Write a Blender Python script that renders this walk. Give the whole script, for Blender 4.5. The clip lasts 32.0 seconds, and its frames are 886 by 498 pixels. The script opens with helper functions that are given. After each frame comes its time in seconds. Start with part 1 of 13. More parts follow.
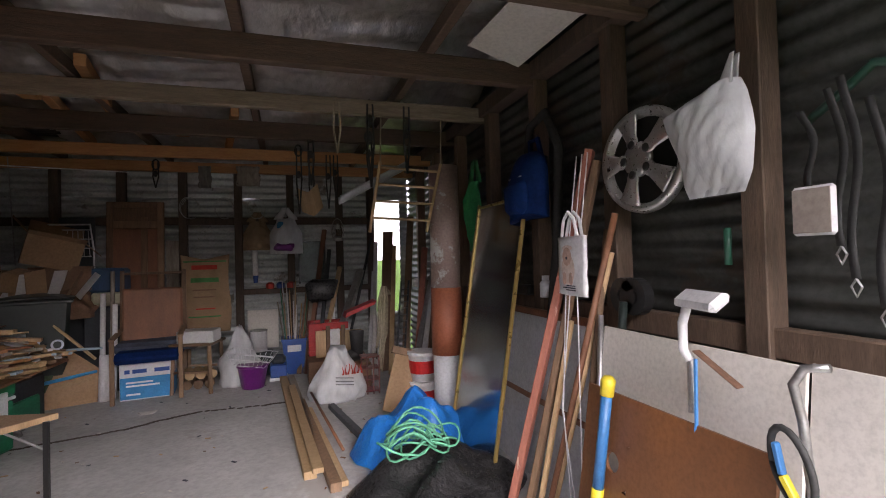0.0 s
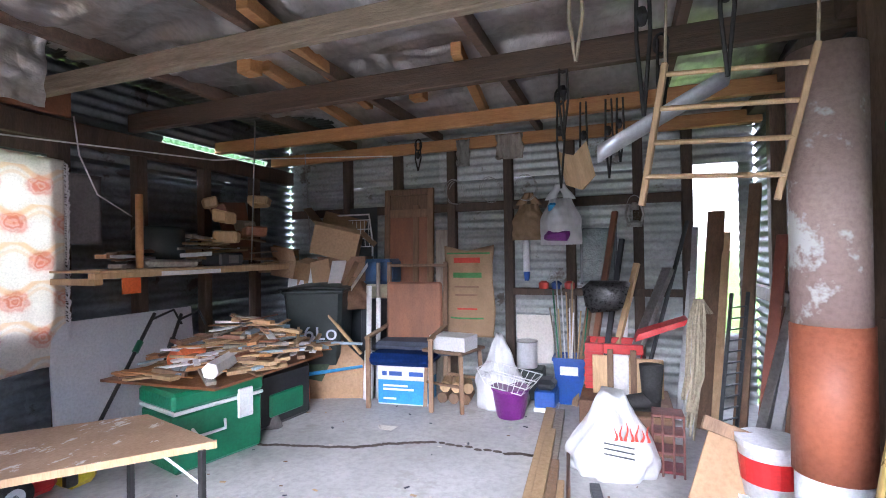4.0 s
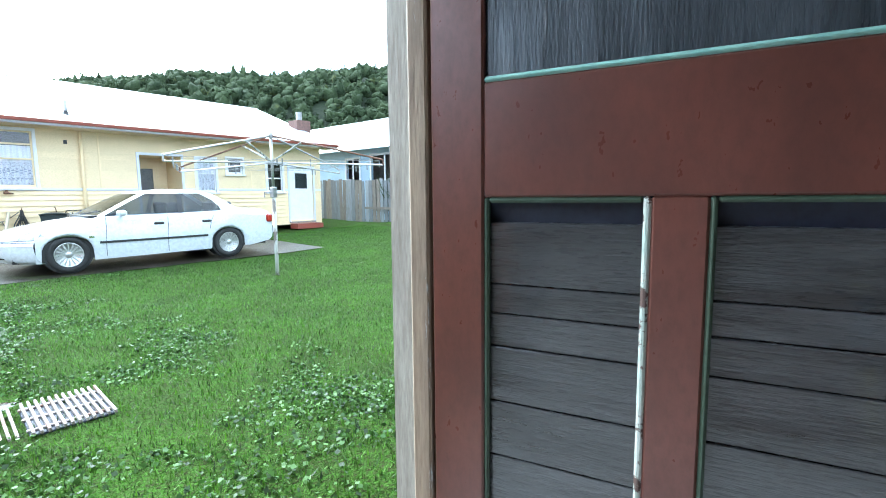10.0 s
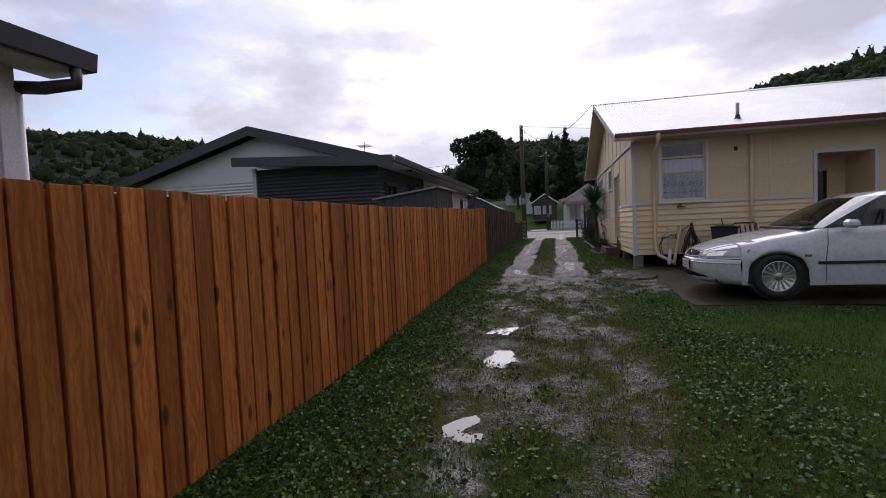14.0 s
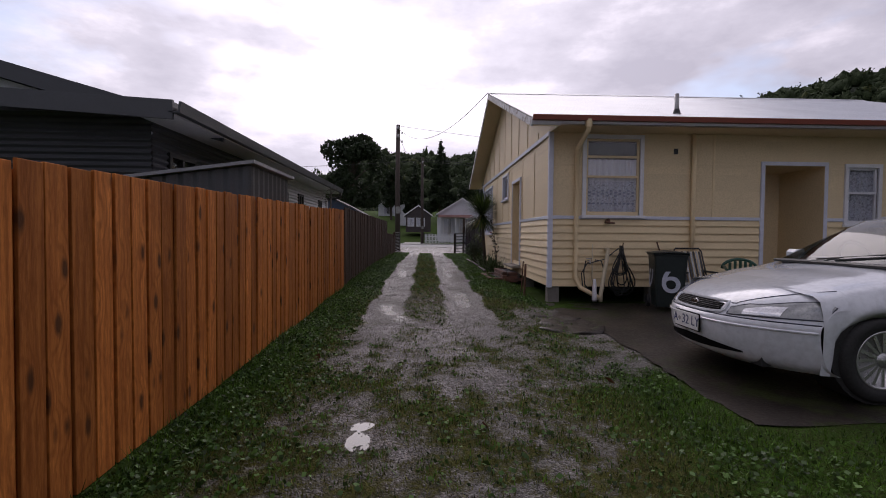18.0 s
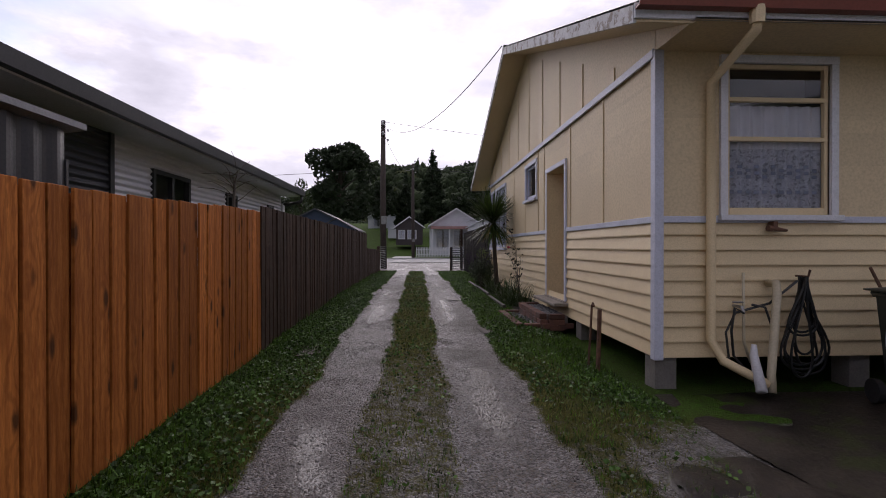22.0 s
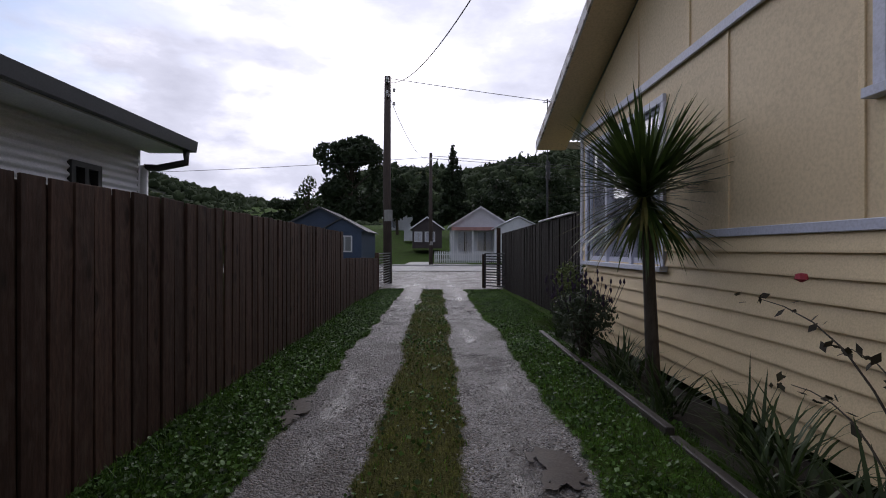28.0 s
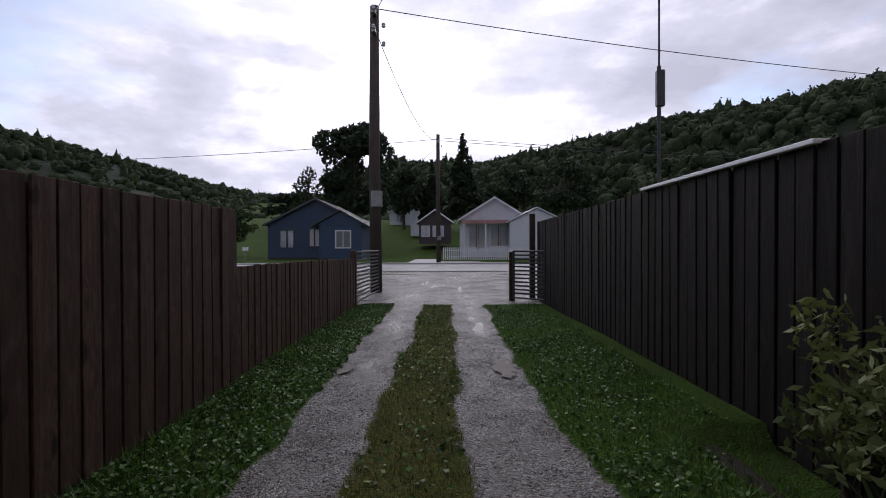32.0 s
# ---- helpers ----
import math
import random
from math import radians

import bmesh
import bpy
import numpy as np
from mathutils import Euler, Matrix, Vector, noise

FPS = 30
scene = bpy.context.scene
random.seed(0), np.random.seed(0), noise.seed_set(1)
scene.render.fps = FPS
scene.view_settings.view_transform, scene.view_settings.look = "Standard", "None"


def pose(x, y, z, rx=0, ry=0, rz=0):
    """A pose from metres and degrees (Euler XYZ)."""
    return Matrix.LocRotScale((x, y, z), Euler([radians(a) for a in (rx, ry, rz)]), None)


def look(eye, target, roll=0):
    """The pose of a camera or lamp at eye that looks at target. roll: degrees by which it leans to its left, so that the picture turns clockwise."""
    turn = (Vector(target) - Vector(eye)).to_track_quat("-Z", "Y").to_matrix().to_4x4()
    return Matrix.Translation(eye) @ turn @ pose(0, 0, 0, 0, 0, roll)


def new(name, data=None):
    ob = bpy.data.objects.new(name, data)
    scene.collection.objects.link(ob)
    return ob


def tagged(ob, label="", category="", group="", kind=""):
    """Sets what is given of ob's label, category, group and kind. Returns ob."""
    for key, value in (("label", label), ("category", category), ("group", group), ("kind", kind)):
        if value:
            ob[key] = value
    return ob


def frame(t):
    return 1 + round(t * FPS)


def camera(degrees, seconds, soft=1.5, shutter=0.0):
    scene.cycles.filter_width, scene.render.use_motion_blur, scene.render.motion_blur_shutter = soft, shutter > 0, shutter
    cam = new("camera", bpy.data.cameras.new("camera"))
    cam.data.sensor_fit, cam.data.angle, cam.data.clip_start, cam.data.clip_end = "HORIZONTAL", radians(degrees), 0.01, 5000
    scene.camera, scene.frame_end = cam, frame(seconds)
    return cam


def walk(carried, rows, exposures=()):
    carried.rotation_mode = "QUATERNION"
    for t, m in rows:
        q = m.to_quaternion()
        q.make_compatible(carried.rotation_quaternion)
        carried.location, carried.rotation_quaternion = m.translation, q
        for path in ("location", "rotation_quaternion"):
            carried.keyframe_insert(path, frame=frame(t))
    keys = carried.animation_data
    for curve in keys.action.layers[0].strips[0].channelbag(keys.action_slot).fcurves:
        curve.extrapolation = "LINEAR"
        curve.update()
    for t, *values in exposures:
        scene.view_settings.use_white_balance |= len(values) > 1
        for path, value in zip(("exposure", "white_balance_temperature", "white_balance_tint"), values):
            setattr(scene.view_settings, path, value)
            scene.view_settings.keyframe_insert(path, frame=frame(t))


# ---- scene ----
cam = camera(85.5, 32.0, 1.0)
METRES, EYE, TILT, LEAN, TURN = 26.8, 1.5, 0.0, 0.0, -18.1
ROWS = [
    (0.0, 0.0, 0.0, 0.0, 0.03, 0.96, 1.54),
    (0.5, -0.0004, 0.009, -0.0003, 4.6, 0.97, 1.1),
    (1.0, -0.0019, 0.0199, 0.0006, 8.18, 1.43, 0.9),
    (1.5, -0.001, 0.0259, 0.0004, 10.64, 1.82, 0.67),
    (2.0, 0.0029, 0.034, 0.0005, 14.13, 1.59, 0.53),
    (2.5, 0.0054, 0.0408, 0.0012, 19.77, 1.12, -0.27),
    (4.5, -0.0013, 0.0608, 0.0009, 48.45, -0.25, 1.23),
    (5.0, -0.0034, 0.0631, 0.001, 59.84, -1.16, 1.19),
    (5.5, -0.0043, 0.0627, 0.001, 66.83, -1.9, 1.19),
    (6.0, -0.0043, 0.0617, 0.0008, 73.93, -2.41, 0.68),
    (6.5, -0.0039, 0.0604, 0.0006, 81.23, -2.59, 0.22),
    (7.0, -0.0035, 0.0592, 0.0006, 88.15, -2.73, -0.32),
    (7.5, -0.0031, 0.0578, 0.0006, 93.09, -2.77, -0.92),
    (8.0, -0.0022, 0.0555, 0.0006, 97.8, -2.94, -1.33),
    (8.5, -0.0, 0.0502, 0.0007, 104.04, -3.47, -1.76),
    (9.0, 0.0032, 0.0391, 0.0006, 115.18, -4.15, -1.58),
    (9.5, 0.0049, 0.031, 0.0001, 130.07, -5.23, -0.54),
    (10.0, -0.0002, 0.0195, -0.0016, 148.03, -6.43, 0.59),
    (10.5, -0.0025, 0.0082, -0.0005, 164.16, -6.61, 1.33),
    (11.0, 0.0001, -0.007, -0.0002, 175.07, -5.72, 1.45),
    (11.5, 0.0039, -0.0167, -0.0007, 187.75, -4.94, 1.59),
    (12.0, 0.0102, -0.0253, -0.0006, 200.65, -4.13, 1.78),
    (12.5, 0.0228, -0.033, -0.0011, 207.2, -3.94, 1.52),
    (13.0, 0.034, -0.0424, -0.0025, 210.17, -3.79, 1.52),
    (13.5, 0.047, -0.0561, -0.004, 211.85, -3.28, 1.97),
    (14.0, 0.0615, -0.0708, -0.0043, 211.16, -2.78, 2.42),
    (14.5, 0.0724, -0.0882, -0.0049, 209.25, -2.77, 1.95),
    (16.5, 0.1025, -0.1592, -0.0066, 202.85, -2.67, 0.29),
    (17.0, 0.1084, -0.1759, -0.0054, 199.93, -2.44, 0.09),
    (17.5, 0.113, -0.1944, -0.005, 197.64, -2.1, -0.05),
    (18.0, 0.1201, -0.2127, -0.0048, 195.99, -1.75, -0.51),
    (18.5, 0.125, -0.2313, -0.0055, 193.81, -1.73, -0.75),
    (19.0, 0.1295, -0.248, -0.0048, 192.18, -1.55, -0.41),
    (19.5, 0.1351, -0.2653, -0.0045, 190.46, -1.5, 0.01),
    (20.0, 0.1396, -0.2848, -0.0055, 189.08, -1.77, 1.04),
    (20.5, 0.1477, -0.3043, -0.006, 190.08, -2.34, 1.22),
    (21.0, 0.1547, -0.3253, -0.005, 191.92, -1.7, 1.38),
    (21.5, 0.1602, -0.3463, -0.0028, 193.59, -0.96, 0.78),
    (22.0, 0.1677, -0.3683, -0.0017, 195.07, -0.28, 0.02),
    (22.5, 0.1725, -0.3899, -0.0011, 195.55, 0.1, -0.1),
    (23.0, 0.1793, -0.4102, -0.0011, 196.3, 0.27, -0.09),
    (23.5, 0.1859, -0.4304, -0.0009, 196.48, -0.01, 0.01),
    (24.0, 0.1924, -0.45, -0.0001, 196.64, -0.09, 0.23),
    (24.5, 0.2003, -0.47, 0.0007, 196.86, 0.28, 0.35),
    (25.0, 0.2069, -0.4915, 0.0011, 197.14, -0.14, 0.71),
    (25.5, 0.215, -0.5122, 0.0009, 197.48, -0.19, 0.33),
    (27.5, 0.2412, -0.6018, 0.0031, 197.17, -0.05, -0.11),
    (28.0, 0.2492, -0.6237, 0.0028, 197.34, 0.05, -0.08),
    (28.5, 0.2555, -0.6459, 0.0021, 197.11, 0.15, 0.1),
    (29.0, 0.2625, -0.6671, 0.0023, 197.46, 0.14, 0.18),
    (29.5, 0.2693, -0.6887, 0.003, 197.46, 0.3, 0.09),
    (30.0, 0.2752, -0.7109, 0.0035, 197.8, 0.04, 0.57),
    (30.5, 0.2838, -0.7334, 0.004, 198.09, 0.33, 0.85),
    (31.0, 0.29, -0.7559, 0.0033, 198.25, 0.3, 0.96),
    (31.5, 0.2971, -0.7777, 0.0027, 198.43, 0.02, 0.59),
    (32.0, 0.3032, -0.7982, 0.0032, 198.49, -0.5, 0.2),
]
walk(cam, [(t, pose(0, 0, EYE, TILT, LEAN, TURN) @ pose(METRES * x, METRES * y, METRES * z, 90 + pitch, roll, yaw)) for t, x, y, z, yaw, pitch, roll in ROWS],
     [(0.0, 3.5, 6900, 20), (0.6, 4.6, 6700, 20), (2.0, 5.6, 6300, 20), (5.0, 5.6, 5700, 16), (6.0, 5.6, 5800, 20), (8.0, 6.0, 5800, 18), (9.0, 5.1, 5600, 4), (9.6, 3.8, 5600, 0), (10.0, 3.4, 5500, -4), (10.4, 2.7, 5600, 0),
      (11.0, 1.6, 5800, 4), (11.6, 0.55, 6000, 8), (12.0, 0.1, 6100, 12), (13.0, 0.15, 6300, 18), (14.0, 0.25, 6500, 20), (18.0, 0.22, 6700, 24), (21.0, 0.32, 6700, 24), (23.0, 0.40, 6600, 22), (25.5, 0.30, 6400, 20), (28.0, 0.25, 6300, 18), (32.0, 0.25, 6300, 20)])

# ---- world and sun: broken cloud, the sun behind it beyond the street ----
SUN = Vector((0.08, -0.86, 0.50)).normalized()
world = bpy.data.worlds.new("sky")
scene.world = world
world.use_nodes = True
wn, wl = world.node_tree.nodes, world.node_tree.links
wn.clear()
w_out, w_bg = wn.new("ShaderNodeOutputWorld"), wn.new("ShaderNodeBackground")
w_sky = wn.new("ShaderNodeTexSky")
w_sky.sky_type, w_sky.sun_disc = "NISHITA", False
w_sky.sun_elevation, w_sky.sun_rotation = math.asin(SUN.z), math.atan2(SUN.x, SUN.y)
w_co, w_map = wn.new("ShaderNodeTexCoord"), wn.new("ShaderNodeMapping")
w_map.inputs["Scale"].default_value = (1.0, 1.0, 2.4)
w_map.inputs["Location"].default_value = (0.35, 0.1, 0.2)
wl.new(w_co.outputs["Generated"], w_map.inputs["Vector"])


def w_noise(scale, detail, rough):
    n = wn.new("ShaderNodeTexNoise")
    n.inputs["Scale"].default_value, n.inputs["Detail"].default_value, n.inputs["Roughness"].default_value = scale, detail, rough
    wl.new(w_map.outputs["Vector"], n.inputs["Vector"])
    return n.outputs["Fac"]


def w_ramp(value, stops):
    r = wn.new("ShaderNodeValToRGB")
    r.color_ramp.elements[0].position, r.color_ramp.elements[0].color = stops[0][0], (*stops[0][1], 1)
    r.color_ramp.elements[1].position, r.color_ramp.elements[1].color = stops[-1][0], (*stops[-1][1], 1)
    for p, c in stops[1:-1]:
        e = r.color_ramp.elements.new(p)
        e.color = (*c, 1)
    wl.new(value, r.inputs["Fac"])
    return r.outputs["Color"]


def w_mix(kind, fac, a, b):
    m = wn.new("ShaderNodeMix")
    m.data_type, m.blend_type = "RGBA", kind
    for sock, v in ((m.inputs[0], fac), (m.inputs[6], a), (m.inputs[7], b)):
        if isinstance(v, (float, int)):
            sock.default_value = v
        elif isinstance(v, tuple):
            sock.default_value = v
        else:
            wl.new(v, sock)
    return m.outputs[2]


w_dot = wn.new("ShaderNodeVectorMath")
w_dot.operation = "DOT_PRODUCT"
wl.new(w_co.outputs["Generated"], w_dot.inputs[0])
w_dot.inputs[1].default_value = SUN
w_mapdot = wn.new("ShaderNodeMapRange")
w_mapdot.inputs["From Min"].default_value, w_mapdot.inputs["From Max"].default_value = -1.0, 1.0
wl.new(w_dot.outputs["Value"], w_mapdot.inputs["Value"])
w_grey = w_ramp(w_noise(2.6, 7.0, 0.58), [(0.36, (0.43, 0.455, 0.53)), (0.48, (0.55, 0.58, 0.66)), (0.62, (0.88, 0.91, 1.0))])
w_glow = w_ramp(w_mapdot.outputs["Result"], [(0.0, (0.56, 0.56, 0.57)), (0.5, (0.66, 0.665, 0.675)), (0.8, (0.80, 0.79, 0.80)), (0.96, (1.15, 1.13, 1.12)), (1.0, (1.6, 1.57, 1.52))])
w_cloud = w_mix("MULTIPLY", 1.0, w_grey, w_glow)
w_blue = w_mix("MULTIPLY", 1.0, w_sky.outputs["Color"], (0.12, 0.12, 0.12, 1))
w_cover = w_ramp(w_noise(1.5, 5.0, 0.55), [(0.36, (0, 0, 0)), (0.45, (1, 1, 1))])
# a rent in the cloud over the fence side of the street
w_gap = wn.new("ShaderNodeVectorMath")
w_gap.operation = "DOT_PRODUCT"
wl.new(w_co.outputs["Generated"], w_gap.inputs[0])
w_gap.inputs[1].default_value = Vector((0.70, -0.64, 0.33)).normalized()
w_add = wn.new("ShaderNodeMath")
w_add.operation = "MULTIPLY_ADD"
wl.new(w_noise(5.0, 6.0, 0.6), w_add.inputs[0])
w_add.inputs[1].default_value = 0.16
wl.new(w_gap.outputs["Value"], w_add.inputs[2])
w_holer = wn.new("ShaderNodeMapRange")
w_holer.inputs["From Min"].default_value, w_holer.inputs["From Max"].default_value, w_holer.inputs["To Max"].default_value = 1.045, 1.085, 0.8
wl.new(w_add.outputs[0], w_holer.inputs["Value"])
w_all = w_mix("MIX", w_cover, w_blue, w_cloud)
wl.new(w_mix("MIX", w_holer.outputs["Result"], w_all, w_blue), w_bg.inputs["Color"])
w_bg.inputs["Strength"].default_value = 1.0
wl.new(w_bg.outputs["Background"], w_out.inputs["Surface"])

sun = new("sun", bpy.data.lights.new("sun", "SUN"))
sun.data.energy, sun.data.angle, sun.data.color = 1.0, radians(60), (1.0, 0.98, 0.95)
sun.matrix_world = look(SUN * 50, (0, 0, 0))

# ---- mesh helpers ----
RNG = random.Random(7)


class Geo:
    """Vertices and faces gathered for one mesh."""

    def __init__(self):
        self.v, self.f = [], []

    def add(self, verts, faces, m=None):
        k = len(self.v)
        self.v += [tuple(m @ Vector(p)) for p in verts] if m else [tuple(p) for p in verts]
        self.f += [tuple(k + i for i in f) for f in faces]
        return self

    def box(self, x0, y0, z0, x1, y1, z1, c=0.0, m=None):
        x0, x1, y0, y1, z0, z1 = min(x0, x1), max(x0, x1), min(y0, y1), max(y0, y1), min(z0, z1), max(z0, z1)
        if c <= 0:
            v = [(x, y, z) for x in (x0, x1) for y in (y0, y1) for z in (z0, z1)]
            return self.add(v, [(0, 1, 3, 2), (4, 6, 7, 5), (0, 4, 5, 1), (2, 3, 7, 6), (0, 2, 6, 4), (1, 5, 7, 3)], m)
        c = min(c, 0.45 * min(x1 - x0, y1 - y0, z1 - z0))
        lo, hi, v, idx = (x0, y0, z0), (x1, y1, z1), [], {}
        for sx in (0, 1):
            for sy in (0, 1):
                for sz in (0, 1):
                    s = (sx, sy, sz)
                    for a in range(3):
                        idx[s, a] = len(v)
                        v.append(tuple((hi[k] if s[k] else lo[k]) if k == a else ((hi[k] - c) if s[k] else (lo[k] + c)) for k in range(3)))
        f = []
        for a in range(3):
            b, d = (a + 1) % 3, (a + 2) % 3
            for s in (0, 1):
                def cs(p, q):
                    r = [0, 0, 0]
                    r[a], r[b], r[d] = s, p, q
                    return tuple(r)
                loop = [idx[cs(p, q), a] for p, q in ((0, 0), (1, 0), (1, 1), (0, 1))]
                f.append(tuple(loop if s else loop[::-1]))
                for t in (0, 1):
                    e = [idx[cs(s2, t), k] for s2, k in ((0, b), (1, b))]
                    r0, r1 = [0, 0, 0], [0, 0, 0]
                    r0[a], r0[b], r0[d] = s, t, 0
                    r1[a], r1[b], r1[d] = s, t, 1
                    r0, r1 = tuple(r0), tuple(r1)
                    q = (idx[r0, a], idx[r1, a], idx[r1, b], idx[r0, b])
                    f.append(q if (s ^ t) == 0 else q[::-1])
        for s in ((i, j, k) for i in (0, 1) for j in (0, 1) for k in (0, 1)):
            q = (idx[s, 0], idx[s, 1], idx[s, 2])
            f.append(q if sum(s) % 2 else q[::-1])
        return self.add(v, f, m)

    def tube(self, pts, r, n=8, caps=True, m=None):
        pts = [Vector(p) for p in pts]
        rs = r if isinstance(r, (list, tuple)) else [r] * len(pts)
        v, f, up = [], [], None
        for i, p in enumerate(pts):
            d = (pts[min(i + 1, len(pts) - 1)] - pts[max(i - 1, 0)]).normalized()
            if up is None:
                up = d.orthogonal().normalized()
            up = (up - d * up.dot(d)).normalized()
            s = d.cross(up)
            v += [p + (up * math.cos(2 * math.pi * k / n) + s * math.sin(2 * math.pi * k / n)) * rs[i] for k in range(n)]
        for i in range(len(pts) - 1):
            for k in range(n):
                a, b = i * n + k, i * n + (k + 1) % n
                f.append((a, b, b + n, a + n))
        if caps:
            f.append(tuple(range(n))[::-1])
            f.append(tuple(range((len(pts) - 1) * n, len(pts) * n)))
        return self.add(v, f, m)

    def lathe(self, prof, n=24, m=None, squash=1.0):
        """prof: (radius, height) from the bottom up, round z."""
        v = [(r * math.cos(2 * math.pi * k / n), squash * r * math.sin(2 * math.pi * k / n), z) for r, z in prof for k in range(n)]
        f = [(i * n + k, i * n + (k + 1) % n, (i + 1) * n + (k + 1) % n, (i + 1) * n + k) for i in range(len(prof) - 1) for k in range(n)]
        if prof[0][0] > 1e-4:
            f.append(tuple(range(n))[::-1])
        if prof[-1][0] > 1e-4:
            f.append(tuple(range((len(prof) - 1) * n, len(prof) * n)))
        return self.add(v, f, m)

    def prism(self, poly, a, b, axis="z", m=None):
        """A polygon drawn out from a to b along an axis; x: poly is (y, z); y: (x, z); z: (x, y)."""
        put = {"x": lambda p, h: (h, p[0], p[1]), "y": lambda p, h: (p[0], h, p[1]), "z": lambda p, h: (p[0], p[1], h)}[axis]
        n = len(poly)
        v = [put(p, a) for p in poly] + [put(p, b) for p in poly]
        f = [tuple(range(n))[::-1], tuple(range(n, 2 * n))] + [(i, (i + 1) % n, n + (i + 1) % n, n + i) for i in range(n)]
        return self.add(v, f, m)

    def grid(self, fn, nu, nv, m=None):
        v = [fn(i / nu, j / nv) for i in range(nu + 1) for j in range(nv + 1)]
        f = [(i * (nv + 1) + j, (i + 1) * (nv + 1) + j, (i + 1) * (nv + 1) + j + 1, i * (nv + 1) + j + 1) for i in range(nu) for j in range(nv)]
        return self.add(v, f, m)

    def slab(self, fn, nu, nv, th, m=None):
        """A curved sheet with thickness th along its normal, closed at the rims."""
        P = [[Vector(fn(i / nu, j / nv)) for j in range(nv + 1)] for i in range(nu + 1)]
        v, w = [], nv + 1
        back = []
        for i in range(nu + 1):
            for j in range(nv + 1):
                du = P[min(i + 1, nu)][j] - P[max(i - 1, 0)][j]
                dv = P[i][min(j + 1, nv)] - P[i][max(j - 1, 0)]
                nrm = du.cross(dv)
                nrm = nrm.normalized() if nrm.length > 1e-9 else Vector((0, 0, 1))
                v.append(P[i][j] + nrm * th / 2)
                back.append(P[i][j] - nrm * th / 2)
        k, f = len(v), []
        for i in range(nu):
            for j in range(nv):
                q = (i * w + j, (i + 1) * w + j, (i + 1) * w + j + 1, i * w + j + 1)
                f += [q, tuple(k + a for a in q[::-1])]
        rim = [i * w for i in range(nu)] + [nu * w + j for j in range(nv)] + [i * w + nv for i in range(nu, 0, -1)] + [j for j in range(nv, 0, -1)]
        for a, b in zip(rim, rim[1:] + rim[:1]):
            f.append((b, a, k + a, k + b))
        return self.add(v + back, f, m)

    def mesh(self, name, smooth=False):
        me = bpy.data.meshes.new(name)
        me.from_pydata(self.v, [], self.f)
        if smooth:
            me.polygons.foreach_set("use_smooth", [True] * len(me.polygons))
        me.update()
        return me


def fix(me):
    bm = bmesh.new()
    bm.from_mesh(me)
    bmesh.ops.recalc_face_normals(bm, faces=bm.faces)
    bm.to_mesh(me)
    bm.free()
    return me


def part(name, geo, material, parent=None, label="", smooth=False, m=None):
    """Links a Geo (or a ready mesh) as one mesh object under a thing or a part."""
    me = geo
    if isinstance(geo, Geo):
        me = fix(geo.mesh(name, smooth))
    if material and not me.materials:
        me.materials.append(material)
    ob = new(name, me)
    if parent:
        ob.parent = parent
    if m:
        ob.matrix_basis = m
    if label:
        ob["label"] = label
    return ob


def thing(name, label, category, at=(0, 0, 0), rz=0, group="", kind="", rx=0, ry=0):
    ob = new(name)
    ob.empty_display_size = 0.1
    ob.matrix_basis = pose(*at, rx, ry, rz)
    return tagged(ob, label, category, group, kind)


def solid(name, geo, material, label, category, at=(0, 0, 0), rz=0, group="", kind="", smooth=False, rx=0, ry=0):
    """A thing of one mesh."""
    ob = part(name, geo, material, None, label, smooth)
    ob.matrix_basis = pose(*at, rx, ry, rz)
    return tagged(ob, label, category, group, kind)


def soft(geo, k=0.0, seed=0.0, scale=3.0):
    """Shifts the points of a Geo by noise."""
    geo.v = [tuple(Vector(p) + k * noise.noise_vector(Vector(p) * scale + Vector((seed, seed * 2, 0)))) for p in geo.v]
    return geo


def rbox(x0, y0, z0, x1, y1, z1, c=0.004):
    return Geo().box(x0, y0, z0, x1, y1, z1, c)


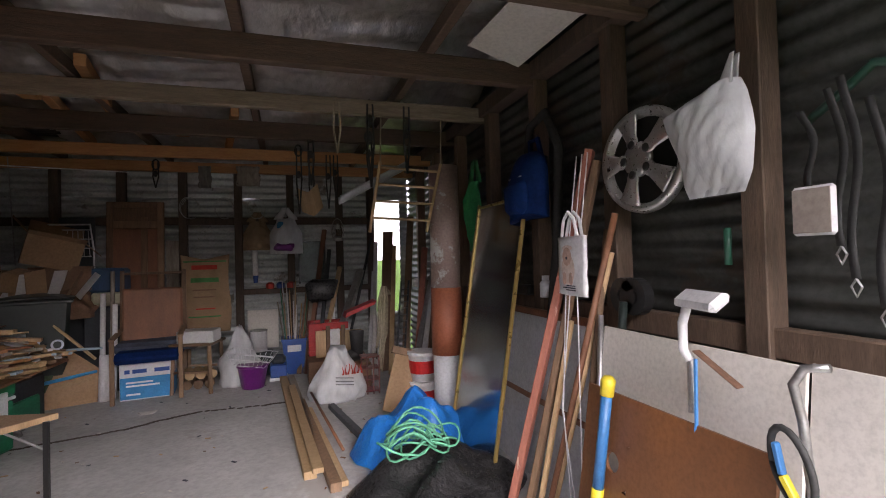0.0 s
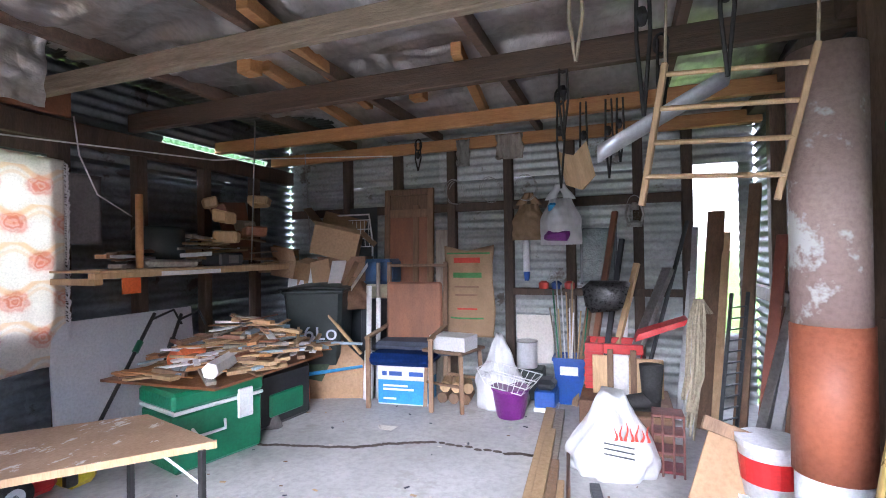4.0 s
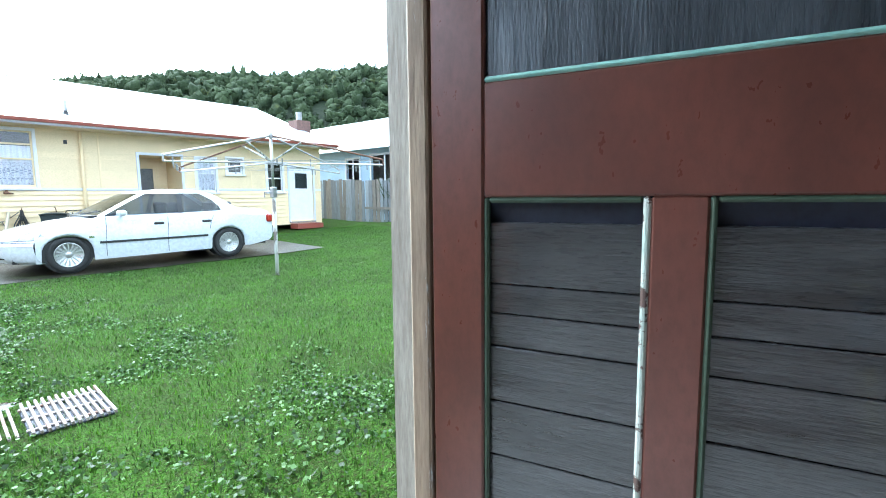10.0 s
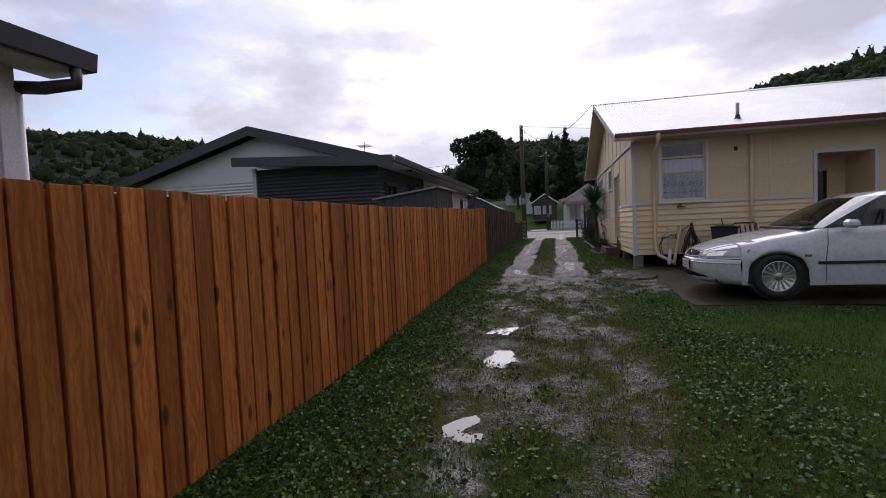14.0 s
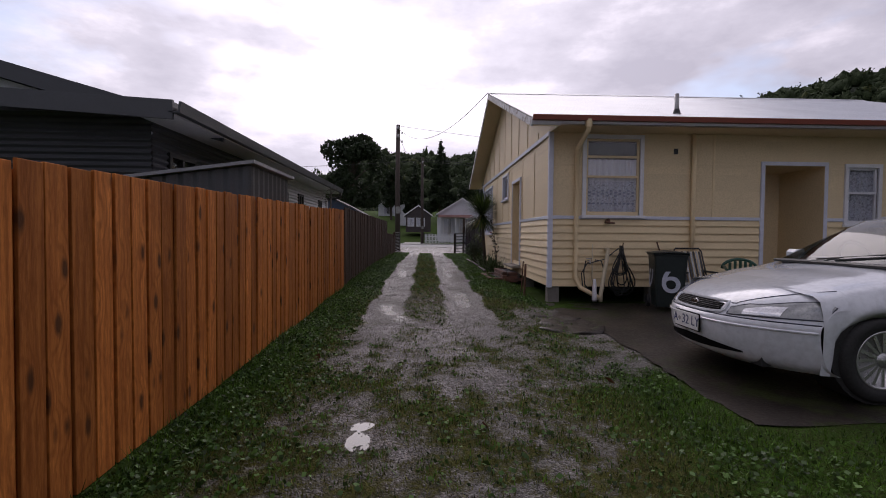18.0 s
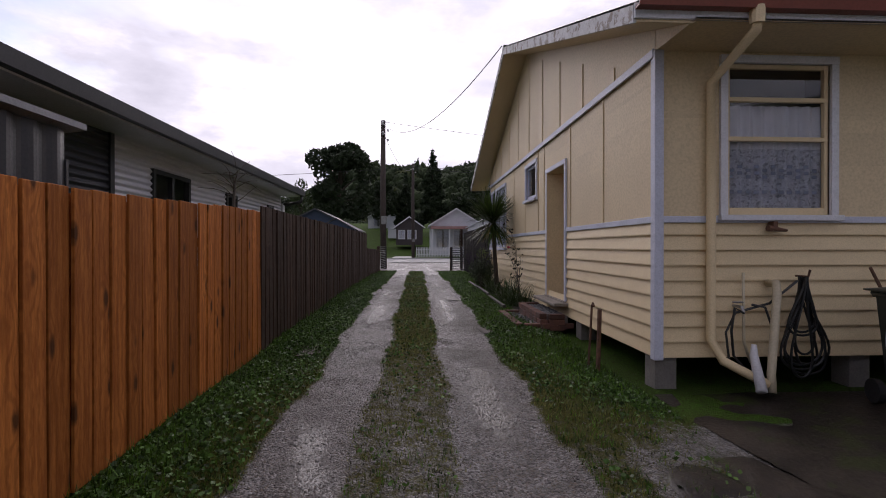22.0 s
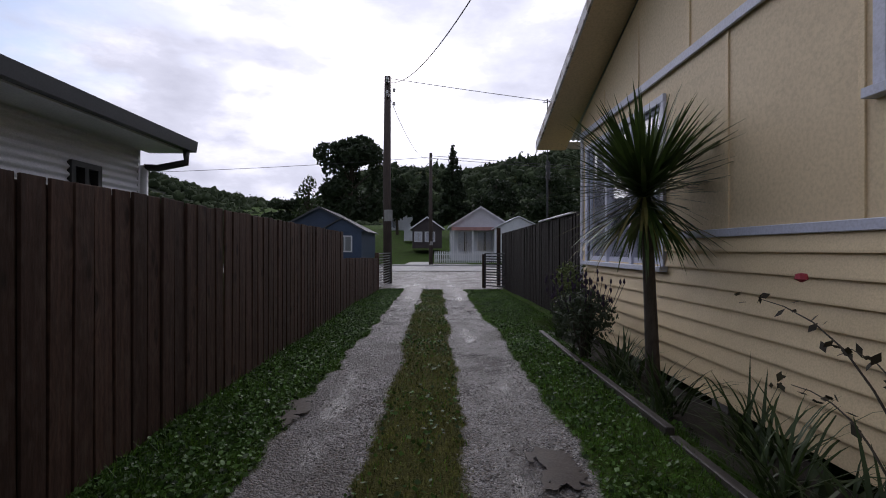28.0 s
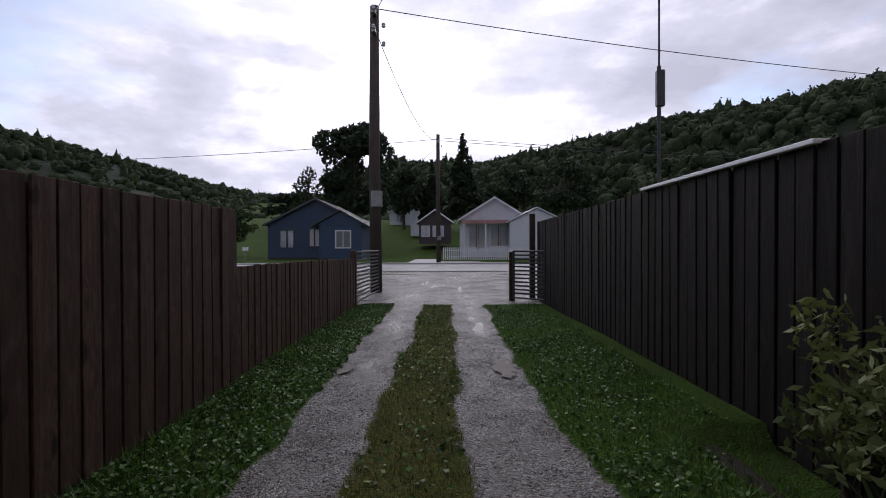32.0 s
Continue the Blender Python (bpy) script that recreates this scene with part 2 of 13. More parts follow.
# ---- materials ----
def surf(name, a, b=None, rough=0.6, metal=0.0, scale=8.0, stretch=(1, 1, 1), bump=0.15, fine=60.0, vary=0.12, spots=None, spot_scale=2.5, spot_cut=0.62, clear=0.0, space="Object", spec=0.5, trans=0.0, bscale=1.0, edge=0.04):
    """A worn surface: two colours in noise stretched along the grain, fine grain, spots of a third colour, and relief."""
    ma = bpy.data.materials.new(name)
    ma.use_nodes = True
    N, L = ma.node_tree.nodes, ma.node_tree.links
    bs = N["Principled BSDF"]
    b = b or tuple(0.72 * c for c in a)
    co, mp, oi = N.new("ShaderNodeTexCoord"), N.new("ShaderNodeMapping"), N.new("ShaderNodeObjectInfo")
    mul = N.new("ShaderNodeVectorMath")
    mul.operation = "SCALE"
    mul.inputs[0].default_value = (17.0, 9.0, 23.0)
    L.new(oi.outputs["Random"], mul.inputs["Scale"])
    L.new(co.outputs[space], mp.inputs["Vector"])
    L.new(mul.outputs[0], mp.inputs["Location"])
    mp.inputs["Scale"].default_value = stretch

    def tex(sc, det, ro):
        n = N.new("ShaderNodeTexNoise")
        n.inputs["Scale"].default_value, n.inputs["Detail"].default_value, n.inputs["Roughness"].default_value = sc, det, ro
        L.new(mp.outputs["Vector"], n.inputs["Vector"])
        return n.outputs["Fac"]

    def mix(kind, fac, p, q):
        m = N.new("ShaderNodeMix")
        m.data_type, m.blend_type = "RGBA", kind
        for sock, v in ((m.inputs[0], fac), (m.inputs[6], p), (m.inputs[7], q)):
            if isinstance(v, (int, float)):
                sock.default_value = v
            elif isinstance(v, tuple):
                sock.default_value = (*v, 1) if len(v) == 3 else v
            else:
                L.new(v, sock)
        return m.outputs[2]

    def rng(value, lo, hi, p=0.0, q=1.0):
        r = N.new("ShaderNodeMapRange")
        for k, x in zip(("From Min", "From Max", "To Min", "To Max"), (lo, hi, p, q)):
            r.inputs[k].default_value = x
        L.new(value, r.inputs["Value"])
        return r.outputs["Result"]

    big, small = tex(scale, 5.0, 0.6), tex(fine, 3.0, 0.6)
    col = mix("MIX", rng(big, 0.33, 0.67), a, b)
    col = mix("MIX", rng(small, 0.4, 0.75, 0.0, 0.45), col, tuple(0.6 * c for c in b))
    if spots:
        col = mix("MIX", rng(tex(spot_scale, 6.0, 0.7), spot_cut, spot_cut + edge), col, spots)
    if vary:
        hv = N.new("ShaderNodeHueSaturation")
        L.new(rng(oi.outputs["Random"], 0, 1, 1 - vary, 1 + vary), hv.inputs["Value"])
        L.new(col, hv.inputs["Color"])
        col = hv.outputs["Color"]
    L.new(col, bs.inputs["Base Color"])
    L.new(rng(small, 0.3, 0.7, max(0.02, rough - 0.08), min(1, rough + 0.08)), bs.inputs["Roughness"])
    bs.inputs["Metallic"].default_value = metal
    bs.inputs["Specular IOR Level"].default_value = spec
    bs.inputs["Coat Weight"].default_value = clear
    bs.inputs["Coat Roughness"].default_value = 0.08
    if bump:
        bp = N.new("ShaderNodeBump")
        bp.inputs["Strength"].default_value = bump
        bp.inputs["Distance"].default_value = 0.01 * bscale
        hm = N.new("ShaderNodeMath")
        hm.operation = "MULTIPLY_ADD"
        L.new(small, hm.inputs[0])
        hm.inputs[1].default_value = 0.4
        L.new(big, hm.inputs[2])
        L.new(hm.outputs[0], bp.inputs["Height"])
        L.new(bp.outputs["Normal"], bs.inputs["Normal"])
    if trans:
        ad, tr = N.new("ShaderNodeMixShader"), N.new("ShaderNodeBsdfTranslucent")
        ad.inputs[0].default_value = trans
        L.new(col, tr.inputs["Color"])
        L.new(bs.outputs[0], ad.inputs[1])
        L.new(tr.outputs[0], ad.inputs[2])
        L.new(ad.outputs[0], N["Material Output"].inputs["Surface"])
    return ma


def glass(name, tint=(1, 1, 1), rough=0.02):
    ma = bpy.data.materials.new(name)
    ma.use_nodes = True
    N, L = ma.node_tree.nodes, ma.node_tree.links
    N.remove(N["Principled BSDF"])
    lw, tr, gl, mx = N.new("ShaderNodeLayerWeight"), N.new("ShaderNodeBsdfTransparent"), N.new("ShaderNodeBsdfGlossy"), N.new("ShaderNodeMixShader")
    lw.inputs["Blend"].default_value = 0.5
    pw, fr = N.new("ShaderNodeMath"), N.new("ShaderNodeMath")
    pw.operation, fr.operation = "POWER", "MULTIPLY_ADD"
    pw.inputs[1].default_value, fr.inputs[1].default_value, fr.inputs[2].default_value = 4.5, 0.9, 0.045
    L.new(lw.outputs["Facing"], pw.inputs[0])
    L.new(pw.outputs[0], fr.inputs[0])
    tr.inputs["Color"].default_value = (*tint, 1)
    gl.inputs["Roughness"].default_value = rough
    L.new(fr.outputs[0], mx.inputs[0])
    L.new(tr.outputs[0], mx.inputs[1])
    L.new(gl.outputs[0], mx.inputs[2])
    L.new(mx.outputs[0], N["Material Output"].inputs["Surface"])
    return ma


CREAM = surf("cream_paint", (0.78, 0.62, 0.37), (0.71, 0.56, 0.33), 0.55, scale=3, bump=0.08, vary=0.03, fine=90)
CREAM_SHEET = surf("cream_sheet", (0.74, 0.59, 0.36), (0.68, 0.54, 0.33), 0.6, scale=1.6, bump=0.06, vary=0.03, fine=40)
WHITE = surf("white_paint", (0.74, 0.74, 0.76), (0.66, 0.66, 0.68), 0.5, scale=5, bump=0.06, vary=0.04)
LILAC = surf("pale_trim_paint", (0.62, 0.64, 0.74), (0.55, 0.57, 0.66), 0.5, scale=5, bump=0.06, vary=0.03)
FLAKED = surf("flaking_white_paint", (0.66, 0.66, 0.67), (0.5, 0.5, 0.5), 0.7, scale=6, bump=0.4, spots=(0.24, 0.2, 0.17), spot_scale=5, spot_cut=0.52)
ROOF = surf("galvanised_roof", (0.56, 0.58, 0.61), (0.47, 0.49, 0.52), 0.38, metal=0.55, scale=1.2, bump=0.03, vary=0.05)
GUTTER_RED = surf("red_gutter_paint", (0.27, 0.07, 0.045), (0.22, 0.06, 0.04), 0.45, scale=4)
CONCRETE = surf("concrete", (0.20, 0.185, 0.165), (0.12, 0.11, 0.10), 0.85, scale=3, bump=0.35, spots=(0.17, 0.16, 0.15), spot_cut=0.6)
# near-black colour that paints in the shade below floors
UNDERFLOOR_SHADE = surf("underfloor_shade", (0.05, 0.045, 0.04), None, 0.95, bump=0.3)


def paling_wood(name, light, mid, knot, vary=0.2, worn=0.0):
    """Sawn palings: long grain bent round dark knots, each board cut from its own place in the log."""
    ma = surf(name, light, mid, 0.72, spec=0.12, scale=3.2, stretch=(9, 11, 1.4), bump=0.3, fine=22, vary=vary)
    N, L = ma.node_tree.nodes, ma.node_tree.links
    bs = N["Principled BSDF"]
    co, mp, oi, sc = N.new("ShaderNodeTexCoord"), N.new("ShaderNodeMapping"), N.new("ShaderNodeObjectInfo"), N.new("ShaderNodeVectorMath")
    sc.operation = "SCALE"
    sc.inputs[0].default_value = (0, 31.0, 47.0)
    L.new(oi.outputs["Random"], sc.inputs["Scale"])
    L.new(co.outputs["Object"], mp.inputs["Vector"])
    L.new(sc.outputs[0], mp.inputs["Location"])
    mp.inputs["Scale"].default_value = (0, 7.0, 4.2)

    def math2(op, a, b):
        m = N.new("ShaderNodeMath")
        m.operation = op
        for sock, v in zip(m.inputs, (a, b)):
            if isinstance(v, float):
                sock.default_value = v
            else:
                L.new(v, sock)
        return m.outputs[0]

    vo, nz, wv = N.new("ShaderNodeTexVoronoi"), N.new("ShaderNodeTexNoise"), N.new("ShaderNodeTexWave")
    vo.inputs["Scale"].default_value = 1.0
    L.new(mp.outputs["Vector"], vo.inputs["Vector"])
    nz.inputs["Scale"].default_value, nz.inputs["Detail"].default_value = 5.0, 3.0
    L.new(mp.outputs["Vector"], nz.inputs["Vector"])
    d = math2("ADD", vo.outputs["Distance"], math2("MULTIPLY", math2("SUBTRACT", nz.outputs["Fac"], 0.5), 0.12))
    near = N.new("ShaderNodeMapRange")
    for k, x in zip(("From Min", "From Max", "To Min", "To Max"), (0.09, 0.2, 1.0, 0.0)):
        near.inputs[k].default_value = x
    L.new(d, near.inputs["Value"])
    halo = N.new("ShaderNodeMapRange")
    for k, x in zip(("From Min", "From Max", "To Min", "To Max"), (0.06, 0.45, 1.0, 0.0)):
        halo.inputs[k].default_value = x
    L.new(d, halo.inputs["Value"])
    # growth rings: bands across the board, pushed aside by the knots
    sp, cb = N.new("ShaderNodeSeparateXYZ"), N.new("ShaderNodeCombineXYZ")
    L.new(mp.outputs["Vector"], sp.inputs[0])
    L.new(math2("ADD", sp.outputs["Y"], math2("ADD", math2("MULTIPLY", halo.outputs["Result"], 0.5), math2("MULTIPLY", nz.outputs["Fac"], 0.35))), cb.inputs["Y"])
    L.new(math2("MULTIPLY", sp.outputs["Z"], 0.10), cb.inputs["Z"])
    wv.bands_direction = "Y"
    wv.inputs["Scale"].default_value, wv.inputs["Distortion"].default_value, wv.inputs["Detail"].default_value = 1.1, 2.4, 3.0
    L.new(cb.outputs[0], wv.inputs["Vector"])
    src = bs.inputs["Base Color"].links[0].from_socket

    def mix(fac, p, q):
        m = N.new("ShaderNodeMix")
        m.data_type = "RGBA"
        for sock, v in zip((m.inputs[0], m.inputs[6], m.inputs[7]), (fac, p, q)):
            if isinstance(v, tuple):
                sock.default_value = (*v, 1)
            else:
                L.new(v, sock)
        return m.outputs[2]
    ring = N.new("ShaderNodeMapRange")
    for k, x in zip(("From Min", "From Max", "To Min", "To Max"), (0.45, 0.95, 0.0, 0.42)):
        ring.inputs[k].default_value = x
    L.new(wv.outputs["Fac"], ring.inputs["Value"])
    col = mix(ring.outputs["Result"], src, tuple(0.62 * c for c in mid))
    col = mix(math2("MULTIPLY", near.outputs["Result"], 0.9), col, knot)
    if worn:
        wn_, wr = N.new("ShaderNodeTexNoise"), N.new("ShaderNodeMapRange")
        wn_.inputs["Scale"].default_value, wn_.inputs["Detail"].default_value = 2.0, 6.0
        L.new(mp.outputs["Vector"], wn_.inputs["Vector"])
        for k, x in zip(("From Min", "From Max", "To Min", "To Max"), (0.5, 0.75, 0.0, worn)):
            wr.inputs[k].default_value = x
        L.new(wn_.outputs["Fac"], wr.inputs["Value"])
        col = mix(wr.outputs["Result"], col, (0.10, 0.075, 0.06))
    L.new(col, bs.inputs["Base Color"])
    return ma


ORANGE_WOOD = paling_wood("treated_pine", (0.58, 0.200, 0.046), (0.325, 0.097, 0.021), (0.06, 0.024, 0.010), 0.34)
DARK_WOOD = paling_wood("dark_stained_paling", (0.082, 0.047, 0.034), (0.046, 0.028, 0.021), (0.018, 0.011, 0.008), 0.34, 0.45)
BLACK_WOOD = paling_wood("black_stained_paling", (0.015, 0.011, 0.010), (0.009, 0.007, 0.006), (0.006, 0.005, 0.004), 0.25, 0.12)
GREYWOOD = surf("weathered_grey_wood", (0.30, 0.27, 0.23), (0.19, 0.16, 0.13), 0.8, scale=5, stretch=(8, 8, 1), bump=0.4, fine=26)
GLASS = glass("window_glass")
GLASS_DARK = glass("tinted_glass", (0.35, 0.38, 0.38))
CURTAIN = surf("white_lace", (0.80, 0.82, 0.88), (0.55, 0.57, 0.66), 0.9, scale=40, bump=0.3, spots=(0.30, 0.31, 0.36), spot_scale=28, spot_cut=0.54, trans=0.4)
NET = surf("plain_white_net", (0.82, 0.83, 0.88), (0.72, 0.73, 0.79), 0.9, scale=10, bump=0.1, trans=0.3)
LACE_BLUE = surf("lace_holes", (0.20, 0.23, 0.32), (0.28, 0.30, 0.38), 0.9, scale=30, bump=0)
# dark colour painting the dimness of rooms on sheets behind panes
ROOM_SHADE = surf("unlit_room", (0.09, 0.08, 0.075), None, 0.9, bump=0)
BLACK = surf("black_plastic", (0.018, 0.018, 0.019), (0.012, 0.012, 0.012), 0.42, bump=0.1)
RUBBER = surf("black_rubber", (0.022, 0.022, 0.022), (0.016, 0.016, 0.016), 0.75, bump=0.2)
STEEL = surf("dull_steel", (0.42, 0.42, 0.42), (0.30, 0.29, 0.28), 0.4, metal=0.85, scale=9, bump=0.1)
RUST = surf("rusty_steel", (0.20, 0.10, 0.06), (0.11, 0.06, 0.04), 0.8, metal=0.3, scale=12, bump=0.4)

# ---- ground: one sheet out to the hills ----
def lerp_profile(y, pts):
    if y >= pts[0][0]:
        return pts[0][1]
    for (a, p), (b, q) in zip(pts, pts[1:]):
        if y >= b:
            k = (y - b) / (a - b)
            k = k * k * (3 - 2 * k)
            return q + (p - q) * k
    return pts[-1][1]


PROFILE = [(0.5, 0.24), (-0.6, 0.22), (-3.0, 0.06), (-6.5, 0.05), (-9.5, 0.15), (-12.0, 0.20), (-15.0, 0.28), (-18.0, 0.36), (-22.0, 0.42), (-27.0, 0.40), (-33.0, 0.32), (-44.0, 0.28), (-64.0, 0.35), (-140.0, 7.5), (-400.0, 30.0), (-900.0, 60.0)]
PUDDLES = [(0.98, -3.58, 0.62, 0.30, 0.05), (0.12, -3.80, 0.52, 0.28, 0.05), (-0.28, -4.05, 0.16, 0.13, 0.03), (1.60, -5.50, 0.26, 0.42, 0.03), (1.52, -7.30, 0.17, 0.6, 0.028), (1.62, -8.35, 0.22, 0.40, 0.028), (1.68, -9.4, 0.12, 0.35, 0.028), (2.38, -16.2, 0.12, 0.36, 0.02), (0.28, -17.25, 0.08, 0.36, 0.02), (0.47, -20.6, 0.13, 0.3, 0.02), (2.17, -21.45, 0.09, 0.30, 0.02), (2.08, -27.5, 0.12, 0.22, 0.02), (0.51, -27.5, 0.12, 0.26, 0.02), (-0.52, -25.8, 0.09, 0.62, 0.03)]


def smooth01(v, a, b):
    k = min(1, max(0, (v - a) / (b - a)))
    return k * k * (3 - 2 * k)


def base_z(x, y):
    z = lerp_profile(y, PROFILE)
    if x < -0.2 and -26 < y < -12.5:
        z -= 0.13 * smooth01(-x, 0.2, 0.85) * smooth01(-y, 12.5, 14.5)
    if x < -6 and y > -30:
        z += 0.03 * min(-6 - x, 12)
    if y < -70 and abs(x) > 40:
        z += 0.04 * (abs(x) - 40)
    return z


def band(x, c, w, e=0.16):
    return 1 - smooth01(abs(x - c), w - e / 2, w + e / 2)


def gravel_at(x, y):
    """How far the ground is wet gravel (1) or grass (0)."""
    j = 0.10 * noise.noise((x * 1.1, y * 0.9, 3.1)) + 0.06 * noise.noise((x * 4, y * 4, 8.1))
    if y < -44 and y > -54:
        return 1.0
    if y < -33:
        return band(x + j * 3, 1.0 + 0.02 * (y + 33), 1.9 - 0.22 * (y + 33) * (1 if y > -44 else 0), 0.5)
    g = max(band(x + j, 1.85, 0.29), band(x + j, 0.65, 0.33), 0.48 * band(x + j, 1.25, 0.7) * smooth01(y, -19, -14))
    if y > -14.5:
        k = smooth01(y, -14.5, -11.0)
        edge = band(x + 3 * j, 1.25 - 0.1 * smooth01(y, -9, -5), 1.15 - 0.3 * smooth01(y, -8, -4), 0.8)
        zone = 0.46 + 0.34 * noise.noise((x * 2.1, y * 1.7, 1.0)) + 0.30 * noise.noise((x * 6, y * 6, 2.0)) + 0.22 * (1 - smooth01(y, -12.5, -9.5)) - 0.10 * smooth01(y, -7, -4)
        g = (1 - k) * g + k * edge * max(0.0, zone)
    g *= 1 - smooth01(y, -4.2, -3.0) * 0.85
    if y > -14.2 and y < -8.6 and x < 0.1:
        g = max(g, band(y, -12.9, 1.3, 0.8) * smooth01(-x, -0.1, 1.2) * (1 - smooth01(-x, 6.0, 7.0)))
    if -14.4 < y < -8.8 and -1.4 < x < 0.7:
        g = max(g, band(y + 2 * j, -12.0, 2.0, 1.4) * (1 - smooth01(x, 0.2, 0.6)) * (0.48 + 0.5 * noise.noise((x * 1.7, y * 1.7, 12)) + 0.25 * noise.noise((x * 6, y * 6, 2))))
    return min(1.0, max(0.0, g))


def ground_z(x, y):
    z = base_z(x, y)
    if -40 < y < 0 and -14 < x < 4:
        z += 0.022 * noise.noise((x * 0.8, y * 0.8, 0.3)) + 0.008 * noise.noise((x * 4.1, y * 4.1, 1.3))
        if y < -13 and y > -34:
            z -= 0.02 * (band(x, 1.85, 0.25, 0.3) + band(x, 0.65, 0.28, 0.3))
        for px, py, rx, ry, d in PUDDLES:
            q = ((x - px) / rx) ** 2 + ((y - py) / ry) ** 2
            if q < 4:
                z -= d * (1 - q / 4) ** 1.5 * (1.0 + 0.5 * noise.noise((x * 6, y * 6, 5)))
    return z


def steps(*runs):
    out = []
    for a, b, s in runs:
        n = max(1, int(round((b - a) / s)))
        out += [a + (b - a) * i / n for i in range(n)]
    return out + [runs[-1][1]]


gx = steps((-900, -100, 80), (-100, -30, 10), (-30, -13, 1.5), (-13, -1.5, 0.3), (-1.5, 3.1, 0.07), (3.1, 6, 0.5), (6, 30, 2), (30, 100, 10), (100, 900, 80))
gy = steps((-900, -140, 60), (-140, -66, 6), (-66, -46, 1.0), (-46, -34, 0.4), (-34, -3, 0.1), (-3, 0.4, 0.12), (0.4, 8, 1), (8, 40, 5), (40, 400, 60))
gv = [(x, y, ground_z(x, y)) for y in gy for x in gx]
gw = len(gx)
gme = bpy.data.meshes.new("ground")
gme.from_pydata(gv, [], [(j * gw + i, j * gw + i + 1, (j + 1) * gw + i + 1, (j + 1) * gw + i) for j in range(len(gy) - 1) for i in range(gw - 1)])
gme.polygons.foreach_set("use_smooth", [True] * len(gme.polygons))
at_g = gme.attributes.new("gravel", "FLOAT", "POINT")
at_g.data.foreach_set("value", [gravel_at(x, y) if (-60 < y < 0.4 and -8 < x < 30) else (1.0 if -54 < y < -44 else 0.0) for x, y, z in gv])


def worn_at(x, y):
    """How far the turf is thin brown moss: between and beside the wheel tracks."""
    return max(band(x, 1.25, 0.42, 0.5) * smooth01(-y, 4, 8), 0.9 * band(x, 1.2, 1.35, 0.9) * smooth01(-y, 3.5, 6) * (1 - smooth01(-y, 14, 17)), band(x, -0.5, 0.7, 0.6) * band(y, -12.6, 1.6, 1.0))


at_w = gme.attributes.new("worn", "FLOAT", "POINT")
at_w.data.foreach_set("value", [worn_at(x, y) if (-34 < y < 0.4 and -8 < x < 4) else 0.0 for x, y, z in gv])


def wet_at(x, y):
    """How far rain stands between the stones: in the hollows of the tracks and where they swing across."""
    n = noise.noise((x * 1.6, y * 0.45, 6)) + 0.5 * noise.noise((x * 5, y * 2.2, 2))
    w = 0.0
    for c in (1.85, 0.65):
        w = max(w, band(x + 0.06 * noise.noise((0, y, c)), c, 0.17, 0.3) * smooth01(-y, 13.2, 14.2) * smooth01(n, -0.35, 0.45))
    if -14.2 < y < -10.6:
        k = (y + 14.2) / 3.6
        w = max(w, band(x, 1.88 - 1.05 * smooth01(k, 0.05, 0.95), 0.15 + 0.05 * n, 0.28) * smooth01(n, -0.7, 0.1))
        w = max(w, 0.8 * band(x, 0.7 + 0.5 * (1 - k), 0.12, 0.25) * smooth01(n, -0.1, 0.4))
    if -10.8 < y < -4.6:
        w = max(w, 0.9 * band(x, 1.5 + 0.1 * noise.noise((y, 0, 4)), 0.28, 0.4) * smooth01(n, 0.0, 0.5))
        w = max(w, 0.7 * band(x, 0.75, 0.3, 0.5) * smooth01(n, 0.15, 0.6))
    if -44 < y < -33.5:
        w = max(w, 0.8 * band(x, 2.2 + 0.28 * (y + 34) * (1 + 0.05 * (y + 34)), 0.22, 0.4) * smooth01(n, -0.3, 0.3))
    return min(1.0, w)


at_wet = gme.attributes.new("wet", "FLOAT", "POINT")
at_wet.data.foreach_set("value", [wet_at(x, y) if (-44 < y < -4 and -3 < x < 4) else 0.0 for x, y, z in gv])


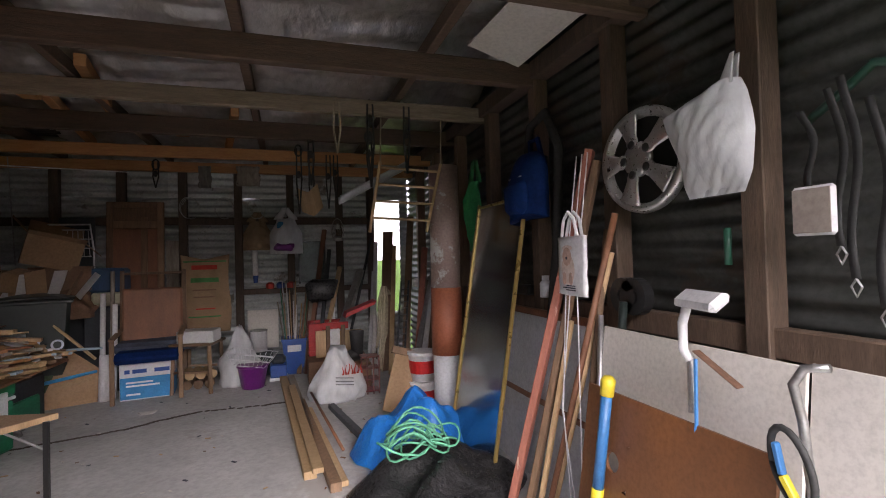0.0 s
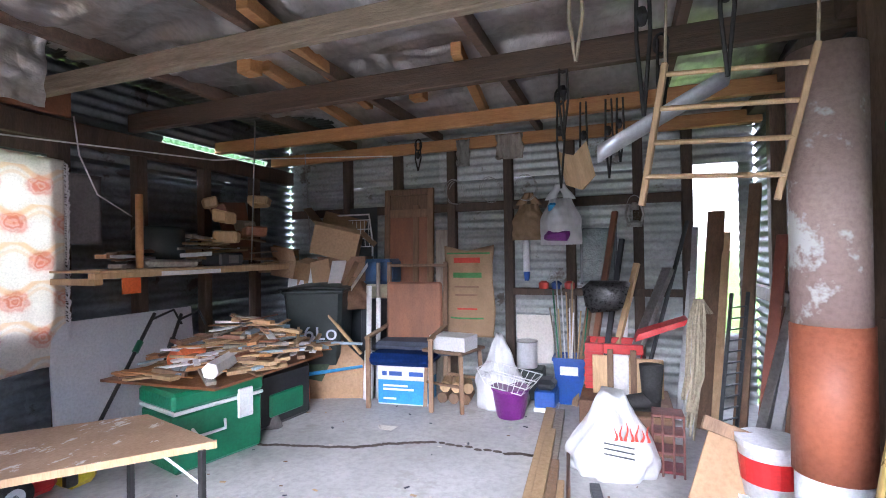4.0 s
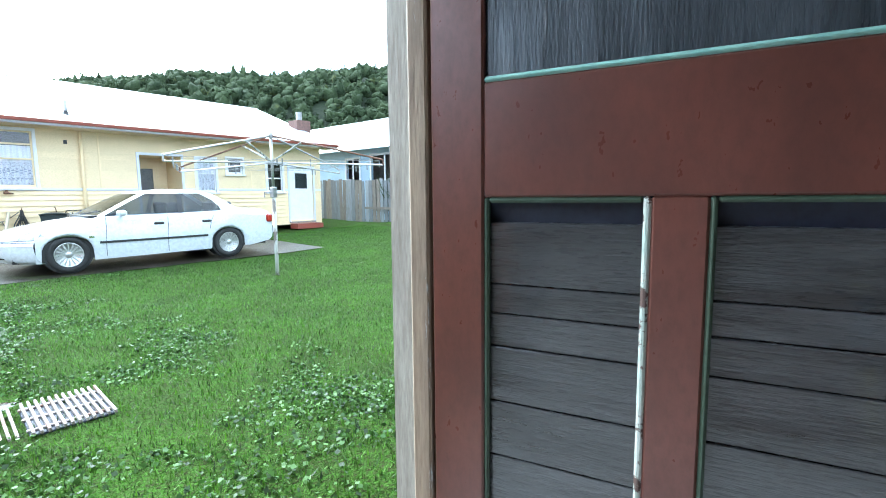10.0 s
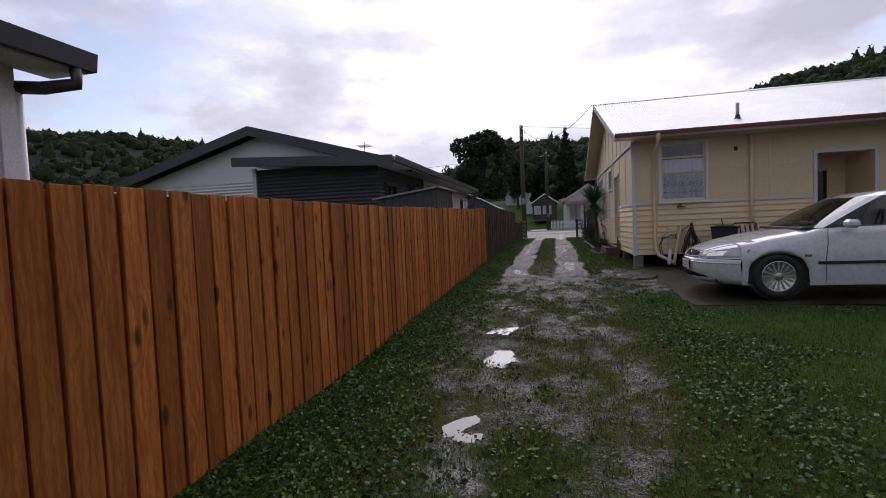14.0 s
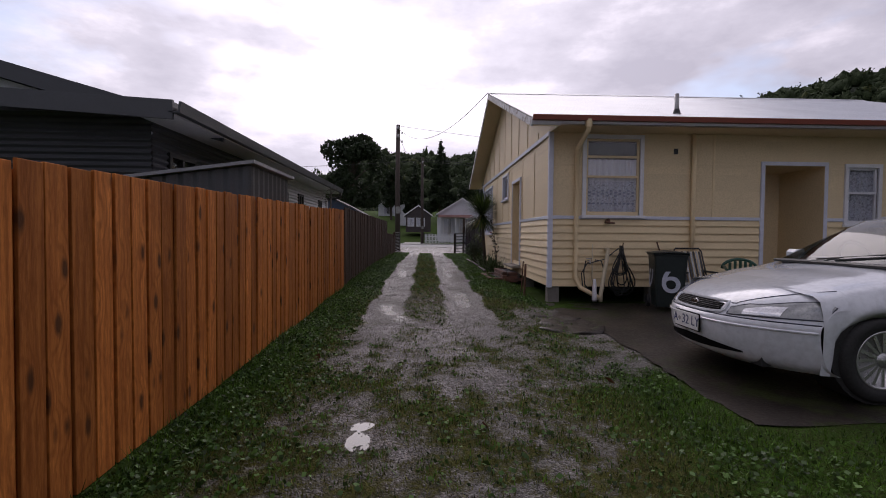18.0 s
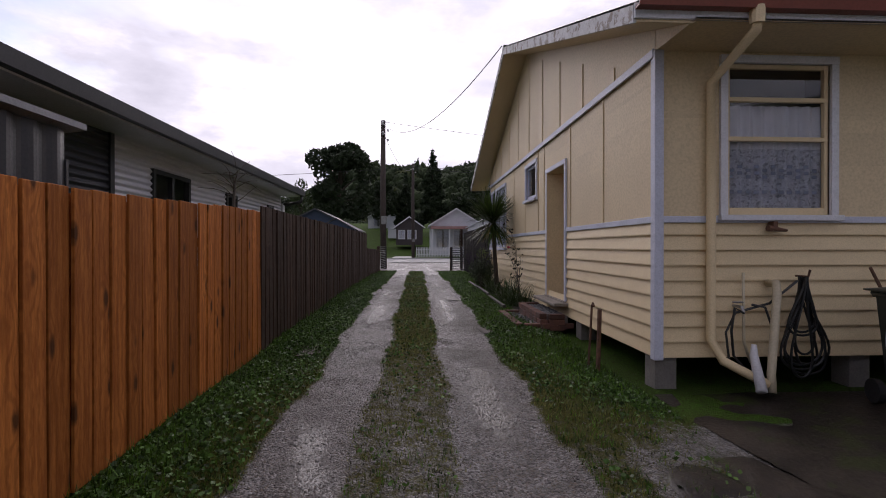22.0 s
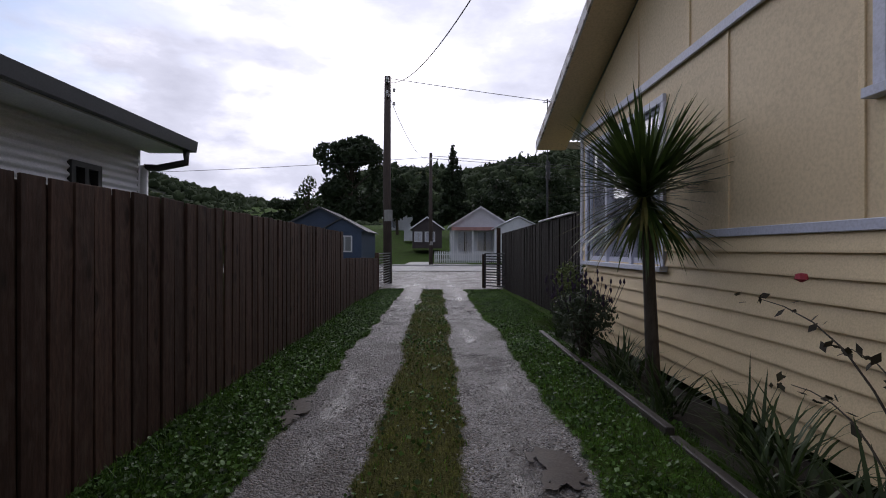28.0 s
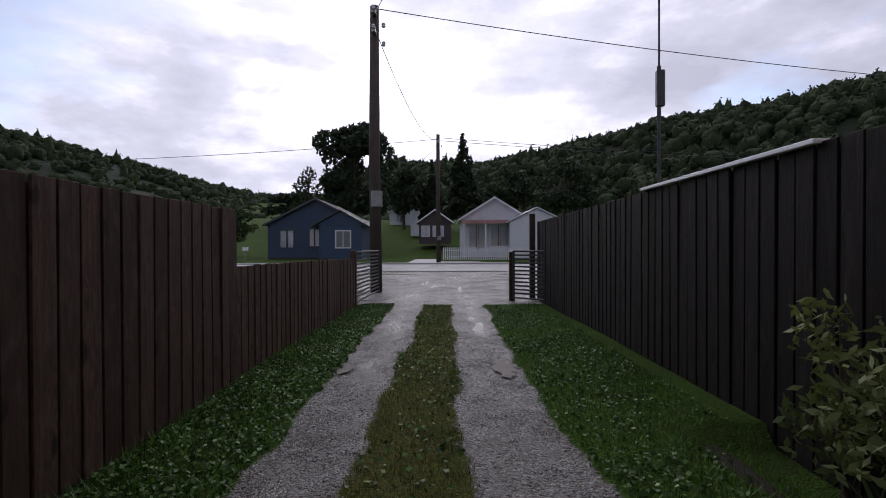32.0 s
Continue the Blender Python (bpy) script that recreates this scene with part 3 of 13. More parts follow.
def ground_material():
    ma = bpy.data.materials.new("wet_gravel_and_turf")
    ma.use_nodes = True
    N, L = ma.node_tree.nodes, ma.node_tree.links
    bs, co = N["Principled BSDF"], N.new("ShaderNodeTexCoord")

    def tex(sc, det=4.0, ro=0.6, kind="ShaderNodeTexNoise"):
        n = N.new(kind)
        n.inputs["Scale"].default_value = sc
        if kind == "ShaderNodeTexNoise":
            n.inputs["Detail"].default_value, n.inputs["Roughness"].default_value = det, ro
        L.new(co.outputs["Object"], n.inputs["Vector"])
        return n

    def mix(fac, p, q):
        m = N.new("ShaderNodeMix")
        m.data_type = "RGBA"
        for sock, v in ((m.inputs[0], fac), (m.inputs[6], p), (m.inputs[7], q)):
            if isinstance(v, tuple):
                sock.default_value = (*v, 1)
            elif isinstance(v, float):
                sock.default_value = v
            else:
                L.new(v, sock)
        return m.outputs[2]

    def rng(value, lo, hi, p=0.0, q=1.0):
        r = N.new("ShaderNodeMapRange")
        for k, x in zip(("From Min", "From Max", "To Min", "To Max"), (lo, hi, p, q)):
            r.inputs[k].default_value = x
        L.new(value, r.inputs["Value"])
        return r.outputs["Result"]

    def math2(op, a, b):
        m = N.new("ShaderNodeMath")
        m.operation = op
        for sock, v in ((m.inputs[0], a), (m.inputs[1], b)):
            if isinstance(v, float):
                sock.default_value = v
            else:
                L.new(v, sock)
        return m.outputs[0]

    at = N.new("ShaderNodeAttribute")
    at.attribute_name = "gravel"
    at2 = N.new("ShaderNodeAttribute")
    at2.attribute_name = "worn"
    at3 = N.new("ShaderNodeAttribute")
    at3.attribute_name = "wet"
    n1, n2, n3 = tex(13.0, 8.0, 0.75).outputs["Fac"], tex(1.1).outputs["Fac"], tex(45.0, 3.0).outputs["Fac"]
    vor = tex(96.0, kind="ShaderNodeTexVoronoi")
    mask = rng(math2("ADD", at.outputs["Fac"], math2("MULTIPLY", math2("SUBTRACT", n1, 0.5), 1.5)), 0.34, 0.66)
    sepc = N.new("ShaderNodeSeparateColor")
    L.new(vor.outputs["Color"], sepc.inputs[0])
    vor2 = tex(47.0, kind="ShaderNodeTexVoronoi")
    sepd = N.new("ShaderNodeSeparateColor")
    L.new(vor2.outputs["Color"], sepd.inputs[0])
    stone = mix(rng(sepc.outputs[0], 0.05, 0.95), (0.014, 0.012, 0.011), (0.27, 0.255, 0.245))
    stone = mix(rng(sepd.outputs[0], 0.55, 0.9, 0.0, 0.85), stone, mix(rng(sepd.outputs[1], 0.2, 1.0), (0.03, 0.025, 0.022), (0.36, 0.345, 0.335)))
    stone = mix(rng(tex(4.5, 5.0, 0.65).outputs["Fac"], 0.46, 0.66, 0.0, 0.7), stone, (0.034, 0.028, 0.022))
    stone = mix(rng(sepc.outputs[1], 0.75, 0.95), stone, (0.115, 0.085, 0.06))
    stone = mix(rng(n2, 0.50, 0.68, 0.0, 0.5), stone, (0.055, 0.042, 0.030))
    grass = mix(rng(n2, 0.35, 0.65), (0.056, 0.13, 0.016), (0.040, 0.08, 0.014))
    moss = mix(rng(n1, 0.35, 0.65), (0.10, 0.088, 0.028), (0.055, 0.05, 0.02))
    grass = mix(rng(n3, 0.35, 0.7), grass, (0.035, 0.034, 0.014))
    grass = mix(rng(at2.outputs["Fac"], 0.1, 0.8, 0.0, 0.8), grass, moss)
    pool = rng(math2("ADD", at3.outputs["Fac"], math2("MULTIPLY", math2("SUBTRACT", n1, 0.5), 1.1)), 0.3, 0.9)
    mask = math2("MAXIMUM", mask, pool)
    stone = mix(pool, stone, mix(rng(sepc.outputs[0], 0.6, 1.0), (0.036, 0.030, 0.025), (0.075, 0.066, 0.058)))
    L.new(mix(mask, grass, stone), bs.inputs["Base Color"])
    wet = rng(math2("ADD", n2, math2("ADD", math2("MULTIPLY", n1, 0.45), math2("MULTIPLY", sepc.outputs[2], 0.22))), 0.62, 1.0, 0.20, 0.66)
    rm = N.new("ShaderNodeMix")
    L.new(mask, rm.inputs[0])
    rm.inputs[2].default_value = 1.0
    dm = N.new("ShaderNodeMix")
    L.new(pool, dm.inputs[0])
    L.new(wet, dm.inputs[2])
    dm.inputs[3].default_value = 0.2
    L.new(dm.outputs[0], rm.inputs[3])
    L.new(rm.outputs[0], bs.inputs["Roughness"])
    L.new(rng(mask, 0.0, 1.0, 0.05, 0.5), bs.inputs["Specular IOR Level"])
    bp = N.new("ShaderNodeBump")
    bp.inputs["Distance"].default_value = 0.02
    L.new(rng(pool, 0.0, 1.0, 0.9, 0.25), bp.inputs["Strength"])
    L.new(math2("ADD", math2("MULTIPLY", vor.outputs["Distance"], -0.8), math2("ADD", math2("MULTIPLY", vor2.outputs["Distance"], -0.7), n3)), bp.inputs["Height"])
    L.new(bp.outputs["Normal"], bs.inputs["Normal"])
    return ma


GROUND_MAT = ground_material()
gme.materials.append(GROUND_MAT)
ground = tagged(new("ground", gme), "wet gravel wheel tracks between mown green grass", "ground", kind="structure")

WATER = bpy.data.materials.new("puddle_water")
WATER.use_nodes = True
w_b = WATER.node_tree.nodes["Principled BSDF"]
w_b.inputs["Base Color"].default_value = (0.035, 0.03, 0.024, 1)
w_b.inputs["Roughness"].default_value = 0.04
MUD = surf("muddy_water", (0.05, 0.036, 0.025), (0.035, 0.026, 0.019), 0.5, spec=0.15, bump=0.3, vary=0)
for px, py, rx, ry, d in PUDDLES:
    zs = min(ground_z(px + rx * 0.5 * u, py + ry * 0.5 * v) for u in (-1, 0, 1) for v in (-1, 0, 1))
    if py in (-3.58, -3.80):
        zs = POOL_Z = zs if py == -3.58 else POOL_Z - 0.003
    if d == 0.02 or py in (-5.50, -7.30, -8.35, -9.4):
        # thin water and mud, broken up by stones and tufts
        c, cells = 0.012, set()
        nx, ny = int(1.6 * rx / c), int(1.6 * ry / c)
        for i in range(-nx, nx):
            for j in range(-ny, ny):
                u, v = i * c, j * c
                r2 = (u / rx) ** 2 + (v / ry) ** 2
                if r2 + 1.2 * noise.noise((u * 7 + px, v * 6 + py, 1)) + 1.0 * noise.noise((u * 22, v * 18 + py, 4)) < 1.0:
                    cells.add((i, j))
        best = set()
        while cells:
            todo, sheet = [cells.pop()], set()
            while todo:
                i, j = todo.pop()
                sheet.add((i, j))
                for q in ((i + 1, j), (i - 1, j), (i, j + 1), (i, j - 1)):
                    if q in cells:
                        cells.discard(q)
                        todo.append(q)
            best = max(best, sheet, key=len)
        g, corner = Geo(), {}
        for i, j in sorted(best):
            quad = []
            for q in ((i, j), (i + 1, j), (i + 1, j + 1), (i, j + 1)):
                if q not in corner:
                    corner[q] = len(g.v)
                    g.v.append((q[0] * c, q[1] * c, 0))
                quad.append(corner[q])
            g.f.append(tuple(quad))
        solid("puddle", g, MUD if d == 0.02 else WATER, "wet brown mud hollow in the gravel" if d == 0.02 else "shallow rain puddle broken by tufts of grass", "puddle", (px, py, zs + (0.026 if d == 0.02 else 0.011)), group="puddles on the drive")
        continue
    g = Geo().lathe([(1.25, 0.0)], 72)
    g.v = [(x * rx * (1 + 0.3 * noise.noise((x * 2, y * 2, px)) + 0.22 * noise.noise((x * 7, y * 7, px))), y * ry * (1 + 0.3 * noise.noise((x * 2, y * 2, py)) + 0.22 * noise.noise((x * 7, y * 7, py))), 0) for x, y, z in g.v]
    g.f = [tuple(range(72))]
    solid("puddle", g, WATER, "shallow still rain puddle lying on the drive", "puddle", (px, py, zs + d * 0.3), group="puddles on the drive")

# ---- paling fences ----
def paling_fence(name, label, x, y0, y1, pitch, height, mat, side, lean=0.0, tops=None, thick=0.018, rails=True, cut=0.0):
    """A run of upright lapped palings along y at x; side +1: the walker's side is at lower x."""
    f = thing(name, label, "fence", (x, 0, 0))
    n = int(round((y0 - y1) / pitch))
    meshes = []
    for k in range(4):
        g = Geo().box(-thick / 2, -pitch * (0.445 + 0.008 * k), 0, thick / 2, pitch * (0.462 - 0.008 * k), 1.0, 0.002)
        meshes.append(fix(g.mesh("paling")))
        meshes[-1].materials.append(mat)
    backs = fix(Geo().box(-0.009, -0.042, 0, 0.009, 0.042, 1.0, 0.001).mesh("back_paling"))
    backs.materials.append(mat)
    for i in range(n):
        y = y0 - (i + 0.5) * pitch
        zb = base_z(x, y) + 0.02
        zt = (tops(y) if tops else zb + height) + RNG.uniform(-0.006, 0.006)
        m = pose(RNG.uniform(-0.003, 0.003), y, zb - 0.02, RNG.uniform(-0.25, 0.25), RNG.uniform(-0.3, 0.3), side * 2.0 + RNG.uniform(-1.0, 1.0)) @ Matrix.Diagonal((1, 1, zt - zb + 0.02, 1))
        part("paling", meshes[i % 4], None, f, m=m)
        part("back_paling", backs, None, f, m=pose(side * 0.025, y - pitch / 2, zb - 0.02) @ Matrix.Diagonal((1, 1, zt - zb - 0.01, 1)))
    if rails:
        for h in (0.25, 0.82):
            g = Geo()
            k = int((y0 - y1) / 2) + 1
            for i in range(k):
                a, b = y0 - (y0 - y1) * i / k, y0 - (y0 - y1) * (i + 1) / k
                za, zb = base_z(x, a) + height * h, base_z(x, b) + height * h
                s = side * 0.052
                g.add([(s - 0.02, a, za - 0.035), (s + 0.02, a, za - 0.035), (s + 0.02, a, za + 0.035), (s - 0.02, a, za + 0.035), (s - 0.02, b, zb - 0.035), (s + 0.02, b, zb - 0.035), (s + 0.02, b, zb + 0.035), (s - 0.02, b, zb + 0.035)],
                      [(0, 1, 2, 3), (7, 6, 5, 4), (0, 4, 5, 1), (1, 5, 6, 2), (2, 6, 7, 3), (3, 7, 4, 0)])
            part("rail", g, mat, f)
        k = int((y0 - y1) / 2.4) + 1
        for i in range(k + 1):
            y = y0 + (y1 - y0) * i / k
            zb = base_z(x, y)
            part("post", rbox(side * 0.074, y - 0.05, zb - 0.1, side * 0.165, y + 0.05, zb + height * 0.94), mat, f)
    return f


paling_fence("orange_fence", "new orange treated-pine paling fence beside the drive", 2.92, 0.9, -16.05, 0.152, 1.48, ORANGE_WOOD, 1, tops=lambda y: lerp_profile(y, [(-3.0, 1.62), (-7.5, 1.635), (-9.7, 1.685), (-11.2, 1.715), (-13.0, 1.75), (-16.2, 1.835)]))
paling_fence("dark_fence", "dark brown stained paling fence beside the drive", 2.92, -16.1, -27.0, 0.15, 1.50, DARK_WOOD, 1, tops=lambda y: 1.90)
paling_fence("low_fence", "low dark brown stained paling fence near the gate", 2.95, -27.05, -32.6, 0.15, 0.98, DARK_WOOD, 1)
paling_fence("dark_fence", "tall dark stained paling fence beside the cream house", -1.02, -24.95, -33.9, 0.16, 1.76, BLACK_WOOD, -1, tops=lambda y: 2.15 + 0.006 * (y + 26))
fence_cap = solid("fence_capping", rbox(-0.05, -27.95, 2.145, 0.05, -25.55, 2.175), WHITE, "pale capping strip along the top of a dark fence", "fence capping", (-1.02, 0, 0))

# ---- cream house ----
HX, HY, HB = -0.95, -15.0, 0.45
HFAR, HWEST, HTRIM, HEAVE = -24.86, -11.05, 1.70, 3.22
APEX_Y, APEX_Z = -20.1, 5.35
house = thing("cream_house", "cream weatherboard house with a galvanised iron roof", "house", (HX, HY, 0))


def hp(name, geo, mat, label="", smooth=False, parent=None):
    """A part of the house, drawn in world metres."""
    geo.v = [(x - HX, y - HY, z) for x, y, z in geo.v]
    return part(name, geo, mat, parent or house, label, smooth)


def cut_spans(a, b, holes):
    out, at = [], a
    for p, q in sorted(holes):
        if p > at:
            out.append((at, p))
        at = max(at, q)
    if at < b:
        out.append((at, b))
    return out


# openings: (from, to, bottom, top); along x on the rear wall, along y on the side wall
REAR = [(-2.58, -1.60, 1.74, 3.12), (-6.02, -4.90, 0.62, 2.68), (-7.05, -6.48, 1.62, 2.66), (-7.95, -7.45, 2.20, 2.70), (-9.42, -8.85, 1.62, 2.62), (-10.70, -9.70, 0.55, 2.50)]
SIDE = [(-18.60, -17.66, 0.66, 2.66), (-20.15, -19.35, 2.35, 2.98), (-24.57, -22.40, 1.42, 2.94)]


def wall_with_holes(a, b, z0, z1, holes, make):
    """Calls make(a, b, z0, z1) for the rectangles left of a wall after its openings."""
    zs = sorted({z0, z1, *[z for h in holes for z in h[2:] if z0 < z < z1]})
    for p, q in zip(zs, zs[1:]):
        mid = (p + q) / 2
        for u, v in cut_spans(a, b, [(h[0], h[1]) for h in holes if h[2] < mid < h[3]]):
            make(u, v, p, q)


wall_with_holes(HWEST, HX, HTRIM, HEAVE, REAR, lambda a, b, p, q: hp("wall_sheet", Geo().box(a, HY - 0.1, p, b, HY, q), CREAM_SHEET))
wall_with_holes(HWEST, HX, HB, HTRIM, REAR, lambda a, b, p, q: hp("wall_sheet", Geo().box(a, HY - 0.1, p, b, HY - 0.02, q), CREAM_SHEET))
wall_with_holes(HFAR, HY - 0.1, HTRIM, HEAVE, SIDE, lambda a, b, p, q: hp("wall_sheet", Geo().box(HX - 0.1, a, p, HX, b, q), CREAM_SHEET))
wall_with_holes(HFAR, HY - 0.1, HB, HTRIM, SIDE, lambda a, b, p, q: hp("wall_sheet", Geo().box(HX - 0.1, a, p, HX - 0.02, b, q), CREAM_SHEET))
slope = (APEX_Z - 0.12 - HEAVE) / (APEX_Y - HY)
g = Geo().prism([(HY, HEAVE), (HFAR, HEAVE), (HFAR, HEAVE + 0.2), (APEX_Y, APEX_Z - 0.115), (HY, HEAVE + 0.2)], HX - 0.1, HX + 0.015, "x")
hp("gable_wall", g, CREAM_SHEET)
hp("far_wall", Geo().box(HWEST, HFAR, HB, HX - 0.1, HFAR + 0.1, HEAVE), CREAM_SHEET)
hp("west_wall", Geo().box(HWEST - 0.02, HFAR, HB, HWEST + 0.08, HY - 0.1, HEAVE).prism([(HY, HEAVE), (HFAR, HEAVE), (APEX_Y, APEX_Z - 0.14)], HWEST, HWEST + 0.08, "x"), CREAM_SHEET)
hp("floor_deck", Geo().box(HWEST + 0.05, HFAR + 0.1, HB + 0.02, HX - 0.1, HY - 0.1, HB + 0.14), UNDERFLOOR_SHADE)
# dark sheets inside the house, coloured as unlit rooms
hp("inner_lining", Geo().box(HWEST + 0.1, HFAR + 0.15, HEAVE - 0.1, HX - 0.12, HY - 0.12, HEAVE - 0.05).box(HWEST + 0.3, HY - 2.2, HB + 0.14, HX - 2.2, HY - 2.15, HEAVE - 0.1).box(HX - 2.2, HFAR + 0.4, HB + 0.14, HX - 2.15, HY - 2.2, HEAVE - 0.1), ROOM_SHADE)
# weatherboards
nb = 9
bh = (HTRIM - HB) / nb
for i in range(nb):
    z0 = HB + i * bh
    prof = [(0.0, z0 + 0.004), (0.036, z0), (0.036, z0 + 0.012), (0.008, z0 + bh + 0.012), (0.0, z0 + bh + 0.012)]
    for a, b in cut_spans(HWEST, HX, [(h[0], h[1]) for h in REAR if h[2] < z0 + bh / 2 < h[3]]):
        hp("weatherboard", Geo().prism([(HY - 0.02 + p, z) for p, z in prof], a, b, "x"), CREAM)
    for a, b in cut_spans(HFAR, HY, [(h[0], h[1]) for h in SIDE if h[2] < z0 + bh / 2 < h[3]]):
        hp("weatherboard", Geo().prism([(HX - 0.02 + p, z) for p, z in prof], a, b, "y"), CREAM)
# trims
for a, b in cut_spans(HWEST, HX, [(h[0] - 0.06, h[1] + 0.06) for h in REAR if h[2] < HTRIM < h[3]]):
    hp("rail_trim", rbox(a, HY, HTRIM - 0.03, b, HY + 0.022, HTRIM + 0.03), LILAC)
for a, b in cut_spans(HFAR, HY, [(h[0] - 0.06, h[1] + 0.06) for h in SIDE if h[2] < HTRIM < h[3]]):
    hp("rail_trim", rbox(HX, a, HTRIM - 0.03, HX + 0.022, b, HTRIM + 0.03), LILAC)
hp("eave_trim", rbox(HX + 0.015, HFAR, HEAVE - 0.06, HX + 0.04, HY, HEAVE + 0.02), LILAC)
hp("corner_trim", rbox(HX - 0.05, HY + 0.001, HB - 0.02, HX + 0.034, HY + 0.034, HEAVE), LILAC)
hp("corner_trim", rbox(HX, HY - 0.055, HB - 0.02, HX + 0.03, HY - 0.002, HEAVE - 0.06), LILAC)
hp("corner_trim", rbox(HX, HFAR, HB - 0.02, HX + 0.03, HFAR + 0.06, HEAVE - 0.06), LILAC)
for y in (-16.25, -17.45, -18.85, -19.25, -20.3, -21.4):
    for a, b in cut_spans(HTRIM + 0.03, HEAVE - 0.06, [(h[2], h[3]) for h in SIDE if h[0] - 0.04 < y < h[1] + 0.04]):
        hp("cover_strip", rbox(HX, y - 0.02, a, HX + 0.012, y + 0.02, b, 0.002), CREAM)
for y in (-15.9, -16.9, -17.9, -18.9, -19.9, -20.9, -21.9, -22.9, -23.9):
    hp("cover_strip", rbox(HX + 0.015, y - 0.02, HEAVE + 0.02, HX + 0.028, y + 0.02, HEAVE + 0.05 + (1 - abs(y - APEX_Y) / 5.1) * (APEX_Z - HEAVE) - 0.25, 0.002), CREAM)
for x in (-3.95, -8.25):
    hp("cover_strip", rbox(x - 0.02, HY, HTRIM + 0.03, x + 0.02, HY + 0.012, HEAVE, 0.002), CREAM)
# stumps under the floor
for x in (-1.05, -2.9, -4.8, -6.8, -8.8, -10.9):
    for y in (-15.12, -17.1, -19.3, -21.5, -23.5, -24.75):
        if y > -15.5 or x > -1.5:
            hp("stump", rbox(x - 0.1, y - 0.1, base_z(x, y) - 0.2, x + 0.1, y + 0.1, HB + 0.02), CONCRETE)
# added dark block standing in for the shade under the floor
hp("underfloor_screen", Geo().box(HWEST, HFAR + 0.6, -0.1, HX - 1.6, HY - 1.6, HB), UNDERFLOOR_SHADE)


# roof: corrugated iron on two slopes
def corrugated(u0, u1, pitch, amp, place, rows=1, n=6):
    """A corrugated sheet; place(u, v, h) gives the point for run u, v from 0 to 1, height h."""
    g = Geo()
    k = max(2, int((u1 - u0) / pitch * n))
    for i in range(k + 1):
        u = u0 + (u1 - u0) * i / k
        h = amp * math.sin(2 * math.pi * u / pitch)
        for j in range(rows + 1):
            g.v.append(place(u, j / rows, h))
    w = rows + 1
    g.f = [(i * w + j, (i + 1) * w + j, (i + 1) * w + j + 1, i * w + j + 1) for i in range(k) for j in range(rows)]
    return g


EAVE_Y, EAVE_Z, RX0, RX1 = -14.42, 3.36, -11.45, -0.47
for s, name in ((1, "roof_sheet"), (-1, "roof_sheet")):
    ey = EAVE_Y if s > 0 else 2 * APEX_Y - EAVE_Y
    for r in range(4):
        a, b = RX0 + (RX1 - RX0) * r / 4, RX0 + (RX1 - RX0) * (r + 1) / 4
        hp(name, corrugated(a, b, 0.076, 0.009, lambda u, v, h, ey=ey: (u, ey + (APEX_Y - ey) * v, EAVE_Z + (APEX_Z + 0.03 - EAVE_Z) * v + h)), ROOF, smooth=True)
hp("ridge_cap", Geo().prism([(APEX_Y - 0.16, APEX_Z - 0.01), (APEX_Y, APEX_Z + 0.06), (APEX_Y + 0.16, APEX_Z - 0.01), (APEX_Y, APEX_Z + 0.045)], RX0, RX1, "x"), ROOF)
hp("soffit", Geo().box(RX0 + 0.05, HY, HEAVE + 0.0, HX, EAVE_Y + 0.02, HEAVE + 0.02), CREAM_SHEET)
for s in (1, -1):
    ey = EAVE_Y if s > 0 else 2 * APEX_Y - EAVE_Y
    wy = HY if s > 0 else HFAR
    # sloping soffit and barge board of the gable
    sl = (APEX_Z - EAVE_Z) / (APEX_Y - ey)
    q = [(ey, EAVE_Z - 0.16), (APEX_Y, APEX_Z - 0.13), (APEX_Y, APEX_Z - 0.11), (ey, EAVE_Z - 0.14)]
    hp("gable_soffit", Geo().prism(q, HX + 0.0, RX1 - 0.02, "x"), CREAM_SHEET)
    q = [(ey, EAVE_Z - 0.17), (APEX_Y, APEX_Z - 0.14), (APEX_Y, APEX_Z + 0.0), (ey, EAVE_Z - 0.03)]
    hp("barge_board", Geo().prism(q, RX1 - 0.02, RX1 + 0.005, "x"), FLAKED)
hp("eave_end", Geo().prism([(HY - 0.02, HEAVE), (EAVE_Y, HEAVE - 0.01), (EAVE_Y, EAVE_Z - 0.12), (HY - 0.02, EAVE_Z + 0.08)], HX - 0.02, HX + 0.012, "x"), CREAM_SHEET)
hp("fascia", rbox(RX0, EAVE_Y - 0.005, HEAVE + 0.0, RX1, EAVE_Y + 0.02, EAVE_Z - 0.02), WHITE)
hp("gutter", Geo().prism([(EAVE_Y + 0.02, EAVE_Z - 0.075), (EAVE_Y + 0.10, EAVE_Z - 0.075), (EAVE_Y + 0.12, EAVE_Z + 0.005), (EAVE_Y + 0.105, EAVE_Z + 0.005), (EAVE_Y + 0.09, EAVE_Z - 0.06), (EAVE_Y + 0.02, EAVE_Z - 0.06)], RX0, RX1, "x"), GUTTER_RED)
hp("fascia", rbox(RX0, 2 * APEX_Y - EAVE_Y - 0.02, HEAVE, RX1, 2 * APEX_Y - EAVE_Y, EAVE_Z - 0.02), WHITE)
flue = hp("vent_pipe", Geo().tube([(-3.37, -15.25, 3.55), (-3.37, -15.25, 4.02)], 0.04, 12), STEEL, smooth=True)
hp("vent_flashing", Geo().lathe([(0.13, 3.6), (0.07, 3.66), (0.045, 3.74)], 14, Matrix.Translation((-3.37, -15.25, 0))), BLACK)
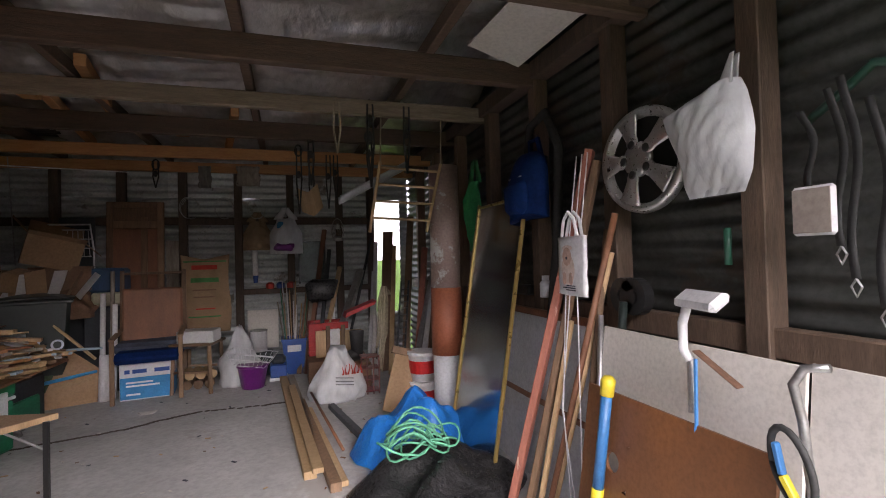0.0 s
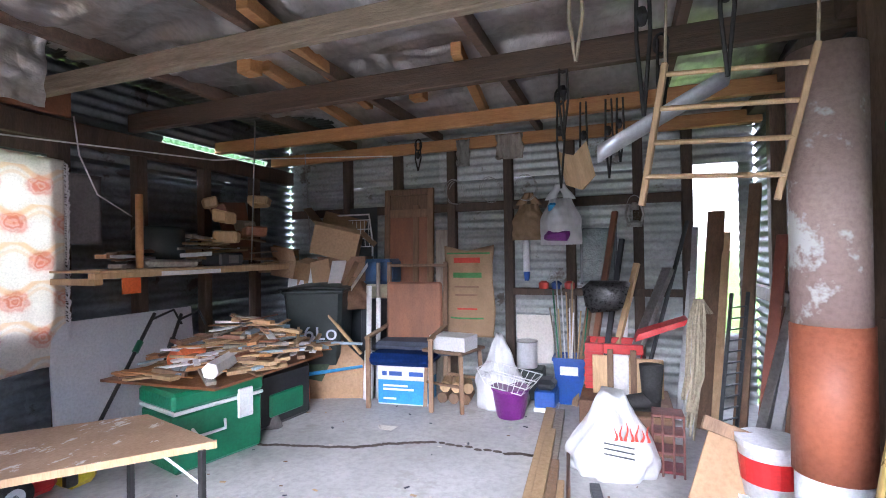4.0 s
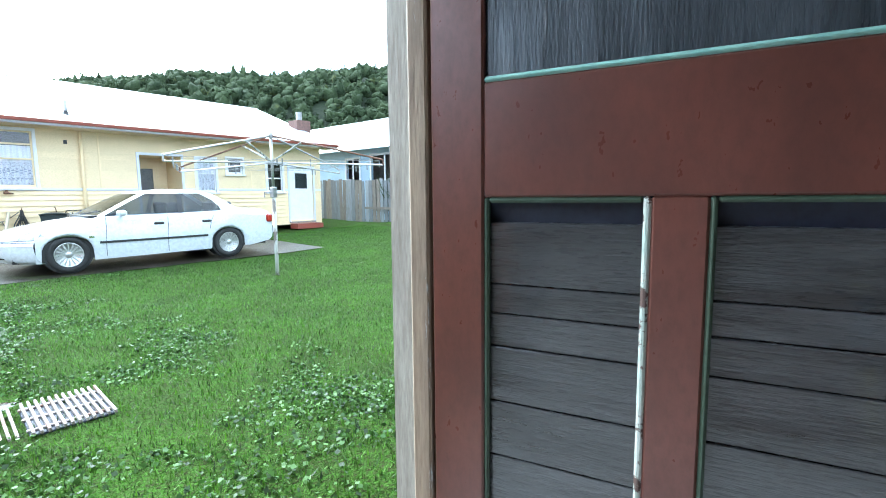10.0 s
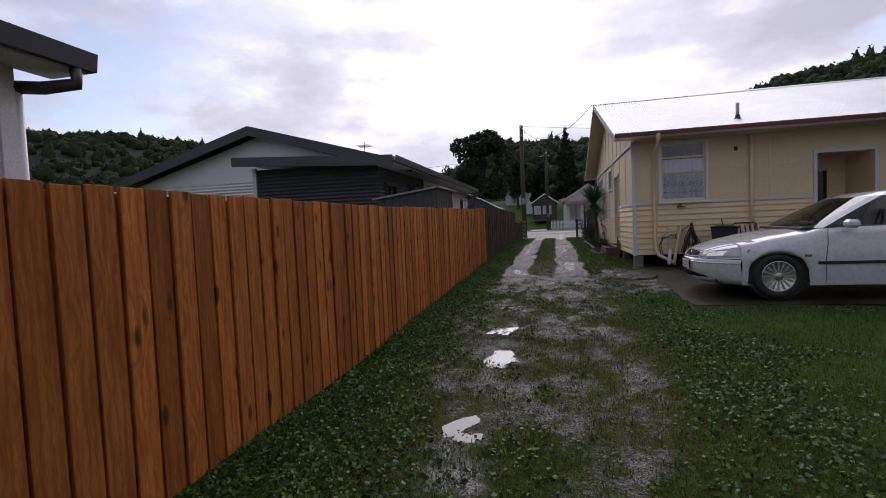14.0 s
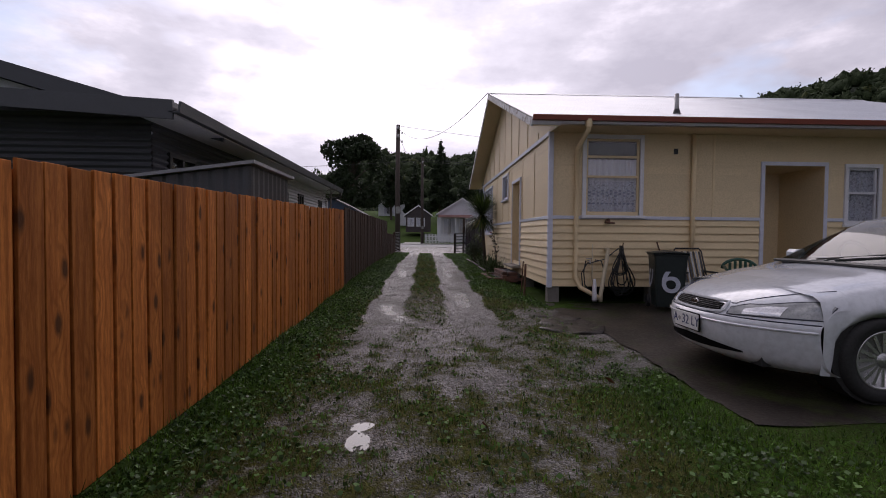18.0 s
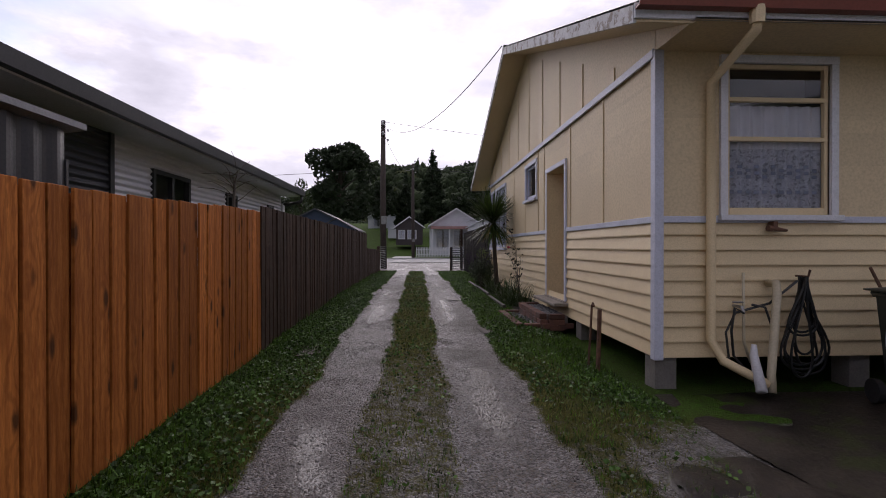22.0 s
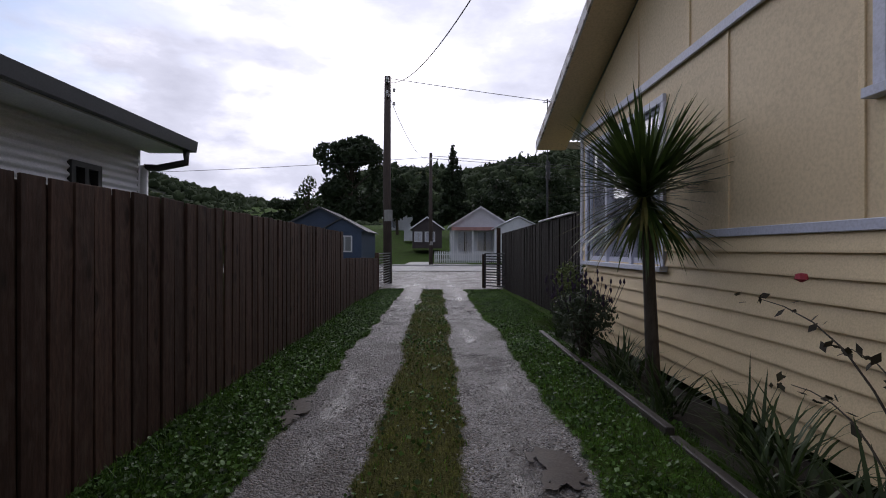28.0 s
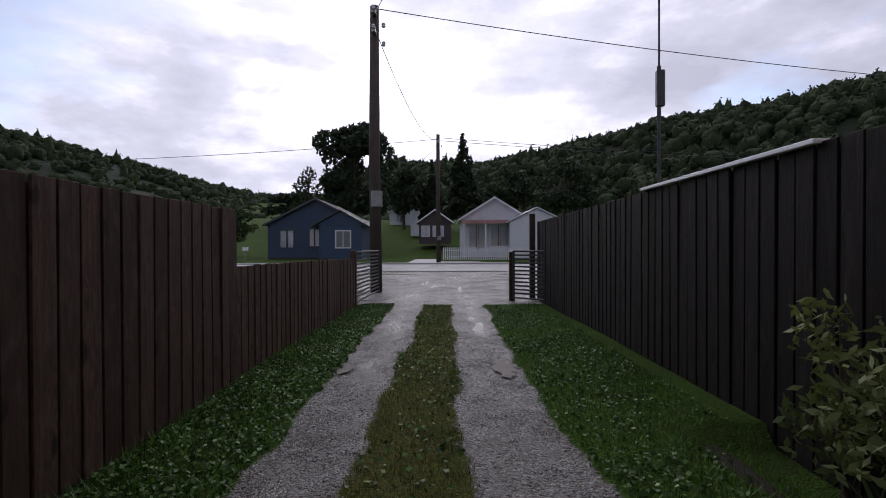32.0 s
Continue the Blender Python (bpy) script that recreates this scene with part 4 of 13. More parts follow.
hp("chimney", rbox(-11.75, -17.1, 0.1, -11.12, -16.5, 4.5), surf("chimney_brick", (0.18, 0.10, 0.08), (0.12, 0.07, 0.06), 0.9, scale=12)).name = "chimney"
hp("chimney_pot", Geo().tube([(-11.42, -16.8, 4.4), (-11.42, -16.8, 4.85)], 0.12, 12), STEEL)
# downpipes with swan necks
for x, y0 in ((-1.42, HY + 0.06), (-3.55, HY + 0.06)):
    hp("downpipe", Geo().tube(([(x, EAVE_Y + 0.06, 3.27), (x, EAVE_Y + 0.05, 3.14), (x, y0, 2.92)] if x > -2 else [(x, y0, 3.21)]) + [(x, y0, 1.9), (x, y0, 0.62)] + ([(x - 0.05, y0 + 0.1, 0.45), (x - 0.35, y0 + 0.25, 0.28)] if x > -2 else []), 0.04, 12), CREAM, smooth=True)
hp("pipe_socket", Geo().tube([(-1.42, EAVE_Y + 0.06, 3.31), (-1.42, EAVE_Y + 0.055, 3.18)], 0.055, 12), CREAM)
hp("wall_vent", rbox(-3.28, HY, 2.86, -3.2, HY + 0.012, 2.96), BLACK)


def house_window(parent, a, b, z0, z1, axis, at, out, bars, frame_mat=WHITE, name="window", curtain=True, arch=0.07, sash_mat=None):
    """A window in an opening: architrave, sash bars, panes, lace and a dark sheet as the unlit room. out: +1 or -1
    along the wall's normal.
    """
    def bxx(u0, u1, n0, n1, p, q, c=0.003):
        return Geo().box(*((u0, at + out * n0, p, u1, at + out * n1, q) if axis == "x" else (at + out * n0, u0, p, at + out * n1, u1, q)), c)
    w = new(name)
    w.parent = parent
    shift = parent.matrix_basis.translation

    def put(nm, geo, mat, label=""):
        geo.v = [(x - shift.x, y - shift.y, z - shift.z) for x, y, z in geo.v]
        return part(nm, geo, mat, w, label)
    put("frame", bxx(a - arch, a, -0.06, 0.03, z0, z1), frame_mat)
    put("frame", bxx(b, b + arch, -0.06, 0.03, z0, z1), frame_mat)
    put("head", bxx(a - arch, b + arch, -0.06, 0.034, z1, z1 + arch), frame_mat)
    put("sill", bxx(a - arch - 0.02, b + arch + 0.02, -0.06, 0.07, z0 - 0.05, z0), frame_mat)
    for kind, pos in bars:
        if kind == "h":
            put("sash_rail", bxx(a, b, -0.05, -0.01, pos - 0.02, pos + 0.02), sash_mat or frame_mat)
        else:
            put("mullion", bxx(pos - 0.03, pos + 0.03, -0.05, 0.015, z0, z1), frame_mat)
    put("sash", bxx(a, a + 0.04, -0.05, -0.012, z0, z1), sash_mat or frame_mat)
    put("sash", bxx(b - 0.04, b, -0.05, -0.012, z0, z1), sash_mat or frame_mat)
    put("sash", bxx(a + 0.04, b - 0.04, -0.05, -0.012, z0, z0 + 0.07), sash_mat or frame_mat)
    put("sash", bxx(a + 0.04, b - 0.04, -0.05, -0.012, z1 - 0.04, z1), sash_mat or frame_mat)
    pane = put("pane", bxx(a + 0.03, b - 0.03, -0.034, -0.03, z0, z1, 0), GLASS)
    pane.visible_shadow = False
    if curtain:
        top = z0 + (z1 - z0) * (curtain if isinstance(curtain, float) else 1.0)
        tiers = ((z0, z0 + 0.62, CURTAIN), (z0 + 0.62, top, NET)) if curtain == 0.74 else ((z0, top, CURTAIN),)
        for low, high, cloth in tiers:
            def cf(u, v):
                s, n = a + (b - a) * u, -0.085 + 0.018 * math.sin(u * (b - a) * 55)
                z = low + (high - low) * v
                return (s, at + out * n, z) if axis == "x" else (at + out * n, s, z)
            put("curtain", Geo().slab(cf, 60, 3, 0.003), cloth)
        if curtain == 0.74:
            for row, zz in enumerate((0.42, 0.36, 0.22)):
                for i in range(11):
                    u = a + 0.09 + (b - a - 0.18) * i / 10
                    zc = z0 + zz + (0.035 * (i % 2) if row < 2 else 0.0)
                    put("lace_flower", bxx(u - 0.024, u + 0.024, -0.064, -0.061, zc - 0.016, zc + 0.016, 0.001), LACE_BLUE)
    # flat sheet whose dark colour gives the room's dimness
    put("room", bxx(a - 0.1, b + 0.1, -0.42, -0.40, z0 - 0.1, z1 + 0.1, 0), ROOM_SHADE)
    return w


house_window(house, -2.58, -1.60, 1.74, 3.12, "x", HY, 1, [("h", 2.80), ("h", 2.44)], curtain=0.74, sash_mat=CREAM)
house_window(house, -7.05, -6.48, 1.62, 2.66, "x", HY, 1, [("h", 2.20)])
house_window(house, -7.95, -7.45, 2.20, 2.70, "x", HY, 1, [], curtain=False)
house_window(house, -9.42, -8.85, 1.62, 2.62, "x", HY, 1, [("h", 2.1)], curtain=False)
house_window(house, -20.15, -19.35, 2.35, 2.98, "y", HX, 1, [], curtain=False, frame_mat=LILAC)
house_window(house, -24.57, -22.40, 1.42, 2.94, "y", HX, 1, [("v", -23.86), ("v", -23.12)], frame_mat=LILAC, curtain=1.0)

# porches and doors
def porch(a, b, z0, z1, axis, at, depth, label):
    d = new("doorway")
    d.parent = house
    d["label"] = label
    def bb(u0, u1, n0, n1, p, q, c=0.003):
        return Geo().box(*((u0, at + n0, p, u1, at + n1, q) if axis == "x" else (at + n0, u0, p, at + n1, u1, q)), c)
    def put(nm, geo, mat, lab=""):
        geo.v = [(x - HX, y - HY, z) for x, y, z in geo.v]
        return part(nm, geo, mat, d, lab)
    put("jamb_trim", bb(a - 0.07, a - 0.001, 0.001, 0.03, z0, z1), LILAC)
    put("jamb_trim", bb(b + 0.001, b + 0.07, 0.001, 0.03, z0, z1), LILAC)
    put("head_trim", bb(a - 0.07, b + 0.07, 0.001, 0.034, z1 + 0.001, z1 + 0.07), LILAC)
    put("sill", bb(a - 0.05, b + 0.05, -0.1, 0.06, z0 - 0.06, z0), GREYWOOD)
    put("reveal", bb(a - 0.02, a + 0.004, -depth, 0.024, z0, z1, 0), CREAM_SHEET)
    put("reveal", bb(b - 0.004, b + 0.02, -depth, 0.024, z0, z1, 0), CREAM_SHEET)
    put("porch_ceiling", bb(a + 0.004, b - 0.004, -depth, 0.02, z1 - 0.004, z1 + 0.02, 0), CREAM_SHEET)
    put("porch_floor", bb(a - 0.02, b + 0.02, -depth, -0.1, z0 - 0.03, z0, 0), GREYWOOD)
    put("back_wall", bb(a - 0.02, b + 0.02, -depth - 0.05, -depth, z0, z1, 0), CREAM_SHEET)
    return d, put, bb


d, put, bb = porch(-6.02, -4.90, 0.62, 2.68, "x", HY, 1.1, "recessed back porch with a cream door")
put("door_leaf", bb(-5.75, -5.0, -1.1, -1.06, 0.62, 2.55), CREAM_SHEET)
put("door_glass", bb(-5.6, -5.15, -1.06, -1.05, 1.55, 2.35), GLASS_DARK)
d, put, bb = porch(-18.60, -17.66, 0.66, 2.66, "y", HX, 0.9, "recessed side entry")
put("door_leaf", bb(-18.55, -17.75, -0.9, -0.86, 0.66, 2.6), CREAM)
d, put, bb = porch(-10.70, -9.70, 0.55, 2.50, "x", HY, 0.12, "white back door with a glazed top")
put("door_leaf", bb(-10.69, -9.71, -0.06, -0.02, 0.56, 2.49), WHITE)
put("door_glass", bb(-10.45, -9.95, -0.02, -0.012, 1.75, 2.3), GLASS_DARK)
put("step", bb(-10.75, -9.65, 0.03, 0.5, 0.30, 0.48), GUTTER_RED)

# ---- foliage helpers ----
def leaf_material(name, a, b, rough=0.6, trans=0.25, scale=1.2, blades=0.0):
    """Leaves; blades: how far each loose blade differs from the next in tone."""
    ma = leaf_surface(name, a, b, rough, trans, scale)
    if blades:
        N, L = ma.node_tree.nodes, ma.node_tree.links
        ge, mr, hv = N.new("ShaderNodeNewGeometry"), N.new("ShaderNodeMapRange"), N.new("ShaderNodeHueSaturation")
        mr.inputs["To Min"].default_value, mr.inputs["To Max"].default_value = 1 - blades, 1 + blades
        L.new(ge.outputs["Random Per Island"], mr.inputs["Value"])
        L.new(mr.outputs["Result"], hv.inputs["Value"])
        bs = N["Principled BSDF"]
        L.new(bs.inputs["Base Color"].links[0].from_socket, hv.inputs["Color"])
        L.new(hv.outputs["Color"], bs.inputs["Base Color"])
        for n in N:
            if n.bl_idname == "ShaderNodeBsdfTranslucent":
                L.new(hv.outputs["Color"], n.inputs["Color"])
    return ma


def leaf_surface(name, a, b, rough, trans, scale):
    return surf(name, a, b, rough, scale=scale, bump=0.0, vary=0.1, trans=trans, fine=9, spec=0.3)


LEAF_DARK = leaf_material("dark_leaves", (0.045, 0.066, 0.030), (0.022, 0.034, 0.017))
LEAF_MID = leaf_material("green_leaves", (0.055, 0.085, 0.022), (0.028, 0.048, 0.014))
LEAF_FLAX = leaf_material("flax_leaves", (0.050, 0.080, 0.022), (0.022, 0.038, 0.012), rough=0.45)
BARK = surf("bark", (0.09, 0.07, 0.05), (0.05, 0.04, 0.03), 0.9, scale=6, stretch=(4, 4, 1), bump=0.6)


def quads_mesh(name, centres, sizes, mat, rng, flat=0.0, shape=0.55):
    """A mesh of small loose leaves: one bent quad at each centre."""
    n = len(centres)
    d = rng.normal(size=(n, 3))
    d[:, 2] *= 1 - flat
    d /= np.linalg.norm(d, axis=1)[:, None]
    e = np.cross(d, rng.normal(size=(n, 3)))
    e /= np.linalg.norm(e, axis=1)[:, None]
    s = sizes[:, None]
    v = np.empty((n, 4, 3))
    v[:, 0], v[:, 2] = centres - d * s, centres + d * s
    v[:, 1], v[:, 3] = centres + e * s * shape, centres - e * s * shape
    me = bpy.data.meshes.new(name)
    me.vertices.add(n * 4)
    me.vertices.foreach_set("co", v.reshape(-1))
    me.loops.add(n * 4)
    me.loops.foreach_set("vertex_index", np.arange(n * 4, dtype=np.int32))
    me.polygons.add(n)
    me.polygons.foreach_set("loop_start", np.arange(0, n * 4, 4, dtype=np.int32))
    me.update(calc_edges=True)
    me.materials.append(mat)
    return me


def crown_points(rng, lobes, n, hollow=0.55):
    """Points in the outer shell of a set of lobes (x, y, z, rx, rz)."""
    lobes = np.array(lobes, float)
    w = lobes[:, 3] ** 2
    k = rng.choice(len(lobes), n, p=w / w.sum())
    d = rng.normal(size=(n, 3))
    d /= np.linalg.norm(d, axis=1)[:, None]
    r = hollow + (1 - hollow) * rng.random(n) ** 0.6
    sc = np.stack([lobes[k, 3], lobes[k, 3], lobes[k, 4]], 1)
    return lobes[k, :3] + d * r[:, None] * sc


def tree(name, label, x, y, z, h, w, mat, seed, kind="round", n=3500, leaf=0.22, trunk=0.3):
    rng, r = np.random.default_rng(seed), random.Random(seed)
    t = thing(name, label, "tree", (x, y, z))
    g = Geo().tube([(0, 0, -0.3), (0.1 * w * 0.2, 0, h * 0.35), (0, 0.02 * w, h * 0.7), (0, 0, h * 0.92)], [trunk, trunk * 0.75, trunk * 0.4, trunk * 0.1], 9)
    lobes = []
    if kind == "cone":
        for i in range(26):
            q = i / 25
            a = i * 2.4
            rr = w * 0.5 * (1 - q) ** 0.8 * (0.55 + 0.45 * r.random())
            zz = h * (0.16 + 0.82 * q)
            lobes.append((rr * 0.6 * math.cos(a), rr * 0.6 * math.sin(a), zz, max(0.12 * w * (1.15 - q), 0.25), 0.07 * h))
            g.tube([(0, 0, zz), (rr * 0.9 * math.cos(a), rr * 0.9 * math.sin(a), zz - 0.1)], [0.05, 0.02], 5)
    else:
        for i in range(22):
            a, q = i * 2.4 + r.random(), r.random()
            rr = w * 0.5 * math.sqrt(r.random()) * (1 - 0.55 * abs(2 * q - 0.75))
            zz = h * (0.30 + 0.62 * q)
            lobes.append((rr * math.cos(a), rr * math.sin(a), zz, w * r.uniform(0.13, 0.22), h * r.uniform(0.07, 0.12)))
            g.tube([(0, 0, h * 0.3 + 0.3 * q * h), (rr * 0.5 * math.cos(a), rr * 0.5 * math.sin(a), zz - 0.08 * h), (rr * math.cos(a), rr * math.sin(a), zz)], [trunk * 0.3, trunk * 0.18, 0.03], 5)
    part("trunk", g, BARK, t)
    pts = crown_points(rng, lobes, n)
    part("crown", quads_mesh("crown", pts, leaf * rng.uniform(0.6, 1.4, n), mat, rng), None, t)
    return t


# ---- hills round the valley ----
FOREST = surf("bush_floor", (0.022, 0.030, 0.016), (0.012, 0.017, 0.009), 0.95, scale=0.09, bump=0.5, fine=0.9, bscale=60, vary=0.0, spec=0.1)
CANOPY = surf("bush_canopy", (0.050, 0.070, 0.030), (0.024, 0.036, 0.018), 0.9, scale=0.12, bump=1.0, fine=1.6, bscale=120, vary=0.0, spec=0.12, spots=(0.05, 0.06, 0.018), spot_scale=0.06, spot_cut=0.6)


def ridge(az):
    """Height of the skyline in degrees, by bearing from the street's direction towards the fence side."""
    right = 8.2 + 4.0 * smooth01(-az, -4, 28) + 1.3 * smooth01(-az, 28, 46) + 0.5 * math.sin(az * 0.13)
    left = 3.8 + 5.2 * smooth01(az, 12, 44)
    k = smooth01(az, 6, 18)
    return right * (1 - k) + left * k


def hill(u, v, r0=110.0, r1=330.0):
    az = -150 + 300 * u
    far = 1.0 + 0.8 * smooth01(az, 5, 30)
    r0 -= 30 * smooth01(az, 12, 22)
    r = r0 + (r1 * far - r0) * v
    a = math.radians(az)
    el = ridge(az) + 0.5 * noise.noise((az * 0.12, 0.5, 0)) + 0.25 * noise.noise((az * 0.5, 1.5, 0))
    x, y = 1.0 + r * math.sin(a), -20 - r * math.cos(a)
    top = r1 * far * math.tan(math.radians(el))
    z = -1.5 + (top + 2) * smooth01(v, -0.05, 1.05) + 3 * noise.noise((x * 0.03, y * 0.03, 2))
    return (x, y, z)


solid("backdrop_hill", Geo().grid(hill, 300, 24), FOREST, "steep dark green bush-covered hillside", "hill", kind="structure", smooth=True)

# crowns of the bush on the hills
rng = np.random.default_rng(3)
ico = bmesh.new()
bmesh.ops.create_icosphere(ico, subdivisions=2, radius=1.0)
ico_v = np.array([v.co[:] for v in ico.verts])
ico_f = np.array([[v.index for v in f.verts] for f in ico.faces])
ico.free()
shapes = []
for k in range(12):
    d = 1 + 0.62 * np.array([noise.noise(Vector(p) * 2.1 + Vector((k * 7.1, 0, 0))) + 0.7 * noise.noise(Vector(p) * 5.0 + Vector((k * 3.1, 4, 0))) for p in ico_v])
    shapes.append(ico_v * d[:, None])
tufts = []
cv, cf, off = [], [], 0
for i in range(8600):
    u = rng.random() * 0.62 + 0.19
    v = 1 - rng.random() ** 1.5 * 0.97
    if rng.random() < 0.35:
        v = 0.97 + 0.03 * rng.random()
    x, y, z = hill(u, v)
    s = rng.uniform(1.7, 3.9) * (0.7 + 0.5 * v) * (1.15 if u > 0.54 else 1.0)
    tall = rng.uniform(0.8, 1.3) if rng.random() < 0.95 else rng.uniform(1.5, 2.0)
    wd = s * (1.0 if tall < 1.4 else 0.62)
    p = shapes[i % 12] * np.array([wd, wd, s * tall]) + np.array([x, y, z + s * 0.55])
    if tall > 1.4:
        p[:, :2] = (p[:, :2] - (x, y)) * np.clip(1.25 - (p[:, 2:3] - z) / (2.1 * s * tall), 0.1, 1.2) + (x, y)
    cv.append(p)
    tufts.append(p[rng.integers(0, len(p), 46)] + rng.normal(size=(46, 3)) * 0.16 * s)
    cf.append(ico_f + off)
    off += len(p)
cv, cf = np.concatenate(cv), np.concatenate(cf)
me = bpy.data.meshes.new("bush")
me.vertices.add(len(cv))
me.vertices.foreach_set("co", cv.reshape(-1))
me.loops.add(len(cf) * 3)
me.loops.foreach_set("vertex_index", cf.reshape(-1).astype(np.int32))
me.polygons.add(len(cf))
me.polygons.foreach_set("loop_start", np.arange(0, len(cf) * 3, 3, dtype=np.int32))
me.update(calc_edges=True)
me.materials.append(CANOPY)
tagged(new("bush", me), "dense dark native bush covering the hills", "forest", kind="stuff")
tufts = np.concatenate(tufts)
me = quads_mesh("bush_foliage", tufts, rng.uniform(0.35, 0.95, len(tufts)), CANOPY, rng, shape=0.7)
tagged(new("bush_foliage", me), "loose leafy tufts of the dark native bush on the hills", "forest", kind="stuff")

# ---- road beyond the gate ----
ASPHALT = surf("wet_asphalt", (0.10, 0.10, 0.105), (0.07, 0.07, 0.075), 0.5, scale=0.6, bump=0.2, fine=40, vary=0)
road = Geo()
for i in range(60):
    x0, x1 = -60 + i * 2, -58 + i * 2
    road.add([(x0, -53.6, 0.335), (x1, -53.6, 0.335), (x1, -46.0, 0.335), (x0, -46.0, 0.335)], [(0, 1, 2, 3)])
road.v = [(x, y, base_z(x, y) + 0.03 - 0.0016 * (y + 49.8) ** 2 * 0.4 + 0.01) for x, y, z in road.v]
solid("road", road, ASPHALT, "wet grey asphalt street beyond the gate", "road", kind="structure")
KERB = surf("kerb_concrete", (0.46, 0.45, 0.43), (0.36, 0.35, 0.33), 0.8, scale=3)
solid("kerb", rbox(-60, -54.0, 0.2, 60, -53.6, 0.44, 0.02), KERB, "pale concrete kerb along the far side of the street", "kerb", kind="structure")
solid("pavement", Geo().box(1.8, -62, 0.3, 3.6, -54.0, 0.42), KERB, "narrow concrete footpath across a lawn", "path", kind="structure")

# ---- power poles and wires ----
POLE = surf("pole_timber", (0.075, 0.055, 0.045), (0.045, 0.034, 0.03), 0.85, scale=4, stretch=(6, 6, 0.6), bump=0.5)
SIGN_GREY = surf("grey_plate", (0.28, 0.28, 0.27), None, 0.6, scale=8)


def power_pole(x, y, h, r, arms, label):
    p = thing("power_pole", label, "power pole", (x, y, base_z(x, y)))
    part("pole", Geo().tube([(0, 0, -0.3), (0.04, 0, h * 0.5), (0.02, 0, h)], [r, r * 0.9, r * 0.72], 14), POLE, p, smooth=True)
    for z in arms:
        part("bracket", rbox(-0.05, r * 0.6, z - 0.05, 0.05, r + 0.2, z + 0.05), STEEL, p)
        part("insulator", Geo().lathe([(0.03, 0), (0.06, 0.03), (0.04, 0.06), (0.06, 0.09), (0.03, 0.13)], 10, Matrix.Translation((0.0, r + 0.2, z))), WHITE, p)
        part("insulator", Geo().lathe([(0.03, 0), (0.06, 0.03), (0.04, 0.06), (0.06, 0.09), (0.03, 0.13)], 10, Matrix.Translation((-0.22, 0, z - 0.3))), WHITE, p)
    return p


pole_a = power_pole(2.96, -35.75, 7.66, 0.165, (7.4, 6.9), "tall dark timber power pole beside the driveway gate")
part("plate", Geo().tube([(0, 0, 2.3), (0, 0, 2.72)], 0.172, 14, False), SIGN_GREY, pole_a, "grey metal band")
pole_b = power_pole(1.62, -57.0, 9.1, 0.17, (8.5,), "timber power pole across the street")
part("plate", Geo().tube([(0, 0, 1.6), (0, 0, 1.9)], 0.172, 14, False), SIGN_GREY, pole_b, "grey metal band")


def wire(a, b, sag, r=0.012, label="black overhead power wire"):
    a, b = Vector(a), Vector(b)
    pts = [a.lerp(b, i / 24) + Vector((0, 0, -4 * sag * (i / 24) * (1 - i / 24))) for i in range(25)]
    solid("power_wire", Geo().tube(pts, r, 5), BLACK, label, "cable", group="power wires")


wire((2.96, -35.6, 7.75), (-0.46, -20.2, 5.42), 0.95)
wire((2.94, -35.7, 7.9), (-30, -41.0, 7.0), 0.55)
wire((2.9, -35.8, 7.2), (1.62, -57.0, 9.1), 0.9)
wire((1.62, -57.0, 9.1), (60, -60.0, 8.2), 0.8, 0.02)
wire((1.62, -57.0, 9.2), (-60, -66.0, 9.6), 0.9, 0.02)
wire((1.62, -57.0, 9.0), (-60, -64.0, 8.9), 0.9, 0.02)
wire((1.62, -57.0, 8.8), (9.5, -66.0, 4.0), 0.5)


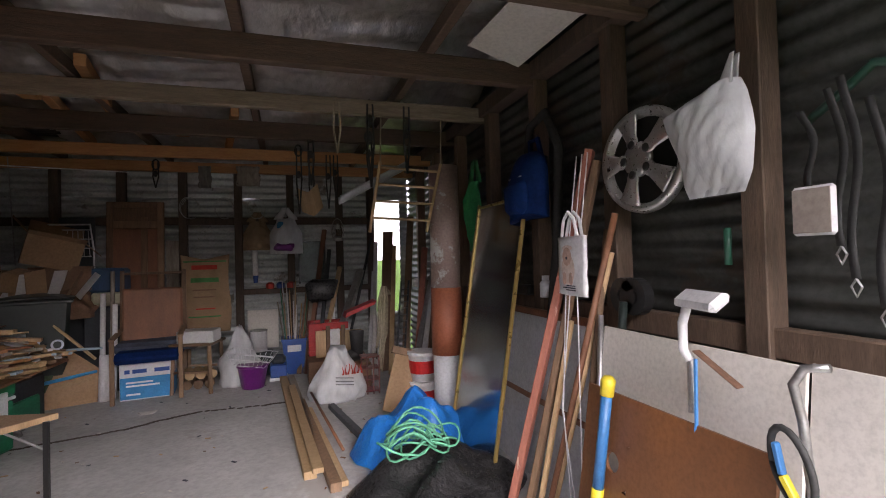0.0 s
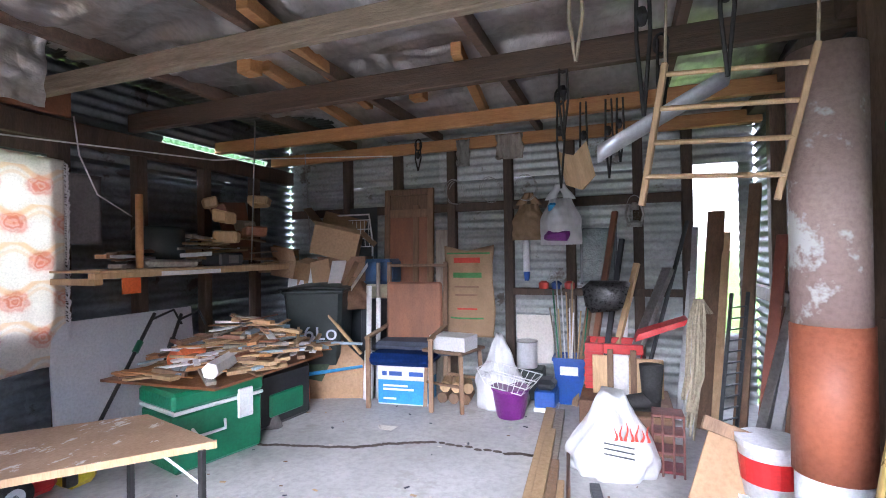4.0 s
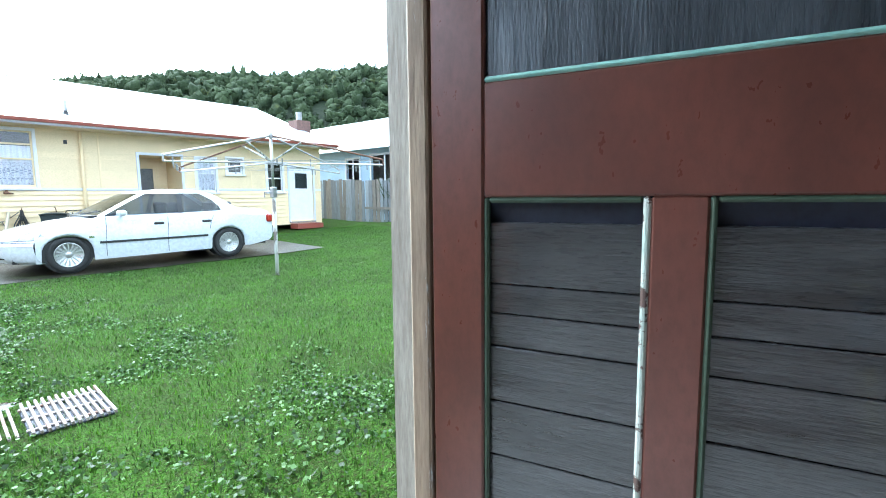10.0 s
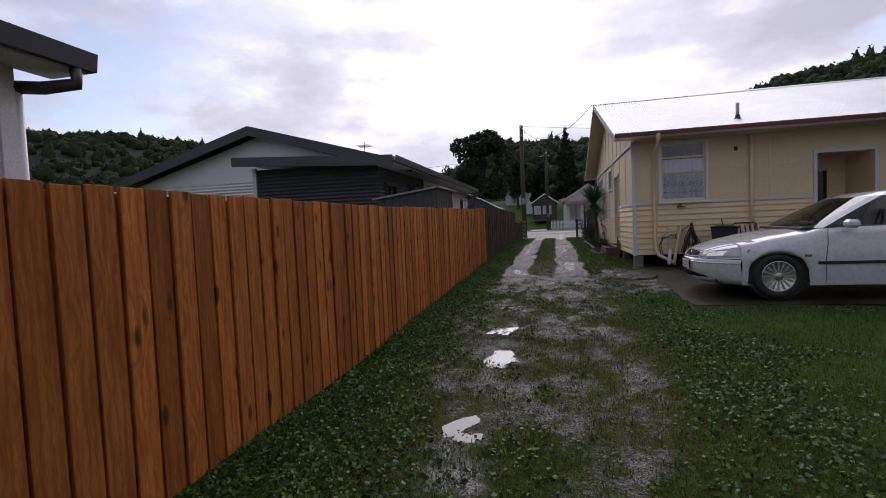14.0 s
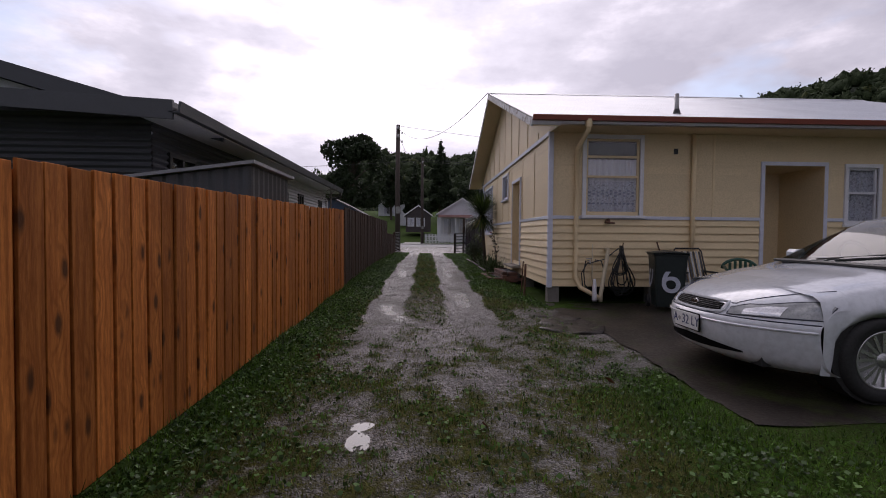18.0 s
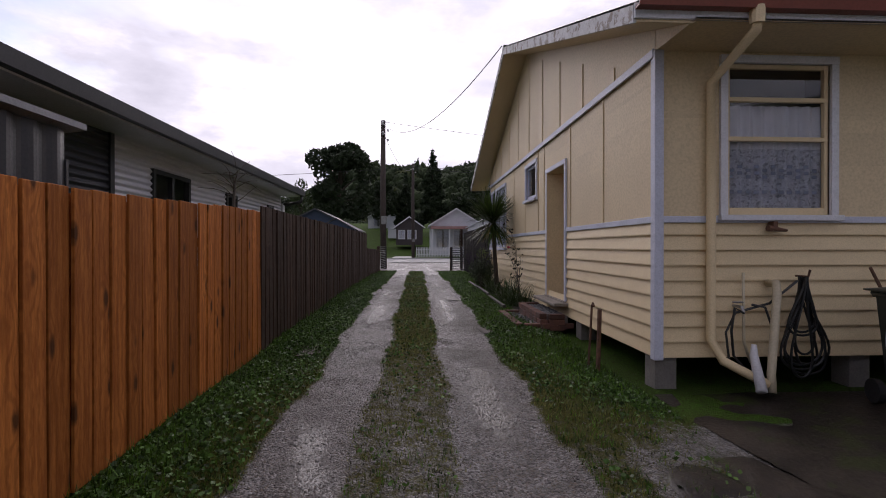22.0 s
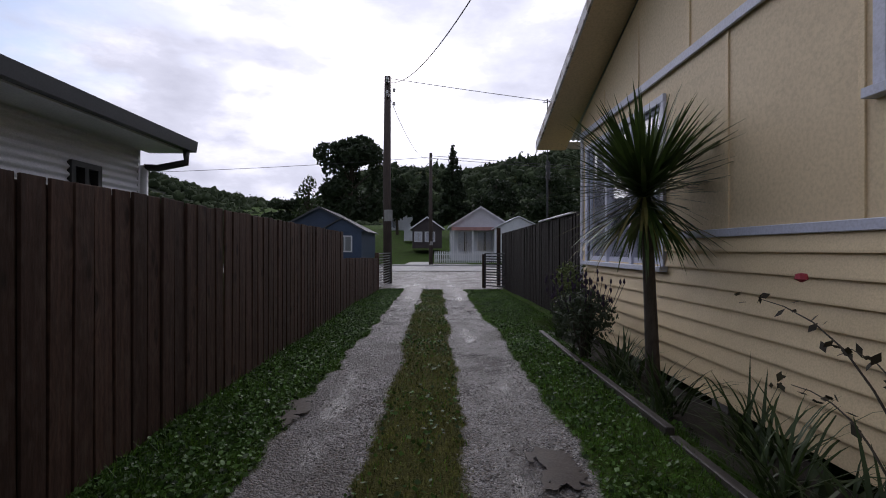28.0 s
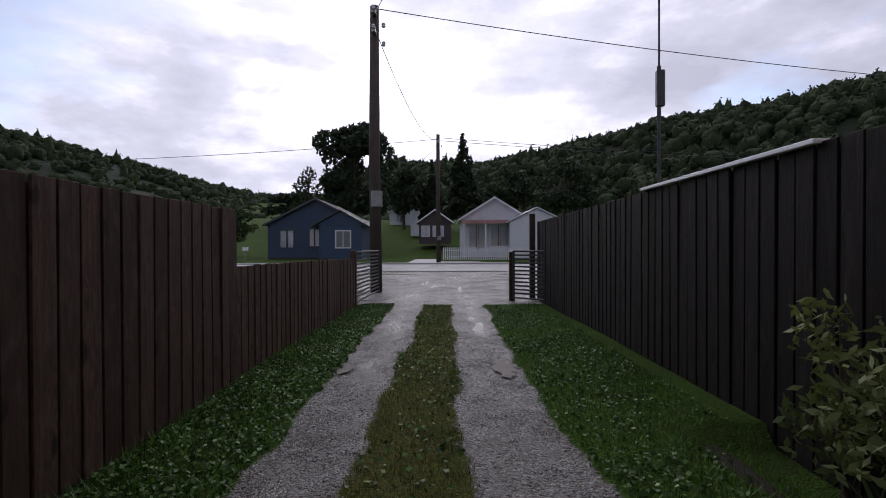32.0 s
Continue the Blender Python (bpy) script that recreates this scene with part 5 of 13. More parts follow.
# ---- houses across the street ----
def far_house(name, label, x0, x1, y, depth, z0, eave, apex, wall, roof_mat, trim, wins, door=None, porch=None, over=0.35, side_wins=()):
    """A gabled house whose gable end faces the street at y; wins: (x0, x1, z0, z1) above z0."""
    h = thing(name, label, "house", ((x0 + x1) / 2, y, z0))
    w = (x1 - x0) / 2
    holes = [(a, b, c, d) for a, b, c, d in wins]
    g = Geo()
    wall_with_holes(-w, w, 0, eave, holes, lambda a, b, p, q: g.box(a, -0.12, p, b, 0, q))
    g.prism([(-w, eave), (w, eave), (0, apex)], -0.12, 0.0, "y")
    part("wall", g, wall, h)
    part("wall", Geo().box(-w, -depth, 0, -w + 0.12, -0.12, eave).box(w - 0.12, -depth, 0, w, -0.12, eave).box(-w, -depth - 0.12, 0, w, -depth, eave).prism([(-w, eave), (w, eave), (0, apex)], -depth - 0.12, -depth, "y"), wall, h)
    sl = (apex - eave) / w
    for s in (-1, 1):
        q = [(s * (w + over), eave - sl * over), (0, apex), (0, apex + 0.08), (s * (w + over), eave - sl * over + 0.08)]
        part("roof", Geo().prism(q, -depth - 0.3, 0.35, "y"), roof_mat, h)
        q = [(s * (w + over), eave - sl * over - 0.08), (0, apex - 0.08), (0, apex + 0.1), (s * (w + over), eave - sl * over + 0.1)]
        part("barge_board", Geo().prism(q, 0.35, 0.39, "y"), trim, h)
    part("room", Geo().box(-w + 0.15, -1.0, 0.05, w - 0.15, -0.95, eave - 0.05), ROOM_SHADE, h)
    for a, b, c, d in wins:
        win = new("window")
        win.parent = h
        part("frame", Geo().box(a - 0.1, 0, c - 0.1, a, 0.05, d + 0.1).box(b, 0, c - 0.1, b + 0.1, 0.05, d + 0.1).box(a, 0, d, b, 0.05, d + 0.1).box(a, 0, c - 0.1, b, 0.05, c).box((a + b) / 2 - 0.03, -0.04, c, (a + b) / 2 + 0.03, 0.02, d), trim, win)
        part("pane", Geo().box(a, -0.05, c, b, -0.045, d), GLASS, win)
        part("curtain", Geo().box(a, -0.12, c, a + (b - a) * 0.42, -0.11, d).box(b - (b - a) * 0.42, -0.12, c, b, -0.11, d), CURTAIN, win)
    return h


BLUE_BOARD = surf("navy_boards", (0.030, 0.055, 0.105), (0.022, 0.042, 0.085), 0.55, scale=2, bump=0.1)
DARK_ROOF = surf("dark_iron_roof", (0.075, 0.08, 0.085), (0.055, 0.06, 0.065), 0.5, scale=1, metal=0.3)
WHITE_BOARD = surf("white_boards", (0.62, 0.63, 0.66), (0.55, 0.56, 0.6), 0.6, scale=2)
DARK_BOARD = surf("brown_boards", (0.06, 0.045, 0.045), (0.04, 0.03, 0.03), 0.6, scale=2)
PINK_BOARD = surf("pink_boards", (0.42, 0.22, 0.20), None, 0.6, scale=2)
blue = far_house("blue_house", "navy blue weatherboard house with white windows across the street", 8.4, 17.0, -65.5, 9, 0.4, 3.1, 5.3, BLUE_BOARD, DARK_ROOF, DARK_ROOF, [(-3.6, -2.0, 1.0, 2.5), (-0.3, 0.6, 1.1, 2.6), (2.0, 3.2, 1.0, 2.5)])
part("front_gable", Geo().box(-4.3, 0.0, 0, -0.6, 1.2, 2.9).prism([(-4.6, 2.9), (-0.3, 2.9), (-2.45, 4.1)], 0, 1.25, "y"), BLUE_BOARD, blue)
for s in (-1, 1):
    part("roof", Geo().prism([(-2.45 + s * 2.5, 2.75), (-2.45, 4.15), (-2.45, 4.25), (-2.45 + s * 2.5, 2.85)], 0.0, 1.5, "y"), DARK_ROOF, blue)
win = new("window")
win.parent = blue
part("frame", rbox(-3.4, 1.2, 0.9, -2.0, 1.26, 2.5), WHITE, win)
part("pane", rbox(-3.28, 1.25, 1.02, -2.74, 1.27, 2.38), GLASS_DARK, win)
part("pane", rbox(-2.66, 1.25, 1.02, -2.12, 1.27, 2.38), GLASS_DARK, win)
# foot of the house in the painted underfloor shade
part("base_wall", Geo().box(-4.25, -0.1, -0.4, 4.25, 0.02, 0.1), UNDERFLOOR_SHADE, blue)
white = far_house("white_house", "white weatherboard cottage with a porch across the street", -6.2, -0.4, -66.5, 9, 0.45, 3.6, 5.4, WHITE_BOARD, WHITE_BOARD, WHITE, [(-1.2, 0.3, 1.0, 2.9), (0.8, 2.3, 0.6, 2.9)])
for s in (-1, 1):
    part("porch_roof", Geo().prism([(-3.6 + s * 2.7, 3.05), (-3.6, 4.35), (-3.6, 4.45), (-3.6 + s * 2.7, 3.15)], -4.0, 1.6, "y"), WHITE_BOARD, white)
part("porch_gable", Geo().prism([(-6.0, 3.1), (-1.2, 3.1), (-3.6, 4.3)], 1.3, 1.42, "y").box(-6.0, 1.3, 0.0, -1.2, 1.42, 3.1), WHITE_BOARD, white)
part("verandah", Geo().box(-1.3, 1.2, 3.0, 3.0, 1.4, 3.25).box(-1.3, 0, 3.25, 3.0, 1.4, 3.32), PINK_BOARD, white)
for x in (0.9, 2.8):
    part("post", rbox(x - 0.06, 1.25, 0, x + 0.06, 1.37, 3.0), WHITE, white)
brown = far_house("brown_garage", "small dark brown building with a pale roof edge", 0.5, 4.2, -78.0, 5, 1.7, 2.6, 3.9, DARK_BOARD, DARK_ROOF, WHITE, [(-0.9, 0.2, 0.9, 2.0), (0.7, 1.5, 0.9, 2.0)])
hillh = far_house("hill_house", "white house on the rising ground beyond the street", 3.6, 11.6, -112.0, 7, 4.9, 2.9, 4.1, WHITE_BOARD, WHITE_BOARD, WHITE, [(-3.2, -1.6, 0.9, 2.3), (1.0, 2.8, 0.9, 2.3)])
solid("garden_shed", Geo().box(-1, -1.5, 0, 1, 0, 1.5).prism([(-1.1, 1.5), (1.1, 1.5), (0, 2.3)], -1.6, 0.1, "y"), WHITE_BOARD, "small pale garden shed on the far lawn", "shed", (5.2, -92, 2.9))
pf = thing("picket_fence", "white picket fence before a cottage", "fence", (1.3, -60.6, base_z(0, -60)))
pk = fix(Geo().prism([(-0.045, 0), (0.045, 0), (0.045, 0.95), (0, 1.05), (-0.045, 0.95)], -0.01, 0.01, "y").mesh("picket"))
pk.materials.append(WHITE)
for i in range(46):
    part("picket", pk, None, pf, m=pose(-i * 0.165, 0, 0.05))
for z in (0.3, 0.8):
    part("rail", rbox(-7.5, -0.05, z - 0.04, 0.05, -0.012, z + 0.04), WHITE, pf)
lb = thing("letterbox", "white letterbox on a post", "letterbox", (14.8, -55.5, base_z(14, -55)))
part("post", rbox(-0.04, -0.04, 0, 0.04, 0.04, 0.9), GREYWOOD, lb)
part("box", rbox(-0.16, -0.12, 0.9, 0.16, 0.12, 1.15), WHITE, lb)

tree("macrocarpa_tree", "large dense dark evergreen tree behind the blue house", 13.2, -86, 2.0, 16.5, 11.5, LEAF_DARK, 5, n=9000, leaf=0.34, trunk=0.5)
tree("bare_tree", "thin pale-leaved tree beside a dark evergreen", 19.5, -87, 2.0, 10, 5.0, LEAF_MID, 6, n=900, leaf=0.2, trunk=0.2)
tree("conifer_tree", "tall dark conifer below the hill", -1.6, -100, 4.2, 15.0, 9.5, LEAF_DARK, 7, "cone", n=6500, leaf=0.34, trunk=0.3)
tree("conifer_tree", "tall narrow dark conifer below the hill", 3.5, -104, 4.2, 11.5, 7.0, LEAF_DARK, 8, "cone", n=4200, leaf=0.3, trunk=0.25)
tree("evergreen_tree", "dark rounded tree below the hill", 8.2, -104, 4.2, 11.0, 7.0, LEAF_DARK, 9, n=3200, leaf=0.32, trunk=0.3)
tree("evergreen_tree", "dark rounded tree below the hill", -9.0, -100, 4.2, 10.0, 9.0, LEAF_DARK, 10, n=3600, leaf=0.34, trunk=0.3)
tree("evergreen_tree", "dark rounded tree below the hill", -17.0, -95, 4.2, 10.0, 10.0, LEAF_DARK, 11, n=3600, leaf=0.34, trunk=0.3)
tree("shrub_tree", "low green tree on the lawn beyond the street", 22.0, -70, 1.0, 4.5, 4.0, LEAF_MID, 12, n=1800, leaf=0.18, trunk=0.15)
tree("evergreen_tree", "dark rounded tree at the foot of the hill", 27.0, -104, 4.2, 7.0, 9.0, LEAF_DARK, 13, n=3000, leaf=0.34, trunk=0.3)

# ---- neighbours beyond the fences ----
LIGHT_IRON = surf("pale_grey_iron", (0.78, 0.79, 0.81), (0.71, 0.72, 0.75), 0.5, scale=1.5, bump=0.03, vary=0.05)
DARK_IRON = surf("charcoal_iron", (0.055, 0.058, 0.065), (0.042, 0.045, 0.05), 0.45, scale=1.5, bump=0.03, vary=0.06)


def iron_cladding(parent, axis, at, a, b, z0, z1, out, mat, pitch=0.086, holes=()):
    def mk(u0, u1, p, q):
        def place(u, v, h):
            s = u0 + (u1 - u0) * v
            return (s, at + out * h, u) if axis == "x" else (at + out * h, s, u)
        part("cladding", corrugated(p, q, pitch, 0.017, place, n=8), mat, parent, smooth=True)
    wall_with_holes(a, b, z0, z1, holes, mk)


def plain_window(parent, axis, at, out, a, b, z0, z1, mat, bars=1):
    w = new("window")
    w.parent = parent
    def bb(u0, u1, n0, n1, p, q, c=0.0):
        return Geo().box(*((u0, at + out * n0, p, u1, at + out * n1, q) if axis == "x" else (at + out * n0, u0, p, at + out * n1, u1, q)), c)
    for u0, u1, p, q in ((a, a + 0.06, z0, z1), (b - 0.06, b, z0, z1), (a + 0.06, b - 0.06, z0, z0 + 0.06), (a + 0.06, b - 0.06, z1 - 0.06, z1)):
        part("frame", bb(u0, u1, -0.05, 0.035, p, q), mat, w)
    for i in range(bars):
        c = a + (b - a) * (i + 1) / (bars + 1)
        part("mullion", bb(c - 0.03, c + 0.03, -0.04, 0.03, z0 + 0.06, z1 - 0.06), mat, w)
    part("pane", bb(a + 0.06, b - 0.06, -0.02, -0.015, z0 + 0.06, z1 - 0.06), GLASS, w)
    # dark backing sheet painted as an unlit interior
    part("room", bb(a, b, -0.3, -0.28, z0, z1), ROOM_SHADE, w)
    return w


grey = thing("grey_house", "pale grey corrugated house with a charcoal roof behind the fence", "house", (0, 0, 0))
NW = [(-18.85, -17.74, 1.2, 2.56), (-20.9, -20.35, 1.2, 2.5), (-23.4, -22.95, 1.2, 2.5)]
iron_cladding(grey, "y", 4.95, -24.1, -16.83, 0.2, 2.9, -1, LIGHT_IRON, holes=NW)
iron_cladding(grey, "y", 4.95, -16.83, -13.0, 0.2, 2.85, -1, DARK_IRON, holes=[(-14.2, -13.4, 1.3, 2.5), (-15.9, -15.3, 1.3, 2.6)])
plain_window(grey, "y", 4.95, -1, -15.9, -15.3, 1.3, 2.6, BLACK)
part("corner_trim", rbox(4.915, -16.87, 0.2, 4.945, -16.79, 2.86), BLACK, grey)
plain_window(grey, "y", 4.95, -1, -14.2, -13.4, 1.3, 2.5, BLACK)
for a, b, c, d in NW:
    plain_window(grey, "y", 4.95, -1, a, b, c, d, BLACK)
iron_cladding(grey, "x", -13.0, 4.95, 8.2, 0.2, 2.95, 1, DARK_IRON)
iron_cladding(grey, "x", -14.5, 8.2, 13.4, 0.2, 2.9, 1, LIGHT_IRON, holes=[(10.4, 11.6, 1.4, 2.15)])
plain_window(grey, "x", -14.5, 1, 10.4, 11.6, 1.4, 2.15, BLACK)
part("gable_wall", Geo().prism([(4.95, 2.9), (13.4, 2.9), (9.1, 4.1)], -14.6, -14.5, "y"), LIGHT_IRON, grey)
part("corner_trim", rbox(8.16, -13.02, 0.2, 8.26, -12.95, 3.0), WHITE, grey)
part("end_wall", Geo().box(4.95, -24.15, 0.2, 13.4, -24.1, 2.9).prism([(4.95, 2.9), (13.4, 2.9), (9.1, 4.1)], -24.15, -24.1, "y").box(13.35, -24.1, 0.2, 13.4, -14.5, 2.9), LIGHT_IRON, grey)
part("room", Geo().box(5.4, -24.0, 0.3, 5.45, -13.2, 2.8), ROOM_SHADE, grey)
for s in (-1, 1):
    q = [(9.1 + s * 4.65, 2.92), (9.1, 4.22), (9.1, 4.32), (9.1 + s * 4.65, 3.02)]
    part("roof", Geo().prism(q, -24.4, -14.1, "y"), DARK_IRON, grey)
    part("barge_board", Geo().prism([(9.1 + s * 4.65, 2.78), (9.1, 4.08), (9.1, 4.34), (9.1 + s * 4.65, 3.04)], -14.1, -14.06, "y"), DARK_IRON, grey)
part("annex_roof", Geo().prism([(4.45, 2.9), (8.55, 3.12), (8.55, 3.22), (4.45, 3.0)], -14.1, -12.6, "y"), DARK_IRON, grey)
part("annex_fascia", Geo().prism([(4.45, 2.78), (8.55, 3.02), (8.55, 3.24), (4.45, 3.02)], -12.6, -12.56, "y"), DARK_IRON, grey)
part("gutter", Geo().prism([(4.5, 2.86), (4.36, 2.86), (4.34, 3.0), (4.37, 3.0), (4.385, 2.88), (4.5, 2.88)], -24.4, -12.56, "y"), DARK_IRON, grey)
part("soffit", Geo().box(4.45, -24.35, 2.84, 4.95, -12.6, 2.86), WHITE, grey)
part("downpipe", Geo().tube([(4.42, -24.25, 2.86), (4.42, -24.25, 2.7), (4.75, -24.2, 2.62), (4.9, -24.15, 2.62)], 0.045, 10), BLACK, grey, smooth=True)
part("downpipe", Geo().tube([(4.9, -24.15, 2.64), (4.9, -24.15, 0.4)], 0.045, 10), WHITE, grey, smooth=True)
ant = thing("roof_aerial", "thin metal television aerial on a grey roof", "aerial", (8.0, -19.8, 3.95))
part("mast", Geo().tube([(0, 0, 0), (0, 0, 0.75)], 0.014, 6), STEEL, ant)
for i in range(5):
    part("element", Geo().tube([(-0.26, 0.12 * i - 0.25, 0.62), (0.26, 0.12 * i - 0.25, 0.62)], 0.008, 5), STEEL, ant)
part("boom", Geo().tube([(0, -0.3, 0.62), (0, 0.3, 0.62)], 0.01, 5), STEEL, ant)

shed2 = thing("pale_iron_shed", "pale corrugated outbuilding with a charcoal gutter behind the fence", "shed", (0, 0, 0))
iron_cladding(shed2, "y", 4.9, -5.07, 3.0, 0.2, 2.75, -1, LIGHT_IRON, holes=[(-4.75, -3.3, 1.0, 2.3)])
plain_window(shed2, "y", 4.9, -1, -4.75, -3.3, 1.0, 2.3, BLACK, 0)
part("end_wall", Geo().box(4.9, -5.1, 0.2, 9.0, -5.05, 3.0), LIGHT_IRON, shed2)
part("corner_trim", rbox(4.86, -5.14, 0.2, 4.95, -5.02, 2.72), WHITE, shed2)
part("roof", Geo().prism([(4.56, 2.78), (9.2, 3.6), (9.2, 3.7), (4.56, 2.88)], -5.45, 3.2, "y"), DARK_IRON, shed2)
part("gutter", Geo().prism([(4.64, 2.72), (4.50, 2.72), (4.48, 2.86), (4.51, 2.86), (4.525, 2.74), (4.64, 2.74)], -5.5, 3.2, "y"), DARK_IRON, shed2)
part("downpipe", Geo().tube([(4.55, -5.36, 2.74), (4.55, -5.36, 2.6), (4.74, -5.25, 2.56), (4.9, -5.16, 2.56)], 0.05, 10), DARK_IRON, shed2, smooth=True)
part("downpipe", Geo().tube([(4.9, -5.17, 2.6), (4.9, -5.17, 0.4)], 0.04, 10), WHITE, shed2, smooth=True)
part("soffit", Geo().box(4.56, -5.45, 2.7, 4.9, 3.2, 2.72), LIGHT_IRON, shed2)
solid("dark_shed_roof", Geo().box(6.9, -9.6, 0.2, 8.3, -8.2, 1.85).prism([(6.7, 1.86), (7.6, 2.12), (8.5, 1.86), (8.5, 1.80), (7.6, 2.06), (6.7, 1.80)], -9.8, -8.0, "y"), DARK_IRON, "low charcoal garden building with a pitched roof", "shed")

gs = thing("garden_shed", "small charcoal steel shed with a skillion roof behind the fence", "shed", (0, 0, 0))
def rib_place(u, v, h):
    return (u, -12.3 + h, 0.2 + v * (1.95 + 0.05 * (5 - u)))
part("wall", corrugated(3.4, 4.75, 0.18, 0.012, lambda u, v, h: (u, -12.3 + h, 0.2 + v * (1.98 - 0.13 * (u - 3.4)))), DARK_IRON, gs)
part("wall", corrugated(-13.9, -12.3, 0.18, 0.012, lambda u, v, h: (3.4 - h, u, 0.2 + v * 1.98)), DARK_IRON, gs)
part("wall", Geo().box(3.4, -13.92, 0.2, 4.75, -13.9, 2.0).box(4.73, -13.9, 0.2, 4.75, -12.3, 1.95), DARK_IRON, gs)
part("roof", Geo().prism([(3.33, 2.24), (4.85, 2.04), (4.85, 2.0), (3.33, 2.2)], -13.98, -12.22, "y"), surf("grey_shed_edge", (0.30, 0.31, 0.33), None, 0.5), gs)

# bare shrub behind the end of the orange fence
bare = thing("bare_shrub", "leafless thin twiggy shrub behind a fence", "shrub", (3.16, -16.0, base_z(3.1, -16)))
r = random.Random(91)
part("stem", Geo().tube([(0, 0, -0.1), (0.02, 0.02, 0.9), (0.0, -0.02, 1.9)], [0.03, 0.022, 0.014], 7), BARK, bare, smooth=True)
for i in range(26):
    z = r.uniform(1.35, 1.95)
    a, ln = r.uniform(0, 6.28), r.uniform(0.22, 0.5)
    d = Vector((0.7 * math.cos(a), math.sin(a), r.uniform(-0.1, 0.9))).normalized()
    p = Vector((0.0, 0.0, z))
    path = [tuple(p)]
    for k in range(5):
        p = p + d * ln / 5
        d = (d + Vector((r.uniform(-0.25, 0.25), r.uniform(-0.25, 0.25), r.uniform(-0.3, 0.12)))).normalized()
        path.append(tuple(p))
    part("twig", Geo().tube(path, [0.005, 0.004, 0.0035, 0.003, 0.0025, 0.002], 5), BARK, bare)
# pale blue house and old board fence beyond the lawn
SKYBLUE = surf("pale_blue_boards", (0.42, 0.56, 0.70), (0.36, 0.49, 0.62), 0.6, scale=2, bump=0.1)
FLAKE_BLUE = surf("flaking_pale_boards", (0.60, 0.63, 0.66), (0.50, 0.54, 0.58), 0.75, scale=3, bump=0.5, stretch=(0.6, 1, 4), spots=(0.17, 0.15, 0.14), spot_scale=2.2, spot_cut=0.53)
bh2 = thing("pale_blue_house", "pale blue house with an iron roof and a flaking lean-to", "house", (-18.4, -13.0, 0.4))
part("gable_wall", Geo().box(-4.2, -0.12, 0, 4.2, 0, 3.2).prism([(-4.2, 3.2), (4.2, 3.2), (0, 5.1)], -0.12, 0, "y"), SKYBLUE, bh2)
g = Geo()
wall_with_holes(-14, -0.12, 0, 3.2, [(-4.3, -3.4, 1.2, 2.7), (-2.6, -0.9, 0.4, 2.8)], lambda a, b, p, q: g.box(4.1, a, p, 4.2, b, q))
part("side_wall", g, SKYBLUE, bh2)
part("room", Geo().box(3.4, -13, 0.1, 3.45, -0.3, 3.1), ROOM_SHADE, bh2)
part("far_wall", Geo().box(-4.2, -14, 0, 4.2, -13.9, 3.2).box(-4.2, -13.9, 0, -4.1, -0.12, 3.2), SKYBLUE, bh2)
for a, b, c, d in ((-4.3, -3.4, 1.2, 2.7), (-2.6, -0.9, 0.4, 2.8)):
    part("window_frame", Geo().box(4.18, a - 0.08, c - 0.08, 4.24, a, d + 0.08).box(4.18, b, c - 0.08, 4.24, b + 0.08, d + 0.08).box(4.18, a, d, 4.24, b, d + 0.08).box(4.18, (a + b) / 2 - 0.03, c, 4.22, (a + b) / 2 + 0.03, d), WHITE, bh2)
for s in (-1, 1):
    q0 = Vector((s * 4.75, 0, 3.05))
    g = corrugated(-14.3, 0.45, 0.152, 0.012, lambda u, v, h, s=s: (s * 4.75 * (1 - v), u, 3.05 + 2.2 * v + h), n=4)
    part("roof", g, ROOF, bh2, smooth=True)
    part("barge_board", Geo().prism([(s * 4.75, 2.85), (0, 5.05), (0, 5.27), (s * 4.75, 3.07)], 0.42, 0.46, "y"), FLAKED, bh2)
part("lean_to", Geo().box(0.2, 0, 0, 4.6, 1.3, 3.1), FLAKE_BLUE, bh2)
for i in range(19):
    part("board", Geo().prism([(1.3, i * 0.165), (1.33, i * 0.165), (1.31, i * 0.165 + 0.17), (1.3, i * 0.165 + 0.17)], 0.2, 4.6, "x"), FLAKE_BLUE, bh2)
part("lean_to_roof", Geo().prism([(-0.05, 3.45), (1.5, 3.12), (1.5, 3.2), (-0.05, 3.53)], 0.0, 4.8, "x"), surf("rusty_iron_edge", (0.28, 0.22, 0.21), None, 0.7), bh2)
part("window_frame", rbox(0.9, 1.3, 1.7, 2.2, 1.37, 2.85), WHITE, bh2)
part("window_pane", rbox(1.0, 1.37, 1.8, 2.1, 1.375, 2.75), GLASS_DARK, bh2)

of = thing("old_fence", "old grey and pale-blue board fence with uneven boards", "fence", (-13.2, 0, 0))
GREYBLUE = surf("weathered_pale_board", (0.30, 0.33, 0.36), (0.22, 0.22, 0.21), 0.85, scale=4, stretch=(8, 8, 1), bump=0.4, vary=0.3)
for i in range(46):
    y = -19.5 + i * 0.2
    x = -0.6 * smooth01(y, -16, -11)
    part("board", Geo().box(x - 0.012, -0.096, 0, x + 0.012, 0.096, 1.75 + RNG.uniform(-0.05, 0.05), 0.003), GREYWOOD if i % 5 < 2 else GREYBLUE, of, m=pose(0, y, base_z(-13.2, y), RNG.uniform(-2, 2)))
part("rail", Geo().box(-0.1, -19.5, 0.9, -0.05, -10.5, 1.0), GREYWOOD, of)


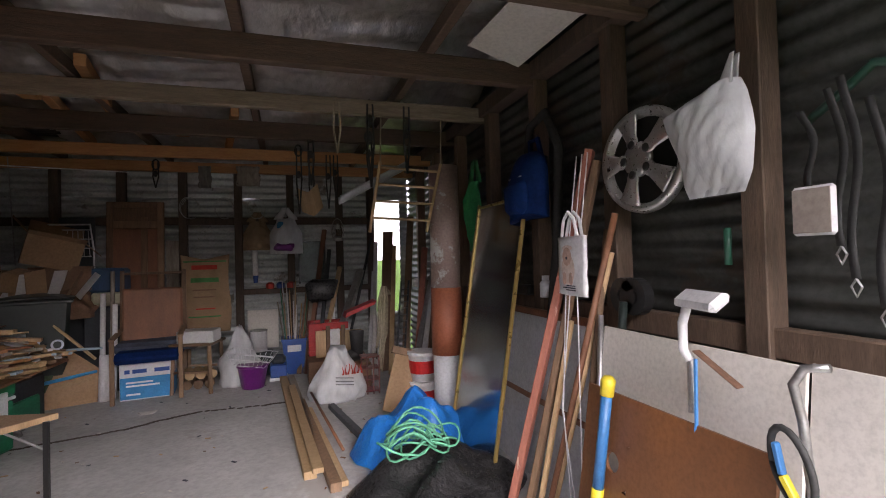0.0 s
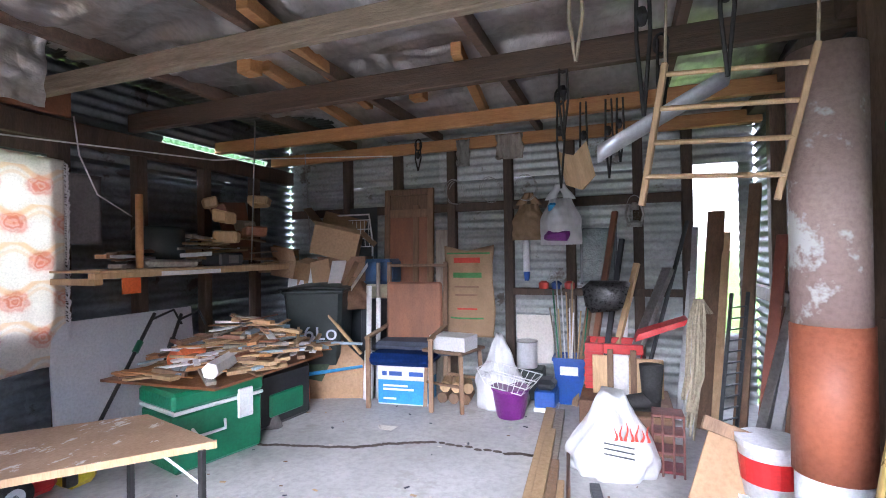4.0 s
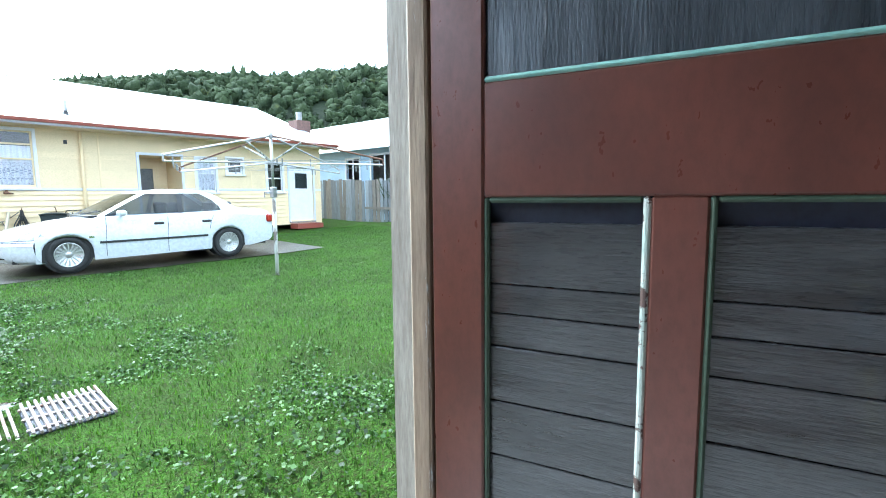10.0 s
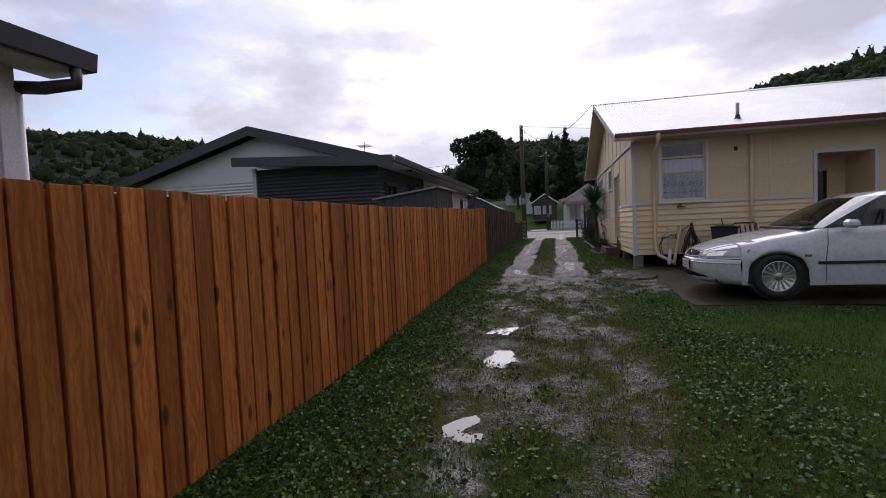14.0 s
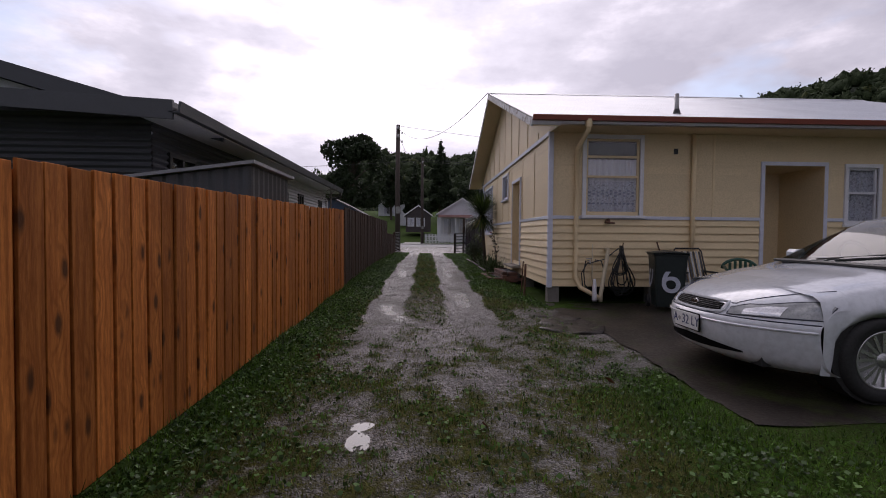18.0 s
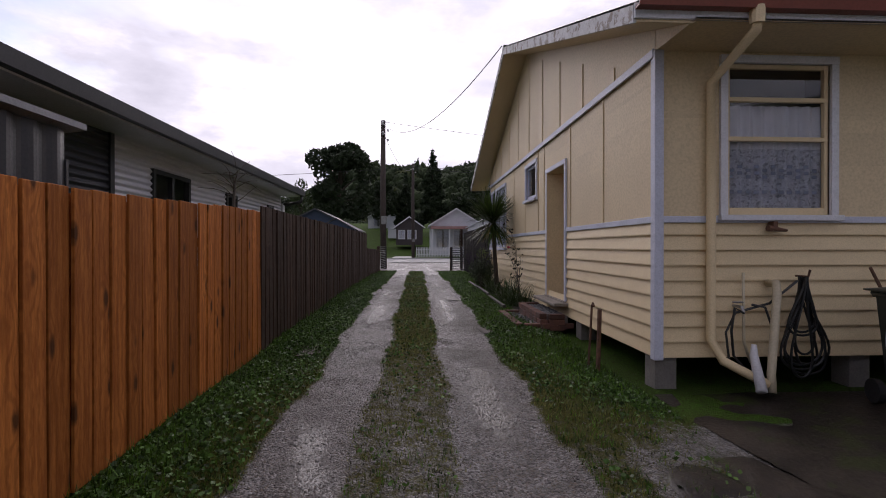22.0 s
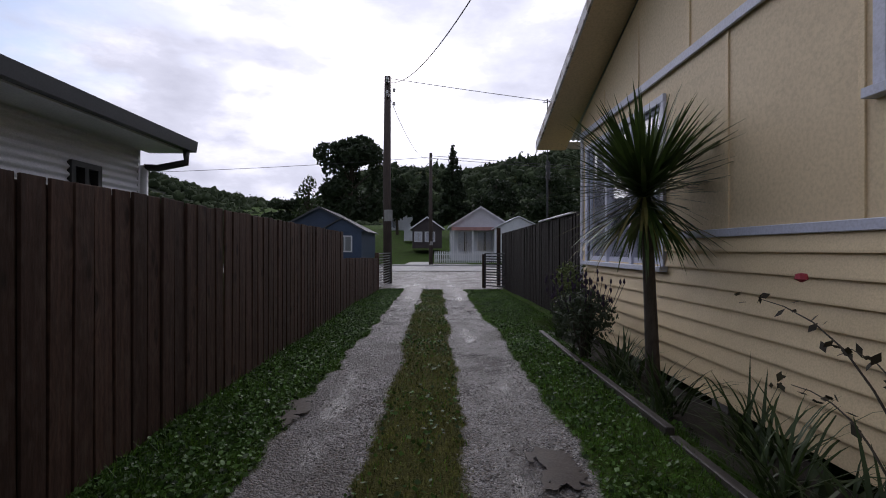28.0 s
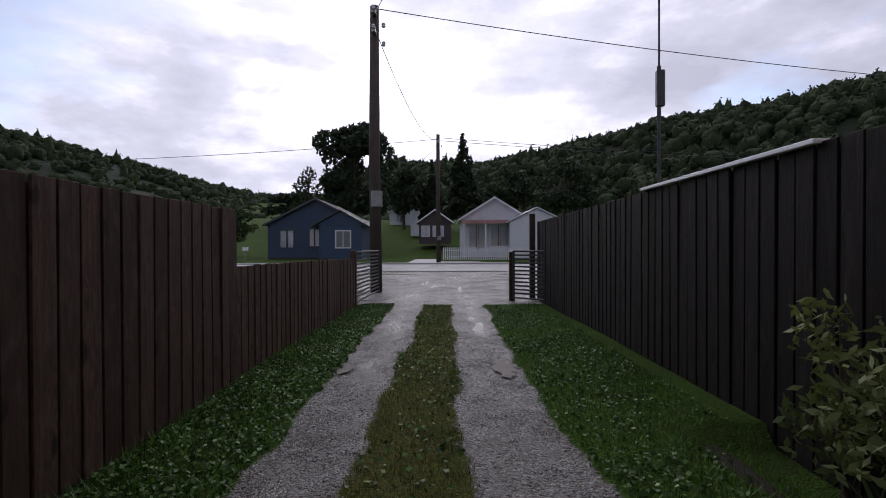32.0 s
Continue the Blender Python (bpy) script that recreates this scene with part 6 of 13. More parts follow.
# flax hedge
def blade_mesh(name, specs, mat):
    """Long tapering bent leaves: (base, bearing, lean, length, width, droop)."""
    g = Geo()
    for (bx, by, bz), a, lean, ln, w, droop in specs:
        d, s = Vector((math.cos(a), math.sin(a), 0)), Vector((-math.sin(a), math.cos(a), 0))
        n, p, ang, rows = 5, Vector((bx, by, bz)), lean, []
        for k in range(n + 1):
            q = k / n
            ww = w * (0.55 + 0.9 * q - 1.45 * q * q) if q < 1 else 0.0
            rows.append((p - s * ww, p + s * ww))
            p = p + (d * math.sin(ang) + Vector((0, 0, math.cos(ang)))) * (ln / n)
            ang += droop / n * (0.4 + 1.2 * q)
        base = len(g.v)
        for l, r in rows:
            g.v += [tuple(l), tuple(r)]
        g.f += [(base + 2 * k, base + 2 * k + 1, base + 2 * k + 3, base + 2 * k + 2) for k in range(n)]
    return part(name, g.mesh(name, True), mat, None)


r = random.Random(21)
for i in range(17):
    y = -14.2 + i * 0.85
    x = -14.2 + 1.3 * smooth01(y, -14, -8) + r.uniform(-0.2, 0.2)
    specs = []
    for k in range(75):
        a = r.uniform(0, 2 * math.pi)
        rr = r.uniform(0, 0.55)
        specs.append(((rr * math.cos(a), rr * math.sin(a), 0), a + r.uniform(-0.4, 0.4), r.uniform(0.02, 0.6), r.uniform(1.5, 2.5), r.uniform(0.035, 0.06), r.uniform(0.1, 1.5)))
    ob = blade_mesh("flax_bush", specs, LEAF_FLAX)
    ob.matrix_basis = pose(x, y, base_z(x, y))
    tagged(ob, "tall dark green flax bush with sword-like leaves", "flax bush", "flax hedge")
tree("fern_tree", "feathery green shrub behind the flax hedge", -21.0, -6.5, 0.6, 4.6, 5.5, LEAF_MID, 31, n=3500, leaf=0.17, trunk=0.15)
tree("fern_tree", "feathery green shrub behind the flax hedge", -24.5, -9.0, 0.6, 5.2, 6.0, LEAF_MID, 32, n=3500, leaf=0.17, trunk=0.15)
tree("bush_tree", "dark bush tree behind the flax hedge", -27.0, -3.0, 0.6, 6.5, 7.0, LEAF_DARK, 33, n=3500, leaf=0.24, trunk=0.2)

# ---- white sedan ----
CAR_WHITE = surf("white_car_paint", (0.62, 0.645, 0.68), (0.59, 0.615, 0.65), 0.16, scale=1.5, bump=0.0, vary=0.0, clear=0.7, fine=20)
CHROME = surf("chrome", (0.75, 0.75, 0.75), (0.7, 0.7, 0.7), 0.12, metal=1.0, bump=0.0)
ALLOY = surf("silver_alloy", (0.55, 0.55, 0.55), (0.45, 0.45, 0.45), 0.32, metal=0.8, bump=0.05)
LENS = surf("headlamp_lens", (0.40, 0.41, 0.40), (0.16, 0.17, 0.17), 0.08, metal=0.5, scale=7, bump=0.1, clear=1.0)
TAIL_RED = surf("red_lens", (0.35, 0.02, 0.015), (0.25, 0.015, 0.01), 0.2, clear=1.0, bump=0)
PLATE = surf("number_plate", (0.75, 0.75, 0.74), (0.68, 0.68, 0.67), 0.45, bump=0.05)
INK = surf("dark_ink", (0.03, 0.035, 0.06), None, 0.6, bump=0)
GRILLE_DARK = surf("grille_black", (0.006, 0.006, 0.007), None, 0.8, bump=0, spec=0.05)
PLATE_BLUE = surf("plate_blue", (0.02, 0.03, 0.12), None, 0.6, bump=0)
car = thing("white_sedan", "white four-door sedan parked on a concrete slab", "car", (-1.08, -10.57, 0.185))
# local: x runs back from the nose as -s, y to the car's near side
SF, SR, WR = 0.90, 3.70, 0.315


def tab(s, pts):
    for (a, p), (b, q) in zip(pts, pts[1:]):
        if s <= b:
            k = (s - a) / (b - a)
            k = k * k * (3 - 2 * k) * 0.5 + k * 0.5
            return p + (q - p) * k
    return pts[-1][1]


def car_w(s):
    return tab(s, [(0, 0.60), (0.06, 0.70), (0.2, 0.80), (0.5, 0.885), (1.2, 0.915), (2.4, 0.925), (3.6, 0.92), (4.4, 0.875), (4.78, 0.79), (4.9, 0.66)])


def car_top(s):
    return tab(s, [(0, 0.53), (0.05, 0.64), (0.15, 0.71), (0.5, 0.80), (1.0, 0.895), (1.4, 0.96), (2.0, 0.985), (3.4, 1.005), (4.0, 1.035), (4.6, 1.02), (4.75, 0.97), (4.84, 0.8), (4.9, 0.6)])


def car_bot(s):
    b = tab(s, [(0, 0.40), (0.05, 0.26), (0.3, 0.20), (0.8, 0.19), (4.2, 0.21), (4.7, 0.28), (4.9, 0.42)])
    for c in (SF, SR):
        d = abs(s - c)
        if d < 0.37:
            b = max(b, 0.31 + math.sqrt(0.37 ** 2 - d * d))
    return b


stations = sorted({0.46, 0.5, *[round(SF + 0.37 * math.cos(a * math.pi / 12), 4) for a in range(13)], *[round(SR + 0.37 * math.cos(a * math.pi / 12), 4) for a in range(13)], 1.4, 1.6, 1.9, 2.2, 2.5, 2.8, 3.1, 4.2, 4.4, 4.6, 4.7, 4.76, 4.8, 4.84, 4.87, 4.9})
prof = []
for s in stations:
    w, zt, zb = car_w(s), car_top(s), car_bot(s)
    sh = zt - 0.07
    if 1.3 < s < 4.15:
        sh = zt - 0.03
    row = [(w * 0.97, zb), (w * 0.995, zb + 0.4 * (min(sh, 0.55) - zb)), (w, max(zb + 0.02, min(0.56, sh - 0.1))), (w * 0.985, sh - 0.09 if sh - 0.09 > zb else sh - 0.02), (w * 0.955, sh), (w * 0.88, sh + 0.5 * (zt - sh)), (w * 0.5, zt - 0.008), (0, zt)]
    prof.append([(-s, y, z) for y, z in row] + [(-s, -y, z) for y, z in row[-2::-1]])
g = Geo()
for row in prof:
    g.v += row
nr = len(prof[0])
g.f = [(i * nr + j, (i + 1) * nr + j, (i + 1) * nr + j + 1, i * nr + j + 1) for i in range(len(prof) - 1) for j in range(nr - 1)]
g.f.append(tuple(range((len(prof) - 1) * nr, len(prof) * nr)))
body = part("body", g, CAR_WHITE, car, smooth=True)


# nose: bumper, grille and lamp faces as one rounded skin that runs up into the bonnet
def loft_z(q, y):
    w, zt = car_w(q), car_top(q)
    sh, u = zt - 0.07, abs(y) / w
    pts = [(0.0, zt), (0.5, zt - 0.008), (0.88, sh + 0.5 * (zt - sh)), (0.955, sh), (0.985, sh - 0.09), (1.2, sh - 0.3)]
    for (a, p), (b, r_) in zip(pts, pts[1:]):
        if u <= b:
            return p + (r_ - p) * (u - a) / (b - a)
    return sh - 0.3


def nose_x(y, z):
    lean = tab(z, [(0.19, -0.13), (0.23, -0.05), (0.28, -0.01), (0.40, 0.022), (0.50, 0.03), (0.545, 0.018), (0.56, 0.0), (0.60, -0.022), (0.64, -0.055), (0.68, -0.11)])
    return lean - 0.47 * (abs(y) / 0.88) ** 2.7


LEVELS = [0.19, 0.21, 0.23, 0.26, 0.30, 0.36, 0.42, 0.48, 0.52, 0.545, 0.553, 0.56, 0.58, 0.60, 0.62, 0.64, 0.66]


def nose_pt(y, v, off=0.0):
    """A point of the nose: v up to 0.66 is a height, above that it runs back over the bonnet (0.66 to 1.66)."""
    if v <= 0.66:
        p = Vector((nose_x(y, v), y, v))
    else:
        q = v - 0.66
        x0, x1 = nose_x(y, 0.66), -0.66
        a, b = Vector((x0, y, 0.66)), Vector((x1, y, loft_z(0.66, y) + 0.004))
        m = Vector((x0 + 0.22 * (x1 - x0), y, 0.66 + 0.58 * (b.z - 0.66)))
        p = a * (1 - q) ** 2 + m * 2 * q * (1 - q) + b * q * q
    if off:
        n = Vector((1.0, 1.1 * y * abs(y), 0.25 + (0.9 * min(1, (v - 0.66) * 3) if v > 0.66 else 0.0))).normalized()
        p += n * off
    return p


def nose_patch(name, y0, y1, lo, hi, mat, off, ny=24, nv=6, label=""):
    """A face lying on the nose between heights lo(u) and hi(u), u from 0 to 1 along y0 to y1."""
    return part(name, Geo().grid(lambda u, v: nose_pt(y0 + (y1 - y0) * u, lo(u) + (hi(u) - lo(u)) * v, off), ny, nv), mat, car, label, smooth=True)


def nose_line(name, path, radius, mat, off=0.002):
    return part(name, Geo().tube([nose_pt(y, v, off) for y, v in path], radius, 6), mat, car)


vs = LEVELS + [0.66 + q for q in (0.06, 0.12, 0.2, 0.3, 0.42, 0.56, 0.7, 0.85, 1.0)]
g = Geo().grid(lambda u, v: nose_pt(-0.877 + 1.754 * u, vs[int(round(v * (len(vs) - 1)))]), 56, len(vs) - 1)
part("nose", g, CAR_WHITE, car, smooth=True)
part("underbody", Geo().box(-4.7, -0.62, 0.2, -0.2, 0.62, 0.5).box(-3.2, -0.86, 0.2, -1.4, 0.86, 0.45), RUBBER, car)
for c in (SF, SR):
    for s in (-1, 1):
        part("wheel_housing", Geo().tube([(-c, s * 0.60, 0.36), (-c, s * 0.86, 0.36)], 0.375, 24), RUBBER, car)
# greenhouse as rings of plan outlines
rings = [(0.955, 1.30, 4.22, 0.845, 0.80), (1.08, 1.52, 4.02, 0.80, 0.74), (1.22, 1.78, 3.80, 0.735, 0.68), (1.36, 2.06, 3.56, 0.665, 0.61), (1.425, 2.26, 3.36, 0.56, 0.51)]


def ring(z, a, b, wf, wr):
    m = (a + b) / 2
    return [(-a, 0, z), (-a - 0.07, wf * 0.90, z), (-a - 0.15, wf, z), (-m, wf * 1.03, z), (-b + 0.16, wr * 1.02, z), (-b + 0.06, wr * 0.88, z), (-b, 0, z), (-b + 0.06, -wr * 0.88, z), (-b + 0.16, -wr * 1.02, z), (-m, -wf * 1.03, z), (-a - 0.15, -wf, z), (-a - 0.07, -wf * 0.90, z)]


R = [ring(*q) for q in rings]


def patch(levels, idx, name, mat, off=0.0, parent=car, label=""):
    g = Geo()
    for k in levels:
        for i in idx:
            x, y, z = R[k][i % 12]
            n = Vector((x + 2.8, y * 2.5, 0)).normalized() * off
            g.v.append((x + n.x, y + n.y, z + off * 0.4))
    w = len(idx)
    g.f = [(a * w + b, (a + 1) * w + b, (a + 1) * w + b + 1, a * w + b + 1) for a in range(len(levels) - 1) for b in range(w - 1)]
    return part(name, g, mat, parent, label, smooth=True)


patch((0, 1, 2, 3), (11, 0, 1), "windscreen", GLASS_DARK)
patch((0, 1, 2, 3), (5, 6, 7), "rear_window", GLASS_DARK)
for s, seq in ((1, (2, 3, 4)), (-1, (10, 9, 8))):
    patch((0, 1, 2, 3), seq, "side_window", GLASS_DARK)
    for q in ((1, 2), (4, 5)) if s > 0 else ((11, 10), (8, 7)):
        patch((0, 1, 2, 3), q, "pillar", CAR_WHITE, 0.004)
    pill = [[Vector(R[k][seq[1]]) for k in range(4)], 0.05]
    gg = Geo()
    for k in range(4):
        p = Vector(R[k][seq[1]])
        gg.v += [(p.x - 0.045, p.y + s * 0.006, p.z), (p.x + 0.045, p.y + s * 0.006, p.z)]
    gg.f = [(2 * k, 2 * k + 1, 2 * k + 3, 2 * k + 2) for k in range(3)]
    part("door_pillar", gg, BLACK, car)
    # rear quarter of the side glass is body colour
    gg = Geo()
    a, b = (4, 3) if s > 0 else (8, 9)
    for k in range(4):
        p, q = Vector(R[k][a]), Vector(R[k][b])
        e = q + (p - q) * (0.66, 0.74, 0.78, 0.70)[k]
        gg.v += [(p.x, p.y + s * 0.005, p.z), (e.x, e.y + s * 0.006, e.z)]
    gg.f = [(2 * k, 2 * k + 1, 2 * k + 3, 2 * k + 2) for k in range(3)]
    part("rear_pillar", gg, CAR_WHITE, car)
g = Geo()
for k in (3, 4):
    g.v += R[k]
g.v.append((-2.8, 0, 1.462))
g.f = [(i, (i + 1) % 12, 12 + (i + 1) % 12, 12 + i) for i in range(12)] + [(12 + i, 12 + (i + 1) % 12, 24) for i in range(12)]
part("roof", g, CAR_WHITE, car, smooth=True)
SEAT = surf("grey_seat_cloth", (0.10, 0.10, 0.11), None, 0.9, scale=20)
for x in (-2.35, -3.4):
    for y in (-0.38, 0.38):
        part("car_seat", Geo().box(x - 0.5, y - 0.24, 0.5, x, y + 0.24, 0.72, 0.05).box(x - 0.55, y - 0.24, 0.7, x - 0.42, y + 0.24, 1.18, 0.04), SEAT, car)
part("dashboard", rbox(-1.75, -0.7, 0.8, -1.4, 0.7, 1.0, 0.04), BLACK, car)
part("steering_wheel", Geo().tube([(-1.85 + 0.06 * math.sin(a), -0.38 + 0.18 * math.cos(a), 0.98 + 0.17 * math.sin(a)) for a in [i * math.pi / 8 for i in range(17)]], 0.015, 6), BLACK, car)


def wheel(x, y, s):
    w = new("wheel")
    w.parent = car
    w.matrix_basis = pose(x, y, WR, 90 * -s, 0, 0)
    part("tyre", Geo().lathe([(0.20, -0.09), (0.285, -0.1), (0.31, -0.075), (0.315, 0), (0.31, 0.075), (0.285, 0.1), (0.21, 0.095), (0.205, 0.06)], 36), RUBBER, w, smooth=True)
    # rubber black instead of alloy, to paint the shade between the spokes
    part("rim", Geo().lathe([(0.02, 0.035), (0.19, 0.03), (0.195, 0.075), (0.21, 0.094), (0.213, 0.085), (0.2, -0.05), (0.02, -0.02)], 36), ALLOY if False else RUBBER, w, "inner rim blackened for the shade between the spokes")
    part("rim_lip", Geo().lathe([(0.188, 0.05), (0.192, 0.088), (0.212, 0.097), (0.214, 0.08)], 36), ALLOY, w, smooth=True)
    sp = fix(Geo().prism([(0.03, -0.008), (0.03, 0.008), (0.19, 0.0125), (0.19, -0.0125)], 0.06, 0.085).mesh("spoke"))
    sp.materials.append(ALLOY)
    for i in range(16):
        part("spoke", sp, None, w, m=pose(0, 0, 0, 0, 0, i * 22.5))
    part("hub_cap", Geo().lathe([(0.055, 0.05), (0.055, 0.085), (0.04, 0.096), (0, 0.098)], 18), ALLOY, w, smooth=True)
    return w


for c in (SF, SR):
    for s in (-1, 1):
        wheel(-c, s * 0.80, s)


def on_side(s, z, k):
    """A point on the body's side."""
    w = car_w(s)
    return (-s, k * w * (1.0 if z < 0.75 else 0.985), z)


for k in (-1, 1):
    g = Geo()
    for s in [1.35 + 0.1 * i for i in range(20)]:
        x, y, z = on_side(s, 0.5, k)
        g.v += [(x, y + k * 0.012, 0.475), (x, y + k * 0.012, 0.515)]
    g.f = [(2 * i, 2 * i + 1, 2 * i + 3, 2 * i + 2) for i in range(19)]
    part("rub_strip", g, BLACK, car)
    for s in (1.45, 2.48, 3.30):
        pts = [(-s - (0.0 if z < 0.6 else 0.02), k * (car_w(s) * (1.003 if z < 0.8 else 0.992)), z) for z in (0.24, 0.4, 0.56, 0.75, 0.9, 0.96)]
        if s > 3.2:
            pts = [(-3.30, k * car_w(3.3) * 1.003, 0.62), (-3.34, k * car_w(3.3) * 1.0, 0.8), (-3.42, k * car_w(3.3) * 0.99, 0.95)]
        part("door_seam", Geo().tube(pts, 0.004, 4), INK, car)
    for s in (2.32, 3.22):
        part("door_handle", Geo().box(-s - 0.11, k * 0.905, 0.765, -s + 0.07, k * 0.935, 0.815, 0.018), BLACK, car)
    part("mirror", Geo().box(-1.78, k * 0.88, 0.95, -1.64, k * 1.06, 1.06, 0.035), CAR_WHITE, car)
    lo, hi = (lambda u: 0.572 + 0.02 * u), (lambda u: 0.628 + 0.05 * smooth01(u, 0, 0.3) + 0.5 * smooth01(u, 0.25, 1.0) * (1 - 0.25 * u))
    nose_patch("headlight", k * 0.40, k * 0.865, lo, hi, LENS, 0.006)
    nose_patch("lamp_reflector", k * 0.50, k * 0.70, lambda u: 0.585 + 0.01 * u, lambda u: 0.625 + 0.06 * u, CHROME, 0.009, 10, 4)
    us = [i / 14 for i in range(15)]
    nose_line("lamp_seal", [(k * (0.40 + 0.465 * u), lo(u)) for u in us] + [(k * (0.40 + 0.465 * u), hi(u)) for u in us[::-1]] + [(k * 0.40, lo(0))], 0.005, INK, 0.004)
    nose_line("bonnet_seam", [(k * (0.37 + 0.02 * i), 0.655 + 0.0 * i) for i in range(3)] + [(k * (0.42 + 0.34 * i / 10), 0.70 + 0.93 * i / 10) for i in range(11)], 0.0035, INK)
    part("tail_light", Geo().box(-4.79, k * 0.62, 0.70, -4.64, k * 0.848, 0.88, 0.03), TAIL_RED, car)
    part("badge", rbox(-1.28, k * 0.916, 0.58, -1.2, k * 0.922, 0.62), CHROME, car)
nose_patch("grille", -0.33, 0.33, lambda u: 0.572 + 0.012 * abs(2 * u - 1) ** 3, lambda u: 0.657 - 0.015 * abs(2 * u - 1) ** 3, GRILLE_DARK, 0.004, label="black slatted grille")
for i in range(5):
    nose_line("grille_bar", [(-0.32 + 0.04 * q, 0.587 + i * 0.0135) for q in range(17)], 0.0035, BLACK, 0.007)
us = [i / 16 for i in range(17)]
nose_line("grille_surround", [(-0.345 + 0.69 * u, 0.568 + 0.012 * abs(2 * u - 1) ** 3) for u in us] + [(0.365, 0.60), (0.36, 0.64)] + [(0.345 - 0.69 * u, 0.664) for u in us] + [(-0.36, 0.64), (-0.365, 0.60), (-0.345, 0.58)], 0.013, CAR_WHITE, 0.004)
part("badge", Geo().lathe([(0.026, 0), (0.024, 0.006), (0, 0.008)], 20, Matrix.Translation((nose_x(0, 0.62) + 0.01, 0, 0.62)) @ pose(0, 0, 0, 0, 80, 0), squash=2.0), CHROME, car, "chrome oval badge")
nose_line("bumper_seam", [(-0.87 + 0.058 * i, 0.556) for i in range(31)], 0.006, INK, 0.0)
nose_line("bumper_moulding", [(-0.87 + 0.058 * i, 0.50) for i in range(31)], 0.010, CAR_WHITE, 0.0)
nose_patch("air_intake", -0.52, 0.52, lambda u: 0.262 + 0.02 * abs(2 * u - 1), lambda u: 0.345 - 0.05 * abs(2 * u - 1) ** 2, GRILLE_DARK, 0.005, label="black lower air intake")
for k in (-1, 1):
    part("wiper", Geo().tube([(-1.34, k * 0.1 - 0.15, 0.985), (-1.46, k * 0.1 + 0.25, 1.03), (-1.5, k * 0.1 + 0.42, 1.05)], 0.009, 5), BLACK, car)
part("cowl", Geo().box(-1.42, -0.72, 0.94, -1.26, 0.72, 0.972, 0.01), BLACK, car)
plate = part("number_plate", rbox(0.042, -0.186, 0.385, 0.05, 0.186, 0.52, 0.004), PLATE, car, "white number plate with dark characters")
part("plate_frame", rbox(0.036, -0.196, 0.375, 0.0415, 0.196, 0.53, 0.003), GRILLE_DARK, car)
part("rear_plate", rbox(-4.925, -0.186, 0.62, -4.915, 0.186, 0.75, 0.004), PLATE, car)


def lettering(text, size, mat, parent, m, name="lettering", extrude=0.0008):
    cu = bpy.data.curves.new(name, "FONT")
    cu.body, cu.size, cu.extrude, cu.align_x, cu.align_y = text, size, extrude, "CENTER", "CENTER"
    tmp = bpy.data.objects.new(name, cu)
    me = bpy.data.meshes.new_from_object(tmp)
    bpy.data.objects.remove(tmp)
    me.materials.append(mat)
    ob = new(name, me)
    ob.parent = parent
    ob.matrix_basis = m
    return ob


lettering("A  32 LY", 0.115, PLATE_BLUE, plate, pose(0.0515, 0, 0.452, 90, 0, 90))
part("plate_seal", Geo().lathe([(0.02, 0), (0.02, 0.001)], 14, pose(0.0515, -0.105, 0.452, 0, 90, 0)), SIGN_GREY, plate)

WET_EDGE = surf("wet_dark_board", (0.050, 0.042, 0.035), (0.028, 0.023, 0.019), 0.6, scale=5, stretch=(6, 1, 6), bump=0.4)
# ---- slab under the car and worn paving ----
WET_SLAB = surf("wet_mossy_concrete", (0.052, 0.041, 0.032), (0.011, 0.009, 0.008), 0.42, spec=0.3, scale=2.2, bump=0.7, spots=(0.028, 0.034, 0.012), spot_scale=2.6, spot_cut=0.55, fine=34, bscale=2)
slab = Geo().grid(lambda u, v: (-0.85 - 6.2 * u + (0.05 * noise.noise((u * 9, v * 14, 0)) + 0.035 * noise.noise((u * 20, v * 45, 6))) * (1 - u), -9.4 - 5.45 * v + 0.1 * noise.noise((u * 9, v * 5, 3)), base_z(-0.9 - 6.2 * u, -9.4 - 5.45 * v) + 0.014), 60, 80)
solid("concrete_slab", slab, WET_SLAB, "dark wet concrete parking slab with moss", "slab", kind="structure", smooth=True)
for i, (x, y, s) in enumerate(((-0.55, -12.4, 0.42), (-0.5, -13.1, 0.4), (-0.85, -12.8, 0.3))):
    g = Geo().lathe([(s, -0.02), (s, 0.008), (s * 0.93, 0.016), (s * 0.6, 0.02), (0, 0.02)], 40)
    solid("paving_slab", soft(g, 0.16 * s, i + 2.0, 4.0), WET_SLAB, "broken piece of old concrete paving", "paving slab", (x, y, base_z(x, y) - 0.005), rz=40 * i, smooth=True)

# ---- clothes hoist ----
PAINT_WORN = surf("worn_white_pole", (0.50, 0.50, 0.47), (0.36, 0.35, 0.32), 0.6, scale=9, spots=(0.12, 0.10, 0.08), spot_scale=9, spot_cut=0.52, stretch=(1, 1, 0.4))
hoist = thing("clothes_hoist", "old rotary clothes hoist with folding metal arms on the lawn", "clothes hoist", (-4.43, -7.22, base_z(-4.43, -7.22)), rz=12)
part("mast", Geo().tube([(0, 0, -0.2), (0, 0, 1.45)], 0.032, 12), PAINT_WORN, hoist, smooth=True)
part("inner_mast", Geo().tube([(0, 0, 1.4), (0, 0, 2.46)], 0.024, 12), STEEL, hoist, smooth=True)
part("winder", Geo().box(-0.05, -0.04, 1.38, 0.05, 0.04, 1.56, 0.01).tube([(0.05, 0, 1.47), (0.2, 0, 1.47), (0.2, 0, 1.38)], 0.012, 6), STEEL, hoist)
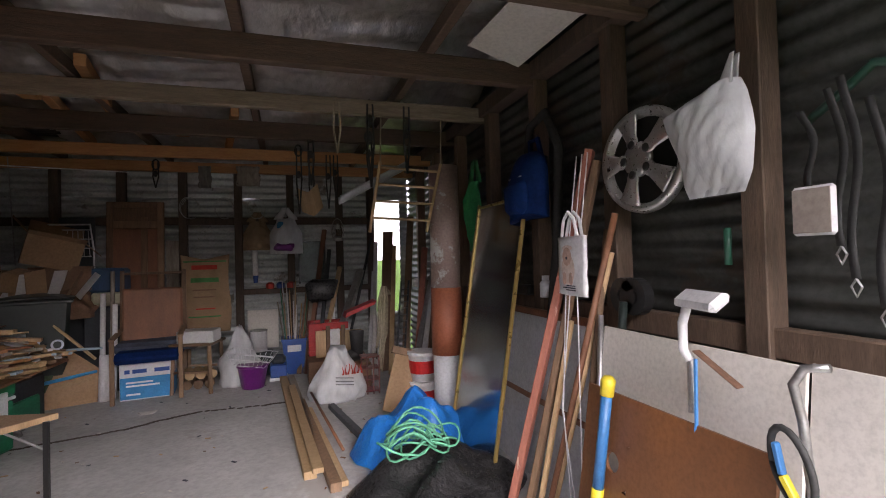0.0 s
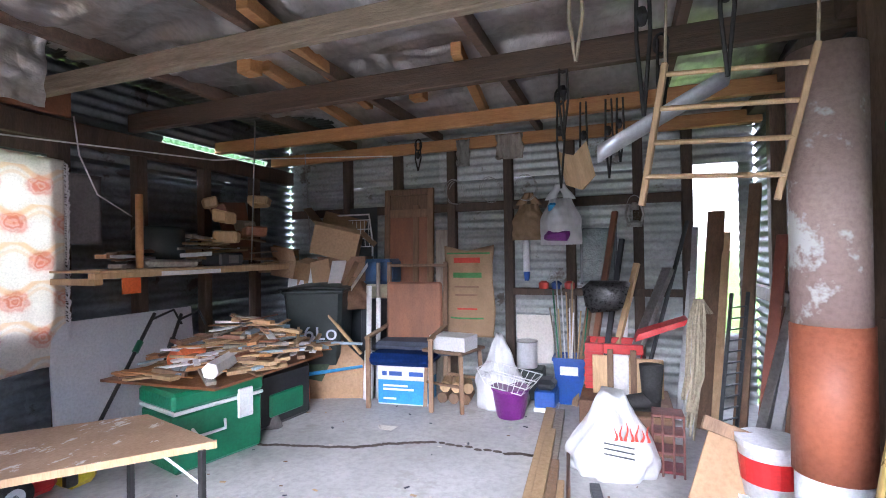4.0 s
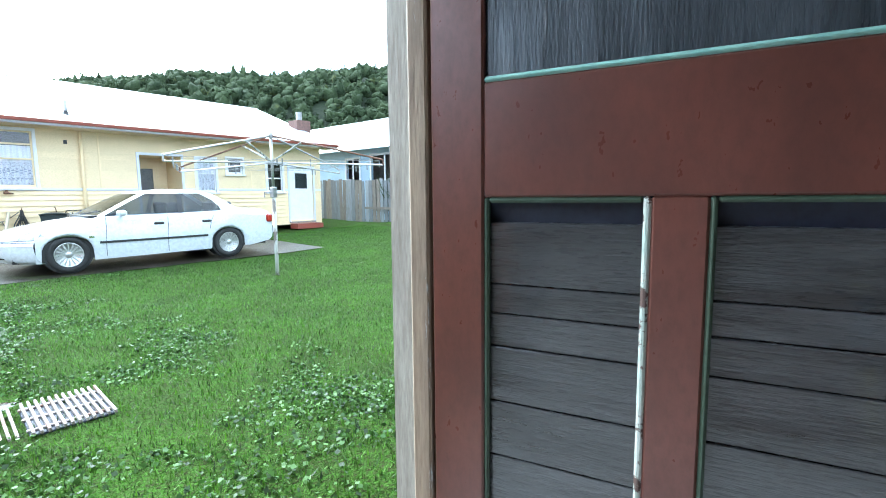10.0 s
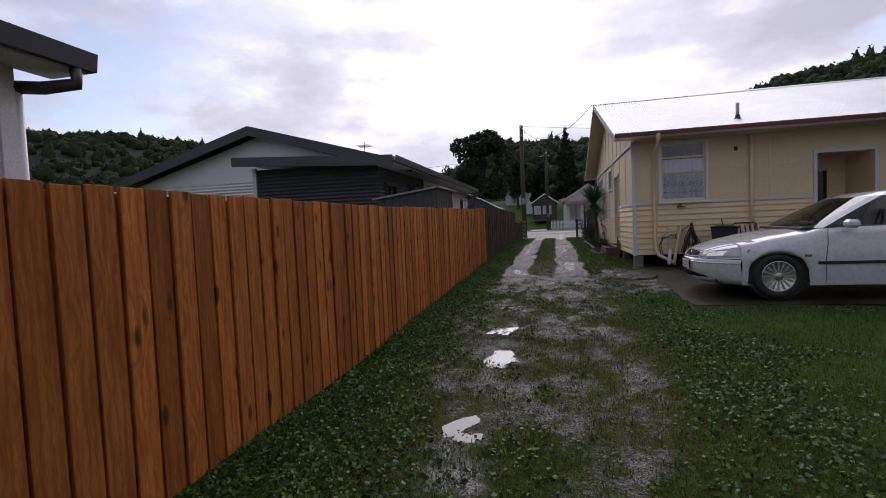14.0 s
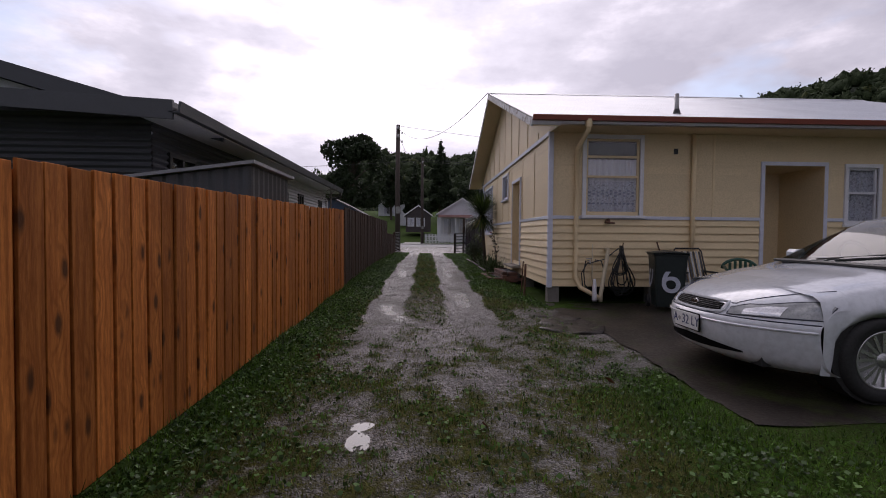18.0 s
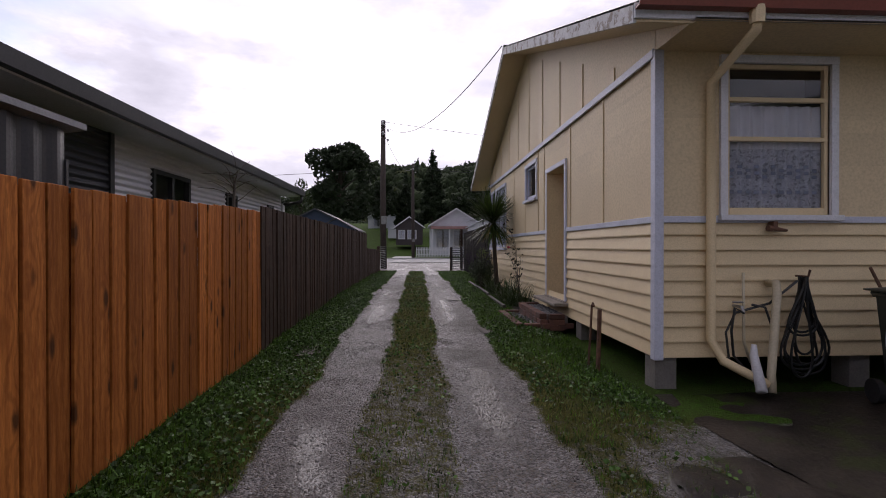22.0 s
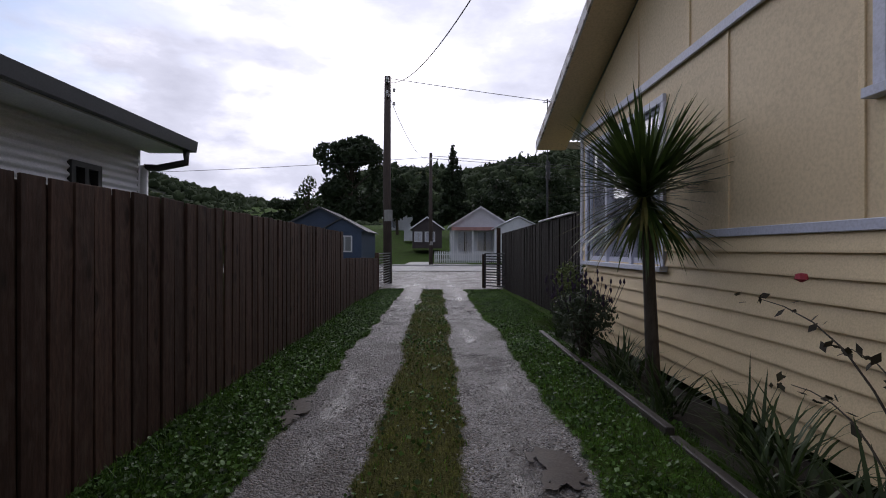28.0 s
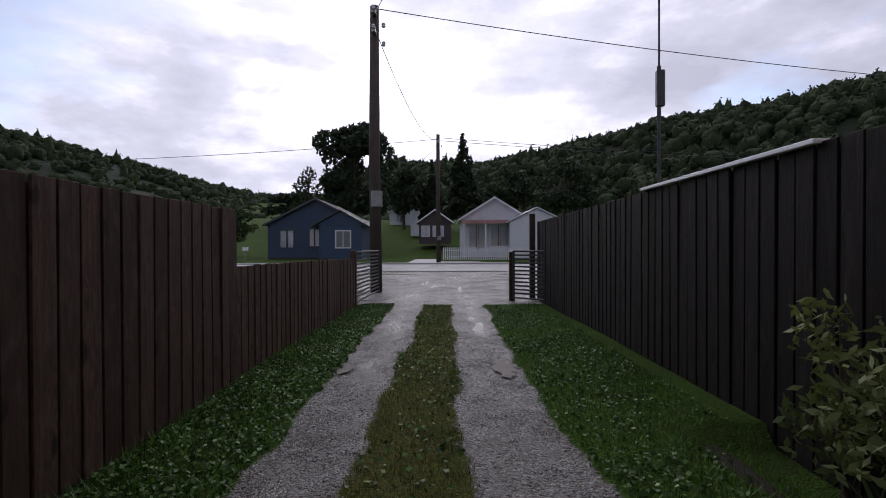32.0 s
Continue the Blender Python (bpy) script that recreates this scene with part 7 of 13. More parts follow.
part("cap", Geo().lathe([(0.045, 2.4), (0.05, 2.46), (0.03, 2.5)], 12), STEEL, hoist)
tips = []
for i in range(4):
    a = math.radians(8 + 90 * i)
    d = Vector((math.cos(a), math.sin(a), 0))
    tip = d * 2.15 + Vector((0, 0, 1.88))
    tips.append(tip)
    part("arm", Geo().tube([Vector((0, 0, 2.44)) + d * 0.03, d * 1.9 + Vector((0, 0, 2.02)), tip + Vector((0, 0, 0.08)), tip], 0.015, 6), RUST if i % 2 else STEEL, hoist)
    part("stay", Geo().tube([Vector((0, 0, 1.98)) + d * 0.03, tip], 0.014, 6), STEEL, hoist)
    part("strut", Geo().tube([Vector((0, 0, 2.0)), d * 0.62 + Vector((0, 0, 2.30))], 0.015, 6), PAINT_WORN, hoist)
for f in (0.45, 0.7, 0.97):
    for i in range(4):
        a, b = tips[i] * 1.0, tips[(i + 1) % 4] * 1.0
        a, b = Vector((a.x * f, a.y * f, 1.95)), Vector((b.x * f, b.y * f, 1.95))
        part("line", Geo().tube([a, a.lerp(b, 0.5) - Vector((0, 0, 0.03)), b], 0.004, 4), STEEL, hoist)
PEGCOL = surf("peg_plastic", (0.08, 0.09, 0.10), (0.3, 0.3, 0.28), 0.6)
for i in range(14):
    q = RNG.random()
    k = RNG.randrange(4)
    a, b = tips[k] * 0.97, tips[(k + 1) % 4] * 0.97
    p = a.lerp(b, q)
    part("peg", Geo().box(p.x - 0.008, p.y - 0.008, 1.84, p.x + 0.008, p.y + 0.008, 1.95, 0.002), PEGCOL, hoist)

# ---- drain grate ----
GRATE = surf("grate_iron", (0.42, 0.38, 0.36), (0.28, 0.22, 0.20), 0.6, metal=0.4, scale=9, spots=(0.2, 0.11, 0.08), spot_cut=0.58)
grate = thing("drain_grate", "rusty metal drain grate set in the lawn", "drain grate", (-0.55, -3.33, ground_z(-0.55, -3.33) + 0.03), rz=-3)
# near-black slab painting the shade of the hollow below the bars
part("pit", rbox(-0.21, -0.27, -0.05, 0.21, 0.27, -0.015), INK, grate)
for i in range(12):
    part("bar", rbox(-0.22 + i * 0.037, -0.30, -0.012, -0.204 + i * 0.037, 0.30, 0.014), GRATE, grate)
for y in (-0.2, 0.0, 0.2):
    part("cross_bar", rbox(-0.22, y - 0.012, -0.018, 0.22, y + 0.012, -0.002), GRATE, grate)
grate2 = thing("drain_grate", "sunken rusty drain grate half covered by grass", "drain grate", (-0.235, -3.40, ground_z(-0.23, -3.40) + 0.012), rz=-3)
for i in range(4):
    part("bar", rbox(-0.066 + i * 0.037, -0.28, -0.012, -0.05 + i * 0.037, 0.28, 0.012), GRATE, grate2)

# ---- by the back wall of the cream house ----
BIN_GREEN = surf("dark_green_plastic", (0.018, 0.028, 0.026), (0.013, 0.02, 0.019), 0.45, bump=0.1)
CHALK = surf("white_spray_paint", (0.55, 0.58, 0.66), (0.45, 0.48, 0.56), 0.8, scale=12, bump=0.1)


def wheelie_bin(label, at, rz, marks):
    b = thing("wheelie_bin", label, "bin", at, rz)
    g = Geo()
    for z, hx, hy in ((0.06, 0.20, 0.21), (0.12, 0.205, 0.22), (0.86, 0.25, 0.28), (0.91, 0.255, 0.285)):
        g.v += [(-hx, -hy + 0.03, z), (-hx + 0.03, -hy, z), (hx - 0.03, -hy, z), (hx, -hy + 0.03, z), (hx, hy - 0.03, z), (hx - 0.03, hy, z), (-hx + 0.03, hy, z), (-hx, hy - 0.03, z)]
    g.f = [(8 * r + i, 8 * r + (i + 1) % 8, 8 * r + 8 + (i + 1) % 8, 8 * r + 8 + i) for r in range(3) for i in range(8)] + [tuple(range(8)), tuple(range(24, 32))]
    bd = part("body", g, BIN_GREEN, b)
    part("rim", Geo().box(-0.27, -0.30, 0.89, 0.27, 0.30, 0.925, 0.012), BIN_GREEN, b)
    part("lid", Geo().slab(lambda u, v: (-0.28 + 0.56 * u, -0.32 + 0.68 * v, 0.93 + 0.04 * math.sin(math.pi * u) * (0.4 + 0.6 * math.sin(math.pi * min(1, v)))), 10, 10, 0.012), BIN_GREEN, b, smooth=True)
    part("handle", Geo().tube([(-0.2, 0.30, 0.90), (-0.2, 0.37, 0.88), (0.2, 0.37, 0.88), (0.2, 0.30, 0.90)], 0.015, 8), BIN_GREEN, b)
    for s in (-1, 1):
        part("wheel", Geo().lathe([(0.03, -0.025), (0.1, -0.025), (0.1, 0.025), (0.03, 0.025)], 20, pose(s * 0.24, 0.27, 0.1, 0, 90, 0)), RUBBER, b)
    for text, size, m, lab in marks:
        lettering(text, size, CHALK, bd, m, "painted_number", 0.001)
    return b


bz = base_z(-2.6, -14.1)
wheelie_bin("dark green wheelie bin with painted white number standing on wet ground", (-2.72, -14.2, bz + 0.02), 165, [("6", 0.66, pose(0.0, -0.272, 0.50, 85.5, 0, 0), ""), ("0", 0.6, pose(-0.243, 0.02, 0.56, 86.5, 0, -90), "")])
HOSE = surf("black_hose", (0.02, 0.022, 0.022), None, 0.35, bump=0.05)
PVC = surf("cream_pipe", (0.58, 0.50, 0.34), (0.5, 0.43, 0.3), 0.45)
hose = thing("garden_hose", "coiled black garden hose hanging on a weatherboard wall", "hose", (-2.22, -14.93, 1.05))
for i in range(9):
    r = random.Random(i)
    w, d = r.uniform(0.08, 0.22), r.uniform(0.45, 0.9)
    pts = [(w * 1.15 * math.sin(2 * math.pi * u) * math.sin(math.pi * u) ** 0.6 + 0.02 * (i - 4) * math.sin(math.pi * u) + 0.02 * math.sin(7 * u + i), 0.03 + 0.012 * i, 0.14 - d * math.sin(math.pi * u) ** 0.9) for u in [k / 24 for k in range(25)]]
    part("coil", Geo().tube(pts, 0.011, 6, False), HOSE, hose)
part("loose_end", Geo().tube([(0.05, 0.06, 0.1), (0.3, 0.05, -0.1), (0.62, 0.06, -0.18), (0.72, 0.08, -0.35), (0.70, 0.1, -0.62)], 0.011, 6), HOSE, hose)
part("hook", Geo().tube([(0, -0.02, 0.14), (0, 0.12, 0.14), (0, 0.14, 0.2)], 0.01, 6), RUST, hose)
solid("waste_pipe", Geo().tube([(-1.98, -14.98, 1.12), (-1.98, -14.88, 1.13), (-1.96, -14.84, 1.05), (-1.80, -14.70, 0.36), (-1.78, -14.66, 0.22)], 0.035, 10), PVC, "cream plastic waste pipe leaning from the wall", "pipe", smooth=True)
solid("white_pipe", Geo().tube([(-1.72, -14.8, 0.60), (-1.72, -14.8, 0.5), (-1.66, -14.62, 0.24)], [0.02, 0.035, 0.045], 10), WHITE, "short white plastic drain pipe by the wall", "pipe", smooth=True)
solid("water_pipe", Geo().tube([(-1.72, -14.94, 1.22), (-1.72, -14.93, 0.6), (-1.76, -14.9, 0.42)], 0.012, 8), PVC, "thin cream water pipe down the wall", "pipe", smooth=True)
tap = thing("garden_tap", "metal garden tap and black hose loop on the wall", "tap", (-1.65, -14.92, 0.92))
part("spout", Geo().tube([(0, -0.05, 0), (0, 0.06, 0), (0, 0.09, -0.05)], 0.014, 8), STEEL, tap)
part("handle", rbox(-0.05, 0.0, 0.03, 0.05, 0.02, 0.045), STEEL, tap)
part("hose_loop", Geo().tube([(0, 0.09, -0.05), (0.09, 0.1, 0.0), (0.12, 0.1, -0.2), (0.10, 0.1, -0.42), (-0.02, 0.1, -0.55)], 0.011, 6), HOSE, tap)
part("hose_loop", Geo().tube([(-0.1, 0.05, 0.02), (-0.2, 0.08, 0.0), (-0.26, 0.1, -0.2), (-0.25, 0.1, -0.5)], 0.011, 6), HOSE, tap)
solid("wall_tap", Geo().tube([(-0.12, 0, 0), (0.06, 0, 0.02)], [0.012, 0.03], 8).box(-0.02, -0.05, 0.0, 0.02, 0.02, 0.08), RUST, "dark bird-shaped metal hook on the wall", "hook", (-2.0, -14.93, 1.60))
RED_PL = surf("red_plastic", (0.45, 0.035, 0.02), (0.36, 0.03, 0.02), 0.4)
bucket = thing("red_bucket", "red plastic bucket standing on wet ground", "bucket", (-3.0, -14.0, bz + 0.02))
part("bowl", Geo().lathe([(0.09, 0), (0.125, 0.22), (0.132, 0.225), (0.128, 0.22), (0.10, 0.015), (0, 0.012)], 20), RED_PL, bucket, smooth=True)
part("handle", Geo().tube([(0.128 * math.cos(a), 0.128 * math.sin(a) * 0.5, 0.21 - 0.06 * math.sin(a)) for a in [k * math.pi / 8 for k in range(9)]], 0.004, 5), STEEL, bucket)
STRIPE = surf("striped_sling", (0.50, 0.50, 0.48), (0.4, 0.4, 0.39), 0.8, scale=20)
fc = thing("folding_chair", "folding metal garden chair with a striped slatted back", "chair", (-3.25, -14.35, bz + 0.02), rz=178)
for s in (-0.24, 0.24):
    part("back_rail", Geo().tube([(s, 0.30, 0.0), (s, -0.02, 0.42), (s, 0.22, 0.95)], 0.013, 8), BLACK, fc)
    part("leg", Geo().tube([(s, -0.26, 0.0), (s, -0.1, 0.42), (s, 0.1, 0.62)], 0.013, 8), BLACK, fc)
    part("armrest", rbox(s - 0.03, -0.28, 0.6, s + 0.03, 0.16, 0.63, 0.01), BLACK, fc)
part("top_rail", Geo().tube([(-0.24, 0.22, 0.95), (-0.2, 0.235, 1.0), (0.2, 0.235, 1.0), (0.24, 0.22, 0.95)], 0.013, 8), BLACK, fc)
for i in range(9):
    x = -0.20 + i * 0.05
    part("back_slat", Geo().box(-0.016, -0.004, 0, 0.016, 0.004, 0.55), STRIPE if i % 2 else BLACK, fc, m=pose(x, 0.0, 0.44, -23))
part("seat", Geo().slab(lambda u, v: (-0.23 + 0.46 * u, -0.3 + 0.36 * v, 0.42 - 0.03 * math.sin(math.pi * v)), 8, 8, 0.012), STRIPE, fc)
GREEN_PL = surf("green_chair_plastic", (0.02, 0.085, 0.055), (0.015, 0.065, 0.042), 0.35)
pc = thing("plastic_chair", "dark green moulded plastic garden chair with slotted back", "chair", (-4.05, -14.2, bz + 0.02), rz=165)
for sx in (-1, 1):
    part("leg", Geo().tube([(sx * 0.27, -0.25, 0), (sx * 0.24, -0.2, 0.42)], [0.022, 0.03], 8), GREEN_PL, pc)
    part("leg", Geo().tube([(sx * 0.27, 0.27, 0), (sx * 0.22, 0.2, 0.42)], [0.022, 0.03], 8), GREEN_PL, pc)
    part("armrest", Geo().tube([(sx * 0.25, -0.2, 0.42), (sx * 0.28, -0.22, 0.62), (sx * 0.28, 0.0, 0.65), (sx * 0.26, 0.22, 0.70)], 0.024, 8), GREEN_PL, pc, smooth=True)
part("seat", Geo().slab(lambda u, v: (-0.24 + 0.48 * u, -0.24 + 0.48 * v, 0.43 - 0.03 * math.sin(math.pi * u) * math.sin(math.pi * v)), 8, 8, 0.02), GREEN_PL, pc, smooth=True)
part("top_rail", Geo().tube([(0.27 * math.cos(a), 0.27 + 0.03 * math.sin(a), 0.66 + 0.16 * math.sin(a)) for a in [k * math.pi / 12 for k in range(13)]], 0.026, 8), GREEN_PL, pc, smooth=True)
for i in range(5):
    x = -0.16 + i * 0.08
    part("back_slat", Geo().box(x - 0.022, 0.225, 0.42, x + 0.022, 0.245, 0.70 + 0.1 * math.cos(x * 5), 0.006), GREEN_PL, pc)
solid("broom_handle", Geo().tube([(0, 0, 0), (0.12, -0.5, 1.1)], 0.013, 8), RUST, "thin wooden broom handle leaning on the wall", "broom", (-3.0, -14.4, bz + 0.02))
stakes = thing("iron_stakes", "rusty iron star stakes standing by the house corner", "stake", (-0.62, -15.55, base_z(-0.6, -15.5)))
part("stake", Geo().tube([(0, 0, -0.1), (-0.02, 0.0, 0.62)], 0.022, 6), RUST, stakes)
part("hooked_rod", Geo().tube([(0.02, -0.22, -0.1), (-0.02, -0.22, 0.62), (-0.02, -0.19, 0.66), (-0.02, -0.16, 0.63)], 0.012, 6), RUST, stakes)

# ---- brick steps at the side entry ----
BRICK = surf("old_red_brick", (0.15, 0.065, 0.045), (0.09, 0.045, 0.035), 0.85, scale=8, bump=0.5, vary=0.3, spots=(0.05, 0.06, 0.03), spot_cut=0.6)
PEBBLE = surf("grey_pebbles", (0.16, 0.16, 0.165), (0.09, 0.09, 0.095), 0.5, scale=20, vary=0.3)
bsteps = thing("brick_steps", "two old red brick steps filled with grey pebbles", "steps", (-0.93, -18.1, base_z(-0.6, -18)))
br = fix(Geo().box(-0.11, -0.052, -0.036, 0.11, 0.052, 0.036, 0.006).mesh("brick"))
br.materials.append(BRICK)


def brick(x, y, z, rz):
    part("brick", br, None, bsteps, m=pose(x + RNG.uniform(-0.004, 0.004), y, z, RNG.uniform(-1, 1), RNG.uniform(-1, 1), rz + RNG.uniform(-1.5, 1.5)))


for depth, top in ((0.72, 0.11), (0.38, 0.24)):
    for c in range(1 if top < 0.2 else 3):
        z = top - 0.036 - c * 0.078
        for i in range(6):
            brick(depth, -0.58 + i * 0.232 + (0.06 if c % 2 else 0), z, 90)
        for k in (-0.72, 0.72):
            for i in range(int(depth / 0.232)):
                brick(depth - 0.18 - i * 0.232, k, z, 0)
    g = Geo()
    rr = random.Random(int(depth * 100))
    for i in range(170):
        g.lathe([(0.4, -0.5), (1, 0), (0.5, 0.5)], 5, Matrix.Translation((rr.uniform(0.05, depth - 0.08), rr.uniform(-0.62, 0.62), top - 0.03)) @ Matrix.Diagonal((rr.uniform(0.012, 0.026), rr.uniform(0.012, 0.022), 0.022, 1)))
    tagged(part("pebbles", g, PEBBLE, bsteps), "small loose grey pebbles filling brick steps", kind="stuff")
    part("fill", Geo().box(0.02, -0.66, -0.05, depth - 0.05, 0.66, top - 0.04), CONCRETE, bsteps)
solid("timber_doorstep", rbox(-0.02, -0.62, -0.05, 0.2, 0.62, 0.0, 0.01), GREYWOOD, "worn timber board below the side entry", "step", (-0.93, -18.12, 0.645))

# ---- garden bed ----
SOIL = surf("dark_soil", (0.035, 0.026, 0.018), (0.02, 0.016, 0.011), 0.95, scale=8, bump=0.8, spots=(0.03, 0.04, 0.012), spot_cut=0.55)
solid("garden_soil", soft(Geo().grid(lambda u, v: (-0.95 + 0.62 * u, -19.0 - 6.1 * v, base_z(-0.6, -19 - 6.1 * v) + 0.05 - 0.03 * u), 8, 60), 0.03, 4.0, 5.0), SOIL, "dark damp soil of a narrow garden bed", "garden bed", kind="structure", smooth=True)
for y0, y1 in ((-19.1, -20.9), (-20.95, -22.7), (-22.75, -24.6)):
    z = base_z(-0.3, (y0 + y1) / 2)
    solid("garden_edging", Geo().box(-0.03, y1, -0.05, 0.03, y0, 0.05, 0.006), WET_EDGE, "weathered timber board edging a garden bed", "garden edging", (-0.30 + RNG.uniform(-0.03, 0.03), 0, z), rz=0, group="garden edging boards")
yucca = thing("cabbage_tree", "cabbage tree with spiky green leaves and a bare trunk", "cabbage tree", (-0.66, -21.95, base_z(-0.6, -22)))
part("trunk", Geo().tube([(0, 0, -0.1), (0.02, 0.02, 0.4), (0.07, 0.08, 0.95), (0.10, 0.1, 1.45), (0.12, 0.1, 1.8)], [0.07, 0.055, 0.048, 0.045, 0.04], 10), BARK, yucca, smooth=True)
YUC = leaf_material("cabbage_leaves", (0.070, 0.110, 0.026), (0.028, 0.052, 0.014), 0.36, 0.2, 2, 0.45)
YUC_DRY = leaf_material("yellowing_leaves", (0.22, 0.19, 0.06), (0.10, 0.10, 0.03), 0.5, 0.2, 3)
r = random.Random(4)
green, dry = [], []
for i in range(300):
    a = r.uniform(0, 2 * math.pi)
    lean = 1.62 * r.random() ** 0.72
    zb = 1.74 + r.uniform(-0.08, 0.08)
    green.append(((0.12 + 0.04 * math.cos(a), 0.1 + 0.04 * math.sin(a), zb), a, lean, r.uniform(0.66, 0.86), r.uniform(0.019, 0.027), r.uniform(0.0, 0.35)))
for i in range(120):
    a = r.uniform(0, 2 * math.pi)
    dry.append(((0.12 + 0.05 * math.cos(a), 0.1 + 0.05 * math.sin(a), 1.64 + r.uniform(-0.12, 0.06)), a, r.uniform(1.7, 2.45), r.uniform(0.55, 0.80), r.uniform(0.016, 0.024), r.uniform(0.2, 0.7)))
for nm, sp, mt in (("leaf_crown", green, YUC), ("dry_leaves", dry[:34], YUC_DRY), ("hanging_leaves", dry[34:], YUC)):
    ob = blade_mesh(nm, sp, mt)
    ob.parent = yucca


def strap_plant(name, label, x, y, n, ln, seed, mat=LEAF_FLAX, w=0.013):
    r = random.Random(seed)
    sp = [((r.uniform(-0.1, 0.1), r.uniform(-0.1, 0.1), 0), r.uniform(0, 6.3), r.uniform(0.1, 1.0), ln * r.uniform(0.6, 1.15), w * r.uniform(0.7, 1.3), r.uniform(0.4, 1.7)) for i in range(n)]
    ob = blade_mesh(name, sp, mat)
    ob.matrix_basis = pose(x, y, base_z(x, y) + 0.04)
    return tagged(ob, label, "plant", "strappy plants in the garden bed")


for i, (x, y, n, ln) in enumerate(((-0.6, -19.7, 60, 0.55), (-0.55, -20.3, 50, 0.6), (-0.75, -20.8, 46, 0.6), (-0.5, -21.4, 50, 0.55), (-0.55, -22.2, 46, 0.5), (-0.6, -22.7, 40, 0.5), (-0.5, -20.0, 30, 0.4), (-0.45, -23.2, 30, 0.4), (-0.55, -24.6, 46, 0.45), (-0.75, -19.3, 40, 0.55))):
    strap_plant("strap_plant", "low clump of strappy green leaves in a garden bed", x, y, n, ln, 50 + i)


def bushy(name, label, x, y, lobes, n, leaf, mat, seed, stems=7, z_off=0.03):
    rng, r = np.random.default_rng(seed), random.Random(seed)
    t = thing(name, label, "shrub", (x, y, base_z(x, y) + z_off))
    g = Geo()
    for i in range(stems):
        l = r.choice(lobes)
        e = Vector((l[0], l[1], l[2])) + Vector((r.uniform(-0.5, 0.5) * l[3], r.uniform(-0.5, 0.5) * l[3], r.uniform(0, 0.8) * l[4]))
        g.tube([(r.uniform(-0.04, 0.04), r.uniform(-0.04, 0.04), -0.05), e * 0.5 + Vector((r.uniform(-0.05, 0.05), 0, 0.03)), e], [0.012, 0.008, 0.003], 5)
    part("stem", g, BARK, t)
    part("foliage", quads_mesh("foliage", crown_points(rng, lobes, n, 0.25), leaf * rng.uniform(0.6, 1.3, n), mat, rng, shape=0.4), None, t)
    return t


lav = bushy("lavender_bush", "grey-green lavender bush with dark flower spikes", -0.46, -23.2, [(0, 0, 0.38, 0.30, 0.28), (0.05, 0.2, 0.45, 0.22, 0.22), (0.05, -0.2, 0.4, 0.22, 0.22)], 1700, 0.028, leaf_material("lavender_leaves", (0.075, 0.095, 0.055), (0.04, 0.055, 0.03)), 61, 14)
g = Geo()
r = random.Random(8)
for i in range(60):
    x, y = r.uniform(-0.25, 0.3), r.uniform(-0.38, 0.38)
    z = 0.62 + r.uniform(-0.1, 0.16)
    g.tube([(x * 0.7, y * 0.7, 0.45), (x, y, z)], 0.0025, 4)
    g.lathe([(0.004, 0), (0.011, 0.015), (0.009, 0.035), (0.002, 0.05)], 5, Matrix.Translation((x, y, z)))
lav.matrix_basis = lav.matrix_basis @ Matrix.Diagonal((1.2, 1.2, 1.15, 1))
part("flower_spike", g, surf("dark_purple_flowers", (0.05, 0.03, 0.06), None, 0.9), lav)
bushy("rose_bush", "leggy rose bush with pale variegated leaves", -0.86, -24.55, [(0.1, 0.1, 0.55, 0.32, 0.3), (0.12, -0.1, 0.85, 0.26, 0.26), (0.25, 0.1, 0.95, 0.16, 0.16), (0.1, -0.3, 0.5, 0.25, 0.25)], 900, 0.035, leaf_material("variegated_leaves", (0.14, 0.17, 0.055), (0.045, 0.07, 0.022)), 62, 10)
bushy("fence_shrub", "green leafy shrub growing at the foot of a dark fence", -0.93, -25.25, [(0.05, 0.0, 0.35, 0.26, 0.25), (0.1, 0.15, 0.6, 0.2, 0.25), (0.1, -0.05, 0.85, 0.16, 0.2)], 520, 0.04, leaf_material("yellow_green_leaves", (0.16, 0.19, 0.05), (0.06, 0.09, 0.025)), 63, 8)
rose = thing("climbing_rose", "bare climbing rose with few dark leaves against the wall", "rose", (-0.72, -19.75, base_z(-0.7, -19.7)))
r = random.Random(17)
g, pts = Geo(), []
for i in range(7):
    p, path = Vector((0, 0, 0)), []
    d = Vector((0.05, r.uniform(-0.25, 0.25), 1)).normalized()
    for k in range(9):
        path.append(tuple(p))
        p = p + d * 0.19 * (1 if i < 3 else 0.7)
        d = (d + Vector((r.uniform(-0.1, 0.12), r.uniform(-0.25, 0.2) - 0.05 * k * (i % 2), -0.03 * k))).normalized()
        p.x = max(p.x, -0.15)
        if k > 3:
            pts += [tuple(p + Vector((r.uniform(-0.05, 0.05), r.uniform(-0.05, 0.05), r.uniform(-0.04, 0.04)))) for q in range(3)]
    g.tube(path, [0.008 - 0.0007 * k for k in range(9)], 5)
part("canes", g, BARK, rose)
rg = np.random.default_rng(5)
part("foliage", quads_mesh("foliage", np.array(pts), 0.03 * rg.uniform(0.7, 1.3, len(pts)), leaf_material("dull_rose_leaves", (0.06, 0.06, 0.035), (0.04, 0.03, 0.02)), rg), None, rose)
part("flower", soft(Geo().lathe([(0.005, 0), (0.03, 0.015), (0.025, 0.04), (0.0, 0.045)], 9, Matrix.Translation((0.12, -0.5, 1.15))), 0.01), surf("red_petals", (0.35, 0.03, 0.05), None, 0.6), rose)

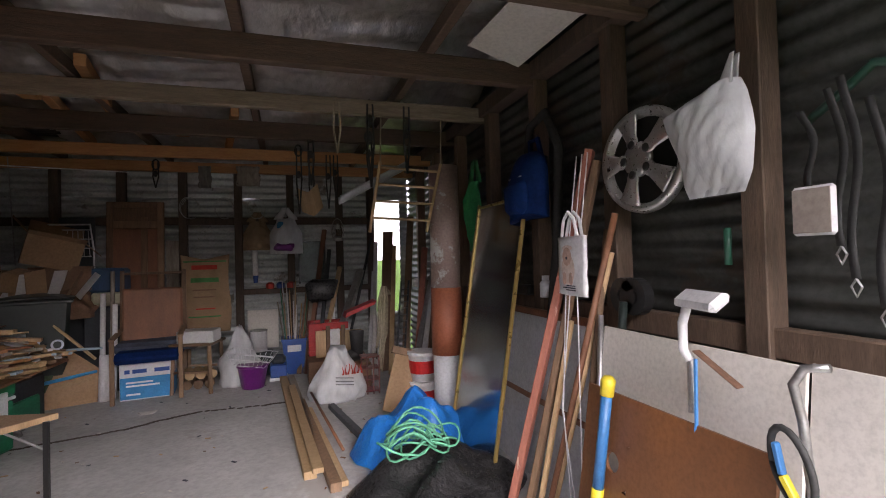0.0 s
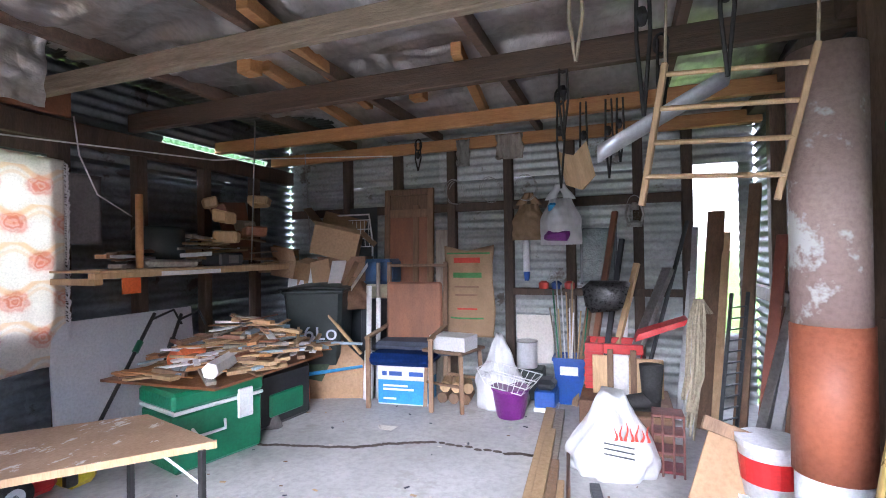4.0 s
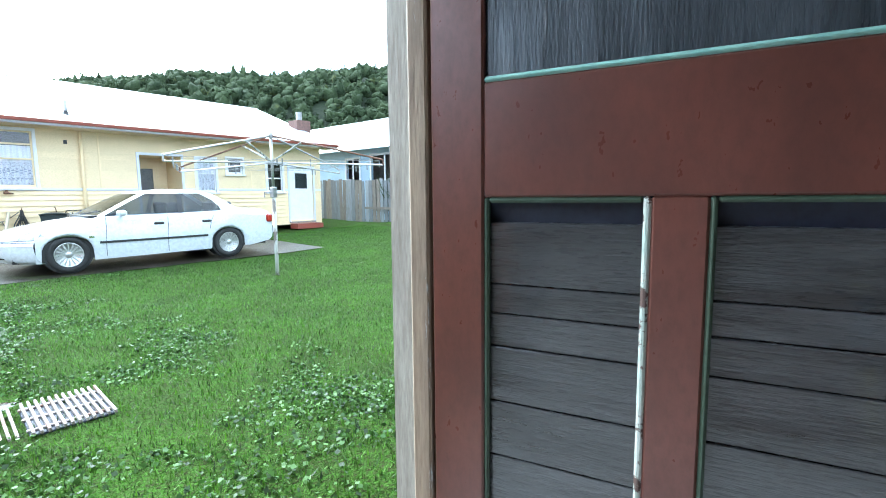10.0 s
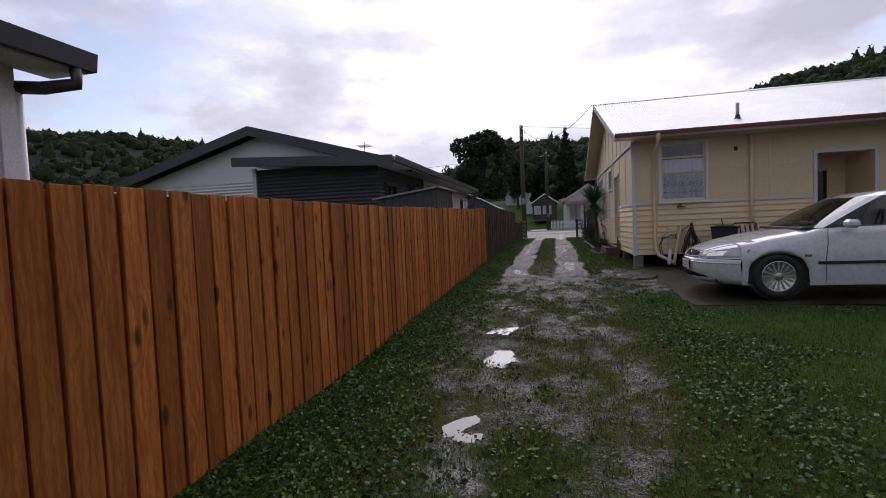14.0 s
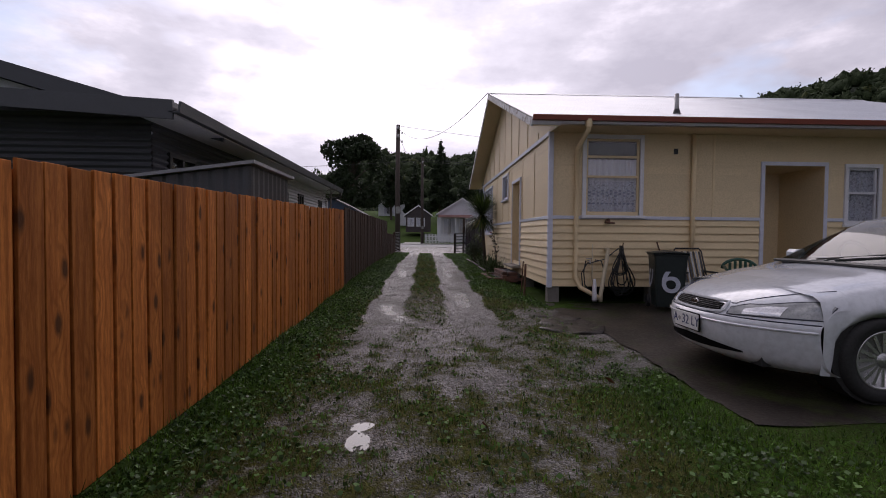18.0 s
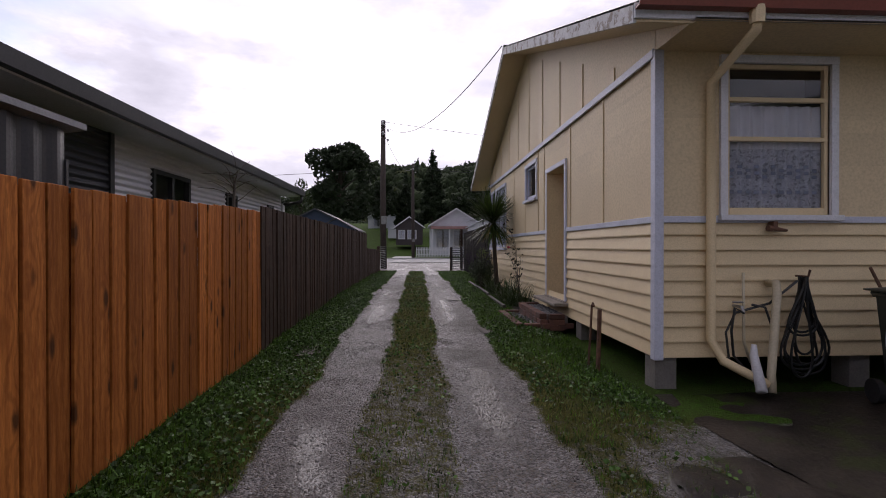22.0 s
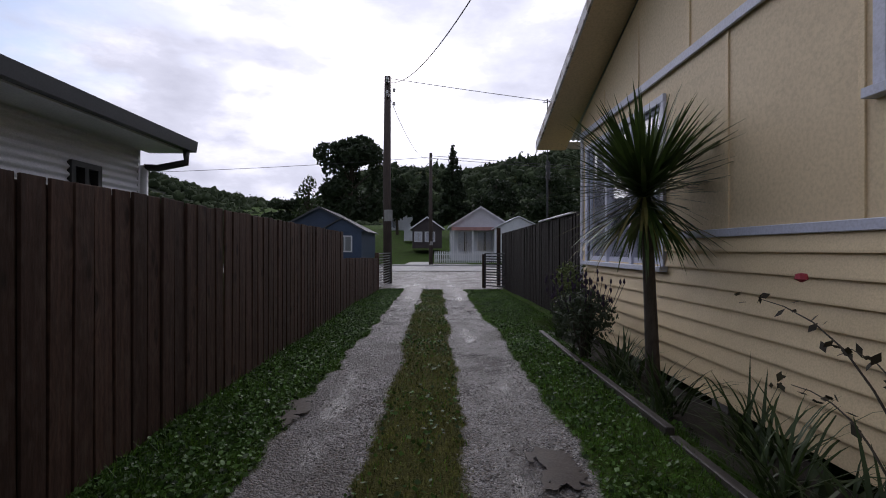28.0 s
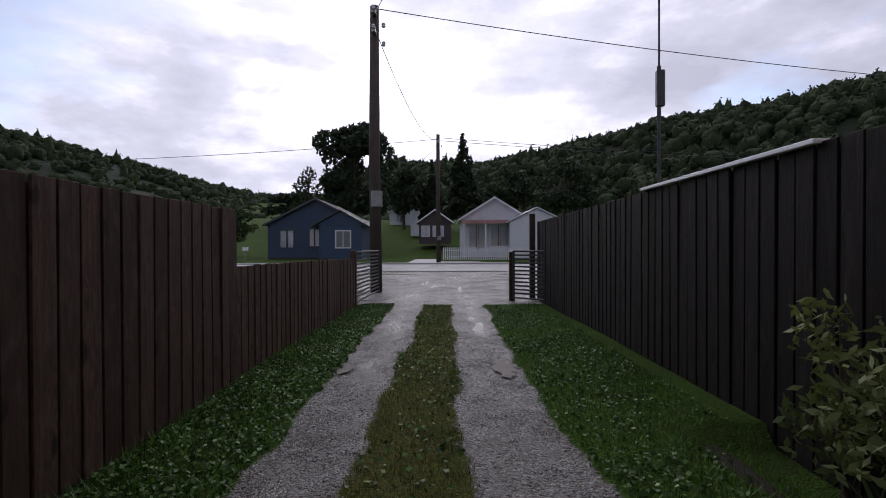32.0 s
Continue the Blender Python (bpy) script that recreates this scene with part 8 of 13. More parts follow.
# ---- gates ----
GATE = surf("gate_steel", (0.06, 0.062, 0.065), (0.04, 0.042, 0.045), 0.5, metal=0.4, scale=8, spots=(0.16, 0.09, 0.06), spot_cut=0.64)


def gate(label, at, rz, w):
    gt = thing("farm_gate", label, "gate", at, rz)
    for x in (0, w):
        part("stile", Geo().tube([(x, 0, 0.08), (x, 0, 1.12)], 0.02, 8), GATE, gt)
    for z in (0.08, 1.12):
        part("rail", Geo().tube([(0, 0, z), (w, 0, z)], 0.02, 8), GATE, gt)
    for i in range(11):
        z = 0.18 + i * 0.085
        part("slat", Geo().box(0.02, -0.006, z - 0.018, w - 0.02, 0.006, z + 0.018, 0.002), GATE, gt)
    return gt


gate("open steel farm gate swung back along the fence", (2.98, -32.75, base_z(2.8, -33)), -93, 2.6)
gate("open steel farm gate swung back along the fence", (-0.42, -33.6, base_z(-0.4, -33)), 142, 0.8)
for x, y, h in ((2.98, -32.68, 1.15), (-0.40, -33.68, 1.1), (-0.92, -34.0, 1.98)):
    solid("gate_post", Geo().box(-0.06, -0.06, -0.2, 0.06, 0.06, h, 0.008), DARK_WOOD, "dark timber post beside the gateway", "gate post", (x, y, base_z(x, y)), group="gate posts")
aer = thing("aerial_mast", "tall thin aerial mast with a bracket behind the fence", "aerial mast", (-1.14, -27.87, base_z(-1, -28)))
part("mast", Geo().tube([(0, 0, 3.0), (0, 0, 4.3)], 0.011, 8), GATE, aer)
part("lower_tube", Geo().tube([(0, 0, 0), (0, 0, 3.04)], 0.022, 8), GATE, aer)
part("bracket", Geo().box(-0.055, -0.03, 2.62, 0.03, 0.03, 3.0, 0.01), GATE, aer)
part("boom", Geo().tube([(-0.18, 0, 4.27), (0.1, 0, 4.22)], 0.009, 6), GATE, aer)
for k in range(4):
    part("element", Geo().tube([(-0.16 + 0.07 * k, -0.17, 4.29), (-0.16 + 0.07 * k, 0.17, 4.24)], 0.005, 5), GATE, aer)
solid("tree_stump", soft(Geo().lathe([(0.16, 0), (0.14, 0.3), (0.13, 0.5), (0, 0.5)], 10), 0.02, 2.0), BARK, "low dark tree stump beyond a fence", "stump", (4.2, -31.5, 0.75))

# ---- garage shell ----
GX0, GX1, GY0, GY1, GF = -2.9, 1.38, -0.2, 5.75, 0.30
STUD = surf("old_hardwood", (0.085, 0.055, 0.038), (0.05, 0.034, 0.025), 0.8, scale=4, stretch=(6, 6, 1), bump=0.4, fine=30, vary=0.3)
BEAM_ORANGE = surf("new_pine_beam", (0.44, 0.22, 0.085), (0.34, 0.16, 0.06), 0.65, scale=5, stretch=(1, 8, 8), bump=0.2, fine=26, vary=0.1)
BEAM_OLD = surf("old_brown_beam", (0.12, 0.075, 0.05), (0.075, 0.05, 0.035), 0.8, scale=5, stretch=(1, 8, 8), bump=0.4, fine=26, vary=0.2)
BEAM_GREY = surf("weathered_beam", (0.27, 0.22, 0.16), (0.17, 0.13, 0.09), 0.8, scale=5, stretch=(1, 8, 8), bump=0.4, fine=26, vary=0.2)
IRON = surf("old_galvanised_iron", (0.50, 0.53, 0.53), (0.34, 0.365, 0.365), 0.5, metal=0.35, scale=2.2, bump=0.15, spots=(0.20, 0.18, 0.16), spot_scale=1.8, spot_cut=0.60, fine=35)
FOIL = surf("sarking_foil", (0.70, 0.69, 0.68), (0.50, 0.48, 0.46), 0.36, metal=0.85, scale=3.0, bump=0.5, bscale=4.0, stretch=(1, 0.6, 1), spots=(0.5, 0.47, 0.44), spot_scale=1.2, spot_cut=0.60, fine=20)
SLAB = surf("garage_concrete", (0.47, 0.465, 0.46), (0.35, 0.345, 0.34), 0.72, scale=1.6, bump=0.25, spots=(0.33, 0.315, 0.30), spot_scale=1.1, spot_cut=0.57, fine=30)
GREEN_SHEET = surf("green_clear_sheet", (0.12, 0.22, 0.10), (0.09, 0.18, 0.08), 0.4, trans=0.5, bump=0.05)

STUD_BROWN = surf("brown_stud", (0.15, 0.096, 0.064), (0.08, 0.052, 0.036), 0.75, scale=4, stretch=(6, 6, 1), bump=0.4, fine=30, vary=0.25)
floor = solid("floor", Geo().box(GX0 - 0.1, GY0 - 0.1, 0.05, GX1 + 0.1, GY1 + 0.1, GF), SLAB, "cracked grey concrete garage floor with stains", "floor", kind="structure")


# grimy copy of IRON, the east wall's shade mixed into its colour
IRON_DARK = surf("grimy_shaded_iron", (0.105, 0.112, 0.105), (0.05, 0.052, 0.048), 0.5, metal=0.5, scale=2.2, bump=0.15, spots=(0.07, 0.06, 0.05), spot_scale=1.8, spot_cut=0.55, fine=35)
# west wall copy of IRON, darkened in colour for shade
IRON_SHADE = surf("dull_shaded_iron", (0.24, 0.265, 0.28), (0.15, 0.165, 0.175), 0.38, metal=0.6, scale=2.2, bump=0.15, spots=(0.10, 0.09, 0.085), spot_scale=1.8, spot_cut=0.60, fine=35)


def iron_wall(name, label, axis, at, a, b, z0, z1, holes, out, mat=None):
    """A wall of iron sheets with level ribs, on studs; at: its inner face. out: +1 or -1 away from the room."""
    w = thing(name, label, "wall", kind="structure")
    def mk(u0, u1, p, q):
        n = max(1, int(round((u1 - u0) / 0.85)))
        for i in range(n):
            s0, s1 = u0 + (u1 - u0) * i / n, u0 + (u1 - u0) * (i + 1) / n + (0.02 if i < n - 1 else 0)
            def place(u, v, h, s0=s0, s1=s1, d=0.004 * (i % 2)):
                s, n_ = s0 + (s1 - s0) * v, at + out * (0.079 + d + h)
                return (s, n_, u) if axis == "x" else (n_, s, u)
            part("iron_sheet", corrugated(p, q, 0.076, 0.0125, place), mat or IRON, w, smooth=True)
    wall_with_holes(a, b, z0, z1, holes, mk)
    return w


# two holes behind the bedspread form an L cut to its lit area
LEFT_HOLES = [(0.86, 2.06, 1.12, 2.22), (2.30, 3.38, 1.66, 2.18), (3.02, 3.36, 1.10, 1.66), (1.35, 2.30, 2.45, 2.52), (4.25, 5.45, 2.45, 2.50), (3.55, 3.75, 2.36, 2.39), (3.95, 4.15, 2.36, 2.39)]
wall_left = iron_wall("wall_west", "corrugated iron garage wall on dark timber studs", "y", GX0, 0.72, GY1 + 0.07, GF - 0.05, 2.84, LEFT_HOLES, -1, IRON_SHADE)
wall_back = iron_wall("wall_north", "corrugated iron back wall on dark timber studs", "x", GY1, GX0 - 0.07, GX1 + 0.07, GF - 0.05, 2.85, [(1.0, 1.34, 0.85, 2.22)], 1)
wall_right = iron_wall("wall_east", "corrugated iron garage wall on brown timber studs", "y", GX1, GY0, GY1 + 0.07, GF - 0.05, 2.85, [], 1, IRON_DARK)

for y in (0.35, 1.1, 1.78, 2.45, 3.1, 3.75, 4.4, 5.05):
    part("stud", rbox(GX1 - 0.02, y - 0.04, GF, GX1 + 0.065, y + 0.04, 2.5), STUD_BROWN, wall_right)
part("noggin", rbox(GX1 + 0.0, GY0 + 0.1, 1.17, GX1 + 0.062, GY1, 1.26), STUD_BROWN, wall_right)
part("top_plate", rbox(GX1 - 0.04, GY0, 2.5, GX1 + 0.065, GY1 + 0.06, 2.6), STUD, wall_right)
for x in (-2.2, -1.62, -1.05, -0.5, 0.05, 0.6, 0.97):
    part("stud", rbox(x - 0.04, GY1 - 0.02, GF, x + 0.04, GY1 + 0.065, 2.55), STUD, wall_back)
part("noggin", rbox(GX0, GY1 - 0.005, 1.92, 0.93, GY1 + 0.06, 2.0), STUD, wall_back)
part("noggin", rbox(-0.46, GY1 - 0.03, 1.14, 0.93, GY1 + 0.06, 1.2), STUD, wall_back)
for y in (0.76, 2.18, 2.72, 3.46, 4.0, 4.6, 5.2):
    part("stud", rbox(GX0 - 0.065, y - 0.04, GF, GX0 + 0.02, y + 0.04, 2.3), STUD, wall_left)
part("top_plate", rbox(GX0 - 0.065, GY0, 2.28, GX0 + 0.03, GY1, 2.42), STUD, wall_left)
part("window_rail", rbox(GX0 - 0.06, 0.80, 1.05, GX0 + 0.0, 3.42, 1.12), STUD, wall_left)
part("mullion", rbox(GX0 - 0.09, 1.38, 1.12, GX0 - 0.03, 1.46, 2.22), WHITE, wall_left)
part("mullion", rbox(GX0 - 0.09, 0.86, 1.60, GX0 - 0.03, 2.06, 1.66), WHITE, wall_left)
# unseen sheet added behind the cloths to give their lit areas sharp edges
g = Geo()
wall_with_holes(0.80, 3.42, 0.95, 2.27, [(0.90, 1.38, 1.14, 1.58), (1.46, 2.04, 1.14, 1.58), (0.90, 1.38, 1.68, 2.21), (1.46, 2.04, 1.68, 2.21), (2.30, 3.36, 1.66, 2.18), (3.02, 3.36, 1.10, 1.66)], lambda a, b, p, q: g.box(GX0 + 0.0205, a, p, GX0 + 0.026, b, q))
part("window_lining", g, STUD, wall_left, "added dark sheet with holes that shape the light on the cloths")
# planked front part of the west wall and the front wall with its opening
RED_PLANK = surf("red_painted_board", (0.17, 0.055, 0.045), (0.10, 0.04, 0.035), 0.6, scale=4, stretch=(5, 5, 1), bump=0.3, fine=30, vary=0.25)
for i in range(6):
    y = GY0 + i * 0.15
    part("plank", rbox(GX0 - 0.03, y, GF, GX0, y + 0.148, 1.55), RED_PLANK, wall_left)
part("panel", rbox(GX0 - 0.028, GY0, 1.58, GX0 + 0.004, 0.70, 2.28), surf("brown_panel", (0.12, 0.055, 0.035), (0.08, 0.04, 0.03), 0.5, scale=3, bump=0.1), wall_left)
part("gap_board", rbox(GX0 - 0.05, GY0 - 0.1, GF - 0.1, GX0 - 0.031, 0.75, 2.86), RED_PLANK, wall_left)
for a, b, q in ((1.33, 2.32, 2.51), (4.23, 5.47, 2.49)):
    part("green_sheet", corrugated(a, b, 0.076, 0.009, lambda u, v, h, q=q: (GX0 - 0.12 + h, u, 2.468 + (q - 2.45) * v)), GREEN_SHEET, wall_left, smooth=True)
part("panel_rail", rbox(GX0 - 0.02, GY0, 1.55, GX0 + 0.02, 0.70, 1.58), GREYWOOD, wall_left)
wall_front = thing("wall_south", "timber front wall of the garage with a wide doorway", "wall", kind="structure")
part("corner_post", rbox(GX0 - 0.06, GY0 - 0.12, GF - 0.2, GX0, GY0 + 0.02, 2.86), STUD, wall_front)
for i in range(15):
    x = GX0 + i * 0.142
    part("plank", rbox(x, GY0 - 0.1, GF - 0.2, x + 0.14, GY0 - 0.06, 2.45), STUD, wall_front)
part("lintel", rbox(GX0, GY0 - 0.1, 2.45, GX1 + 0.06, GY0 - 0.02, 2.86), STUD, wall_front)
part("jamb", rbox(-0.76, GY0 - 0.12, GF - 0.1, -0.625, GY0 - 0.01, 2.45), GREYWOOD, wall_front)
part("plank", rbox(1.30, GY0 - 0.1, GF - 0.2, GX1 + 0.06, GY0 - 0.06, 2.45), STUD, wall_front)

# roof: joists, rafters, foil and iron
roof = thing("ceiling", "sagging silver foil over rough timber joists", "ceiling", kind="structure")


def foil(u, v):
    x, y = GX0 - 0.05 + (GX1 - GX0 + 0.1) * u, GY0 - 0.05 + (GY1 - GY0 + 0.1) * v
    z = 2.74 + 0.02 * x - 0.075 * abs(math.sin(y * 3.9)) + 0.022 * noise.noise((x * 2.6, y * 13, 2)) + 0.03 * noise.noise((x * 2.3, y * 2.3, 0)) + 0.026 * abs(noise.noise((x * 5, y * 4, 4))) + 0.014 * abs(noise.noise((x * 13, y * 10, 7)))
    return (x, y, z)


fg = Geo().grid(foil, 210, 290)
# the foil has torn away along the west eave and in the back corner
fg.f = [q for q in fg.f if fg.v[q[0]][0] > GX0 + 0.62 + 0.35 * noise.noise((fg.v[q[0]][1] * 1.7, 0, 5)) + 0.12 * noise.noise((fg.v[q[0]][1] * 9, 2, 5)) + 0.45 * smooth01(fg.v[q[0]][1], 4.0, 5.4)]
part("foil", fg, FOIL, roof, smooth=True)
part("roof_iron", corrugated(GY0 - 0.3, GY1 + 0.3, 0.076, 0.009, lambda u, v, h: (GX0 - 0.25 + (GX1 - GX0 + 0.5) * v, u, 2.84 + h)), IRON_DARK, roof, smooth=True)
for y, mat, h, z in ((1.62, BEAM_OLD, 0.12, 2.47), (2.45, BEAM_OLD, 0.13, 2.46), (3.22, BEAM_GREY, 0.10, 2.47), (3.97, BEAM_OLD, 0.13, 2.46), (4.78, BEAM_ORANGE, 0.10, 2.45), (5.52, BEAM_ORANGE, 0.10, 2.45), (0.75, BEAM_OLD, 0.12, 2.47)):
    g = Geo().box(GX0 - 0.06, -0.03, 0, GX1 + 0.06, 0.03, h, 0.006)
    solid("joist", g, mat, {"new_pine_beam": "orange-brown pine roof joist across the garage", "old_brown_beam": "old dark brown roof joist across the garage"}.get(mat.name, "weathered grey-brown roof joist across the garage"), "roof beam", (0, y, z), group="roof joists", kind="structure")
for x in (-2.1, -1.15, -0.2, 0.75):
    solid("rafter", Geo().box(-0.025, GY0, 0, 0.025, GY1, 0.085, 0.005), BEAM_OLD, "old brown rafter under the foil", "roof beam", (x, 0, 2.585), group="rafters", kind="structure")

# ---- garage things: materials ----
CARD = surf("brown_cardboard", (0.33, 0.21, 0.12), (0.26, 0.16, 0.09), 0.85, scale=4, bump=0.15, vary=0.15, fine=50)
CARD_DARK = surf("dark_cardboard", (0.20, 0.11, 0.065), (0.14, 0.08, 0.05), 0.85, scale=4, bump=0.2, vary=0.15)
PLYBROWN = surf("stained_ply", (0.24, 0.10, 0.05), (0.16, 0.07, 0.04), 0.55, scale=3, stretch=(3, 3, 1), bump=0.1, vary=0.1)
PARTICLE = surf("brown_particleboard", (0.22, 0.085, 0.03), (0.15, 0.06, 0.025), 0.5, scale=3, bump=0.15, spots=(0.34, 0.26, 0.2), spot_scale=5, spot_cut=0.7)
PLASTER = surf("cream_plasterboard", (0.58, 0.55, 0.50), (0.52, 0.49, 0.45), 0.8, scale=2, bump=0.05, vary=0.03)
PINE = surf("pine_timber", (0.50, 0.34, 0.19), (0.38, 0.25, 0.13), 0.65, scale=5, stretch=(8, 8, 1), bump=0.15, fine=30, vary=0.2)
PINE_DARK = surf("aged_timber", (0.22, 0.13, 0.075), (0.14, 0.085, 0.05), 0.7, scale=5, stretch=(8, 8, 1), bump=0.25, fine=30, vary=0.25)
REDWOOD = surf("red_painted_timber", (0.34, 0.12, 0.08), (0.25, 0.085, 0.06), 0.6, scale=6, stretch=(6, 6, 1), bump=0.25, spots=(0.45, 0.3, 0.24), spot_scale=6, spot_cut=0.64)
WHITE_PL = surf("white_plastic", (0.72, 0.72, 0.73), (0.65, 0.65, 0.67), 0.4, scale=6, bump=0.05, trans=0.15)
BAG_PL = surf("bag_plastic", (0.70, 0.71, 0.72), (0.60, 0.61, 0.63), 0.4, scale=9, bump=0.5, bscale=2, trans=0.25, fine=16, stretch=(1, 1, 0.4))
BLUE_PL = surf("blue_plastic", (0.012, 0.07, 0.30), (0.01, 0.055, 0.24), 0.4, bump=0.05)
TARP = surf("blue_tarpaulin", (0.015, 0.20, 0.62), (0.012, 0.15, 0.5), 0.32, scale=6, bump=0.5, bscale=2, trans=0.1)
BLACK_SHEET = surf("black_plastic_sheet", (0.02, 0.02, 0.021), None, 0.3, scale=5, bump=0.5, bscale=2)
GREEN_BOX = surf("green_cooler_plastic", (0.008, 0.16, 0.075), (0.006, 0.125, 0.06), 0.4, bump=0.05)
PURPLE = surf("purple_plastic", (0.17, 0.02, 0.20), (0.14, 0.016, 0.16), 0.35, bump=0.05)
RED_CR = surf("red_crate_plastic", (0.50, 0.02, 0.02), (0.4, 0.015, 0.018), 0.45, bump=0.1)
DARK_CR = surf("dark_crate_plastic", (0.035, 0.042, 0.05), (0.025, 0.03, 0.036), 0.5, bump=0.1)
HESSIAN = surf("hessian_sack", (0.30, 0.20, 0.12), (0.22, 0.145, 0.085), 0.95, scale=6, bump=0.5, fine=120)
GREEN_INK = surf("green_ink", (0.06, 0.22, 0.07), None, 0.9)
RED_INK = surf("red_ink", (0.5, 0.04, 0.02), None, 0.8)
BLUE_INK = surf("blue_ink", (0.02, 0.25, 0.55), None, 0.6)
BRASS = surf("gold_frame", (0.46, 0.32, 0.11), (0.36, 0.25, 0.085), 0.32, metal=0.6, scale=3, fine=20, bump=0.0)
TERRA = surf("terracotta_pipe", (0.36, 0.11, 0.055), (0.28, 0.085, 0.045), 0.6, scale=4, bump=0.2, spots=(0.42, 0.30, 0.26), spot_scale=4, spot_cut=0.66)
FIBRO = surf("grey_fibro_pipe", (0.30, 0.22, 0.19), (0.22, 0.15, 0.13), 0.7, scale=3, bump=0.3, spots=(0.42, 0.42, 0.40), spot_scale=2.2, spot_cut=0.55)
FIBRO_W = surf("pale_fibro_pipe", (0.48, 0.49, 0.51), (0.40, 0.41, 0.43), 0.7, scale=3, bump=0.2)
YELLOW_PL = surf("yellow_grip", (0.62, 0.50, 0.03), (0.5, 0.4, 0.03), 0.45)
BLUE_GRIP = surf("blue_grip", (0.03, 0.15, 0.36), None, 0.45)
GREEN_PL2 = surf("green_cloth", (0.01, 0.20, 0.06), (0.008, 0.15, 0.045), 0.8, scale=9)
NAVY = surf("blue_backpack_cloth", (0.004, 0.022, 0.100), (0.003, 0.014, 0.066), 0.8, spec=0.1, scale=12, bump=0.3)
ORANGE_CLOTH = surf("orange_curtain", (0.85, 0.20, 0.012), (0.75, 0.165, 0.01), 0.9, scale=3, bump=0.1, vary=0.0, trans=0.42, fine=140)
GREYCARD = surf("grey_board", (0.16, 0.15, 0.15), (0.11, 0.10, 0.10), 0.9, scale=3)
ROPE_GREEN = surf("green_rope", (0.12, 0.42, 0.26), (0.08, 0.32, 0.2), 0.7, scale=30, bump=0.3)
ROPE = surf("pale_rope", (0.36, 0.31, 0.22), (0.28, 0.24, 0.17), 0.85, scale=30, bump=0.4)
MIRROR_G = bpy.data.materials.new("mirror_glass")
MIRROR_G.use_nodes = True
mb = MIRROR_G.node_tree.nodes["Principled BSDF"]
mb.inputs["Base Color"].default_value, mb.inputs["Metallic"].default_value, mb.inputs["Roughness"].default_value = (0.36, 0.40, 0.41, 1), 1.0, 0.16


def bar(p0, p1, w, t, c=0.003):
    """A straight stick of section w x t from p0 to p1."""
    p0, p1 = Vector(p0), Vector(p1)
    d = p1 - p0
    m = Matrix.Translation(p0) @ d.to_track_quat("Z", "Y").to_matrix().to_4x4()
    return Geo().box(-w / 2, -t / 2, 0, w / 2, t / 2, d.length, c, m)


def stick(name, label, cat, p0, p1, w, t, mat, group="leaning timber", round_=False):
    base = Vector(p0)
    g = Geo().tube([(0, 0, 0), tuple(Vector(p1) - base)], w / 2, 10) if round_ else bar((0, 0, 0), Vector(p1) - base, w, t)
    return solid(name, g, mat, label, cat, tuple(base), group=group, smooth=round_)


def carton(name, label, at, rz, w, d, h, mat=CARD, open_=True, flaps=(40, -30, 20, 50), tilt=(0, 0)):
    c = thing(name, label, "cardboard box", at, rz, rx=tilt[0], ry=tilt[1])
    t = 0.005
    for nm, g in (("side", Geo().box(-w / 2, -d / 2, 0, w / 2, -d / 2 + t, h)), ("side", Geo().box(-w / 2, d / 2 - t, 0, w / 2, d / 2, h)), ("side", Geo().box(-w / 2, -d / 2 + t, 0, -w / 2 + t, d / 2 - t, h)), ("side", Geo().box(w / 2 - t, -d / 2 + t, 0, w / 2, d / 2 - t, h)), ("base", Geo().box(-w / 2 + t, -d / 2 + t, 0, w / 2 - t, d / 2 - t, t))):
        part(nm, g, mat, c)
    if open_:
        for (x, y, ax, ln, wd), a in zip(((-w / 2, 0, "y", d, w * 0.4), (w / 2, 0, "y", d, w * 0.4), (0, -d / 2, "x", w, d * 0.4), (0, d / 2, "x", w, d * 0.4)), flaps):
            if a is None:
                continue
            if ax == "y":
                s = -1 if x < 0 else 1
                m = pose(x, 0, h, 0, s * (a - 90), 0)
                g = Geo().box(0 if s > 0 else -wd, -ln / 2, -t / 2, wd if s > 0 else 0, ln / 2, t / 2)
                m = pose(x, 0, h, 0, -s * a, 0)
            else:
                s = -1 if y < 0 else 1
                g = Geo().box(-ln / 2, 0 if s > 0 else -wd, -t / 2, ln / 2, wd if s > 0 else 0, t / 2)
                m = pose(0, y, h, s * a, 0, 0)
            part("flap", g, mat, c, m=m)
    else:
        part("lid", Geo().box(-w / 2 - 0.002, -d / 2 - 0.002, h, w / 2 + 0.002, d / 2 + 0.002, h + t), mat, c)
    return c


def blob_bag(name, label, at, rz, w, d, h, mat, seed, neck=0.0, cat="bag", crumple=0.13, parts=(), squash=0.85):
    """A soft full sack: wide low down, drawn in at the neck."""
    b = thing(name, label, cat, at, rz)
    def f(u, v):
        a = 2 * math.pi * u
        r = (0.86 + 0.22 * math.sin(math.pi * min(1, v * 1.6))) * (1.0 - (1 - neck) * v ** 1.7)
        r *= 1 + crumple * 2.2 * noise.noise((math.cos(a) * 2.2 + seed, math.sin(a) * 2.2, v * 3.3))
        return (w / 2 * r * math.cos(a), d / 2 * r * math.sin(a), h * v + 0.02 * math.sin(a * 3 + seed) * v)
    g = Geo().grid(f, 40, 22)
    g.f.append(tuple(i * 23 for i in range(40)))
    g.f.append(tuple(i * 23 + 22 for i in range(40))[::-1])
    part("body", g, mat, b, smooth=True)
    return b


